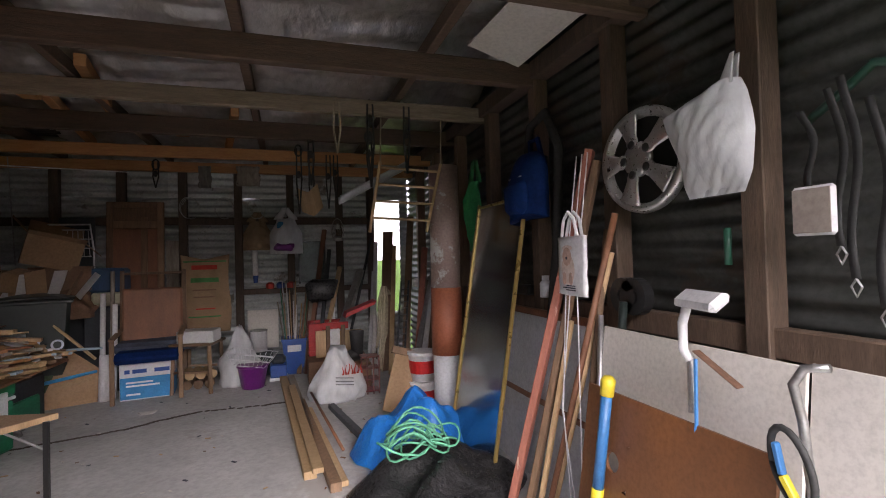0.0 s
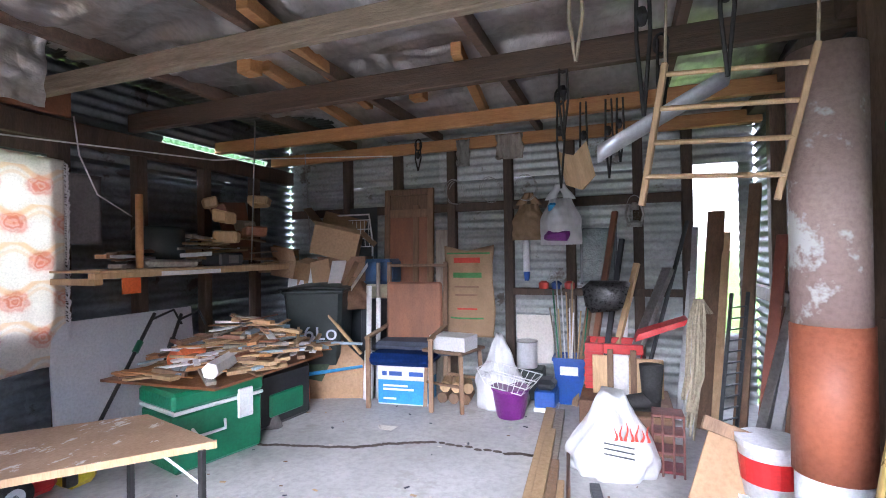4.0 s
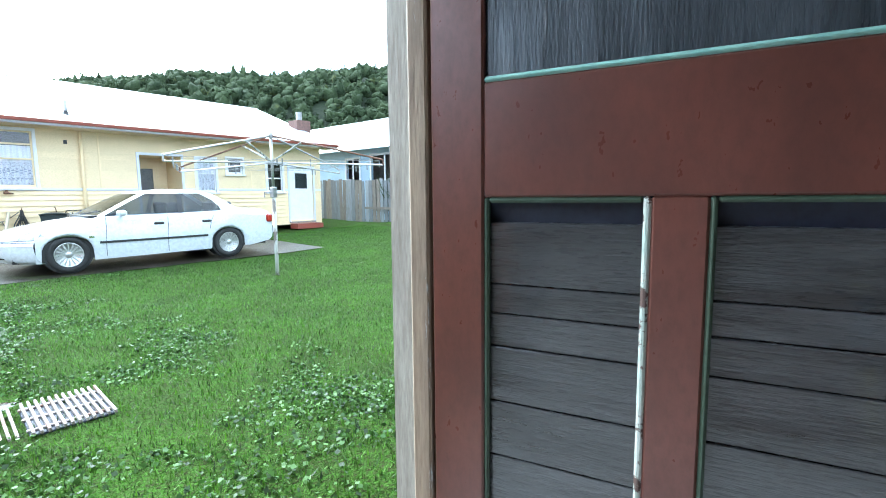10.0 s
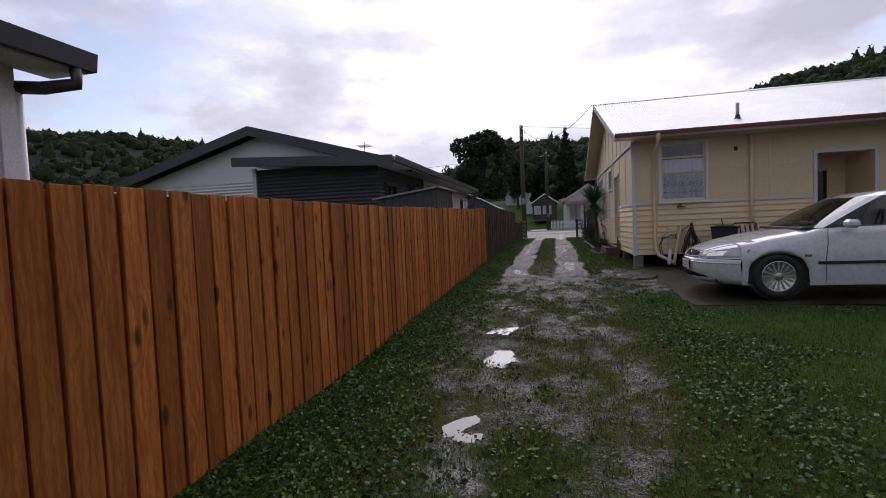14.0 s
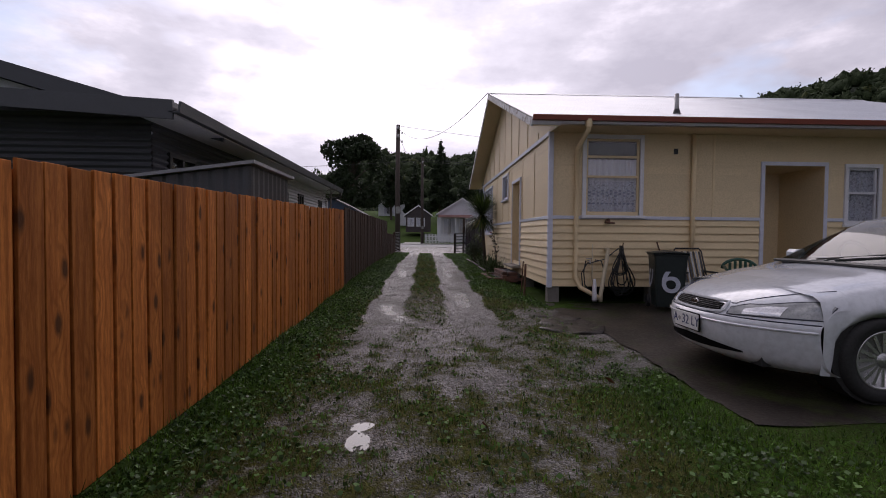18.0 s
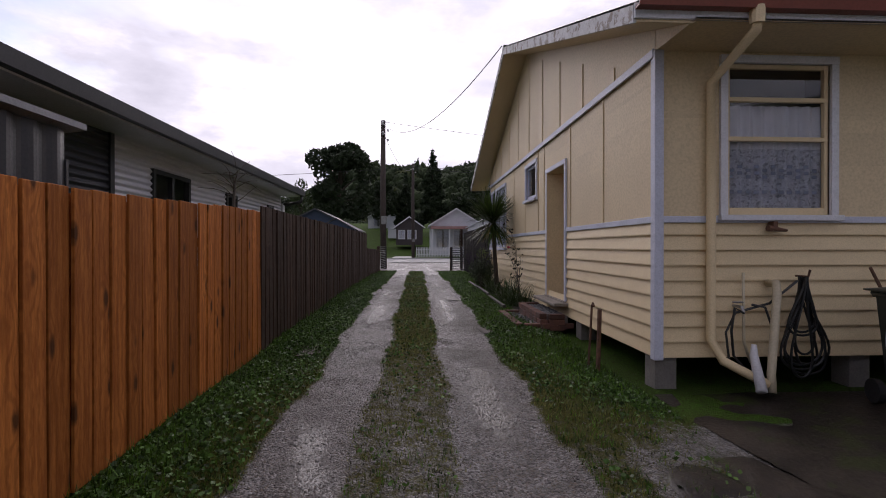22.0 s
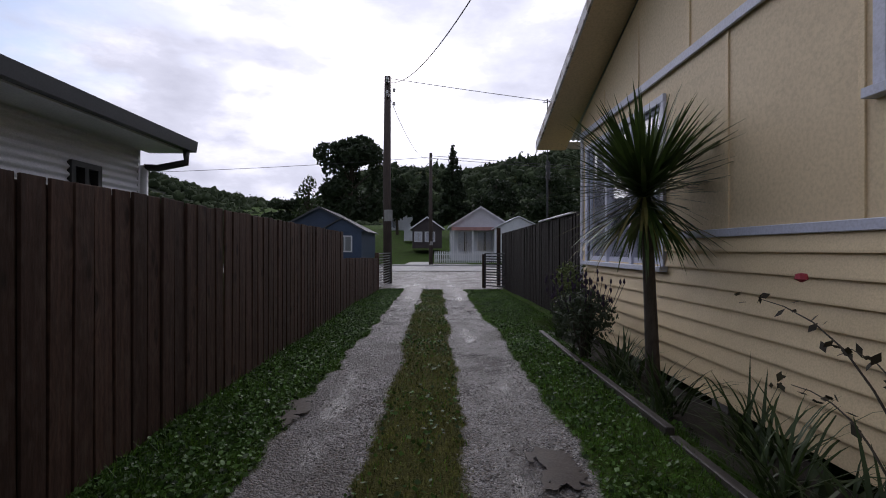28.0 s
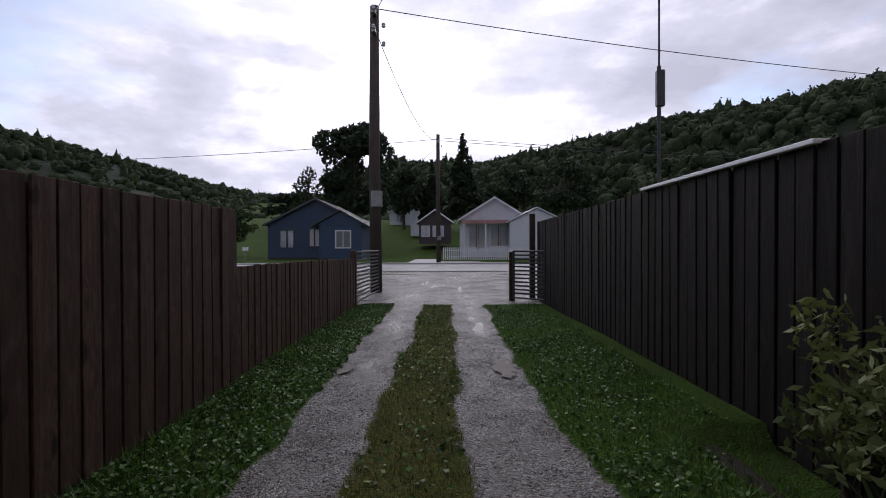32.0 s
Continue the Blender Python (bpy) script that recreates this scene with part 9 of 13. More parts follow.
def wall_plate_bag(name, label, at, rz, w, h, mat, seed, handles=True, depth=0.06):
    """A carrier bag hanging from its handles; at: the hook."""
    b = thing(name, label, "bag", at, rz)
    def f(u, v):
        s = (u - 0.5) * w * (0.55 + 0.45 * smooth01(1 - v, 0.0, 0.5)) * (1 + 0.06 * noise.noise((u * 4, v * 4, seed)))
        return (s, depth * (math.sin(math.pi * u) * (0.35 + 0.9 * math.sin(math.pi * (1 - v) ** 0.8))) + 0.02 * noise.noise((u * 7, v * 7, seed)), -0.24 * h - h * 0.76 * (1 - v))
    part("front", Geo().grid(f, 22, 22), mat, b, smooth=True)
    part("back", Geo().grid(lambda u, v: (f(u, v)[0], -0.25 * f(u, v)[1] - 0.004, f(u, v)[2]), 22, 22), mat, b, smooth=True)
    if handles:
        for s in (-1, 1):
            part("handle", Geo().slab(lambda u, v, s=s: (s * w * (0.04 + 0.20 * math.sin(math.pi * 0.5 * v) ** 2) * 0.9 + (u - 0.5) * 0.05 * (1 + v), 0.01 * s, -0.26 * h * v), 3, 10, 0.004), mat, b, smooth=True)
    return b


# ---- west wall: curtains, shelf ----
def curtain_orange(u, v):
    y = 0.78 + 1.36 * u
    top = 2.15 - 0.10 * math.sin(math.pi * min(1.0, u * 1.02)) + 0.05 * u
    bot = 0.97 - 0.20 * math.sin(math.pi * u) ** 0.8 - 0.03 * u
    z = bot + (top - bot) * v
    return (GX0 + 0.045 + 0.012 * math.sin(y * 17 + 2 * v) * (1 - v) + 0.01 * noise.noise((y * 3, z * 3, 0)) + 0.05 * (1 - v) ** 2, y, z)


solid("orange_curtain", Geo().slab(curtain_orange, 60, 40, 0.0015), ORANGE_CLOTH, "bright orange cloth curtain glowing with daylight behind it", "curtain", smooth=True)


def bedspread_material():
    ma = surf("patterned_bedspread", (0.80, 0.77, 0.70), (0.72, 0.69, 0.62), 0.9, scale=5, bump=0.2, vary=0, trans=0.46, fine=90)
    N, L = ma.node_tree.nodes, ma.node_tree.links
    co, sep = N.new("ShaderNodeTexCoord"), N.new("ShaderNodeSeparateXYZ")
    L.new(co.outputs["Object"], sep.inputs[0])

    def m(op, a, b=0.0, c=None):
        n = N.new("ShaderNodeMath")
        n.operation = op
        for s, v in zip(n.inputs, (a, b) if c is None else (a, b, c)):
            if isinstance(v, (int, float)):
                s.default_value = v
            else:
                L.new(v, s)
        return n.outputs[0]
    px, pz = 0.288, 0.232
    row = m("FLOOR", m("DIVIDE", sep.outputs["Z"], pz))
    off = m("MULTIPLY", m("MODULO", m("ADD", row, 100.0), 2.0), 0.5)
    fx = m("SUBTRACT", m("FRACT", m("ADD", m("DIVIDE", sep.outputs["Y"], px), off)), 0.5)
    fz = m("SUBTRACT", m("FRACT", m("DIVIDE", sep.outputs["Z"], pz)), 0.5)
    nz = N.new("ShaderNodeTexNoise")
    nz.inputs["Scale"].default_value = 26.0
    L.new(co.outputs["Object"], nz.inputs["Vector"])
    d = m("ADD", m("SQRT", m("ADD", m("MULTIPLY", fx, fx), m("MULTIPLY", fz, fz))), m("MULTIPLY", m("SUBTRACT", nz.outputs["Fac"], 0.5), 0.22))
    def fade(v, lo, hi):
        r_ = N.new("ShaderNodeMapRange")
        for k, q in zip(("From Min", "From Max", "To Min", "To Max"), (lo, hi, 1.0, 0.0)):
            r_.inputs[k].default_value = q
        L.new(v, r_.inputs["Value"])
        return r_.outputs["Result"]
    rose = m("MULTIPLY", fade(d, 0.17, 0.33), m("ADD", 0.72, m("MULTIPLY", m("SINE", m("MULTIPLY", d, 60.0)), 0.28)))
    arch = m("ADD", fz, m("MULTIPLY", m("COSINE", m("MULTIPLY", fx, 6.283)), 0.16))
    wave = m("MAXIMUM", fade(m("ABSOLUTE", m("SUBTRACT", arch, 0.36)), 0.05, 0.11), m("MULTIPLY", fade(m("ABSOLUTE", m("SUBTRACT", arch, 0.14)), 0.03, 0.06), 0.6))
    bs = N["Principled BSDF"]
    src = bs.inputs["Base Color"].links[0].from_socket
    mx, mx2 = N.new("ShaderNodeMix"), N.new("ShaderNodeMix")
    mx.data_type = mx2.data_type = "RGBA"
    L.new(m("MULTIPLY", wave, 0.55), mx2.inputs[0])
    L.new(src, mx2.inputs[6])
    mx2.inputs[7].default_value = (0.72, 0.50, 0.26, 1)
    L.new(m("MULTIPLY", rose, 0.75), mx.inputs[0])
    L.new(mx2.outputs[2], mx.inputs[6])
    mx.inputs[7].default_value = (0.60, 0.20, 0.13, 1)
    L.new(mx.outputs[2], bs.inputs["Base Color"])
    for n in N:
        if n.bl_idname == "ShaderNodeBsdfTranslucent":
            L.new(mx.outputs[2], n.inputs["Color"])
    return ma


def spread(u, v):
    y = 2.14 + 1.30 * u + 0.03 * (1 - v) * (u - 0.5)
    z = 0.83 + 1.37 * v - 0.05 * u * v + 0.03 * math.sin(u * 9) * (1 - v)
    fold = 0.010 * abs(noise.noise((y * 9 + 2.5 * z, z * 2.2, 3))) + 0.010 * abs(noise.noise((y * 5 - 4 * z, z * 5, 8)))
    return (GX0 + 0.043 + 0.010 * math.sin(y * 14 + 1.5 * v) * (1.2 - v) + fold, y, z)


bsp = solid("bedspread", Geo().slab(spread, 110, 90, 0.002), bedspread_material(), "cream bedspread with faded red rosettes hung over a window", "bedspread", smooth=True)
g = Geo()
r = random.Random(3)
for i in range(120):
    v = i / 120
    x, y, z = spread(1.0, v)
    g.tube([(x, y, z), (x + 0.01, y + r.uniform(0.01, 0.03), z - r.uniform(0.0, 0.03)), (x + 0.01, y + 0.012, z - 0.045)], 0.004, 4)
part("fringe", g, WHITE_PL, bsp)
solid("grey_cloth", Geo().slab(lambda u, v: (GX0 + 0.04 + 0.01 * noise.noise((u * 3, v * 3, 1)), 3.46 + 0.22 * u, 1.62 + 0.46 * v), 8, 10, 0.004), GREYCARD, "grey cloth hanging beside a bedspread", "cloth", smooth=True)
# string lines
for nm, pts, mt, lb in (("string", [(GX0 + 0.06, 0.2, 2.2), (-2.3, 0.9, 2.12), (-2.6, 2.2, 2.3)], ROPE, "thin pale string strung across the garage"),
                        ("string", [(-1.2, 0.7, 2.62), (-2.2, 1.6, 2.35), (-2.75, 2.8, 2.2), (-2.4, 4.2, 2.25), (-1.4, 5.2, 2.38)], WHITE_PL, "white cord sagging across the garage"),
                        ("string", [(GX0 + 0.05, 3.5, 2.45), (GX0 + 0.07, 3.52, 2.2), (GX0 + 0.09, 3.62, 1.95), (GX0 + 0.1, 3.85, 1.82)], WHITE_PL, "white cord hanging from the top plate"),
                        ("string", [(-2.0, 4.2, 2.5), (-2.05, 4.2, 1.48)], STEEL, "thin wire holding up a shelf"), ("string", [(-2.35, 5.25, 2.5), (-2.3, 5.25, 1.52)], STEEL, "thin wire holding up a shelf")):
    ps = []
    for a, b in zip(pts, pts[1:]):
        ps += [Vector(a).lerp(Vector(b), k / 6) for k in range(6)]
    solid(nm, Geo().tube(ps + [Vector(pts[-1])], 0.005, 5), mt, lb, "cord", group="cords")
solid("white_batten", bar((-2.2, 0.95, 2.36), (-2.55, 2.1, 2.47), 0.02, 0.012), WHITE_PL, "thin white batten tied under the roof", "batten")
solid("orange_fascia", rbox(GX0 + 0.0, 2.35, 2.44, GX0 + 0.03, 3.5, 2.64), PLYBROWN, "reddish board along the top of a wall", "board")
solid("head_board", rbox(GX0 + 0.02, 0.4, 2.22, GX0 + 0.06, 1.35, 2.28), PINE, "pale pink-brown board above a curtain", "board")
for x, y, w, l, s in ((-2.25, 2.55, 0.16, 0.62, 1), (-2.2, 2.82, 0.30, 0.40, 2), (-2.3, 1.9, 0.5, 0.14, 4)):
    def hang(u, v, x=x, y=y, w=w, l=l, s=s):
        return (x + 0.05 * noise.noise((u * 4, v * 5, s)) + 0.06 * v, y + w * (u - 0.5) * (0.45 + 0.55 * (1 - v * 0.5)) + 0.03 * noise.noise((u * 5, v * 4, s + 3)), 2.66 - l * v)
    solid("torn_foil", Geo().slab(hang, 14, 18, 0.001), FOIL, "torn strip of silver foil hanging from the roof", "foil", group="torn foil strips", smooth=True)

shelf = thing("shelf", "long pine shelf board hung along the wall", "shelf", (-2.55, 0, 0))
part("board", Geo().box(0.10, 3.32, 1.40, 0.16, 5.5, 1.435, 0.003).box(-0.30, 3.35, 1.435, 0.16, 5.5, 1.45, 0.002), PINE, shelf, m=pose(0, 0, 0))
part("bracket", rbox(-0.33, 3.36, 1.36, 0.1, 3.41, 1.40), PINE, shelf)
part("bracket", rbox(-0.33, 5.2, 1.36, 0.1, 5.25, 1.40), PINE, shelf)
part("white_strip", rbox(0.16, 3.75, 1.402, 0.163, 4.25, 1.432), WHITE_PL, shelf)
r = random.Random(11)
stick("fence_post_piece", "rounded orange pine peg standing on a shelf", "timber", (-2.42, 3.62, 1.455), (-2.42, 3.62, 1.93), 0.045, 0.045, BEAM_ORANGE, "things on the shelf", True)
for i in range(26):
    y = r.uniform(3.45, 5.2)
    z = 1.455 + r.choice((0, 0.03, 0.06, 0.1)) + (0.1 if 4.2 < y < 4.9 else 0)
    ln, a = r.uniform(0.25, 0.6), r.uniform(60, 120)
    solid("timber_offcut", Geo().box(-ln / 2, -r.uniform(0.02, 0.05), 0, ln / 2, 0.03, r.uniform(0.012, 0.03), 0.003), r.choice((PINE, PINE_DARK, PINE, GREYWOOD, WHITE_PL)), "timber offcut lying on a shelf", "timber", (-2.58 + r.uniform(-0.08, 0.08), min(max(y, 3.4 + ln / 2), 5.45 - ln / 2), z), a, "things on the shelf", ry=r.uniform(-4, 4))
for i in range(8):
    solid("wood_block", soft(Geo().box(-0.09, -0.06, 0, 0.09, 0.06, 0.09, 0.015), 0.02, i, 9), r.choice((PINE, PLYBROWN, GREYWOOD)), "rough block of wood heaped on a shelf", "wood block", (-2.6 + r.uniform(-0.1, 0.1), 4.55 + r.uniform(-0.28, 0.3), 1.58 + 0.055 * i), r.uniform(0, 180), "things on the shelf", rx=r.uniform(-20, 20))
solid("brown_ply_sheet", Geo().box(-0.01, -0.16, 0, 0.01, 0.16, 0.5), PLYBROWN, "small reddish plywood sheet standing on a shelf", "board", (-2.66, 4.75, 1.5), 0, ry=-8, rx=5)
tub = thing("plastic_tub", "dark plastic ice-cream tub with a pale label", "tub", (-2.45, 4.33, 1.452))
part("body", Geo().box(-0.1, -0.12, 0, 0.1, 0.12, 0.10, 0.015), DARK_CR, tub)
part("label", rbox(0.1, -0.04, 0.02, 0.102, 0.06, 0.08, 0.0005), GREYCARD, tub)
solid("green_drum", Geo().lathe([(0.15, 0), (0.17, 0.02), (0.17, 0.26), (0.15, 0.29), (0.05, 0.3)], 20), BIN_GREEN, "dark green plastic drum on a shelf", "drum", (-2.66, 3.95, 1.452), smooth=True)
solid("folded_cloth", soft(Geo().box(-0.13, -0.2, 0, 0.13, 0.2, 0.05, 0.02), 0.03, 2, 6), GREYWOOD, "folded grey cloth on a shelf", "cloth", (-2.5, 3.85, 1.452))
solid("orange_flag", Geo().box(-0.005, -0.06, -0.05, 0.005, 0.06, 0.05), surf("orange_plastic", (0.7, 0.12, 0.02), None, 0.5), "small orange plastic piece hanging under a shelf", "plastic piece", (-2.4, 3.55, 1.35))

# ---- wood pile on a board, coolers, bins ----
brd = solid("board_tabletop", Geo().prism([(-2.5, 3.42), (-1.66, 3.48), (-1.62, 4.45), (-2.0, 4.9), (-2.6, 4.9)], 0.775, 0.79), PARTICLE, "particleboard sheet resting on cooler boxes", "board")
r = random.Random(5)
WOODS = (PINE, PINE, PINE_DARK, WHITE, GREYWOOD, PLYBROWN, surf("blue_grey_paint", (0.3, 0.4, 0.48), None, 0.6), PINE, BEAM_ORANGE)
for i in range(210):
    q = i / 210
    cx, cy = -2.08 + r.gauss(0, 0.27) * (1 - 0.35 * q), 4.1 + r.gauss(0, 0.36) * (1 - 0.35 * q)
    cx, cy = min(max(cx, -2.48), -1.70), min(max(cy, 3.52), 4.78)
    hp_ = 0.30 * math.exp(-((cx + 2.1) / 0.33) ** 2 - ((cy - 4.2) / 0.42) ** 2)
    ln, w, t = r.uniform(0.14, 0.52), r.uniform(0.018, 0.07), r.uniform(0.008, 0.026)
    solid("timber_offcut", Geo().box(-ln / 2, -w / 2, 0, ln / 2, w / 2, t, 0.002), r.choice(WOODS), "short timber offcut heaped on a board", "timber", (cx, cy, 0.792 + hp_ * q + 0.01 * r.random()), r.uniform(0, 180), "offcuts on the wood pile", rx=r.uniform(-9, 9), ry=r.uniform(-9, 9))
solid("white_fence_post", Geo().tube([(0, -0.2, 0), (0, 0.2, 0)], 0.05, 6), WHITE, "short thick white-painted post on the wood pile", "timber", (-1.86, 3.74, 0.86), 25)
solid("orange_bag", soft(Geo().box(-0.08, -0.11, 0, 0.08, 0.11, 0.08, 0.03), 0.04, 3, 8), surf("orange_plastic_bag", (0.7, 0.16, 0.05), None, 0.5), "crumpled orange plastic bag on the wood pile", "bag", (-2.2, 3.78, 0.85))
gc = thing("green_cooler", "green plastic cooler box with white trim on the floor", "cooler box", (-2.0, 3.72, GF), rz=-14)
part("body", Geo().box(-0.2, -0.28, 0, 0.2, 0.28, 0.34, 0.02), GREEN_BOX, gc)
part("trim", Geo().box(-0.205, -0.285, 0.335, 0.205, 0.285, 0.355, 0.004), WHITE_PL, gc)
part("lid", Geo().box(-0.21, -0.29, 0.355, 0.21, 0.29, 0.46, 0.02), GREEN_BOX, gc)
part("latch", rbox(0.2, 0.1, 0.22, 0.222, 0.2, 0.40, 0.005), WHITE_PL, gc)
part("handle", Geo().tube([(0.2, -0.18, 0.24), (0.24, -0.16, 0.2), (0.24, 0.0, 0.2), (0.2, 0.02, 0.24)], 0.009, 6), WHITE_PL, gc)
gc2 = thing("tool_case", "black and green plastic power tool case under a board", "tool case", (-2.05, 4.35, GF), rz=-8)
part("body", Geo().box(-0.2, -0.26, 0, 0.2, 0.26, 0.40, 0.03), BLACK, gc2)
part("panel", Geo().box(0.19, -0.16, 0.08, 0.215, 0.16, 0.24, 0.01), GREEN_BOX, gc2)
tool = thing("grass_trimmer", "grass trimmer with a white shaft lying on the floor", "grass trimmer", (-1.93, 4.22, GF), rz=0)
part("head", Geo().lathe([(0.11, 0), (0.09, 0.05), (0.04, 0.16), (0.03, 0.2)], 14, pose(0, 0, 0.0, 0, 0, 0), squash=0.7), GREYCARD, tool, smooth=True)
part("shaft", Geo().tube([(0.0, 0.0, 0.2), (-0.05, -0.02, 0.3), (-0.12, -0.15, 0.34), (-0.1, -0.45, 0.24), (0.02, -0.72, 0.16)], 0.014, 8), WHITE_PL, tool, smooth=True)
can = thing("spray_can", "small orange spray can on the floor", "spray can", (-2.02, 4.78, GF))
part("body", Geo().lathe([(0.03, 0), (0.03, 0.13), (0.02, 0.15)], 14), surf("orange_can", (0.65, 0.10, 0.02), None, 0.35), can)
part("cap", Geo().lathe([(0.02, 0.15), (0.02, 0.19), (0.0, 0.19)], 12), WHITE_PL, can)
solid("blue_bat", Geo().tube([(0, 0, 0), (0.38, 0.3, 0.03)], [0.016, 0.012], 8), BLUE_INK, "thin blue plastic tube lying on cardboard", "tube", (-2.0, 4.72, GF + 0.24))
lb = solid("leaning_cardboard", Geo().prism([(-0.45, 0), (0.3, 0), (0.32, 0.25), (0.05, 0.5), (-0.4, 0.62)], -0.003, 0.003, "y"), CARD, "torn cardboard sheet leaning on clutter", "cardboard", (-1.86, 4.93, GF), 20, rx=-14)
part("green_print", Geo().prism([(-0.4, 0.2), (-0.1, 0.14), (0.0, 0.38), (-0.35, 0.5)], -0.006, -0.004, "y"), surf("dark_green_print", (0.06, 0.09, 0.05), None, 0.8), lb)
solid("white_sheet_board", Geo().box(-0.01, -0.5, 0, 0.01, 0.55, 0.82, 0.002), WHITE_PL, "white sheet of board leaning on the wall", "board", (GX0 + 0.10, 3.85, GF), 0, ry=-5)
for i, (a, b) in enumerate((((-2.45, 3.26, GF + 0.05), (-2.62, 3.88, 1.13)), ((-2.3, 3.5, GF + 0.1), (-2.6, 4.08, 1.10)))):
    pol = thing("black_pole", "black trimmer shaft leaning on a white board", "pole", a, group="black trimmer shafts")
    d = Vector(b) - Vector(a)
    part("shaft", Geo().tube([(0, 0, 0), tuple(d)], 0.012, 8), BLACK, pol)
    part("grip", Geo().tube([tuple(d * 0.7), tuple(d * 0.78)], 0.02, 8), GREEN_BOX if i == 0 else BLACK, pol)
    part("loop", Geo().tube([tuple(d * 0.95), tuple(d * 0.98 + Vector((0.05, 0.12, 0.03))), tuple(d * 1.0 + Vector((0.02, 0.2, -0.1)))], 0.009, 6), BLACK, pol)
bin2 = wheelie_bin("dark green wheelie bin heaped with cardboard", (-2.12, 5.15, GF), 20, [("6Lo", 0.19, pose(0.06, -0.262, 0.55, 86, 0, 0), "")])
carton("cardboard_box", "open cardboard box tilted on a stack of boxes", (-2.1, 5.35, 1.52), 25, 0.42, 0.32, 0.27, CARD, tilt=(8, 14))
carton("cardboard_box", "flattened brown cardboard box in a stack", (-2.0, 5.4, 1.28), 12, 0.46, 0.3, 0.22, CARD_DARK, False)
carton("cardboard_box", "torn cardboard box with its flaps open", (-2.45, 5.2, 1.30), -15, 0.34, 0.3, 0.16, CARD, flaps=(70, 20, 60, 30), tilt=(-10, 5))
blob_bag("paper_sack", "crumpled brown paper sack on top of a bin", (-1.9, 5.35, 1.02), 0, 0.34, 0.3, 0.28, CARD_DARK, 5, 0.8)
for i in range(7):
    solid("cardboard_scrap", Geo().box(-0.09, -0.002, 0, 0.09, 0.002, 0.26), CARD if i % 2 else WHITE_PL, "torn cardboard scrap sticking out of a bin", "cardboard", (-2.4 + 0.1 * i, 5.15 + 0.03 * (i % 3), 1.22), 20 * i, "scraps in the bin", rx=-20 + 9 * i, ry=10 * (i % 3 - 1))
cart = thing("wire_trolley", "white wire shopping trolley frame against the wall", "trolley", (-2.02, 5.55, 1.05))
for i in range(9):
    part("wire", Geo().tube([(-0.19 + i * 0.047, 0, 0.55), (-0.17 + i * 0.043, 0.0, 0.80)], 0.003, 5), WHITE_PL, cart)
for z in (0.55, 0.63, 0.72, 0.81):
    part("rail", Geo().tube([(-0.2, 0, z), (0.2, 0, z)], 0.005, 6), WHITE_PL, cart)
part("handle", Geo().tube([(-0.2, 0, 0.80), (-0.2, -0.03, 0.86), (0.2, -0.03, 0.86), (0.22, 0, 0.6), (0.2, 0, -0.75)], 0.009, 6), WHITE_PL, cart)
stick("red_stick", "pale orange stick leaning out of the wood pile", "timber", (-1.62, 5.0, 0.68), (-1.98, 4.95, 1.08), 0.035, 0.02, PINE)

# ---- north wall: doors, chair, sacks ----
pd = thing("panel_door", "old brown cupboard door with a framed top leaning on the wall", "door", (-1.48, 5.62, GF), rx=-3)
part("panel", rbox(-0.24, 0.0, 0.6, 0.24, 0.02, 1.60), PLYBROWN, pd)
for g in (rbox(-0.26, -0.012, 0.0, -0.2, 0.024, 1.86), rbox(0.2, -0.012, 0.0, 0.26, 0.024, 1.86), rbox(0.05, -0.01, 0.0, 0.11, 0.022, 1.70), rbox(-0.2, -0.012, 1.80, 0.2, 0.024, 1.86), rbox(-0.2, -0.012, 1.58, 0.2, 0.022, 1.66), rbox(-0.2, 0.004, 1.66, 0.2, 0.018, 1.80)):
    part("frame", g, surf("frame_brown", (0.26, 0.15, 0.08), (0.2, 0.11, 0.06), 0.6, scale=4) if False else PINE_DARK, pd)
for x, w, h, mt, lb in ((-2.05, 0.4, 1.7, DARK_CR, "dark board leaning on the back wall"), (-1.15, 0.12, 1.45, GREYWOOD, "narrow grey board leaning on the back wall")):
    solid("leaning_board", Geo().box(-w / 2, 0, 0, w / 2, 0.02, h, 0.003), mt, lb, "board", (x, 5.68, GF), rx=-2)
oc = thing("office_chair", "old armchair with a brown panel back and dark blue seat", "chair", (-1.22, 5.28, GF), rz=6)
part("backrest", Geo().box(-0.26, -0.06, 0.42, 0.24, -0.02, 0.98, 0.02), PLYBROWN, oc)
part("seat", Geo().box(-0.28, -0.48, 0.34, 0.26, -0.04, 0.44, 0.04), NAVY, oc)
part("cushion", soft(Geo().box(-0.3, -0.3, 0.40, 0.4, 0.0, 0.50, 0.04), 0.03, 4, 5), surf("blue_grey_cloth", (0.06, 0.075, 0.11), None, 0.9, scale=10), oc)
for sx in (-0.27, 0.25):
    part("post", bar((sx, -0.01, 0), (sx, 0.05, 1.15), 0.035, 0.03), PINE_DARK, oc)
    part("leg", bar((sx, -0.45, 0), (sx, -0.45, 0.55), 0.035, 0.03), PINE_DARK, oc)
    part("arm", bar((sx, -0.47, 0.56), (sx, 0.02, 0.60), 0.045, 0.02), PINE_DARK, oc)
part("top_rail", bar((-0.28, 0.05, 1.12), (0.26, 0.05, 1.12), 0.05, 0.025), PINE_DARK, oc)
cb = thing("blue_cooler", "small blue and white cooler bag on a stack", "cooler box", (-1.63, 5.42, 1.12))
part("body", Geo().box(-0.13, -0.1, 0, 0.13, 0.1, 0.13, 0.02), surf("pale_yellow_plastic", (0.45, 0.42, 0.3), None, 0.5), cb)
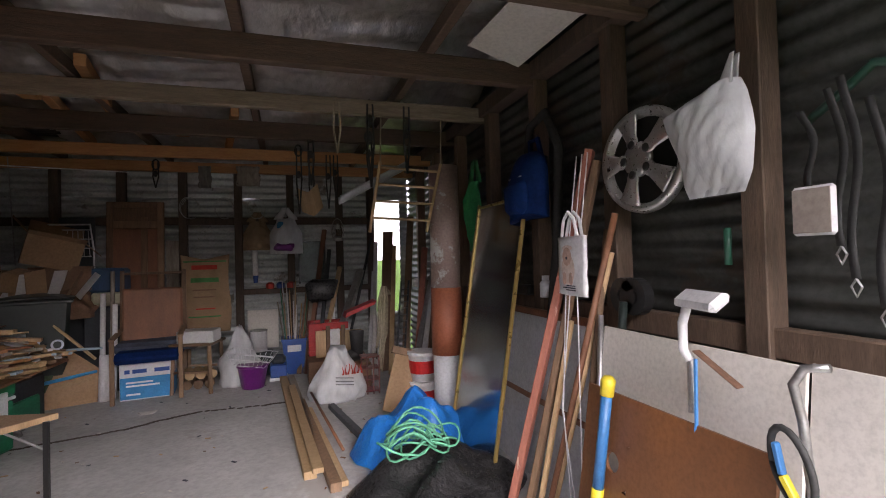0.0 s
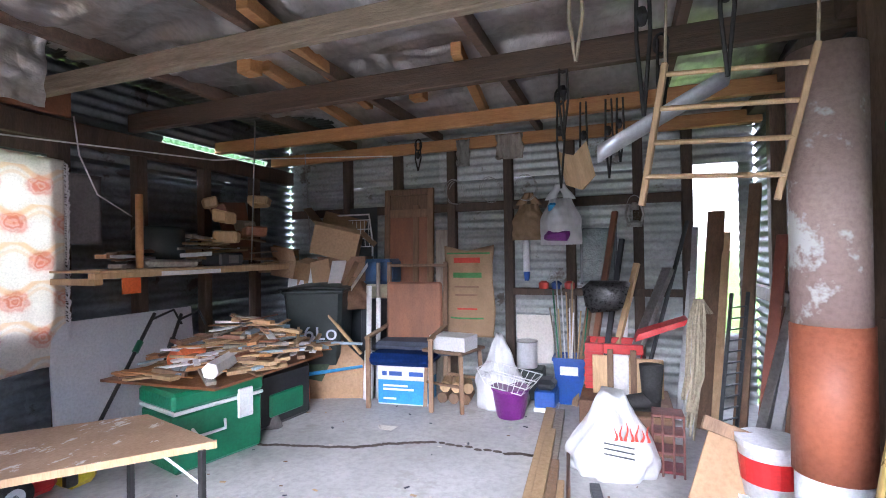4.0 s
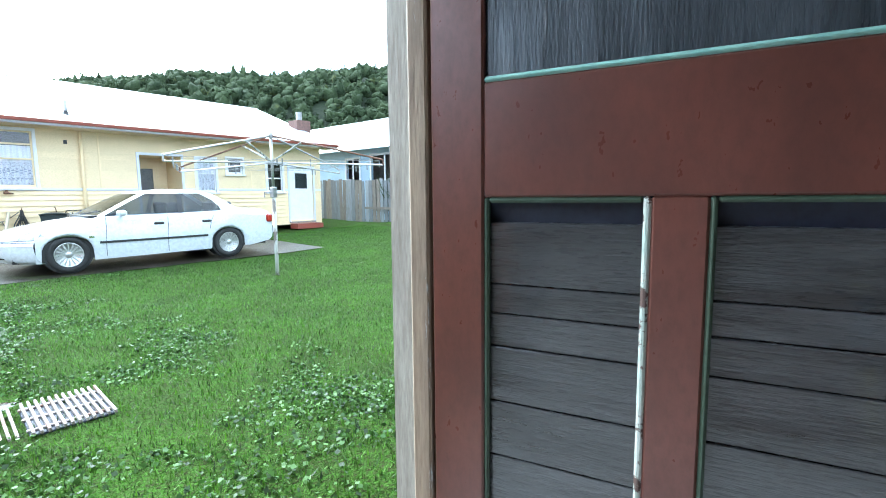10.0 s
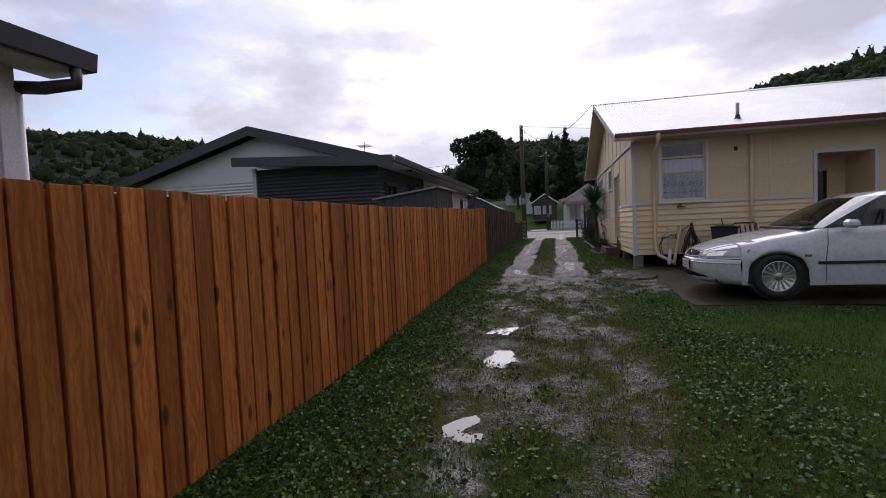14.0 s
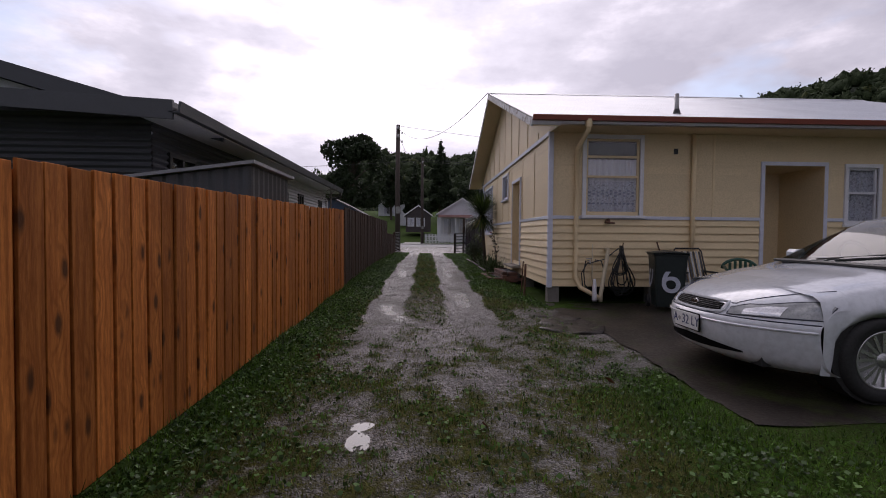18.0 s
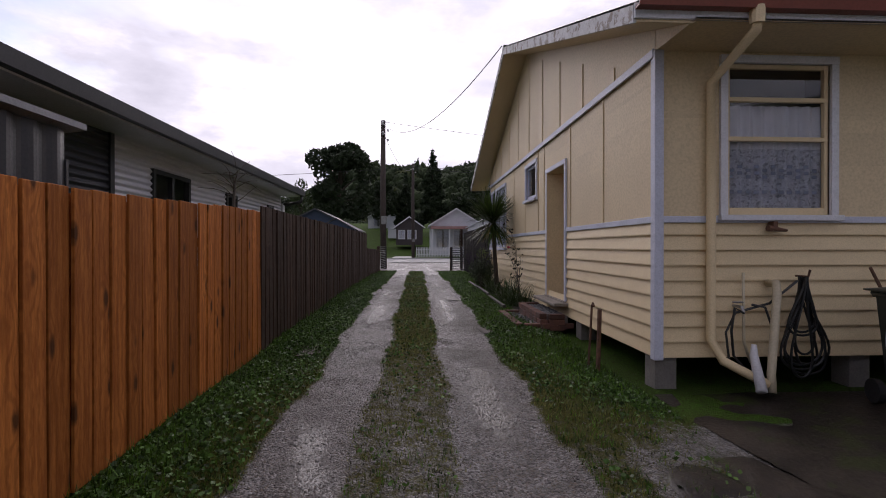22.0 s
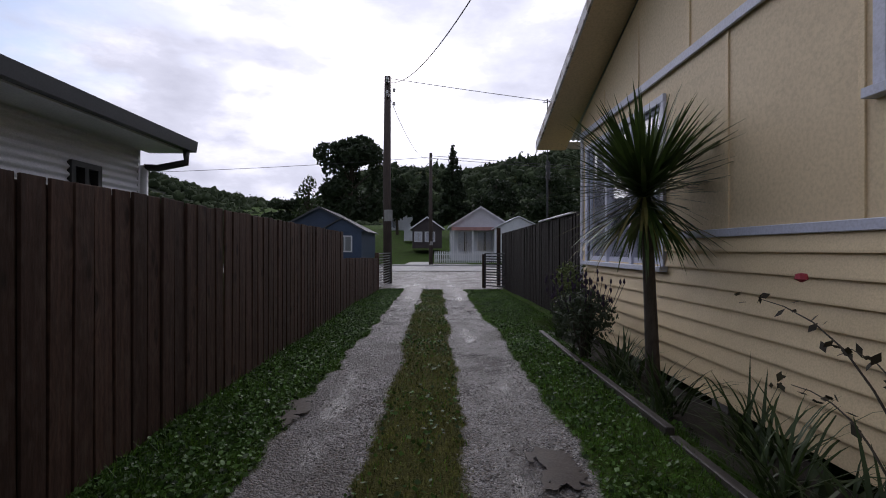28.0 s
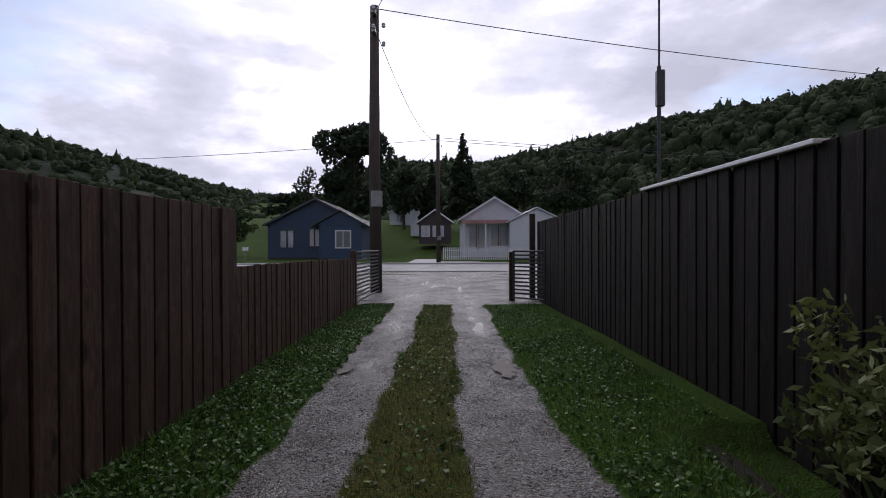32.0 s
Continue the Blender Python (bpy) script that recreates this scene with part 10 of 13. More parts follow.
part("lid", Geo().box(-0.15, -0.11, 0.13, 0.15, 0.11, 0.36, 0.025), surf("blue_cooler", (0.02, 0.06, 0.13), None, 0.5), cb)
solid("stacked_crate", Geo().box(-0.17, -0.14, 0, 0.17, 0.14, 0.81, 0.01), DARK_CR, "dark box standing behind white pipes", "box", (-1.66, 5.5, GF))
for x, y, h, rr, mt in ((-1.60, 5.08, 0.95, 0.022, WHITE_PL), (-1.54, 5.14, 1.15, 0.018, GREYWOOD), (-1.50, 5.06, 0.85, 0.02, WHITE_PL), (-1.57, 5.02, 0.4, 0.045, WHITE_PL)):
    solid("white_pipe", Geo().tube([(0, 0, 0), (0.01, 0.02, h)], rr, 12), mt, "length of white plastic pipe standing on end", "pipe", (x, y, GF), group="standing pipes", smooth=True)
wb = thing("paper_carton", "blue and white printed paper towel carton on the floor", "cardboard box", (-1.23, 5.08, GF), rz=6)
part("body", Geo().box(-0.21, -0.13, 0, 0.21, 0.15, 0.32, 0.004), WHITE_PL, wb)
part("blue_print", rbox(-0.205, -0.133, 0.01, 0.205, -0.1305, 0.2, 0.001), BLUE_INK, wb)
for z, x0, x1 in ((0.155, -0.16, 0.05), (0.125, -0.16, 0.1), (0.05, -0.16, -0.05)):
    part("print_line", rbox(x0, -0.1345, z - 0.008, x1, -0.133, z + 0.008, 0.0005), WHITE_PL, wb)
for x0, x1 in ((-0.17, -0.13), (-0.11, 0.0), (0.06, 0.18)):
    part("print_line", rbox(x0, -0.1325, 0.235, x1, -0.131, 0.27, 0.0005), BLUE_PL, wb)
part("blue_side", rbox(0.2105, -0.12, 0.01, 0.213, 0.14, 0.2, 0.001), BLUE_INK, wb)
for i in range(4):
    part("torn_flap", Geo().box(-0.06, -0.002, 0, 0.07, 0.002, 0.09), CARD, wb, m=pose(-0.12 + 0.08 * i, -0.08 + 0.05 * i, 0.3, 30 - 20 * i, 20 * i - 30, 25 * i))
stl = thing("wooden_chair", "small dark wooden chair with a white box on its seat", "chair", (-0.82, 5.08, GF), rz=-14)
for x, y in ((-0.16, -0.14), (0.16, -0.14), (-0.15, 0.16), (0.15, 0.16)):
    part("leg", bar((x * 1.1, y * 1.1, 0), (x, y, 0.44), 0.03, 0.03), PINE_DARK, stl)
part("seat", Geo().box(-0.19, -0.17, 0.44, 0.19, 0.19, 0.465, 0.006), PINE_DARK, stl)
for y in (-0.15, 0.16):
    part("rail", bar((-0.16, y, 0.2), (0.16, y, 0.2), 0.02, 0.02), PINE_DARK, stl)
solid("white_box", rbox(-0.16, -0.1, 0, 0.16, 0.12, 0.11, 0.004), WHITE_PL, "flat white cardboard box on a chair", "box", (-0.80, 5.02, GF + 0.467), -10)
r = random.Random(9)
for i in range(6):
    solid("firewood", Geo().tube([(0, -0.12, 0), (0, 0.12, 0)], 0.045, 7), r.choice((PINE, PINE_DARK)), "short log of firewood under a chair", "firewood", (-0.92 + 0.09 * (i % 3), 5.2, GF + 0.05 + 0.09 * (i // 3)), 4 * i, "firewood under the chair")
sk = thing("hessian_sack", "brown hessian sack with faded green and red print", "sack", (-0.80, 5.48, 0.80))
def sackf(u, v):
    return (-0.23 + 0.46 * u + 0.03 * math.sin(v * 6) * (u - 0.5), -0.05 * math.sin(math.pi * u) - 0.02 * noise.noise((u * 4, v * 5, 7)) - 0.06 * (1 - v), 0.0 + 0.74 * v + (0.05 * abs(u - 0.5) * 2 if v > 0.98 else 0))
part("body", Geo().slab(sackf, 24, 30, 0.02), HESSIAN, sk, smooth=True)
for z, x0, x1, mt in ((0.66, -0.12, 0.12, RED_INK), (0.53, -0.13, 0.13, GREEN_INK), (0.72, -0.2, 0.2, GREEN_INK), (0.16, -0.15, 0.15, GREEN_INK), (0.24, -0.08, 0.1, RED_INK), (0.36, -0.1, 0.1, CARD_DARK), (0.43, -0.11, 0.11, CARD_DARK)):
    h = 0.045 if z in (0.66, 0.53) else 0.014
    part("print_bar", Geo().slab(lambda u, v, x0=x0, x1=x1, z=z, h=h: (x0 + (x1 - x0) * u, sackf((x0 + (x1 - x0) * u + 0.23) / 0.46, z / 0.74)[1] - 0.016, z + h * (v - 0.5)), 8, 2, 0.002), mt, sk)
blob_bag("white_sack", "full white plastic sack tied at the neck", (-0.46, 5.18, GF), 0, 0.42, 0.36, 0.56, BAG_PL, 3, 0.14)
pp = thing("paint_tin", "white paint tin with a stained label", "paint tin", (-0.30, 5.5, 0.55))
part("body", Geo().lathe([(0.085, 0), (0.085, 0.21), (0.088, 0.215)], 22), WHITE_PL, pp, smooth=True)
part("lid", Geo().lathe([(0.09, 0.213), (0.09, 0.225), (0.0, 0.225)], 22), STEEL, pp)
solid("green_crate", Geo().box(-0.12, -0.1, 0, 0.12, 0.1, 0.25, 0.01), BIN_GREEN, "dark green box under a paint tin", "box", (-0.28, 5.5, GF))
solid("cream_board", rbox(-0.2, 0, 0, 0.12, 0.015, 0.42), PLASTER, "small cream board behind a sack", "board", (-0.22, 5.66, GF + 0.25))
pb = thing("purple_bucket", "purple plastic bucket with holes at the rim", "bucket", (-0.33, 4.97, GF))
part("body", Geo().lathe([(0.10, 0), (0.135, 0.2), (0.142, 0.205), (0.137, 0.2), (0.105, 0.012), (0, 0.01)], 24), PURPLE, pb, smooth=True)
part("rim", Geo().lathe([(0.137, 0.2), (0.146, 0.205), (0.146, 0.22), (0.137, 0.222)], 24), PURPLE, pb)
bk = thing("wire_basket", "white wire basket resting on a purple bucket", "wire basket", (-0.34, 4.93, GF + 0.224), rz=-10, ry=8)
for k, (w, d, z) in enumerate(((0.14, 0.09, 0.0), (0.18, 0.11, 0.06), (0.21, 0.13, 0.12))):
    part("hoop", Geo().tube([(-w, -d, z), (w, -d, z), (w, d, z), (-w, d, z), (-w, -d, z)], 0.004, 5), WHITE_PL, bk)
for i in range(9):
    x = -0.14 + i * 0.035
    for s in (-1, 1):
        part("wire", Geo().tube([(x, s * 0.09, 0), (x * 1.5, s * 0.13, 0.12)], 0.0025, 4), WHITE_PL, bk)
db = thing("tool_box", "small blue tool box with a dark lid on the floor", "tool box", (-0.10, 5.22, GF))
part("body", Geo().box(-0.08, -0.1, 0.03, 0.08, 0.1, 0.16, 0.01), BLUE_PL, db)
part("lid", Geo().box(-0.075, -0.09, 0.16, 0.075, 0.09, 0.24, 0.03), DARK_CR, db)
part("base", rbox(-0.085, -0.105, 0, 0.085, 0.105, 0.03), WHITE_PL, db)
bb_ = thing("blue_bin", "blue plastic bin holding thin sticks", "bin", (0.06, 5.46, GF))
g = Geo()
for z, w, d in ((0, 0.09, 0.09), (0.36, 0.125, 0.12)):
    g.v += [(-w, -d, z), (w, -d, z), (w, d, z), (-w, d, z)]
g.f = [(0, 1, 2, 3), (0, 1, 5, 4), (1, 2, 6, 5), (2, 3, 7, 6), (3, 0, 4, 7)]
part("body", g, BLUE_PL, bb_)
part("rim", Geo().box(-0.132, -0.127, 0.35, 0.132, -0.115, 0.375).box(-0.132, 0.115, 0.35, 0.132, 0.127, 0.375).box(-0.132, -0.115, 0.35, -0.118, 0.115, 0.375).box(0.118, -0.115, 0.35, 0.132, 0.115, 0.375), BLUE_PL, bb_)
part("label", rbox(-0.07, -0.1235, 0.24, 0.07, -0.119, 0.31, 0.002), WHITE_PL, bb_)
r = random.Random(14)
for i in range(15):
    x, y = r.uniform(-0.08, 0.08), r.uniform(-0.07, 0.07)
    stick("thin_stick", "thin stick standing in a blue bin", "stick", (0.06 + x, 5.46 + y, GF + 0.02), (0.06 + x * 2.0 + r.uniform(-0.05, 0.05), 5.5 + y, GF + r.uniform(0.7, 1.0)), 0.012, 0.012, r.choice((PINE, PINE, WHITE_PL, GREYWOOD, GREEN_BOX)), "sticks in a blue bin", True)
# things on the back wall
rail_y = GY1 - 0.06
for x, mt, nm, lb in ((-0.18, RED_PL, "red_jar", "small red-lidded jar on a wall ledge"), (0.04, RED_PL, "red_jar", "small red-lidded jar on a wall ledge"), (-0.07, BLUE_PL, "blue_tap", "blue plastic tap fitting on a wall ledge")):
    solid(nm, Geo().lathe([(0.04, 0), (0.045, 0.02), (0.045, 0.05), (0.02, 0.07)], 14), mt, lb, "jar", (x, rail_y, 1.20), group="jars on the ledge")
ck = thing("caulk_tube", "white caulking tube with a blue nozzle hanging on a stud", "tube", (-0.33, GY1 - 0.05, 1.27))
part("tube", Geo().tube([(0, 0, 0.08), (0, 0, 0.40)], 0.03, 12), WHITE_PL, ck, smooth=True)
part("nozzle", Geo().tube([(0, 0, 0.0), (0, 0, 0.08)], [0.02, 0.03], 10), BLUE_PL, ck)
wall_plate_bag("paper_bag", "brown paper carrier bag hanging on the back wall", (-0.30, GY1 - 0.07, 2.05), 180, 0.30, 0.42, HESSIAN, 2)
wg = wall_plate_bag("carrier_bag", "white plastic carrier bag with blue and purple contents", (-0.0, GY1 - 0.30, 2.08), 172, 0.34, 0.50, BAG_PL, 4, depth=0.1)
part("packet", soft(Geo().box(-0.1, 0.0, -0.47, 0.12, 0.09, -0.38, 0.03), 0.03, 3, 8), PURPLE, wg, "purple packet")
part("packet", Geo().box(0.0, 0.03, -0.24, 0.08, 0.1, -0.16, 0.02), BLUE_INK, wg, "blue packet")
lan = thing("hurricane_lantern", "old metal hurricane lantern hung on the back wall", "lantern", (0.57, GY1 - 0.07, 1.72))
part("base", Geo().lathe([(0.055, 0), (0.06, 0.03), (0.03, 0.05)], 16), STEEL, lan)
part("globe", Geo().lathe([(0.03, 0.05), (0.042, 0.09), (0.03, 0.14)], 16), GLASS, lan, smooth=True)
part("cap", Geo().lathe([(0.035, 0.14), (0.03, 0.18), (0.015, 0.2)], 14), STEEL, lan)
for s in (-1, 1):
    part("side_tube", Geo().tube([(s * 0.05, 0, 0.03), (s * 0.07, 0, 0.1), (s * 0.05, 0, 0.18)], 0.009, 6), STEEL, lan)
part("bail", Geo().tube([(0.06 * math.cos(a), 0, 0.16 + 0.10 * math.sin(a)) for a in [k * math.pi / 8 for k in range(9)]], 0.003, 5), STEEL, lan)
gp = thing("glass_pane", "patterned glass pane fixed over the back wall", "glass pane", (0.28, GY1 - 0.045, 1.26))
part("pane", rbox(-0.13, 0, 0, 0.13, 0.008, 0.46), surf("patterned_glass", (0.12, 0.15, 0.15), (0.07, 0.09, 0.09), 0.15, scale=18, bump=1.0, metal=0.3), gp)
part("frame", Geo().box(-0.15, -0.005, -0.02, -0.13, 0.012, 0.48).box(0.13, -0.005, -0.02, 0.15, 0.012, 0.48), DARK_CR, gp)
for i, x in enumerate((-0.62, -0.30, -0.95)):
    solid("wire_coil", Geo().tube([(0.09 * math.cos(a), 0.004 * k, 0.11 * math.sin(a)) for k, a in enumerate([j * math.pi / 8 for j in range(40)])], 0.003, 4), STEEL, "coil of thin wire hung on the back wall", "wire coil", (x, GY1 - 0.26, 2.08), group="wire coils")
for i, (p0, p1, w, t, mt) in enumerate((((0.18, 5.3, GF), (0.42, 5.66, 1.85), 0.05, 0.03, PLYBROWN), ((0.28, 5.2, GF), (0.47, 5.66, 1.62), 0.04, 0.03, DARK_CR), ((0.30, 5.25, GF), (0.58, 5.6, 1.42), 0.05, 0.03, PINE), ((0.36, 5.1, GF), (0.80, 5.5, 1.38), 0.09, 0.04, STEEL), ((0.46, 5.3, GF), (0.50, 5.6, 1.2), 0.03, 0.03, WHITE_PL), ((0.55, 5.3, GF), (0.95, 5.6, 1.75), 0.03, 0.02, DARK_CR), ((0.9, 5.35, GF), (1.02, 5.7, 1.7), 0.045, 0.045, STEEL), ((0.83, 5.25, GF), (0.98, 5.68, 1.35), 0.04, 0.03, FIBRO_W), ((0.98, 5.1, GF), (1.16, 5.66, 1.82), 0.12, 0.025, PINE_DARK), ((1.0, 4.9, GF), (1.22, 5.6, 1.65), 0.05, 0.03, PINE), ((1.05, 4.5, GF), (1.3, 5.1, 1.95), 0.07, 0.03, PINE_DARK), ((1.08, 4.2, GF), (1.34, 4.7, 1.6), 0.06, 0.03, REDWOOD), ((1.0, 4.1, GF), (1.33, 4.4, 1.35), 0.05, 0.04, STEEL), ((1.05, 4.0, GF), (1.34, 4.3, 1.42), 0.05, 0.04, FIBRO_W), ((1.1, 3.9, GF), (1.34, 4.0, 2.15), 0.06, 0.03, PINE_DARK), ((0.10, 5.35, GF), (0.22, 5.6, 1.15), 0.05, 0.02, PINE_DARK), ((0.16, 5.35, GF), (0.26, 5.6, 1.1), 0.05, 0.02, GREYWOOD))):
    stick("timber_length", {PINE: "length of pine leaning in a corner", STEEL: "length of grey metal leaning in a corner"}.get(mt, "length of old timber leaning in a corner"), "timber", p0, p1, w, t, mt)
rc = thing("red_crate", "red plastic crate standing on end with timber frames", "crate", (0.28, 5.12, GF))
for g in (rbox(-0.08, -0.02, 0.0, 0.05, 0.02, 0.55), rbox(0.05, -0.02, 0.48, 0.32, 0.02, 0.55), rbox(-0.08, 0.02, 0, -0.06, 0.28, 0.55), rbox(-0.08, 0.28, 0, 0.32, 0.3, 0.55)):
    part("wall", g, RED_CR, rc)
for i in range(9):
    part("rib", rbox(-0.085, -0.028, 0.03 + i * 0.055, 0.05, -0.02, 0.05 + i * 0.055, 0.002), RED_CR, rc)
solid("red_tray", Geo().prism([(-0.16, 0.0), (0.14, 0.12), (0.16, 0.16), (-0.14, 0.05)], -0.11, 0.11, "y"), RED_CR, "shallow red plastic tray tilted on clutter", "tray", (0.70, 4.95, 0.92))
pf2 = thing("picture_frames", "pale timber frames stacked on edge", "frame", (0.48, 5.0, 0.52))
for i, (x0, x1, z1, mt) in enumerate(((-0.22, -0.1, 0.27, PINE), (-0.08, 0.02, 0.28, WHITE_PL), (0.02, 0.24, 0.26, PINE))):
    part("panel", rbox(x0, -0.01 - 0.01 * i, 0, x1, 0.005, z1), mt, pf2)
for x in (-0.12, 0.03):
    part("upright", rbox(x, -0.05, -0.02, x + 0.04, -0.03, 0.32), PINE_DARK, pf2)
solid("packing_box", Geo().box(-0.28, -0.2, 0, 0.30, 0.2, 0.22, 0.005), CARD_DARK, "brown box under timber frames", "box", (0.46, 5.0, GF))
boot = thing("gumboot", "single black rubber gumboot", "boot", (0.60, 4.68, 0.53), rz=10)
part("shaft", Geo().tube([(0.03, 0, 0.06), (0.03, 0, 0.28)], [0.055, 0.072], 14), RUBBER, boot, smooth=True)
part("foot", Geo().tube([(0.07, 0, 0.05), (0.0, 0, 0.055), (-0.12, 0, 0.04), (-0.19, 0, 0.03)], [0.05, 0.055, 0.045, 0.025], 12), RUBBER, boot, smooth=True)
part("sole", rbox(-0.2, -0.045, 0, 0.09, 0.045, 0.014, 0.006), RUBBER, boot)
solid("timber_box", Geo().box(-0.24, -0.15, 0, 0.14, 0.15, 0.23, 0.01), PINE_DARK, "rough timber box under a boot", "box", (0.60, 4.68, GF))
solid("black_bag", soft(Geo().box(-0.16, -0.08, -0.12, 0.16, 0.08, 0.14, 0.05), 0.08, 6, 5), BLACK_SHEET, "crumpled black plastic bag on leaning timber", "bag", (0.33, 5.28, 1.18), smooth=True)
fw = blob_bag("firewood_bag", "white plastic firewood bag with red flame print", (0.40, 4.25, GF), 8, 0.46, 0.34, 0.44, BAG_PL, 8, 0.35, crumple=0.16)
for i in range(7):
    x = 0.0 + i * 0.026
    h = 0.07 + 0.03 * ((i * 37) % 5) / 4
    part("flame_print", Geo().slab(lambda u, v, x=x, h=h: (x + 0.014 * (u - 0.5) * (1.2 - v) + 0.006 * math.sin(v * 5 + x * 90), -0.178 - 0.012 * math.sin(2 * v), 0.24 + h * v), 2, 6, 0.002), RED_INK, fw)
for k in range(3):
    part("log_print", Geo().tube([(-0.06, -0.181, 0.17 + 0.028 * k), (0.09, -0.184, 0.15 + 0.028 * k)], 0.004, 4), DARK_CR, fw)
rr_ = thing("red_rack", "dark red plastic bottle rack", "rack", (0.69, 4.34, GF))
for i in range(4):
    part("shelf", rbox(-0.08, -0.07, 0.02 + i * 0.1, 0.08, 0.07, 0.035 + i * 0.1), surf("dark_red", (0.16, 0.02, 0.025), None, 0.5) if i == 0 else RED_PLANK, rr_)
for x in (-0.08, -0.03, 0.025, 0.075):
    part("bar", rbox(x - 0.006, -0.075, 0, x + 0.006, -0.06, 0.34), RED_PLANK, rr_)
cd = thing("rope_bundle", "long bundle of pale cord draped over a rack", "rope", (0.87, 4.55, GF))
r = random.Random(6)
for i in range(22):
    x, y = r.uniform(-0.05, 0.06), r.uniform(-0.05, 0.05)
    part("strand", Geo().tube([(x * 0.7 - 0.06, y - 0.08, 0.12 + r.uniform(0, 0.3)), (x - 0.02, y - 0.04, 0.5), (x, y, 0.8), (x * 0.5 + 0.02, y * 0.5 + 0.05, 0.93), (x + 0.05, y + 0.08, 0.85)], 0.007, 5), ROPE, cd)
lr = thing("steel_rack", "narrow grey steel ladder rack leaning in clutter", "rack", (0.92, 4.35, GF))
for s in (0, 0.1):
    part("rail", bar((s, s, 0), (s + 0.12, s + 0.15, 0.98), 0.02, 0.012), DARK_CR, lr)
for i in range(15):
    q = 0.05 + i * 0.062
    part("rung", bar((0.12 * q, 0.15 * q, 0.98 * q), (0.1 + 0.12 * q, 0.1 + 0.15 * q, 0.98 * q), 0.012, 0.008), DARK_CR, lr)
ob_ = thing("drawer_front", "orange-brown board with a dark timber frame leaning in clutter", "board", (0.82, 3.62, GF), rz=-10, rx=-20, ry=16)
part("board", rbox(-0.16, 0, 0.0, 0.16, 0.012, 0.46), CARD, ob_)
for g in (rbox(-0.19, -0.01, 0.44, 0.19, 0.03, 0.5), rbox(0.13, -0.012, 0.0, 0.2, 0.03, 0.44)):
    part("frame", g, PINE_DARK, ob_)
for z, lb in ((GF, "white plastic pail with a red label"), (GF + 0.23, "white plastic pail stacked on another")):
    pl = thing("paint_pail", lb, "pail", (1.02, 3.72, z), group="stacked pails")
    part("body", Geo().lathe([(0.10, 0), (0.115, 0.2), (0.12, 0.205)], 22), WHITE_PL, pl, smooth=True)
    part("lid", Geo().lathe([(0.122, 0.2), (0.124, 0.225), (0, 0.227)], 22), WHITE_PL, pl)
    part("label", Geo().tube([(0, 0, 0.06), (0, 0, 0.16)], [0.1068, 0.1143], 22, False), RED_CR, pl)

# ---- planks on the floor, tarpaulin, sheet ----
for i, (x0, y0, x1, y1, w, h, z, mt) in enumerate(((-0.06, 5.2, 0.10, 2.75, 0.07, 0.045, 0, PINE), (0.02, 5.1, 0.16, 2.9, 0.06, 0.05, 0, GREYWOOD), (0.09, 4.2, 0.22, 2.55, 0.06, 0.05, 0.0, PINE_DARK), (0.15, 4.0, 0.27, 2.6, 0.04, 0.03, 0, PINE), (0.02, 4.6, 0.14, 2.7, 0.06, 0.03, 0.047, PINE), (0.32, 4.0, 0.48, 3.1, 0.05, 0.04, 0, DARK_CR))):
    stick("floor_plank", "length of timber lying along the garage floor", "timber", (x0, y0, GF + z + h / 2), (x1, y1, GF + z + h / 2), w, h, mt, "planks on the floor")
stick("walking_stick", "curved wooden walking stick on the planks", "stick", (0.16, 4.3, GF + 0.10), (0.30, 2.95, GF + 0.06), 0.02, 0.02, PLYBROWN, "planks on the floor", True)


def tarp_heap(name, label, at, rx, ry, h, mat, seed, n=70, sharp=3.4):
    def f(u, v):
        a, q = 2 * math.pi * u, v
        k = 1 + 0.32 * noise.noise((math.cos(a) * 1.6 + seed, math.sin(a) * 1.6, 1))
        x, y = rx * q * k * math.cos(a), ry * q * k * math.sin(a)
        z = h * (1 - q ** 1.7) * (0.75 + 0.5 * noise.noise((x * 5 + seed, y * 5, 0)))
        rid = 1 - abs(noise.noise((x * sharp * 2 + seed, y * sharp * 2, 2)))
        z += 0.10 * h * rid * (1.1 - q) + 0.05 * h * (1 - abs(noise.noise((x * 19, y * 19, seed))))
        return (x, y, max(0.004, z))
    return solid(name, Geo().grid(f, n, 30), mat, label, "tarpaulin", at, smooth=False)


tarp_heap("blue_tarpaulin", "crumpled bright blue plastic tarpaulin heaped on the floor", (0.72, 2.92, GF + 0.01), 0.42, 0.32, 0.40, TARP, 2)
tarp_heap("black_plastic_sheet", "black plastic sheeting heaped on the floor", (0.75, 2.42, GF + 0.005), 0.42, 0.42, 0.24, BLACK_SHEET, 7)
g = Geo()
r = random.Random(2)
for k in range(9):
    cx, cy, rad = 0.62 + r.uniform(-0.1, 0.1), 2.38 + r.uniform(-0.08, 0.08), r.uniform(0.09, 0.18)
    ph = r.random() * 6
    g.tube([(cx + rad * math.cos(a + ph), cy + 0.8 * rad * math.sin(a + ph), GF + 0.26 + 0.04 * math.sin(a * 2 + k) + 0.012 * k - 0.3 * abs(math.cos(a + ph)) * rad) for a in [j * math.pi / 10 for j in range(22)]], 0.006, 5)
solid("green_rope", g, ROPE_GREEN, "tangled pale green rope on black sheeting", "rope", smooth=True)

# ---- pipe, mirror, leaning poles along the east wall ----
fl = thing("flue_pipe", "tall old flue pipe standing on end, grey, red and white", "flue pipe", (1.10, 3.32, GF))
part("lower_length", Geo().lathe([(0.105, 0), (0.105, 0.5), (0.09, 0.5)], 28), FIBRO_W, fl, smooth=True)
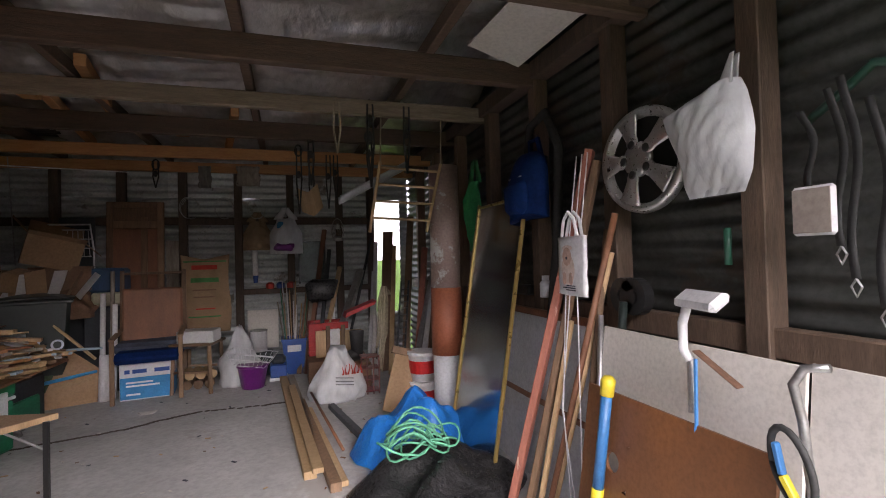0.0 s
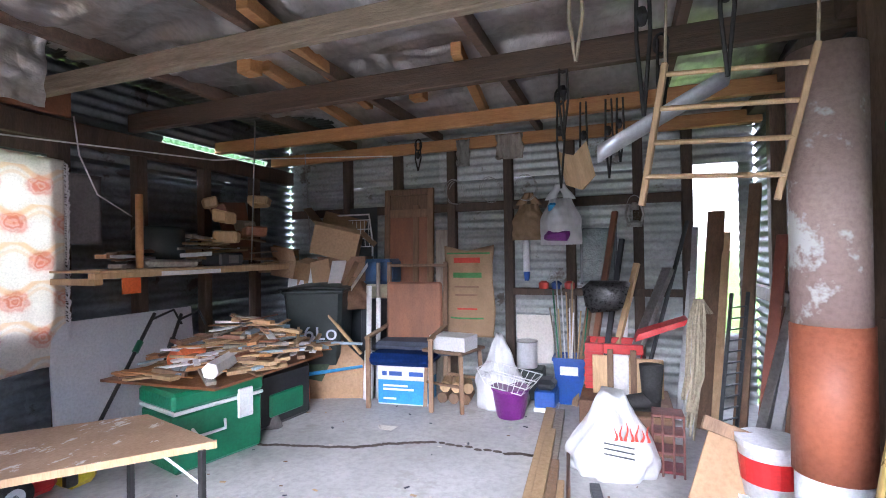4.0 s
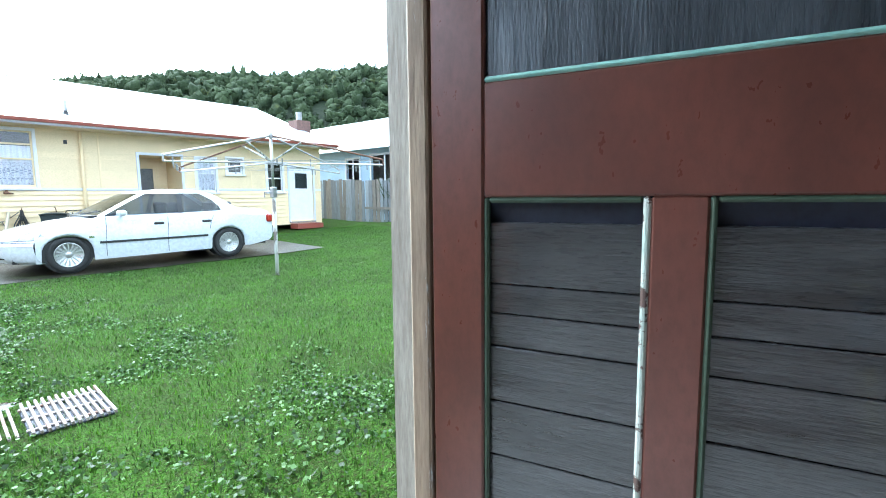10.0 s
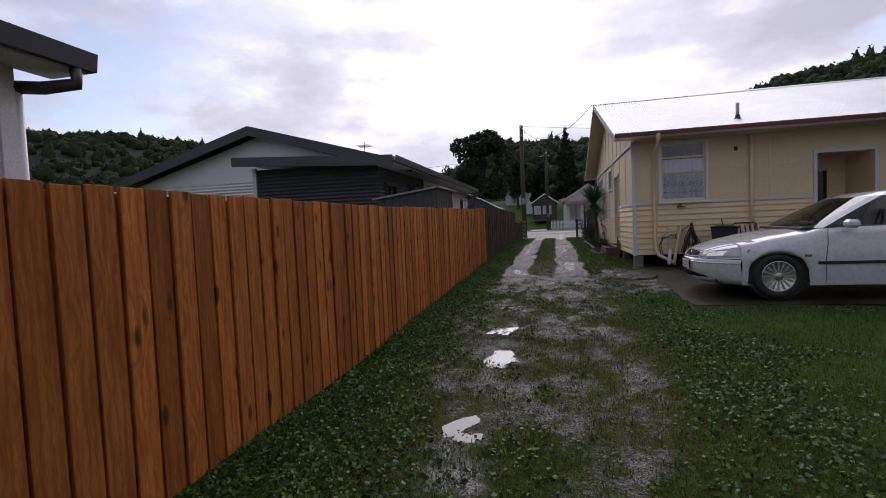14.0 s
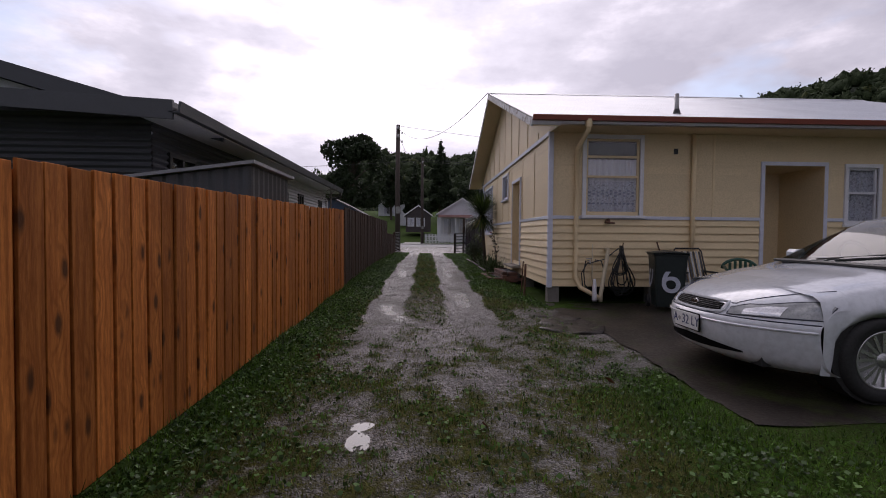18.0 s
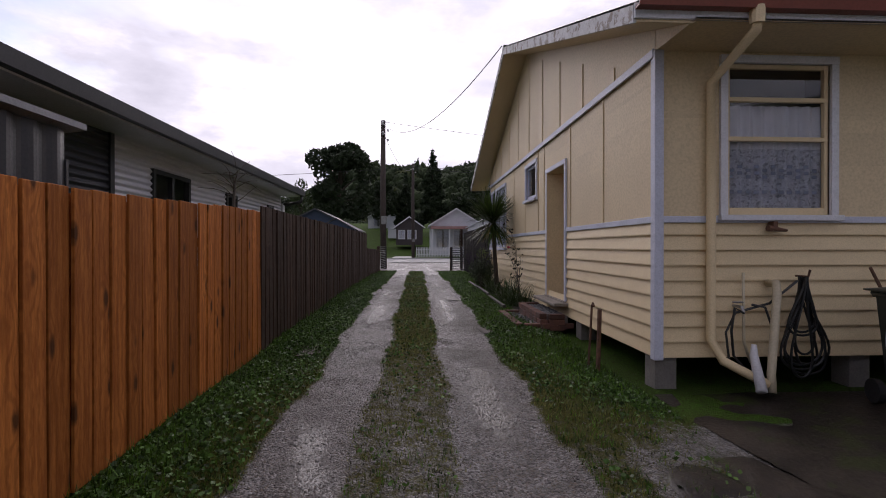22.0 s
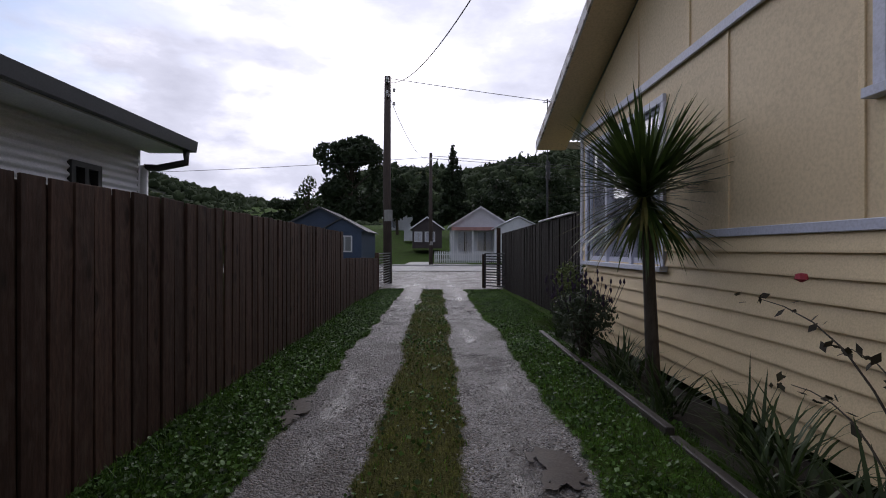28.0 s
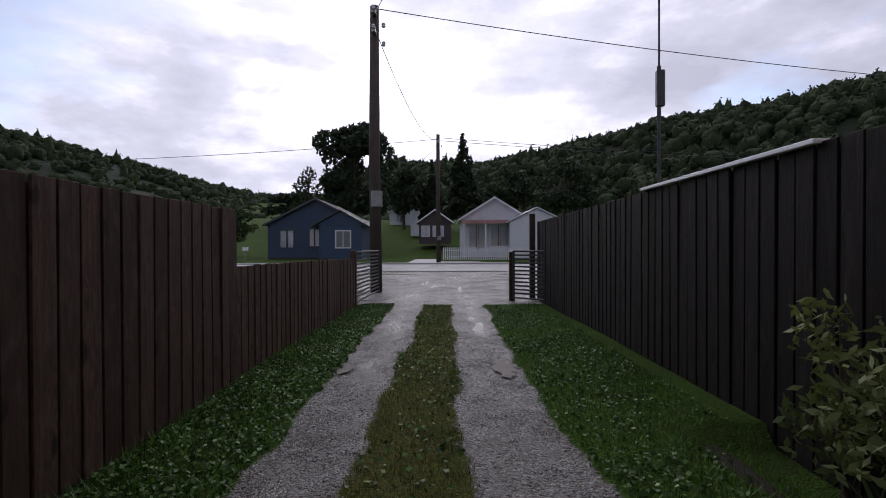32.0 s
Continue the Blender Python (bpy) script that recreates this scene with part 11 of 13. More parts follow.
part("middle_length", Geo().lathe([(0.112, 0.5), (0.112, 0.98), (0.1, 0.98)], 28), TERRA, fl, smooth=True)
part("upper_length", Geo().lathe([(0.107, 0.98), (0.107, 1.86), (0.09, 1.86), (0.09, 1.6)], 28), FIBRO, fl, smooth=True)
mi = thing("gold_mirror", "tall gold-framed mirror leaning on the wall", "mirror", (0.99, 2.60, GF), ry=9.2)
mh = 1.56
part("glass", rbox(0.0, -0.29, 0.02, 0.006, 0.37, mh - 0.02, 0.001), MIRROR_G, mi)
for y in (-0.305, 0.355):
    part("frame_side", rbox(-0.012, y + 0.008, 0, 0.010, y + 0.026, mh), BRASS, mi)
for z in (0, mh - 0.03):
    part("frame_end", rbox(-0.012, -0.278, z, 0.016, 0.362, z + 0.016), BRASS, mi)
part("backing", rbox(0.007, -0.28, 0.02, 0.018, 0.36, mh - 0.02), PINE_DARK, mi)
for i, (p0, p1, w, t, mt, rd) in enumerate((((0.98, 2.08, GF), (1.27, 1.78, 1.95), 0.06, 0.035, REDWOOD, False), ((1.06, 2.05, GF), (1.29, 1.76, 1.90), 0.05, 0.03, PINE_DARK, False), ((1.12, 1.98, GF), (1.28, 1.64, 1.66), 0.028, 0.028, PLYBROWN, True), ((1.16, 2.0, GF), (1.30, 1.70, 1.50), 0.03, 0.03, PINE, True), ((1.20, 1.72, GF), (1.24, 1.70, 1.24), 0.024, 0.024, STEEL, True), ((1.22, 1.66, GF), (1.29, 1.62, 1.30), 0.035, 0.035, BIN_GREEN, True), ((1.18, 1.82, GF), (1.3, 1.72, 1.6), 0.03, 0.03, PINE_DARK, True), ((1.10, 2.02, GF), (1.2, 1.86, 1.2), 0.03, 0.02, PINE, False))):
    stick("leaning_pole", "pole leaning against the garage wall" if mt is not REDWOOD else "worn red-painted timber leaning against the garage wall", "pole", p0, p1, w, t, mt, "leaning poles", rd)
for i, y in enumerate((1.74, 1.78, 1.70)):
    solid("electric_lead", Geo().tube([(0, 0, 0), (-0.03, 0.06, -0.5), (-0.06, 0.12 - 0.05 * i, -1.1), (-0.05, 0.04, -1.55)], 0.0028, 5), WHITE_PL, "white electric cord hanging by leaning poles", "cord", (1.2, y, 1.92), group="hanging cords", smooth=True)
dg = thing("dog_bag", "white carrier bag with a small animal picture", "bag", (1.11, 1.70, 1.33), rz=83)
part("body", Geo().slab(lambda u, v: (-0.12 + 0.24 * u, 0.012 * math.sin(math.pi * u) + 0.006 * noise.noise((u * 4, v * 4, 0)), 0.24 * v), 12, 12, 0.01), WHITE_PL, dg, smooth=True)
TAN = surf("faded_tan_print", (0.58, 0.40, 0.33), (0.50, 0.33, 0.27), 0.7, scale=30)
PALE_TAN = surf("pale_tan_print", (0.70, 0.58, 0.53), (0.62, 0.50, 0.45), 0.7, scale=30)
for nm, x, z, rx_, rz_, mt in (("picture", 0.0, 0.105, 0.058, 0.062, PALE_TAN), ("picture", 0.004, 0.158, 0.040, 0.038, TAN), ("picture", -0.028, 0.068, 0.018, 0.026, TAN), ("picture", 0.030, 0.068, 0.018, 0.026, TAN), ("picture", 0.004, 0.192, 0.046, 0.012, PALE_TAN), ("picture", 0.004, 0.152, 0.007, 0.006, INK)):
    part(nm, Geo().lathe([(1.0, 0), (0.9, 1.0), (0, 1.1)], 20, pose(x, 0.020 + (0.002 if mt is not PALE_TAN else 0) + (0.002 if mt is INK else 0), z, -90) @ Matrix.Diagonal((rx_, rz_, 0.001, 1))), mt, dg)
for k in range(3):
    part("print_bar", rbox(-0.06, 0.019, 0.020 + 0.009 * k, 0.02 + 0.03 * (k % 2), 0.0205, 0.024 + 0.009 * k, 0.0003), INK, dg)
for s in (-1, 1):
    part("handle", Geo().tube([(-0.07, 0.01 * s, 0.24), (-0.045, 0.012 * s, 0.31), (0.0, 0.012 * s, 0.34), (0.045, 0.012 * s, 0.31), (0.07, 0.01 * s, 0.24)], 0.007, 6), WHITE_PL, dg)
for y in (1.60, 1.66):
    tp = solid("tape_roll", Geo().lathe([(0.03, 0), (0.075, 0), (0.075, 0.045), (0.03, 0.045), (0.03, 0)], 22), BLACK, "roll of black tape on a wall rail", "tape roll", (GX1 - 0.02, y, 1.32), ry=-90, group="tape rolls")
bt = thing("white_bottle", "small white plastic bottle on a wall rail", "bottle", (GX1 - 0.02, 2.35, 1.262))
part("body", Geo().lathe([(0.03, 0), (0.032, 0.01), (0.032, 0.08), (0.018, 0.095)], 16), WHITE_PL, bt, smooth=True)
part("cap", Geo().lathe([(0.02, 0.095), (0.02, 0.12), (0, 0.12)], 14), WHITE_PL, bt)
solid("black_radio", Geo().box(-0.03, -0.1, 0, 0.03, 0.1, 0.06, 0.01), BLACK, "small black box on a wall rail", "box", (GX1 - 0.02, 2.60, 1.262))
cbp = thing("cupboard_panel", "pale grey cupboard panel with brown edging leaning on the wall", "board", (1.24, 2.35, GF), ry=6)
part("sheet", Geo().box(0, -0.5, 0, 0.012, 0.5, 0.86), FIBRO_W, cbp)
part("top_edging", Geo().box(-0.012, -0.52, 0.861, 0.02, 0.5, 0.90, 0.003), PLYBROWN, cbp)
part("middle_edging", Geo().box(-0.012, -0.52, 0.40, -0.0005, 0.5, 0.43, 0.003), PLYBROWN, cbp)
part("side_edging", Geo().box(-0.012, 0.47, 0.431, -0.0005, 0.5, 0.86, 0.003), PLYBROWN, cbp)
cp = thing("plasterboard_sheets", "two cream plasterboard sheets leaning on the wall", "board", (1.16, 0, GF), ry=6)
part("sheet", rbox(0, 0.88, 0, 0.012, 1.70, 0.90, 0.002), PLASTER, cp)
part("sheet", rbox(0.014, 0.0, 0, 0.026, 0.878, 0.91, 0.002), PLASTER, cp)
# brown board with two round holes
bo = thing("holed_board", "brown particleboard with round holes leaning on plasterboard", "board", (1.02, 0, GF), ry=8)
holes2, N_ = [(1.45, 0.46, 0.035), (1.17, 0.24, 0.045)], 20
g = Geo()
xs = [0.86, 1.09, 1.25, 1.375, 1.525, 1.62]
for (cy, cz, rad) in holes2:
    ring_ = [(0.0, cy + rad * math.cos(2 * math.pi * k / N_), cz + rad * math.sin(2 * math.pi * k / N_)) for k in range(N_)]
    sq = []
    for k in range(N_):
        c, s = math.cos(2 * math.pi * k / N_), math.sin(2 * math.pi * k / N_)
        q = 0.08 / max(abs(c), abs(s))
        sq.append((0.0, cy + q * c, cz + q * s))
    for dx in (0.0, 0.012):
        g.add([(x + dx, y, z) for x, y, z in ring_ + sq], [(k, (k + 1) % N_, N_ + (k + 1) % N_, N_ + k) for k in range(N_)])
    g.add([(0, y, z) for x, y, z in ring_] + [(0.012, y, z) for x, y, z in ring_], [(k, (k + 1) % N_, N_ + (k + 1) % N_, N_ + k) for k in range(N_)])
wall_with_holes(0.86, 1.62, 0.0, 0.70, [(cy - 0.08, cy + 0.08, cz - 0.08, cz + 0.08) for cy, cz, rad in holes2], lambda a, b, p, q: g.box(0, a, p, 0.012, b, q))
part("board", g, PARTICLE, bo)
ax = thing("splitting_maul", "splitting maul with a blue and yellow handle", "axe", (1.02, 1.52, GF), ry=4, rx=6)
part("lower_grip", Geo().tube([(0, 0, 0.0), (0, 0, 0.36)], 0.022, 10), YELLOW_PL, ax, smooth=True)
part("handle", Geo().tube([(0, 0, 0.36), (0, 0, 0.72)], 0.020, 10), BLUE_GRIP, ax, smooth=True)
part("end_grip", Geo().tube([(0, 0, 0.70), (0, 0, 0.755), (0, 0, 0.77)], [0.024, 0.027, 0.015], 10), YELLOW_PL, ax, smooth=True)
wm = thing("truck_mirror", "white truck side mirror on a bent arm leaning on board", "mirror", (1.14, 1.12, 1.20))
part("housing", Geo().box(-0.012, -0.10, -0.035, 0.02, 0.10, 0.035, 0.012), WHITE_PL, wm, m=pose(-0.02, -0.04, 0.16, 0, 52, -16))
part("arm", Geo().tube([(-0.0, 0.02, 0.15), (0.0, 0.045, 0.08), (0.0, 0.045, 0.0), (0.01, 0.03, -0.03)], 0.014, 8), WHITE_PL, wm, smooth=True)
part("tube", Geo().tube([(0.01, 0.03, -0.02), (-0.01, 0.01, -0.18)], 0.010, 8), STEEL, wm)
part("bracket", bar((0.02, 0.02, 0.0), (0.03, -0.12, -0.08), 0.03, 0.006), RUST, wm)
part("cord", Geo().tube([(0, 0.0, -0.02), (-0.02, -0.015, -0.2), (-0.02, -0.005, -0.31)], 0.006, 6), BLUE_GRIP, wm)
part("tag", Geo().prism([(-0.028, -0.36), (0.028, -0.36), (0.02, -0.33), (0.0, -0.31), (-0.02, -0.33)], -0.024, -0.018, "x"), WHITE_PL, wm)
lp = thing("fan_belt_loop", "black rubber belt looped over a bent steel tube", "belt", (1.08, 0.80, 1.0))
part("belt", Geo().tube([(0, 0.045 * math.cos(a) + 0.02 * math.sin(a), 0.085 * math.sin(a)) for a in [k * math.pi / 10 for k in range(21)]], 0.009, 6), RUBBER, lp, smooth=True)
part("steel_tube", Geo().tube([(0.04, -0.02, -0.1), (0.04, 0.0, 0.1), (0.04, 0.02, 0.18), (0.05, -0.0, 0.22), (0.06, -0.05, 0.23)], 0.011, 8), STEEL, lp, smooth=True)
part("grip", bar((-0.01, 0.015, -0.02), (-0.005, -0.015, -0.075), 0.02, 0.016), YELLOW_PL, lp)
part("grip", bar((-0.01, 0.03, 0.05), (-0.01, 0.015, -0.02), 0.018, 0.014), BLUE_GRIP, lp)
for y, z0, z1 in ((0.90, 1.86, 1.64), (0.83, 1.9, 1.5), (0.80, 1.92, 1.42), (0.74, 1.85, 1.35)):
    st = thing("hanging_strap", "dark webbing strap hanging on the wall", "strap", (GX1 - 0.06, y, z1), group="hanging straps")
    part("strap", Geo().slab(lambda u, v, z0=z0, z1=z1: (0.015 * math.sin(v * 5), 0.02 * (u - 0.5) + 0.015 * math.sin(v * 7), (z0 - z1) * v), 2, 12, 0.003), RUBBER, st, smooth=True)
    part("clip", Geo().tube([(0, 0, 0), (0.0, 0.012, -0.02), (0, 0, -0.045), (0, -0.012, -0.02), (0, 0, 0)], 0.003, 5), STEEL, st)
pdm = thing("old_mirror", "small rounded square mirror hanging by a strap", "mirror", (GX1 - 0.07, 0.885, 1.53))
part("back", Geo().box(-0.01, -0.055, 0, 0.008, 0.055, 0.13, 0.012), WHITE_PL, pdm)
part("glass", rbox(-0.013, -0.048, 0.007, -0.0105, 0.048, 0.123, 0.001), surf("dusty_mirror", (0.34, 0.29, 0.25), (0.24, 0.2, 0.18), 0.45, scale=14), pdm)
solid("green_trowel", Geo().tube([(0, 0, 0), (0, 0, 0.12)], 0.012, 8), GREEN_PL, "small green plastic handle hanging on the wall", "handle", (GX1 - 0.02, 1.19, 1.45), smooth=True)
solid("green_strap", Geo().tube([(0, 0.1, -0.06), (0, 0.0, 0), (0, -0.06, 0.04), (0, -0.12, 0.02)], 0.012, 7), GREEN_PL, "green and yellow cord looped on the wall", "cord", (GX1 - 0.03, 0.82, 1.9), smooth=True)
# hub cap and bags high on the wall
hc = thing("hub_cap", "silver five-spoke car hub cap hung on the wall", "hub cap", (GX1 - 0.05, 1.535, 1.86), ry=-90, rz=6)
part("rim", Geo().lathe([(0.168, -0.02), (0.178, 0.012), (0.20, 0.016), (0.208, 0.0), (0.21, -0.02), (0.2, -0.024)], 40), ALLOY, hc, smooth=True)
for i in range(5):
    a0 = math.radians(72 * i + 18)
    def spf(u, v, a0=a0):
        rad = 0.055 + 0.125 * v
        w = 0.42 * (1 - v) + 0.30 * v + 0.10 * v * v
        a = a0 + (u - 0.5) * 2 * w * (0.9 if v < 0.3 else 0.72)
        return (rad * math.cos(a), rad * math.sin(a), 0.024 - 0.012 * v + 0.008 * math.sin(math.pi * u))
    part("spoke", Geo().slab(spf, 8, 10, 0.008), ALLOY, hc, smooth=True)
    part("lug_cover", Geo().lathe([(0.017, 0), (0.017, 0.01), (0.012, 0.013), (0, 0.013)], 12, Matrix.Translation((0.062 * math.cos(a0), 0.062 * math.sin(a0), 0.024))), BLACK, hc)
part("centre", Geo().lathe([(0.07, 0.014), (0.066, 0.028), (0.03, 0.032), (0, 0.033)], 30), ALLOY, hc, smooth=True)
part("backing", Geo().lathe([(0.175, -0.018), (0.0, -0.02)], 30), BLACK, hc)
wbg = thing("white_carrier_bag", "full white plastic carrier bag hanging slack by one handle", "bag", (GX1 - 0.09, 1.063, 2.07))
BAG_LEFT = [(-0.40, 0.205), (-0.36, 0.225), (-0.27, 0.237), (-0.11, 0.305), (-0.085, 0.17), (-0.06, 0.06)]
BAG_RIGHT = [(-0.40, 0.0), (-0.32, -0.028), (-0.20, -0.04), (-0.15, -0.034), (-0.09, -0.018), (-0.06, 0.0)]


def bag_edge(pts, z):
    return float(np.interp(z, [p[0] for p in pts], [p[1] for p in pts]))


def bagf(u, v, side):
    z = -0.40 + 0.34 * v
    a, b = bag_edge(BAG_LEFT, z), bag_edge(BAG_RIGHT, z)
    y = a + (b - a) * u
    full = math.sin(math.pi * u) ** 0.6 * math.sin(math.pi * min(1.0, 0.12 + 0.95 * (1 - v)) ** 0.8)
    crease = 0.012 * abs(noise.noise((y * 16 + 9 * z, z * 6, 1))) + 0.008 * noise.noise((y * 30 + 20 * z, z * 12, 5))
    return (-side * (0.075 * max(0.0, full) + crease * min(1, 6 * u * (1 - u))) if side > 0 else 0.012 * full, y, z - 0.09 * u * v * (1 - v))


part("front", Geo().grid(lambda u, v: bagf(u, v, 1), 44, 40), BAG_PL, wbg, smooth=True)
part("back", Geo().grid(lambda u, v: bagf(u, v, -1), 20, 20), BAG_PL, wbg, smooth=True)
for k in (0.0, 0.022):
    part("handle", Geo().slab(lambda u, v, k=k: (-0.01 - k, 0.028 - 0.05 * (u - 0.5) * (1 - 0.75 * v) - 0.028 * v, -0.075 + 0.085 * v), 4, 10, 0.003), BAG_PL, wbg, smooth=True)
gb = wall_plate_bag("green_shopping_bag", "green cloth shopping bag hanging on the wall", (GX1 - 0.06, 3.25, 2.2), 90, 0.24, 0.66, GREEN_PL2, 1, depth=0.07)
bp = thing("blue_backpack", "blue backpack hanging open on the wall", "backpack", (GX1 - 0.10, 2.31, 1.69), rz=90)
BACKPACK_BLUE = surf("bright_blue_cloth", (0.005, 0.029, 0.130), (0.004, 0.021, 0.092), 0.75, spec=0.1, scale=14, bump=0.25)


def packf(u, v):
    a, top = math.pi * u, math.sqrt(max(0.0, 1 - ((v - 0.55) / 0.45) ** 2)) if v > 0.55 else 1.0
    sag = 1 + 0.10 * noise.noise((u * 3, v * 3, 1))
    return (-0.155 * math.cos(a) * (0.25 + 0.75 * top) * sag, 0.11 * math.sin(a) ** 0.6 * (0.15 + 0.85 * top) * sag, 0.02 * math.sin(6 * u) * (1 - v) + 0.36 * v)


part("body", Geo().slab(packf, 30, 24, 0.01), NAVY, bp, smooth=True)
part("back", Geo().grid(lambda u, v: (-0.14 + 0.28 * u, -0.01, 0.35 * v * (0.9 + 0.1 * math.sin(math.pi * u))), 8, 8), RUBBER, bp)
part("base", Geo().grid(lambda u, v: tuple(Vector(packf(u, 0)) * v + Vector((0, 0.02, 0.0)) * (1 - v)), 20, 4), NAVY, bp, smooth=True)
part("pocket", soft(Geo().box(-0.115, 0.07, 0.02, 0.115, 0.135, 0.20, 0.035), 0.012, 3, 9), BACKPACK_BLUE, bp, smooth=True)
part("zip", Geo().tube([(-0.12, 0.06, 0.21), (-0.07, 0.11, 0.22), (0.07, 0.11, 0.22), (0.12, 0.06, 0.21)], 0.005, 5), STEEL, bp)
part("strap", Geo().tube([(-0.06, -0.02, 0.33), (-0.04, -0.01, 0.43), (0.04, -0.01, 0.43), (0.06, -0.02, 0.33)], 0.015, 6), NAVY, bp)
solid("black_hose", Geo().tube([(0, -0.02, -1.0), (0, -0.14, -0.4), (0, -0.17, 0.05), (0, -0.05, 0.26), (0, 0.12, 0.22), (0, 0.16, 0.05)], 0.024, 10), RUBBER, "thick black rubber hose looped on the wall", "hose", (GX1 - 0.05, 2.30, 2.0), smooth=True)
solid("white_ceiling_sheet", Geo().box(-0.16, -0.28, 0, 0.16, 0.28, 0.006), PLASTER, "loose pale ceiling sheet hanging under the roof", "board", (1.12, 2.05, 2.60), 8, ry=12, rx=-8)

# ---- things hung from the joists ----
lad = thing("wooden_rack", "small wooden ladder rack hanging from the joists", "rack", (0.78, 3.22, 2.14))
for x0, x1 in ((-0.16, -0.24), (0.27, 0.16)):
    part("rail", bar((x0, 0, 0.02), (x1, 0.02, -0.46), 0.03, 0.02), PINE, lad)
for i in range(4):
    q = 0.08 + 0.25 * i
    part("rung", Geo().tube([(-0.16 - 0.08 * q, 0.005, 0.02 - 0.46 * q), (0.27 - 0.11 * q, 0.005, 0.0 - 0.46 * q)], 0.009, 8), PINE, lad)
part("cord", Geo().tube([(0.27, 0, 0.02), (0.28, 0, 0.34)], 0.005, 5), ROPE, lad)
part("cord", Geo().tube([(-0.16, 0, 0.02), (-0.15, 0, 0.34)], 0.005, 5), ROPE, lad)
dp = solid("metal_downpipe", Geo().slab(lambda u, v: (0.0 + 0.50 * v, 0.06 * math.cos(math.pi * u), 0.27 * v - 0.06 * math.sin(math.pi * u)), 8, 6, 0.004), ROOF, "bent grey sheet-metal gutter length hung under joists", "gutter", (0.38, 3.62, 1.97), smooth=True)
for i, (x, y, z0, z1, k) in enumerate(((0.33, 3.19, 2.5, 2.2, 0), (0.55, 3.19, 2.5, 1.98, 1), (0.80, 3.19, 2.5, 2.08, 1), (0.20, 3.95, 2.48, 2.1, 1), (0.24, 4.75, 2.48, 1.95, 2), (0.40, 4.75, 2.48, 2.0, 2), (0.47, 4.75, 2.48, 2.1, 2), (0.12, 4.5, 2.48, 1.92, 1), (0.66, 3.9, 2.48, 2.15, 1), (-1.2, 5.3, 2.46, 2.25, 2))):
    hk = thing("hanging_rope" if k == 0 else "rubber_strap", "frayed pale rope hanging from a joist" if k == 0 else "black rubber strap with hooks hanging from a joist", "strap", (x, y, z0), group="straps on the joists")
    l = z0 - z1
    mt = ROPE if k == 0 else RUBBER
    part("strand", Geo().tube([(-0.015, 0, 0.04), (-0.02, -0.01, -l * 0.5), (0.0, 0, -l)], 0.007, 6), mt, hk)
    part("strand", Geo().tube([(0.02, 0, 0.04), (0.025, 0.01, -l * 0.45), (0.0, 0, -l)], 0.007, 6), mt, hk)
    part("loop", Geo().tube([(0.03 * math.cos(a), 0.012, 0.02 + 0.05 * math.sin(a)) for a in [q * math.pi / 6 for q in range(13)]], 0.008, 6), mt, hk)
    if k:
        part("knot", soft(Geo().lathe([(0.012, -0.03), (0.022, 0), (0.012, 0.03)], 8, Matrix.Translation((0, 0, -l * 0.35))), 0.008, i), mt, hk)
bkp = solid("split_log_piece", Geo().slab(lambda u, v: (0.10 * (u - 0.5) * 1.6, 0.05 * math.cos(math.pi * u), -0.22 * v + 0.12 * abs(u - 0.5)), 10, 8, 0.018), PINE, "curved split timber piece held in hanging straps", "timber", (0.20, 4.5, 2.12), 20, ry=-14)
for x, y, w, l in ((-0.75, 5.2, 0.12, 0.22), (-0.35, 5.15, 0.22, 0.2)):
    solid("plastic_wrap", Geo().slab(lambda u, v, x=x, y=y, w=w, l=l: (w * (u - 0.5) + 0.02 * noise.noise((u * 5, v * 5, x)), 0.03 * noise.noise((u * 6, v * 4, y)), -l * v), 10, 10, 0.001), surf("dusty_plastic", (0.25, 0.24, 0.22), None, 0.4, trans=0.3) if x < -0.5 else GREYWOOD, "scrap of dusty plastic hanging from a beam", "plastic", (x, y, 2.46), group="plastic scraps", smooth=True)
for x, y, z, m2 in ((-1.5, 3.6, 2.56, BEAM_ORANGE), (-0.8, 4.4, 2.56, BEAM_ORANGE), (-1.9, 4.2, 2.56, BEAM_ORANGE)):
    solid("noggin_block", Geo().box(-0.05, -0.05, 0, 0.05, 0.05, 0.09, 0.004), m2, "short orange pine block under the roof", "timber", (x, y, z), group="roof blocks")
    solid("short_rafter", Geo().box(-0.03, -0.75, 0, 0.03, 0.75, 0.07, 0.004), m2, "short orange pine rafter under the foil", "timber", (x + 0.35, y + 0.2, 2.59), 8, "roof blocks")

# ---- folding table ----
tb = thing("folding_table", "paint-splashed folding table with steel legs", "table", (-1.72, 2.72, GF))
TABLE_TOP = surf("splashed_table_top", (0.46, 0.31, 0.20), (0.36, 0.23, 0.145), 0.5, scale=5, bump=0.2, spots=(0.66, 0.64, 0.62), spot_scale=9, spot_cut=0.585, edge=0.02, stretch=(1.6, 0.8, 1))
tp4 = [(-0.16, -0.60), (0.58, 0.265), (-0.02, 0.42), (-0.42, 0.0)]
part("top", Geo().prism(tp4, 0.425, 0.45), TABLE_TOP, tb)
part("edge_strip", Geo().prism([(-0.165, -0.605), (0.585, 0.265), (0.57, 0.28), (-0.16, -0.585)], 0.42, 0.449), PINE, tb)
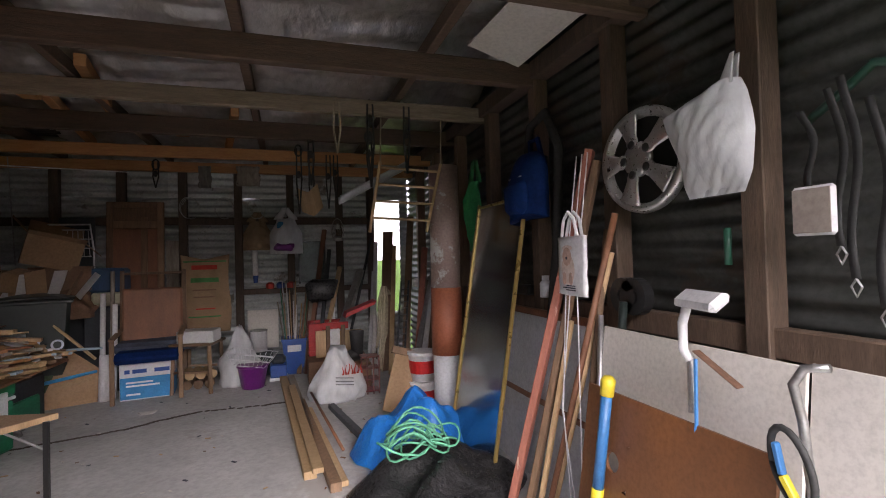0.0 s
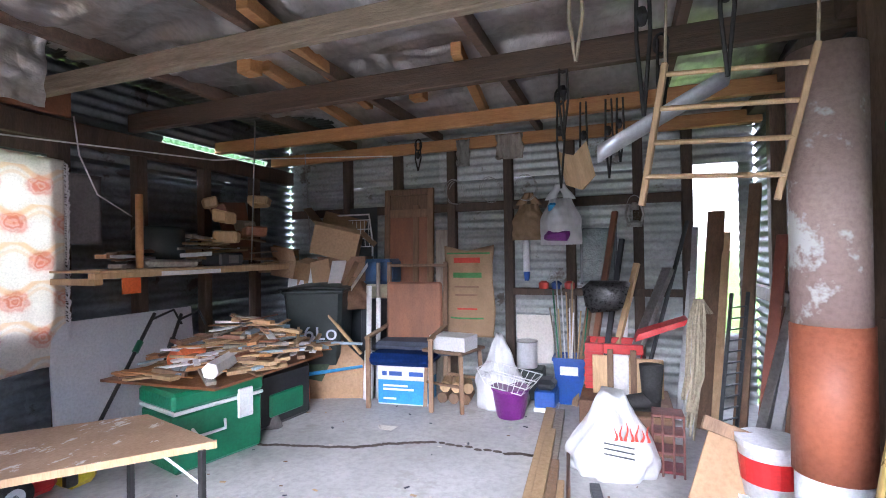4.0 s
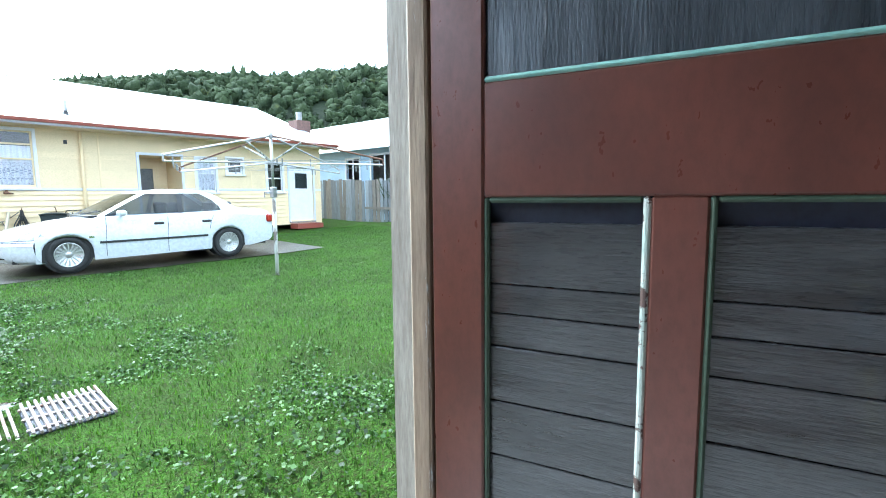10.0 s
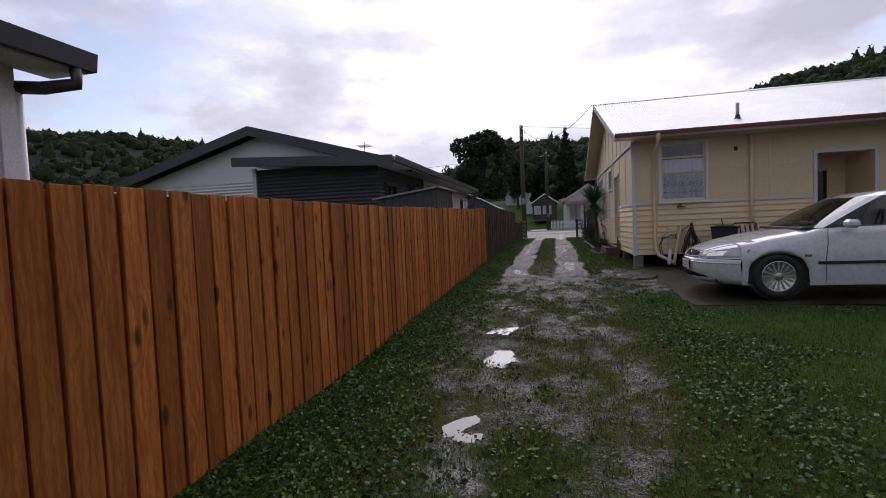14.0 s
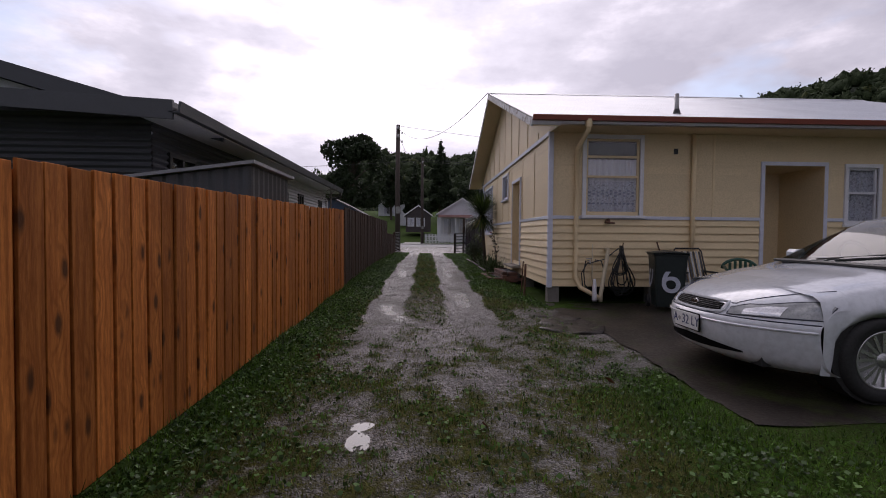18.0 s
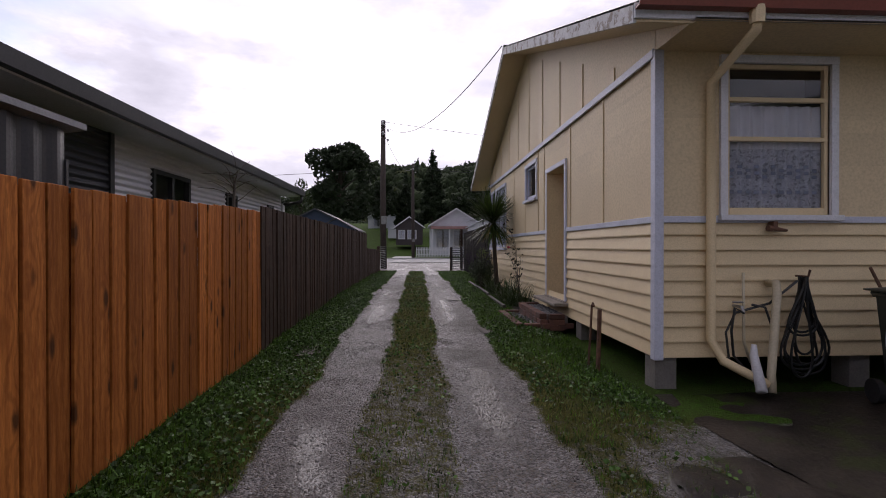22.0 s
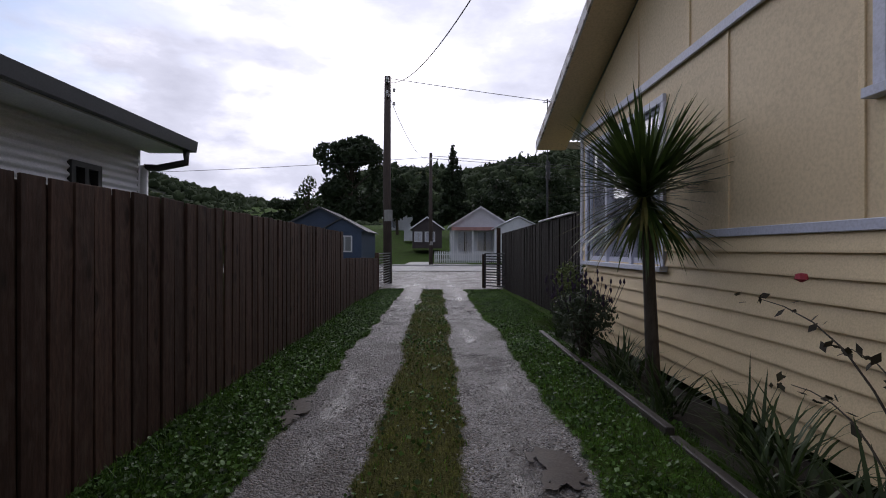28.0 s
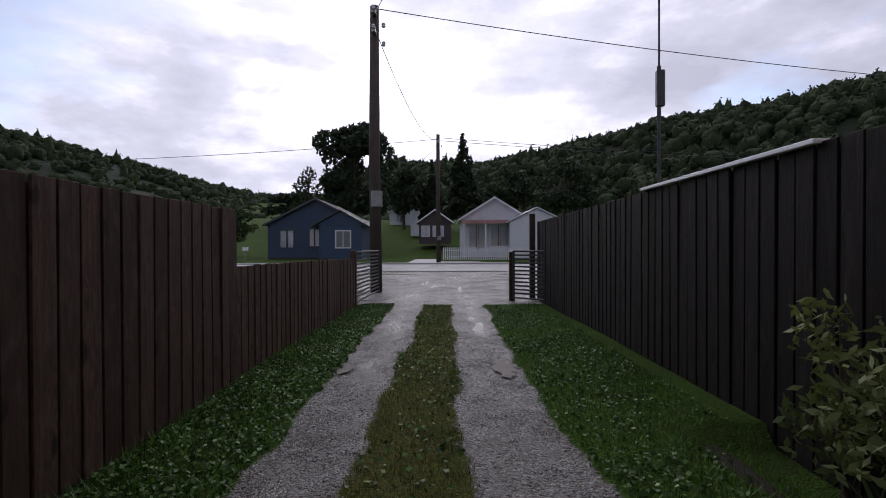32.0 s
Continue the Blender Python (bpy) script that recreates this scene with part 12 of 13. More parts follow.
for x, y in ((-0.09, -0.55), (-0.26, -0.07), (0.05, 0.28), (0.55, 0.22)):
    part("leg", Geo().box(x - 0.012, y - 0.012, 0, x + 0.012, y + 0.012, 0.425, 0.002), BLACK, tb)
    part("brace", Geo().tube([(x, y, 0.28), (x * 0.7, y * 0.7, 0.42)], 0.006, 6), STEEL, tb)
for x, y in ((-0.09, -0.55), (0.05, 0.28)):
    part("foot", Geo().box(x - 0.015, y - 0.015, 0.0, x + 0.015, y + 0.015, 0.03, 0.003), WHITE_PL, tb)
mw = thing("lawn_tool", "yellow and black power tool with a red wheel hub", "power tool", (-2.28, 2.95, GF))
part("wheel", Geo().lathe([(0.03, -0.02), (0.085, -0.02), (0.085, 0.03), (0.03, 0.03)], 22, pose(0, -0.1, 0.085, 0, 90, 0)), RUBBER, mw, smooth=True)
part("hub", Geo().lathe([(0.045, 0.028), (0.045, 0.034), (0.018, 0.036), (0.018, 0.03)], 20, pose(0, -0.1, 0.085, 0, 90, 0)), WHITE_PL, mw)
part("deck", Geo().box(-0.2, -0.08, 0.03, 0.0, 0.12, 0.15, 0.03), RED_CR, mw)
part("motor", Geo().box(-0.12, 0.14, 0.0, 0.03, 0.30, 0.14, 0.03), YELLOW_PL, mw)
part("cover", Geo().box(0.0, 0.12, 0.03, 0.05, 0.18, 0.14, 0.01), BLACK, mw)

# ---- stool, crates, boxes by the orange curtain ----
stq = thing("bar_stool", "wooden bar stool with splayed legs", "stool", (-1.97, 1.69, GF))
for sx in (-1, 1):
    for sy in (-1, 1):
        part("leg", bar((sx * 0.15, sy * 0.15, 0), (sx * 0.10, sy * 0.10, 0.55), 0.032, 0.032), BEAM_ORANGE, stq)
for z in (0.14, 0.34):
    for s in (-1, 1):
        q = 0.15 - 0.05 * z / 0.55
        part("rung", Geo().tube([(s * q, -q, z), (s * q, q, z)], 0.009, 7), BEAM_ORANGE, stq)
        part("rung", Geo().tube([(-q, s * q, z + 0.03), (q, s * q, z + 0.03)], 0.009, 7), BEAM_ORANGE, stq)
part("seat", Geo().lathe([(0.15, 0.55), (0.16, 0.56), (0.16, 0.575), (0.15, 0.58)], 24), BEAM_ORANGE, stq)


def milk_crate(label, at, rz, mat, pattern=True):
    c = thing("milk_crate", label, "crate", at, rz, group="milk crates")
    s, h, t = 0.165, 0.27, 0.012
    for k in range(4):
        m = pose(0, 0, 0, 0, 0, 90 * k)
        part("top_band", Geo().box(-s, -s, h - 0.05, s, -s + t, h, 0.003), mat, c, m=m)
        part("bottom_band", Geo().box(-s, -s, 0, s, -s + t, 0.045, 0.003), mat, c, m=m)
        part("middle_band", Geo().box(-s, -s, 0.12, s, -s + t, 0.165, 0.003), mat, c, m=m)
        for x in (-0.155, -0.09, -0.03, 0.03, 0.09, 0.155):
            part("upright", Geo().box(x - 0.01, -s + 0.001, 0.045, x + 0.01, -s + t - 0.001, h - 0.05, 0.002), mat, c, m=m)
    for k in range(6):
        x = -0.14 + 0.056 * k
        part("base_slat", rbox(x - 0.01, -s + t, 0.0, x + 0.01, s - t, 0.01, 0.002), mat, c)
    return c


mc = milk_crate("red plastic milk crate on the floor", (-2.32, 2.09, GF), 4, RED_CR)
for i in range(5):
    part("moulded_letter", rbox(-0.05 + i * 0.024, -0.168, 0.128, -0.036 + i * 0.024, -0.165, 0.155, 0.0005), WHITE_PL, mc, m=pose(0, 0, 0, 0, 0, 90))
milk_crate("dark grey plastic milk crate stacked on a red one", (-2.32, 2.09, GF + 0.273), 2, DARK_CR)
milk_crate("dark grey milk crate upended over a stool", (-1.97, 1.69, GF + 0.30), 3, DARK_CR)
wc = carton("white_carton", "tall white cardboard carton standing open on crates", (-2.37, 2.07, GF + 0.546), 3, 0.38, 0.30, 0.345, WHITE_PL, flaps=(None, None, None, 100))
# black sheet below the rim paints the shade inside the carton
part("dark_inside", rbox(-0.184, -0.144, 0.29, 0.184, 0.144, 0.295), BLACK, wc)
ms = thing("paint_roller_tray", "dark metal tray with white boards on a crate", "tray", (-1.97, 1.66, GF + 0.575))
part("tray", Geo().box(-0.15, -0.18, 0, 0.15, 0.18, 0.05, 0.01), DARK_CR, ms)
part("board", bar((0.02, -0.22, 0.075), (0.08, 0.24, 0.105), 0.06, 0.012), WHITE_PL, ms)
part("board", bar((-0.06, -0.15, 0.065), (-0.04, 0.2, 0.08), 0.07, 0.012), GREYWOOD, ms)
gt_ = thing("black_funnel", "black tapered plastic tube lying on boxes", "tube", (-2.42, 1.42, 0.92))
part("tube", Geo().tube([(0, 0, 0), (0.0, 0.24, 0.10), (0, 0.40, 0.165), (0, 0.45, 0.19)], [0.07, 0.085, 0.10, 0.125], 18), BLACK, gt_, smooth=True)
part("cable", Geo().tube([(0.05, 0, 0.03), (0.1, -0.04, -0.02), (0.08, 0.05, -0.06), (0.1, 0.1, 0.0)], 0.008, 6), BLACK, gt_)
carton("cardboard_box", "brown cardboard box under a black tube", (-2.44, 1.50, GF + 0.28), 0, 0.3, 0.34, 0.26, CARD_DARK, False)
carton("cardboard_box", "dark cardboard box beneath another box", (-2.44, 1.50, GF), 2, 0.34, 0.36, 0.275, DARK_CR, False)
cx = carton("brown_carton", "open brown cardboard carton with printed symbols", (-1.93, 1.27, GF), 8, 0.25, 0.29, 0.27, CARD, flaps=(60, 95, 75, 95))
for k in range(3):
    part("symbol", rbox(0.126, -0.10 + 0.05 * k, 0.08, 0.127, -0.07 + 0.05 * k, 0.115, 0.0003), GREYCARD, cx)
part("green_symbol", Geo().prism([(0.05, 0.07), (0.11, 0.07), (0.08, 0.125)], 0.126, 0.1275, "x"), GREEN_INK, cx)
part("label_bar", rbox(0.126, -0.03, 0.015, 0.127, 0.08, 0.04, 0.0003), GREYCARD, cx)
for z in (0.19, 0.205, 0.22):
    part("print_line", rbox(0.126, -0.12, z, 0.127, -0.05, z + 0.006, 0.0003), GREYCARD, cx)
blob_bag("bread_bag", "printed plastic bread bag in a carton", (-1.90, 1.28, GF + 0.2), 0, 0.16, 0.14, 0.16, surf("bag_print", (0.5, 0.33, 0.15), (0.25, 0.35, 0.5), 0.4, scale=7), 6, 0.4)
solid("white_book", Geo().box(-0.012, -0.03, 0, 0.012, 0.03, 0.22, 0.003), WHITE_PL, "thin white box standing in a carton", "box", (-1.84, 1.37, GF + 0.17), 20, rx=-4)
solid("white_scrap", Geo().box(-0.03, -0.04, 0, 0.03, 0.04, 0.05, 0.01), WHITE_PL, "white plastic packet in a carton", "packet", (-1.92, 1.16, GF + 0.24), 20, rx=20)
solid("rubber_mat", Geo().slab(lambda u, v: (-2.05 + 0.75 * u, 0.9 + 1.55 * v, GF + 0.006 + 0.004 * math.sin(v * 9)), 12, 20, 0.008), GREYCARD, "dark grey mat lying on the concrete floor", "mat")
blk = solid("grey_blanket", soft(Geo().slab(lambda u, v: (-2.5 + 0.45 * u, 0.75 + 0.45 * v, 0.0), 16, 16, 0.03), 0.05, 4, 3), GREYCARD, "grey blanket draped over a low box", "blanket", (0, 0, 0.60), smooth=True)
solid("low_box", Geo().box(-0.2, -0.2, 0, 0.2, 0.2, 0.27, 0.01), DARK_CR, "dark low box under a blanket", "box", (-2.28, 0.98, GF))
for i in range(5):
    part("plank", rbox(GX0 - 0.02, 0.78 + 0.16 * i, GF, GX0 + 0.005, 0.935 + 0.16 * i, 1.02), GREYWOOD, wall_left)
part("blue_post", rbox(GX0 - 0.0, 0.70, GF + 0.2, GX0 + 0.04, 0.75, 1.45), BLUE_PL, wall_left)
vc = thing("hanging_vacuum", "black stick vacuum hanging from the roof", "vacuum cleaner", (-1.9, 1.22, 1.38))
part("pipe", Geo().tube([(0, 0.04, 0.2), (0, 0.01, 0.45), (0, -0.02, 0.7)], 0.011, 8), BLACK, vc, smooth=True)
part("handle", Geo().tube([(0, -0.02, 0.68), (0, -0.04, 0.85), (0.0, -0.10, 1.02)], [0.02, 0.03, 0.022], 10), BLACK, vc, smooth=True)
part("joint", Geo().tube([(0, 0.045, 0.22), (0, 0.03, 0.1), (0, -0.03, 0.05)], [0.016, 0.028, 0.02], 10), BLACK, vc, smooth=True)
part("nozzle", Geo().box(-0.035, -0.15, -0.012, 0.035, 0.11, 0.02, 0.01), BLACK, vc, m=pose(0, -0.01, 0.045, -38, 0, 14))
part("brush_bar", Geo().box(-0.03, -0.11, -0.024, 0.03, 0.07, -0.013, 0.004), RUBBER, vc, m=pose(0, -0.01, 0.045, -38, 0, 14))
part("red_button", rbox(0.02, -0.06, 0.88, 0.035, -0.04, 0.93), RED_CR, vc)
part("cord", Geo().tube([(0, -0.10, 1.02), (0.02, -0.1, 1.12)], 0.006, 5), BLACK, vc)

# ---- heater corner ----
STOVE = surf("black_iron", (0.03, 0.028, 0.028), (0.02, 0.019, 0.019), 0.6, scale=6, bump=0.3)
sv = thing("wood_heater", "black iron wood heater filled with sticks", "wood heater", (-2.42, 0.26, GF), rz=-35)
for g in (rbox(-0.40, -0.26, 0.08, -0.37, 0.26, 0.45), rbox(0.37, -0.26, 0.08, 0.40, 0.26, 0.45), rbox(-0.42, -0.27, 0.45, 0.42, 0.28, 0.485), rbox(-0.37, -0.26, 0.08, 0.37, 0.26, 0.11), rbox(-0.37, -0.26, 0.11, 0.37, -0.23, 0.45), rbox(-0.37, 0.24, 0.11, 0.37, 0.27, 0.145), rbox(-0.37, 0.24, 0.40, 0.37, 0.27, 0.45)):
    part("plate", g, STOVE, sv)
for x, y in ((-0.36, -0.2), (0.36, -0.2), (-0.36, 0.2), (0.36, 0.2)):
    part("leg", rbox(x - 0.02, y - 0.02, 0, x + 0.02, y + 0.02, 0.08), STOVE, sv)
part("flue", Geo().tube([(0, -0.1, 0.485), (0, -0.1, 1.32)], 0.065, 18), STEEL, sv, smooth=True)
part("flue_ring", Geo().tube([(0, -0.1, 1.31), (0, -0.1, 1.34)], 0.075, 18), RED_CR, sv)
part("flue_casing", Geo().tube([(0, -0.1, 1.34), (0, -0.1, 2.44)], 0.085, 18), surf("blue_grey_casing", (0.05, 0.06, 0.075), None, 0.5), sv, smooth=True)
r = random.Random(23)
for i in range(10):
    solid("kindling", Geo().box(-0.18, -0.02, 0, 0.18, 0.02, 0.03, 0.003), r.choice((PINE, PINE_DARK, CARD)), "stick of kindling in a wood heater", "kindling", (-2.42 + r.uniform(-0.1, 0.1), 0.28 + r.uniform(-0.08, 0.12), GF + 0.115 + 0.022 * i), r.uniform(20, 90), "kindling")
ws = thing("wire_shelf", "small white metal shelf standing on a heater", "shelf", (-2.42, 0.45, GF + 0.486), rz=-35)
for x in (-0.17, 0.17):
    part("leg", Geo().box(x - 0.008, -0.07, 0, x + 0.008, -0.054, 0.125).box(x - 0.008, 0.054, 0, x + 0.008, 0.07, 0.125).box(x - 0.008, -0.054, 0, x + 0.008, 0.054, 0.014), WHITE_PL, ws)
part("top", rbox(-0.178, -0.07, 0.125, 0.178, 0.07, 0.14), WHITE_PL, ws)
cu = thing("white_cupboard", "old cream kitchen cupboard with a drawer and door", "cupboard", (-1.42, 0.12, GF), rz=0)
CREAMY = surf("cream_enamel", (0.56, 0.52, 0.45), (0.48, 0.44, 0.38), 0.4, scale=3, bump=0.05, spots=(0.3, 0.25, 0.2), spot_cut=0.72)
part("body", rbox(-0.36, -0.22, 0.0, 0.36, 0.20, 0.74), CREAMY, cu)
part("top", rbox(-0.38, -0.24, 0.74, 0.38, 0.23, 0.77), CREAMY, cu)
for x0, x1 in ((-0.34, -0.01), (0.01, 0.34)):
    dw = part("drawer", rbox(x0, 0.20, 0.56, x1, 0.218, 0.72), CREAMY, cu)
    part("handle", Geo().tube([((x0 + x1) / 2 - 0.04, 0.218, 0.64), ((x0 + x1) / 2 - 0.03, 0.24, 0.635), ((x0 + x1) / 2 + 0.03, 0.24, 0.635), ((x0 + x1) / 2 + 0.04, 0.218, 0.64)], 0.006, 6), STEEL, dw)
    dr = part("door", rbox(x0, 0.20, 0.04, x1, 0.218, 0.54), CREAMY, cu)
    part("handle", Geo().tube([(x0 + 0.05, 0.218, 0.33), (x0 + 0.05, 0.24, 0.32), (x0 + 0.05, 0.24, 0.26), (x0 + 0.05, 0.218, 0.25)], 0.006, 6), STEEL, dr)
pot = thing("saucepan", "dull metal saucepan on a cupboard", "saucepan", (-1.32, 0.14, GF + 0.77))
part("bowl", Geo().lathe([(0.09, 0), (0.1, 0.02), (0.1, 0.1), (0.104, 0.104)], 22), STEEL, pot, smooth=True)
part("lid", Geo().lathe([(0.104, 0.104), (0.06, 0.125), (0.015, 0.13), (0.015, 0.15), (0, 0.15)], 22), STEEL, pot, smooth=True)
RACK = surf("rough_pink_pine", (0.30, 0.155, 0.095), (0.20, 0.10, 0.065), 0.75, scale=5, stretch=(1, 8, 8), bump=0.35, fine=26, vary=0.15)
hsh = thing("high_shelf", "rough brown timber rack slung under the roof", "shelf", (-2.84, 0.66, 2.13), rz=-60)
part("beam", rbox(0.0, -0.025, 0, 1.06, 0.025, 0.11), RACK, hsh)
part("post", rbox(0.15, 0.026, -0.04, 0.22, 0.075, 0.55), RACK, hsh)
part("brace", bar((0.02, 0.05, 0.16), (0.16, 0.05, -0.02), 0.05, 0.04), RACK, hsh)
for k in range(3):
    part("board", rbox(0.30, -0.24 + 0.075 * k, 0.111, 1.06, -0.17 + 0.075 * k, 0.128), RACK, hsh)
solid("plank", bar((-2.80, 0.72, 2.14), (-2.35, 1.36, 2.10), 0.055, 0.045), RACK, "rough brown plank fixed under the roof", "timber")
tubb = thing("blue_tub", "blue plastic tub on a high timber rack", "tub", (-2.69, 0.18, 2.26), -60)
part("body", Geo().box(-0.22, -0.10, 0, 0.22, 0.12, 0.17, 0.03), BLUE_PL, tubb)
part("rim", Geo().box(-0.235, -0.115, 0.17, 0.235, 0.135, 0.19, 0.01), BLUE_PL, tubb)
solid("garden_fork", soft(Geo().box(-0.09, -0.025, 0, 0.09, 0.025, 0.04, 0.012), 0.01, 4, 20), surf("orange_tool_plastic", (0.75, 0.13, 0.02), None, 0.45), "orange plastic garden tool on a timber rack", "tool", (-2.78, 0.60, 2.245), 25)
solid("string", Geo().tube([(-2.25, -0.12, 2.11), (-2.5, 0.30, 2.10), (-2.66, 0.62, 2.06), (-2.84, 0.92, 2.04)], 0.004, 5), BLUE_PL, "thin blue cord strung along a timber rack", "cord", group="cords")

# ---- the open front door ----
DOOR_PAINT = surf("red_brown_door_paint", (0.14, 0.048, 0.035), (0.09, 0.032, 0.024), 0.35, scale=4, bump=0.15, spots=(0.55, 0.5, 0.46), spot_scale=9, spot_cut=0.735, vary=0.05, stretch=(1, 1, 0.6))
DOOR_PEEL = surf("peeling_door_edge", (0.15, 0.055, 0.04), (0.12, 0.045, 0.033), 0.6, scale=4, bump=0.4, spots=(0.66, 0.63, 0.58), spot_scale=14, spot_cut=0.52, stretch=(1, 1, 0.5), vary=0)
DOOR_PANEL = surf("bare_grey_panel", (0.09, 0.098, 0.115), (0.03, 0.033, 0.039), 0.3, clear=0.5, scale=3, stretch=(1, 7, 0.7), bump=0.3, fine=30, vary=0.1, spots=(0.2, 0.2, 0.21), spot_scale=3, spot_cut=0.64)
DOOR_PANEL_H = surf("bare_grey_boarding", (0.066, 0.066, 0.07), (0.022, 0.021, 0.022), 0.3, clear=0.5, scale=3, stretch=(1, 0.7, 7), bump=0.4, fine=30, vary=0.15)
MINT = surf("mint_old_paint", (0.22, 0.42, 0.38), (0.3, 0.5, 0.44), 0.6, scale=20)
fd = thing("garage_door", "old red-brown panelled door standing open, paint peeling", "door", (-0.543, -0.131, GF + 0.02), rz=12.8)
DW, DH, DT = 0.84, 2.14, 0.04
RAIL0, RAIL1 = 1.132, 1.337
# local: y runs from the hinge to the lock edge, x is the thickness, face at +x
part("hinge_stile", rbox(-DT, 0.012, 0, 0, 0.12, DH), DOOR_PAINT, fd)
part("lock_stile", rbox(-DT, DW - 0.10, 0, 0, DW - 0.03, DH), DOOR_PAINT, fd)
part("lock_edge", rbox(-DT, DW - 0.03, 0, 0.001, DW, DH), DOOR_PEEL, fd, "peeling white and brown edge")
part("lock_rail", rbox(-DT, 0.12, RAIL0, -0.001, DW - 0.10, RAIL1), DOOR_PAINT, fd)
part("top_rail", rbox(-DT, 0.12, DH - 0.12, -0.001, DW - 0.10, DH), DOOR_PAINT, fd)
part("bottom_rail", rbox(-DT, 0.12, 0, -0.001, DW - 0.10, 0.22), DOOR_PAINT, fd)
part("muntin", rbox(-DT, 0.405, 0.22, -0.002, 0.487, RAIL0), DOOR_PAINT, fd)
part("upper_panel", rbox(-0.03, 0.12, RAIL1, -0.014, DW - 0.10, DH - 0.12, 0.0), DOOR_PANEL, fd)
GREEN_BEAD = surf("dark_green_bead", (0.05, 0.08, 0.05), None, 0.6)
CRACKED = surf("flaked_white_bead", (0.62, 0.62, 0.58), (0.42, 0.50, 0.44), 0.6, scale=9, bump=0.3, spots=(0.10, 0.06, 0.05), spot_scale=26, spot_cut=0.56)
zz = [0.22, 0.36, 0.49, 0.63, 0.74, 0.849, 0.913, 0.97, 1.087]
for y0, y1 in ((0.12, 0.405), (0.487, DW - 0.10)):
    for a, b in zip(zz, zz[1:]):
        part("panel_board", rbox(-0.03, y0, a + 0.001, -0.016 + RNG.uniform(-0.002, 0.002), y1, b - 0.001, 0.002), DOOR_PANEL_H, fd)
    # not a board: near-black strip painting the dark gap under the rail
    part("panel_board", rbox(-0.038, y0, 1.07, -0.034, y1, RAIL0), INK, fd)
    part("bead", rbox(-0.016, y1 - 0.012, 0.22, -0.002, y1, RAIL0), CRACKED, fd)
    part("bead", rbox(-0.016, y0, 0.22, -0.002, y0 + 0.01, RAIL0), GREEN_BEAD, fd)
    part("bead", rbox(-0.016, y0 + 0.01, RAIL0 - 0.01, -0.002, y1 - 0.012, RAIL0), GREEN_BEAD, fd)
part("bead", rbox(-0.014, DW - 0.112, RAIL1, -0.001, DW - 0.10, DH - 0.12), CRACKED, fd)
part("bead", rbox(-0.014, 0.12, RAIL1, -0.001, DW - 0.112, RAIL1 + 0.01), MINT, fd)
part("old_paint_patch", soft(rbox(0.0, DW - 0.105, 1.08, 0.0025, DW - 0.02, 1.29, 0.001), 0.006, 2, 20), MINT, fd, "patch of old mint paint")
part("lock_plate", rbox(0.003, DW - 0.085, 1.10, 0.007, DW - 0.035, 1.26, 0.001), DARK_CR, fd)
part("keyhole", Geo().lathe([(0.008, 0), (0.008, 0.001)], 10, pose(0.0085, DW - 0.06, 1.20, 0, 90, 0)), RUST, fd)
part("knob", soft(Geo().lathe([(0.012, 0), (0.012, 0.02), (0.028, 0.035), (0.03, 0.05), (0.018, 0.06), (0, 0.062)], 16, pose(0.007, DW - 0.06, 1.13, 0, 90, 0)), 0.004, 3, 30), surf("orange_knob", (0.55, 0.16, 0.05), (0.4, 0.12, 0.05), 0.4, scale=20, spots=(0.6, 0.5, 0.4), spot_cut=0.6), fd, smooth=True)
part("edge_latch", rbox(0.0, DW - 0.02, 0.86, 0.004, DW + 0.004, 0.90), surf("orange_metal", (0.5, 0.12, 0.04), None, 0.5), fd)
dj = solid("door_post", Geo().box(-0.07, -0.040, -0.1, 0.0, 0.004, 2.25, 0.005), surf("weathered_jamb", (0.34, 0.25, 0.17), (0.20, 0.14, 0.10), 0.75, scale=4, stretch=(8, 8, 0.8), bump=0.4, fine=24, spots=(0.5, 0.5, 0.48), spot_scale=4, spot_cut=0.62), "weathered bare timber door post", "door post", (-0.543, -0.131, GF), 12.8)
# crack, stains and litter on the floor
CRACK = surf("floor_crack", (0.07, 0.05, 0.04), (0.1, 0.08, 0.07), 0.95, scale=20)
pts = [(-2.1, 3.86), (-1.75, 3.93), (-1.45, 4.0), (-1.15, 4.08), (-0.95, 4.2), (-0.7, 4.32), (-0.2, 4.3), (0.0, 4.32)]
g = Geo()
for (x0, y0), (x1, y1) in zip(pts, pts[1:]):
    for k in range(8):
        x, y = x0 + (x1 - x0) * k / 8, y0 + (y1 - y0) * k / 8
        g.lathe([(0.03, 0), (0.028, 0.003)], 7, Matrix.Translation((x + 0.01 * noise.noise((x * 9, y * 9, 0)), y + 0.02 * noise.noise((x * 12, y * 7, 3)), GF + 0.0015)) @ Matrix.Diagonal((1.0 + 0.5 * noise.noise((x * 20, 0, 0)), 0.55, 1, 1)))
part("floor_crack", g, CRACK, floor, "dark filled crack")
r = random.Random(77)
LIT = (CARD_DARK, PINE, INK, PLASTER)
for i in range(90):
    x, y = r.uniform(-2.0, 0.9), r.uniform(2.2, 5.0)
    s = r.uniform(0.006, 0.018)
    solid("floor_litter", Geo().box(-s, -s * 0.4, 0, s, s * 0.4, 0.003), r.choice(LIT), "tiny scrap of wood or leaf on the concrete", "litter", (x, y, GF + 0.001), r.uniform(0, 180), "litter on the floor")
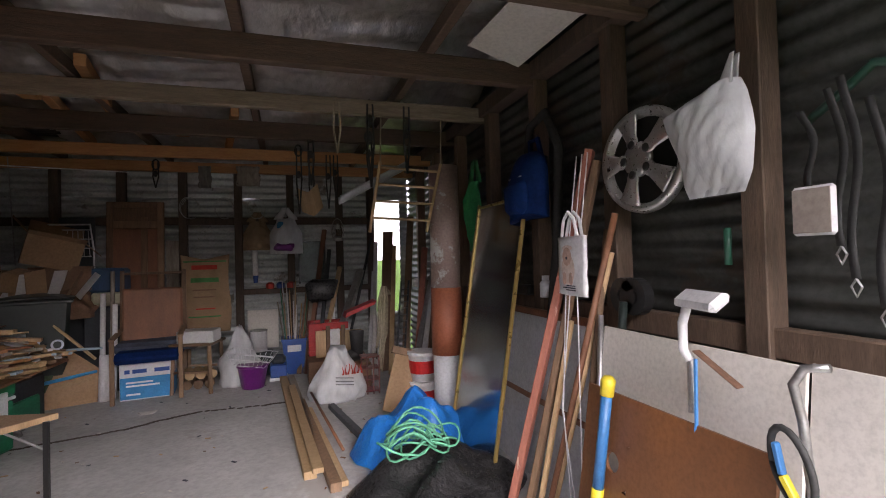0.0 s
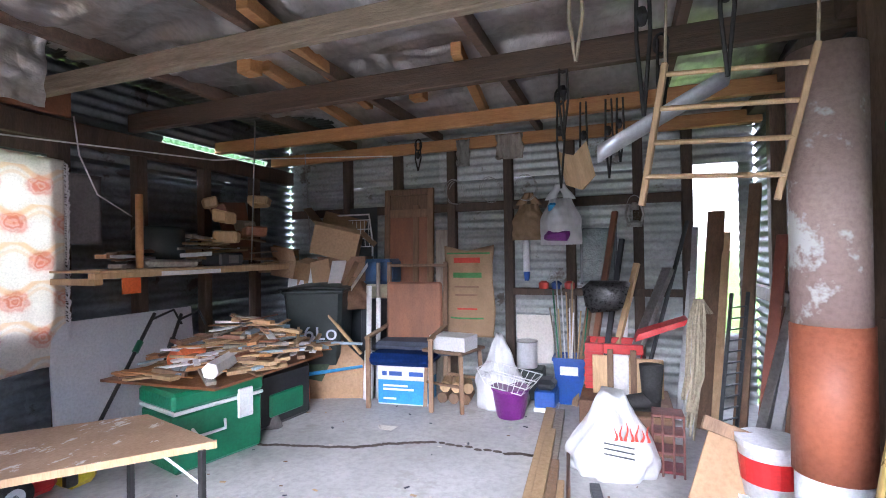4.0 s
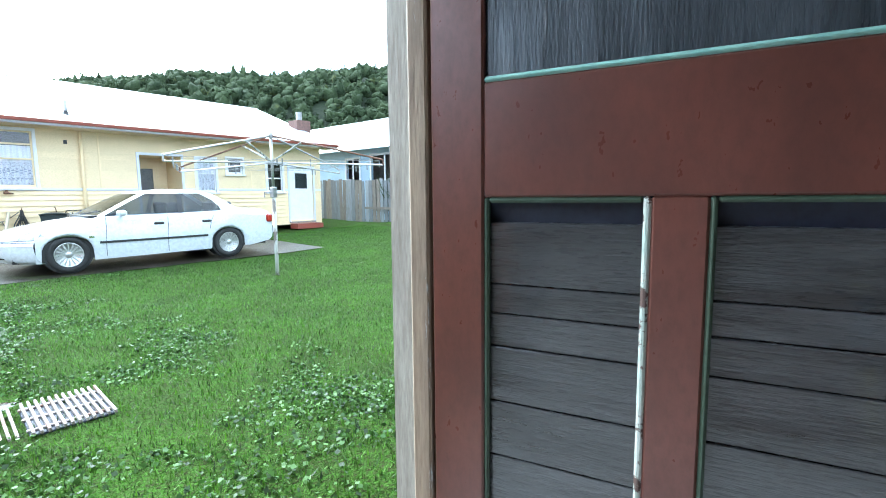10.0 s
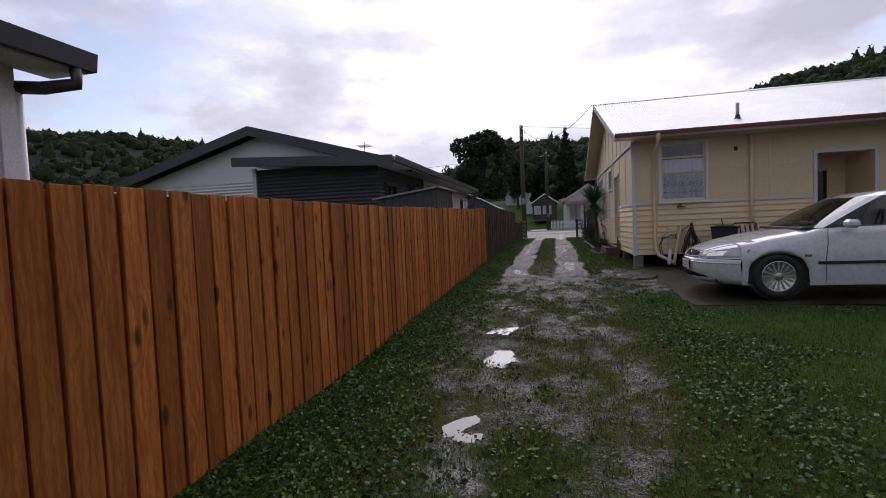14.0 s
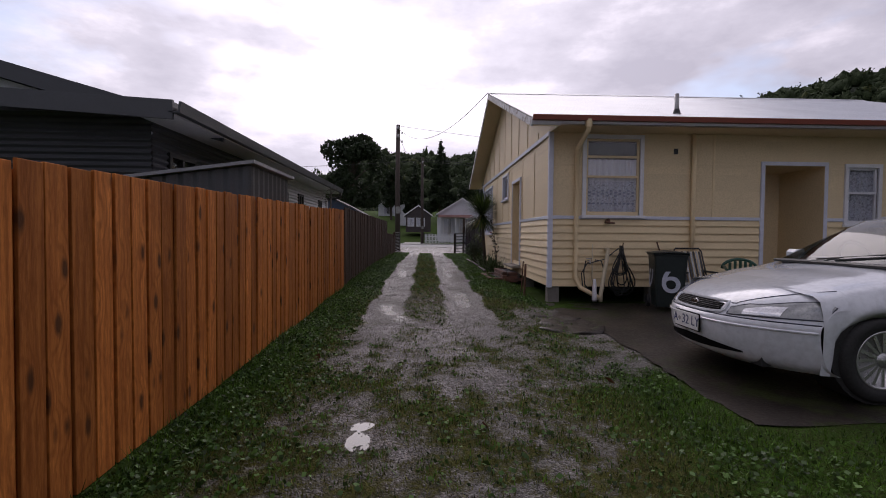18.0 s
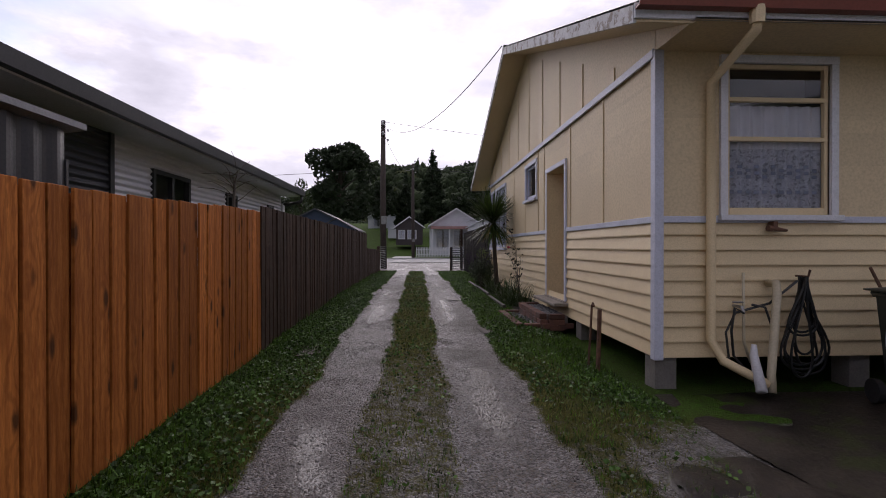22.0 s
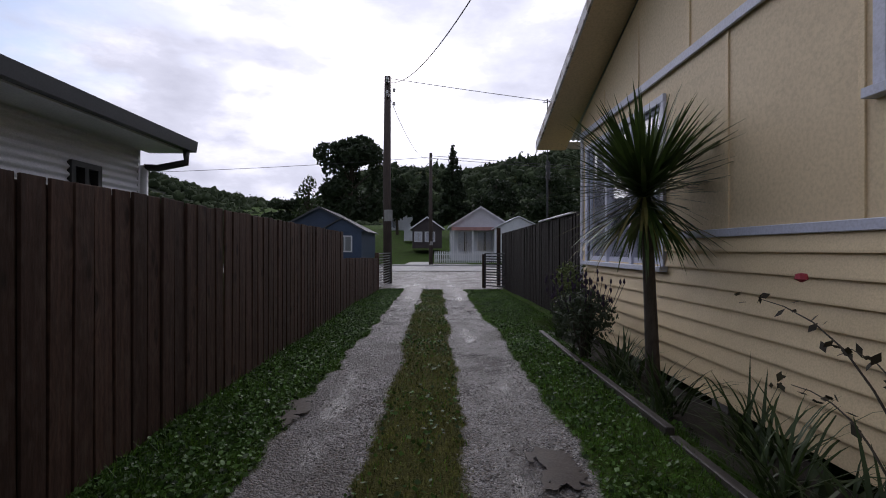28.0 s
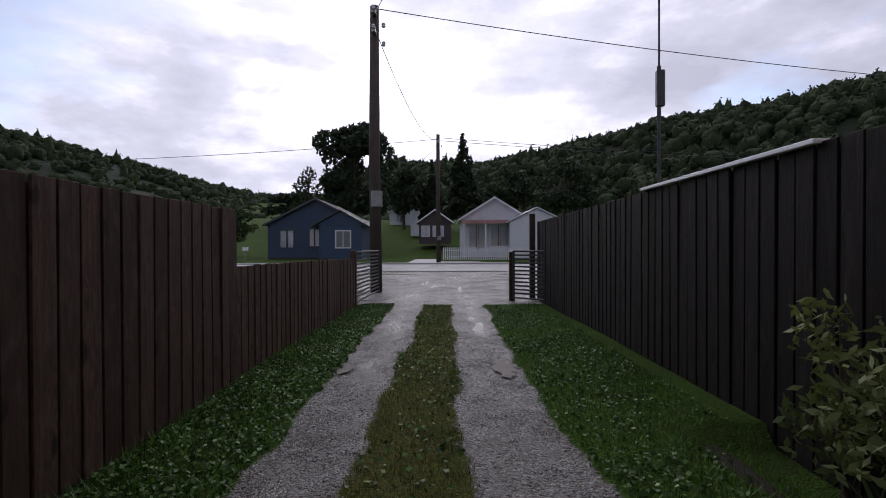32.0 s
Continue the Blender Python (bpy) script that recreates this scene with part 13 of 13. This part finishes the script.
for i, (x, y) in enumerate(((-1.1, 4.45), (-2.0, 2.55), (-1.85, 2.75))):
    part("paint_splash", soft(Geo().lathe([(0.07, 0), (0.06, 0.002)], 16, Matrix.Translation((x, y, GF + 0.001)) @ Matrix.Diagonal((1, 0.5, 1, 1))), 0.03, i, 12), PLASTER, floor, "white paint splash")

# ---- grass and ground weeds, last ----
def grass_field(name, label, seed, n, box, hmin, hmax, wid, mat, keep):
    rng = np.random.default_rng(seed)
    xs, ys = rng.uniform(box[0], box[1], n), rng.uniform(box[2], box[3], n)
    sel = [i for i in range(n) if keep(xs[i], ys[i], rng.random())]
    xs, ys = xs[sel], ys[sel]
    m = len(xs)
    zs = np.array([ground_z(x, y) for x, y in zip(xs, ys)]) - 0.004
    a, h, ln = rng.uniform(0, 2 * np.pi, m), rng.uniform(hmin, hmax, m), rng.uniform(0.1, 0.9, m)
    w = wid * rng.uniform(0.6, 1.3, m)
    dx, dy = np.cos(a), np.sin(a)
    v = np.empty((m, 3, 3))
    v[:, 0] = np.stack([xs - dy * w, ys + dx * w, zs], 1)
    v[:, 1] = np.stack([xs + dy * w, ys - dx * w, zs], 1)
    v[:, 2] = np.stack([xs + dx * h * ln, ys + dy * h * ln, zs + h * (1 - 0.35 * ln)], 1)
    me = bpy.data.meshes.new(name)
    me.vertices.add(m * 3)
    me.vertices.foreach_set("co", v.reshape(-1))
    me.loops.add(m * 3)
    me.loops.foreach_set("vertex_index", np.arange(m * 3, dtype=np.int32))
    me.polygons.add(m)
    me.polygons.foreach_set("loop_start", np.arange(0, m * 3, 3, dtype=np.int32))
    me.update(calc_edges=True)
    me.materials.append(mat)
    return tagged(new(name, me), label, "grass", kind="stuff")


GRASS = leaf_material("lawn_blades", (0.072, 0.160, 0.011), (0.028, 0.068, 0.006), 0.42, 0.3, 1.6, 0.85)
WEED = leaf_material("ground_weeds", (0.085, 0.160, 0.034), (0.038, 0.085, 0.018), 0.5, 0.2, 2.0, 0.75)
MOSSY = leaf_material("olive_turf", (0.17, 0.175, 0.035), (0.07, 0.075, 0.02), 0.5, 0.25, 2.5, 0.9)


STONE_WET = surf("wet_drive_stone", (0.26, 0.245, 0.225), (0.08, 0.072, 0.064), 0.4, scale=40, bump=0.0, vary=0, fine=120)


def in_pool(x, y, q):
    """True where standing water drowns the turf; a few blades still stick out."""
    return any(((x - px) / rx) ** 2 + ((y - py) / ry) ** 2 < 1.3 - 0.9 * q for px, py, rx, ry, d in PUDDLES)


def on_turf(x, y, q):
    if y > -10 and in_pool(x, y, q):
        return False
    if -7 < x < -0.8 and y < -9.3 or (x < -0.9 and y < -14.9):
        return False
    return gravel_at(x, y) + 0.25 * noise.noise((x * 6, y * 6, 2)) < 0.45 * (0.4 + q)


grass_field("lawn_grass", "mown bright green lawn grass", 1, 330000, (-11.5, 2.9, -14.0, -0.3), 0.018, 0.062, 0.004, GRASS, on_turf)
grass_field("verge_grass", "short green grass beside and between wheel tracks", 2, 260000, (-0.9, 2.9, -33.5, -9.0), 0.016, 0.06, 0.0036, GRASS, lambda x, y, q: on_turf(x, y, q) and (q * 7.3) % 1 > 0.85 * worn_at(x, y))
grass_field("worn_turf", "thin olive moss and grass worn by wheels", 6, 300000, (-0.4, 2.5, -33.5, -3.5), 0.012, 0.04, 0.0036, MOSSY, lambda x, y, q: worn_at(x, y) > 0.25 and not in_pool(x, y, q) and gravel_at(x, y) + 0.3 * noise.noise((x * 7, y * 7, 3)) < 0.62 * (0.3 + q))
grass_field("fence_grass", "longer green grass along the foot of the fences", 3, 14000, (2.5, 2.9, -33.0, -0.5), 0.05, 0.14, 0.004, GRASS, lambda x, y, q: q < 0.25 + 1.6 * (x - 2.5) and noise.noise((x, y * 1.3, 1)) > -0.25)
grass_field("fence_grass", "longer green grass at the foot of the cream house", 4, 7000, (-1.0, -0.3, -33.0, -14.9), 0.05, 0.13, 0.004, GRASS, lambda x, y, q: q < 0.8 and x > -0.78 and (y > -19 or y < -25) and noise.noise((x, y * 1.3, 1)) > -0.2)
# small round leaves of weeds and clover
rng = np.random.default_rng(12)
pts = []
while len(pts) < 110000:
    x, y = rng.uniform(-5.5, 2.88), -0.4 - 33 * rng.random() ** 1.25
    if x > -2.6 + 1.5 * noise.noise((x, y, 3)) and on_turf(x, y, rng.random()) and noise.noise((x * 0.9, y * 0.9, 9)) + 0.5 * noise.noise((x * 3.1, y * 3.1, 4)) + 1.1 * smooth01(x, 1.6, 2.5) - 0.5 * smooth01(-x, -0.2, 1.6) > rng.random() * 1.3 - 0.45 and rng.random() > 0.6 * worn_at(x, y):
        pts.append((x, y, ground_z(x, y) + rng.uniform(0.008, 0.03)))
me = quads_mesh("weeds", np.array(pts), rng.uniform(0.008, 0.021, len(pts)), WEED, rng, flat=0.75, shape=0.8)
tagged(new("weeds", me), "low clover and broad-leaved weeds in the grass", "weeds", kind="stuff")
# fallen leaves and stones on the drive
rng = np.random.default_rng(41)
n = 100000
xs, ys = rng.uniform(-0.7, 2.6, n), -4.5 - 25 * rng.random(n) ** 1.2
keep = [i for i in range(n) if gravel_at(xs[i], ys[i]) + 0.3 * noise.noise((xs[i] * 8, ys[i] * 8, 4)) > 0.42]
xs, ys = xs[keep], ys[keep]
n = len(xs)
zs = np.array([ground_z(x, y) for x, y in zip(xs, ys)])
s = 0.003 + 0.009 * rng.random(n) ** 2.6
a = rng.uniform(0, 6.28, n)
oct_v = np.array([(1, 0, 0), (0, 0.8, 0), (-1, 0, 0), (0, -0.8, 0), (0.2, 0.1, 0.7), (0, 0, -0.6)])
oct_f = np.array([(0, 1, 4), (1, 2, 4), (2, 3, 4), (3, 0, 4), (1, 0, 5), (2, 1, 5), (3, 2, 5), (0, 3, 5)])
v = oct_v[None] * s[:, None, None] * rng.uniform(0.7, 1.3, (n, 6, 1))
ca, sa = np.cos(a)[:, None], np.sin(a)[:, None]
v = np.stack([v[:, :, 0] * ca - v[:, :, 1] * sa + xs[:, None], v[:, :, 0] * sa + v[:, :, 1] * ca + ys[:, None], v[:, :, 2] + (zs + 0.15 * s)[:, None]], 2)
f = (oct_f[None] + 6 * np.arange(n)[:, None, None]).reshape(-1)
me = bpy.data.meshes.new("drive_stones")
me.vertices.add(n * 6)
me.vertices.foreach_set("co", v.reshape(-1))
me.loops.add(len(f))
me.loops.foreach_set("vertex_index", f.astype(np.int32))
me.polygons.add(len(f) // 3)
me.polygons.foreach_set("loop_start", np.arange(0, len(f), 3, dtype=np.int32))
me.update(calc_edges=True)
me.materials.append(STONE_WET)
tagged(new("drive_stones", me), "small wet grey stones scattered on the wheel tracks", "gravel", kind="stuff")
LEAF_BROWN = leaf_material("dead_leaf", (0.16, 0.06, 0.03), (0.09, 0.04, 0.02), 0.7, 0.1)
for i, (x, y) in enumerate(((-0.25, -10.3), (-0.35, -10.9), (0.9, -9.4), (2.3, -11.0))):
    me = quads_mesh("fallen_leaf", np.array([[0, 0, 0.0]]), np.array([0.05]), LEAF_BROWN, np.random.default_rng(i), flat=0.9, shape=0.6)
    ob = tagged(new("fallen_leaf", me), "brown fallen leaf lying on wet ground", "leaf", "fallen leaves")
    ob.matrix_basis = pose(x, y, ground_z(x, y) + 0.02)
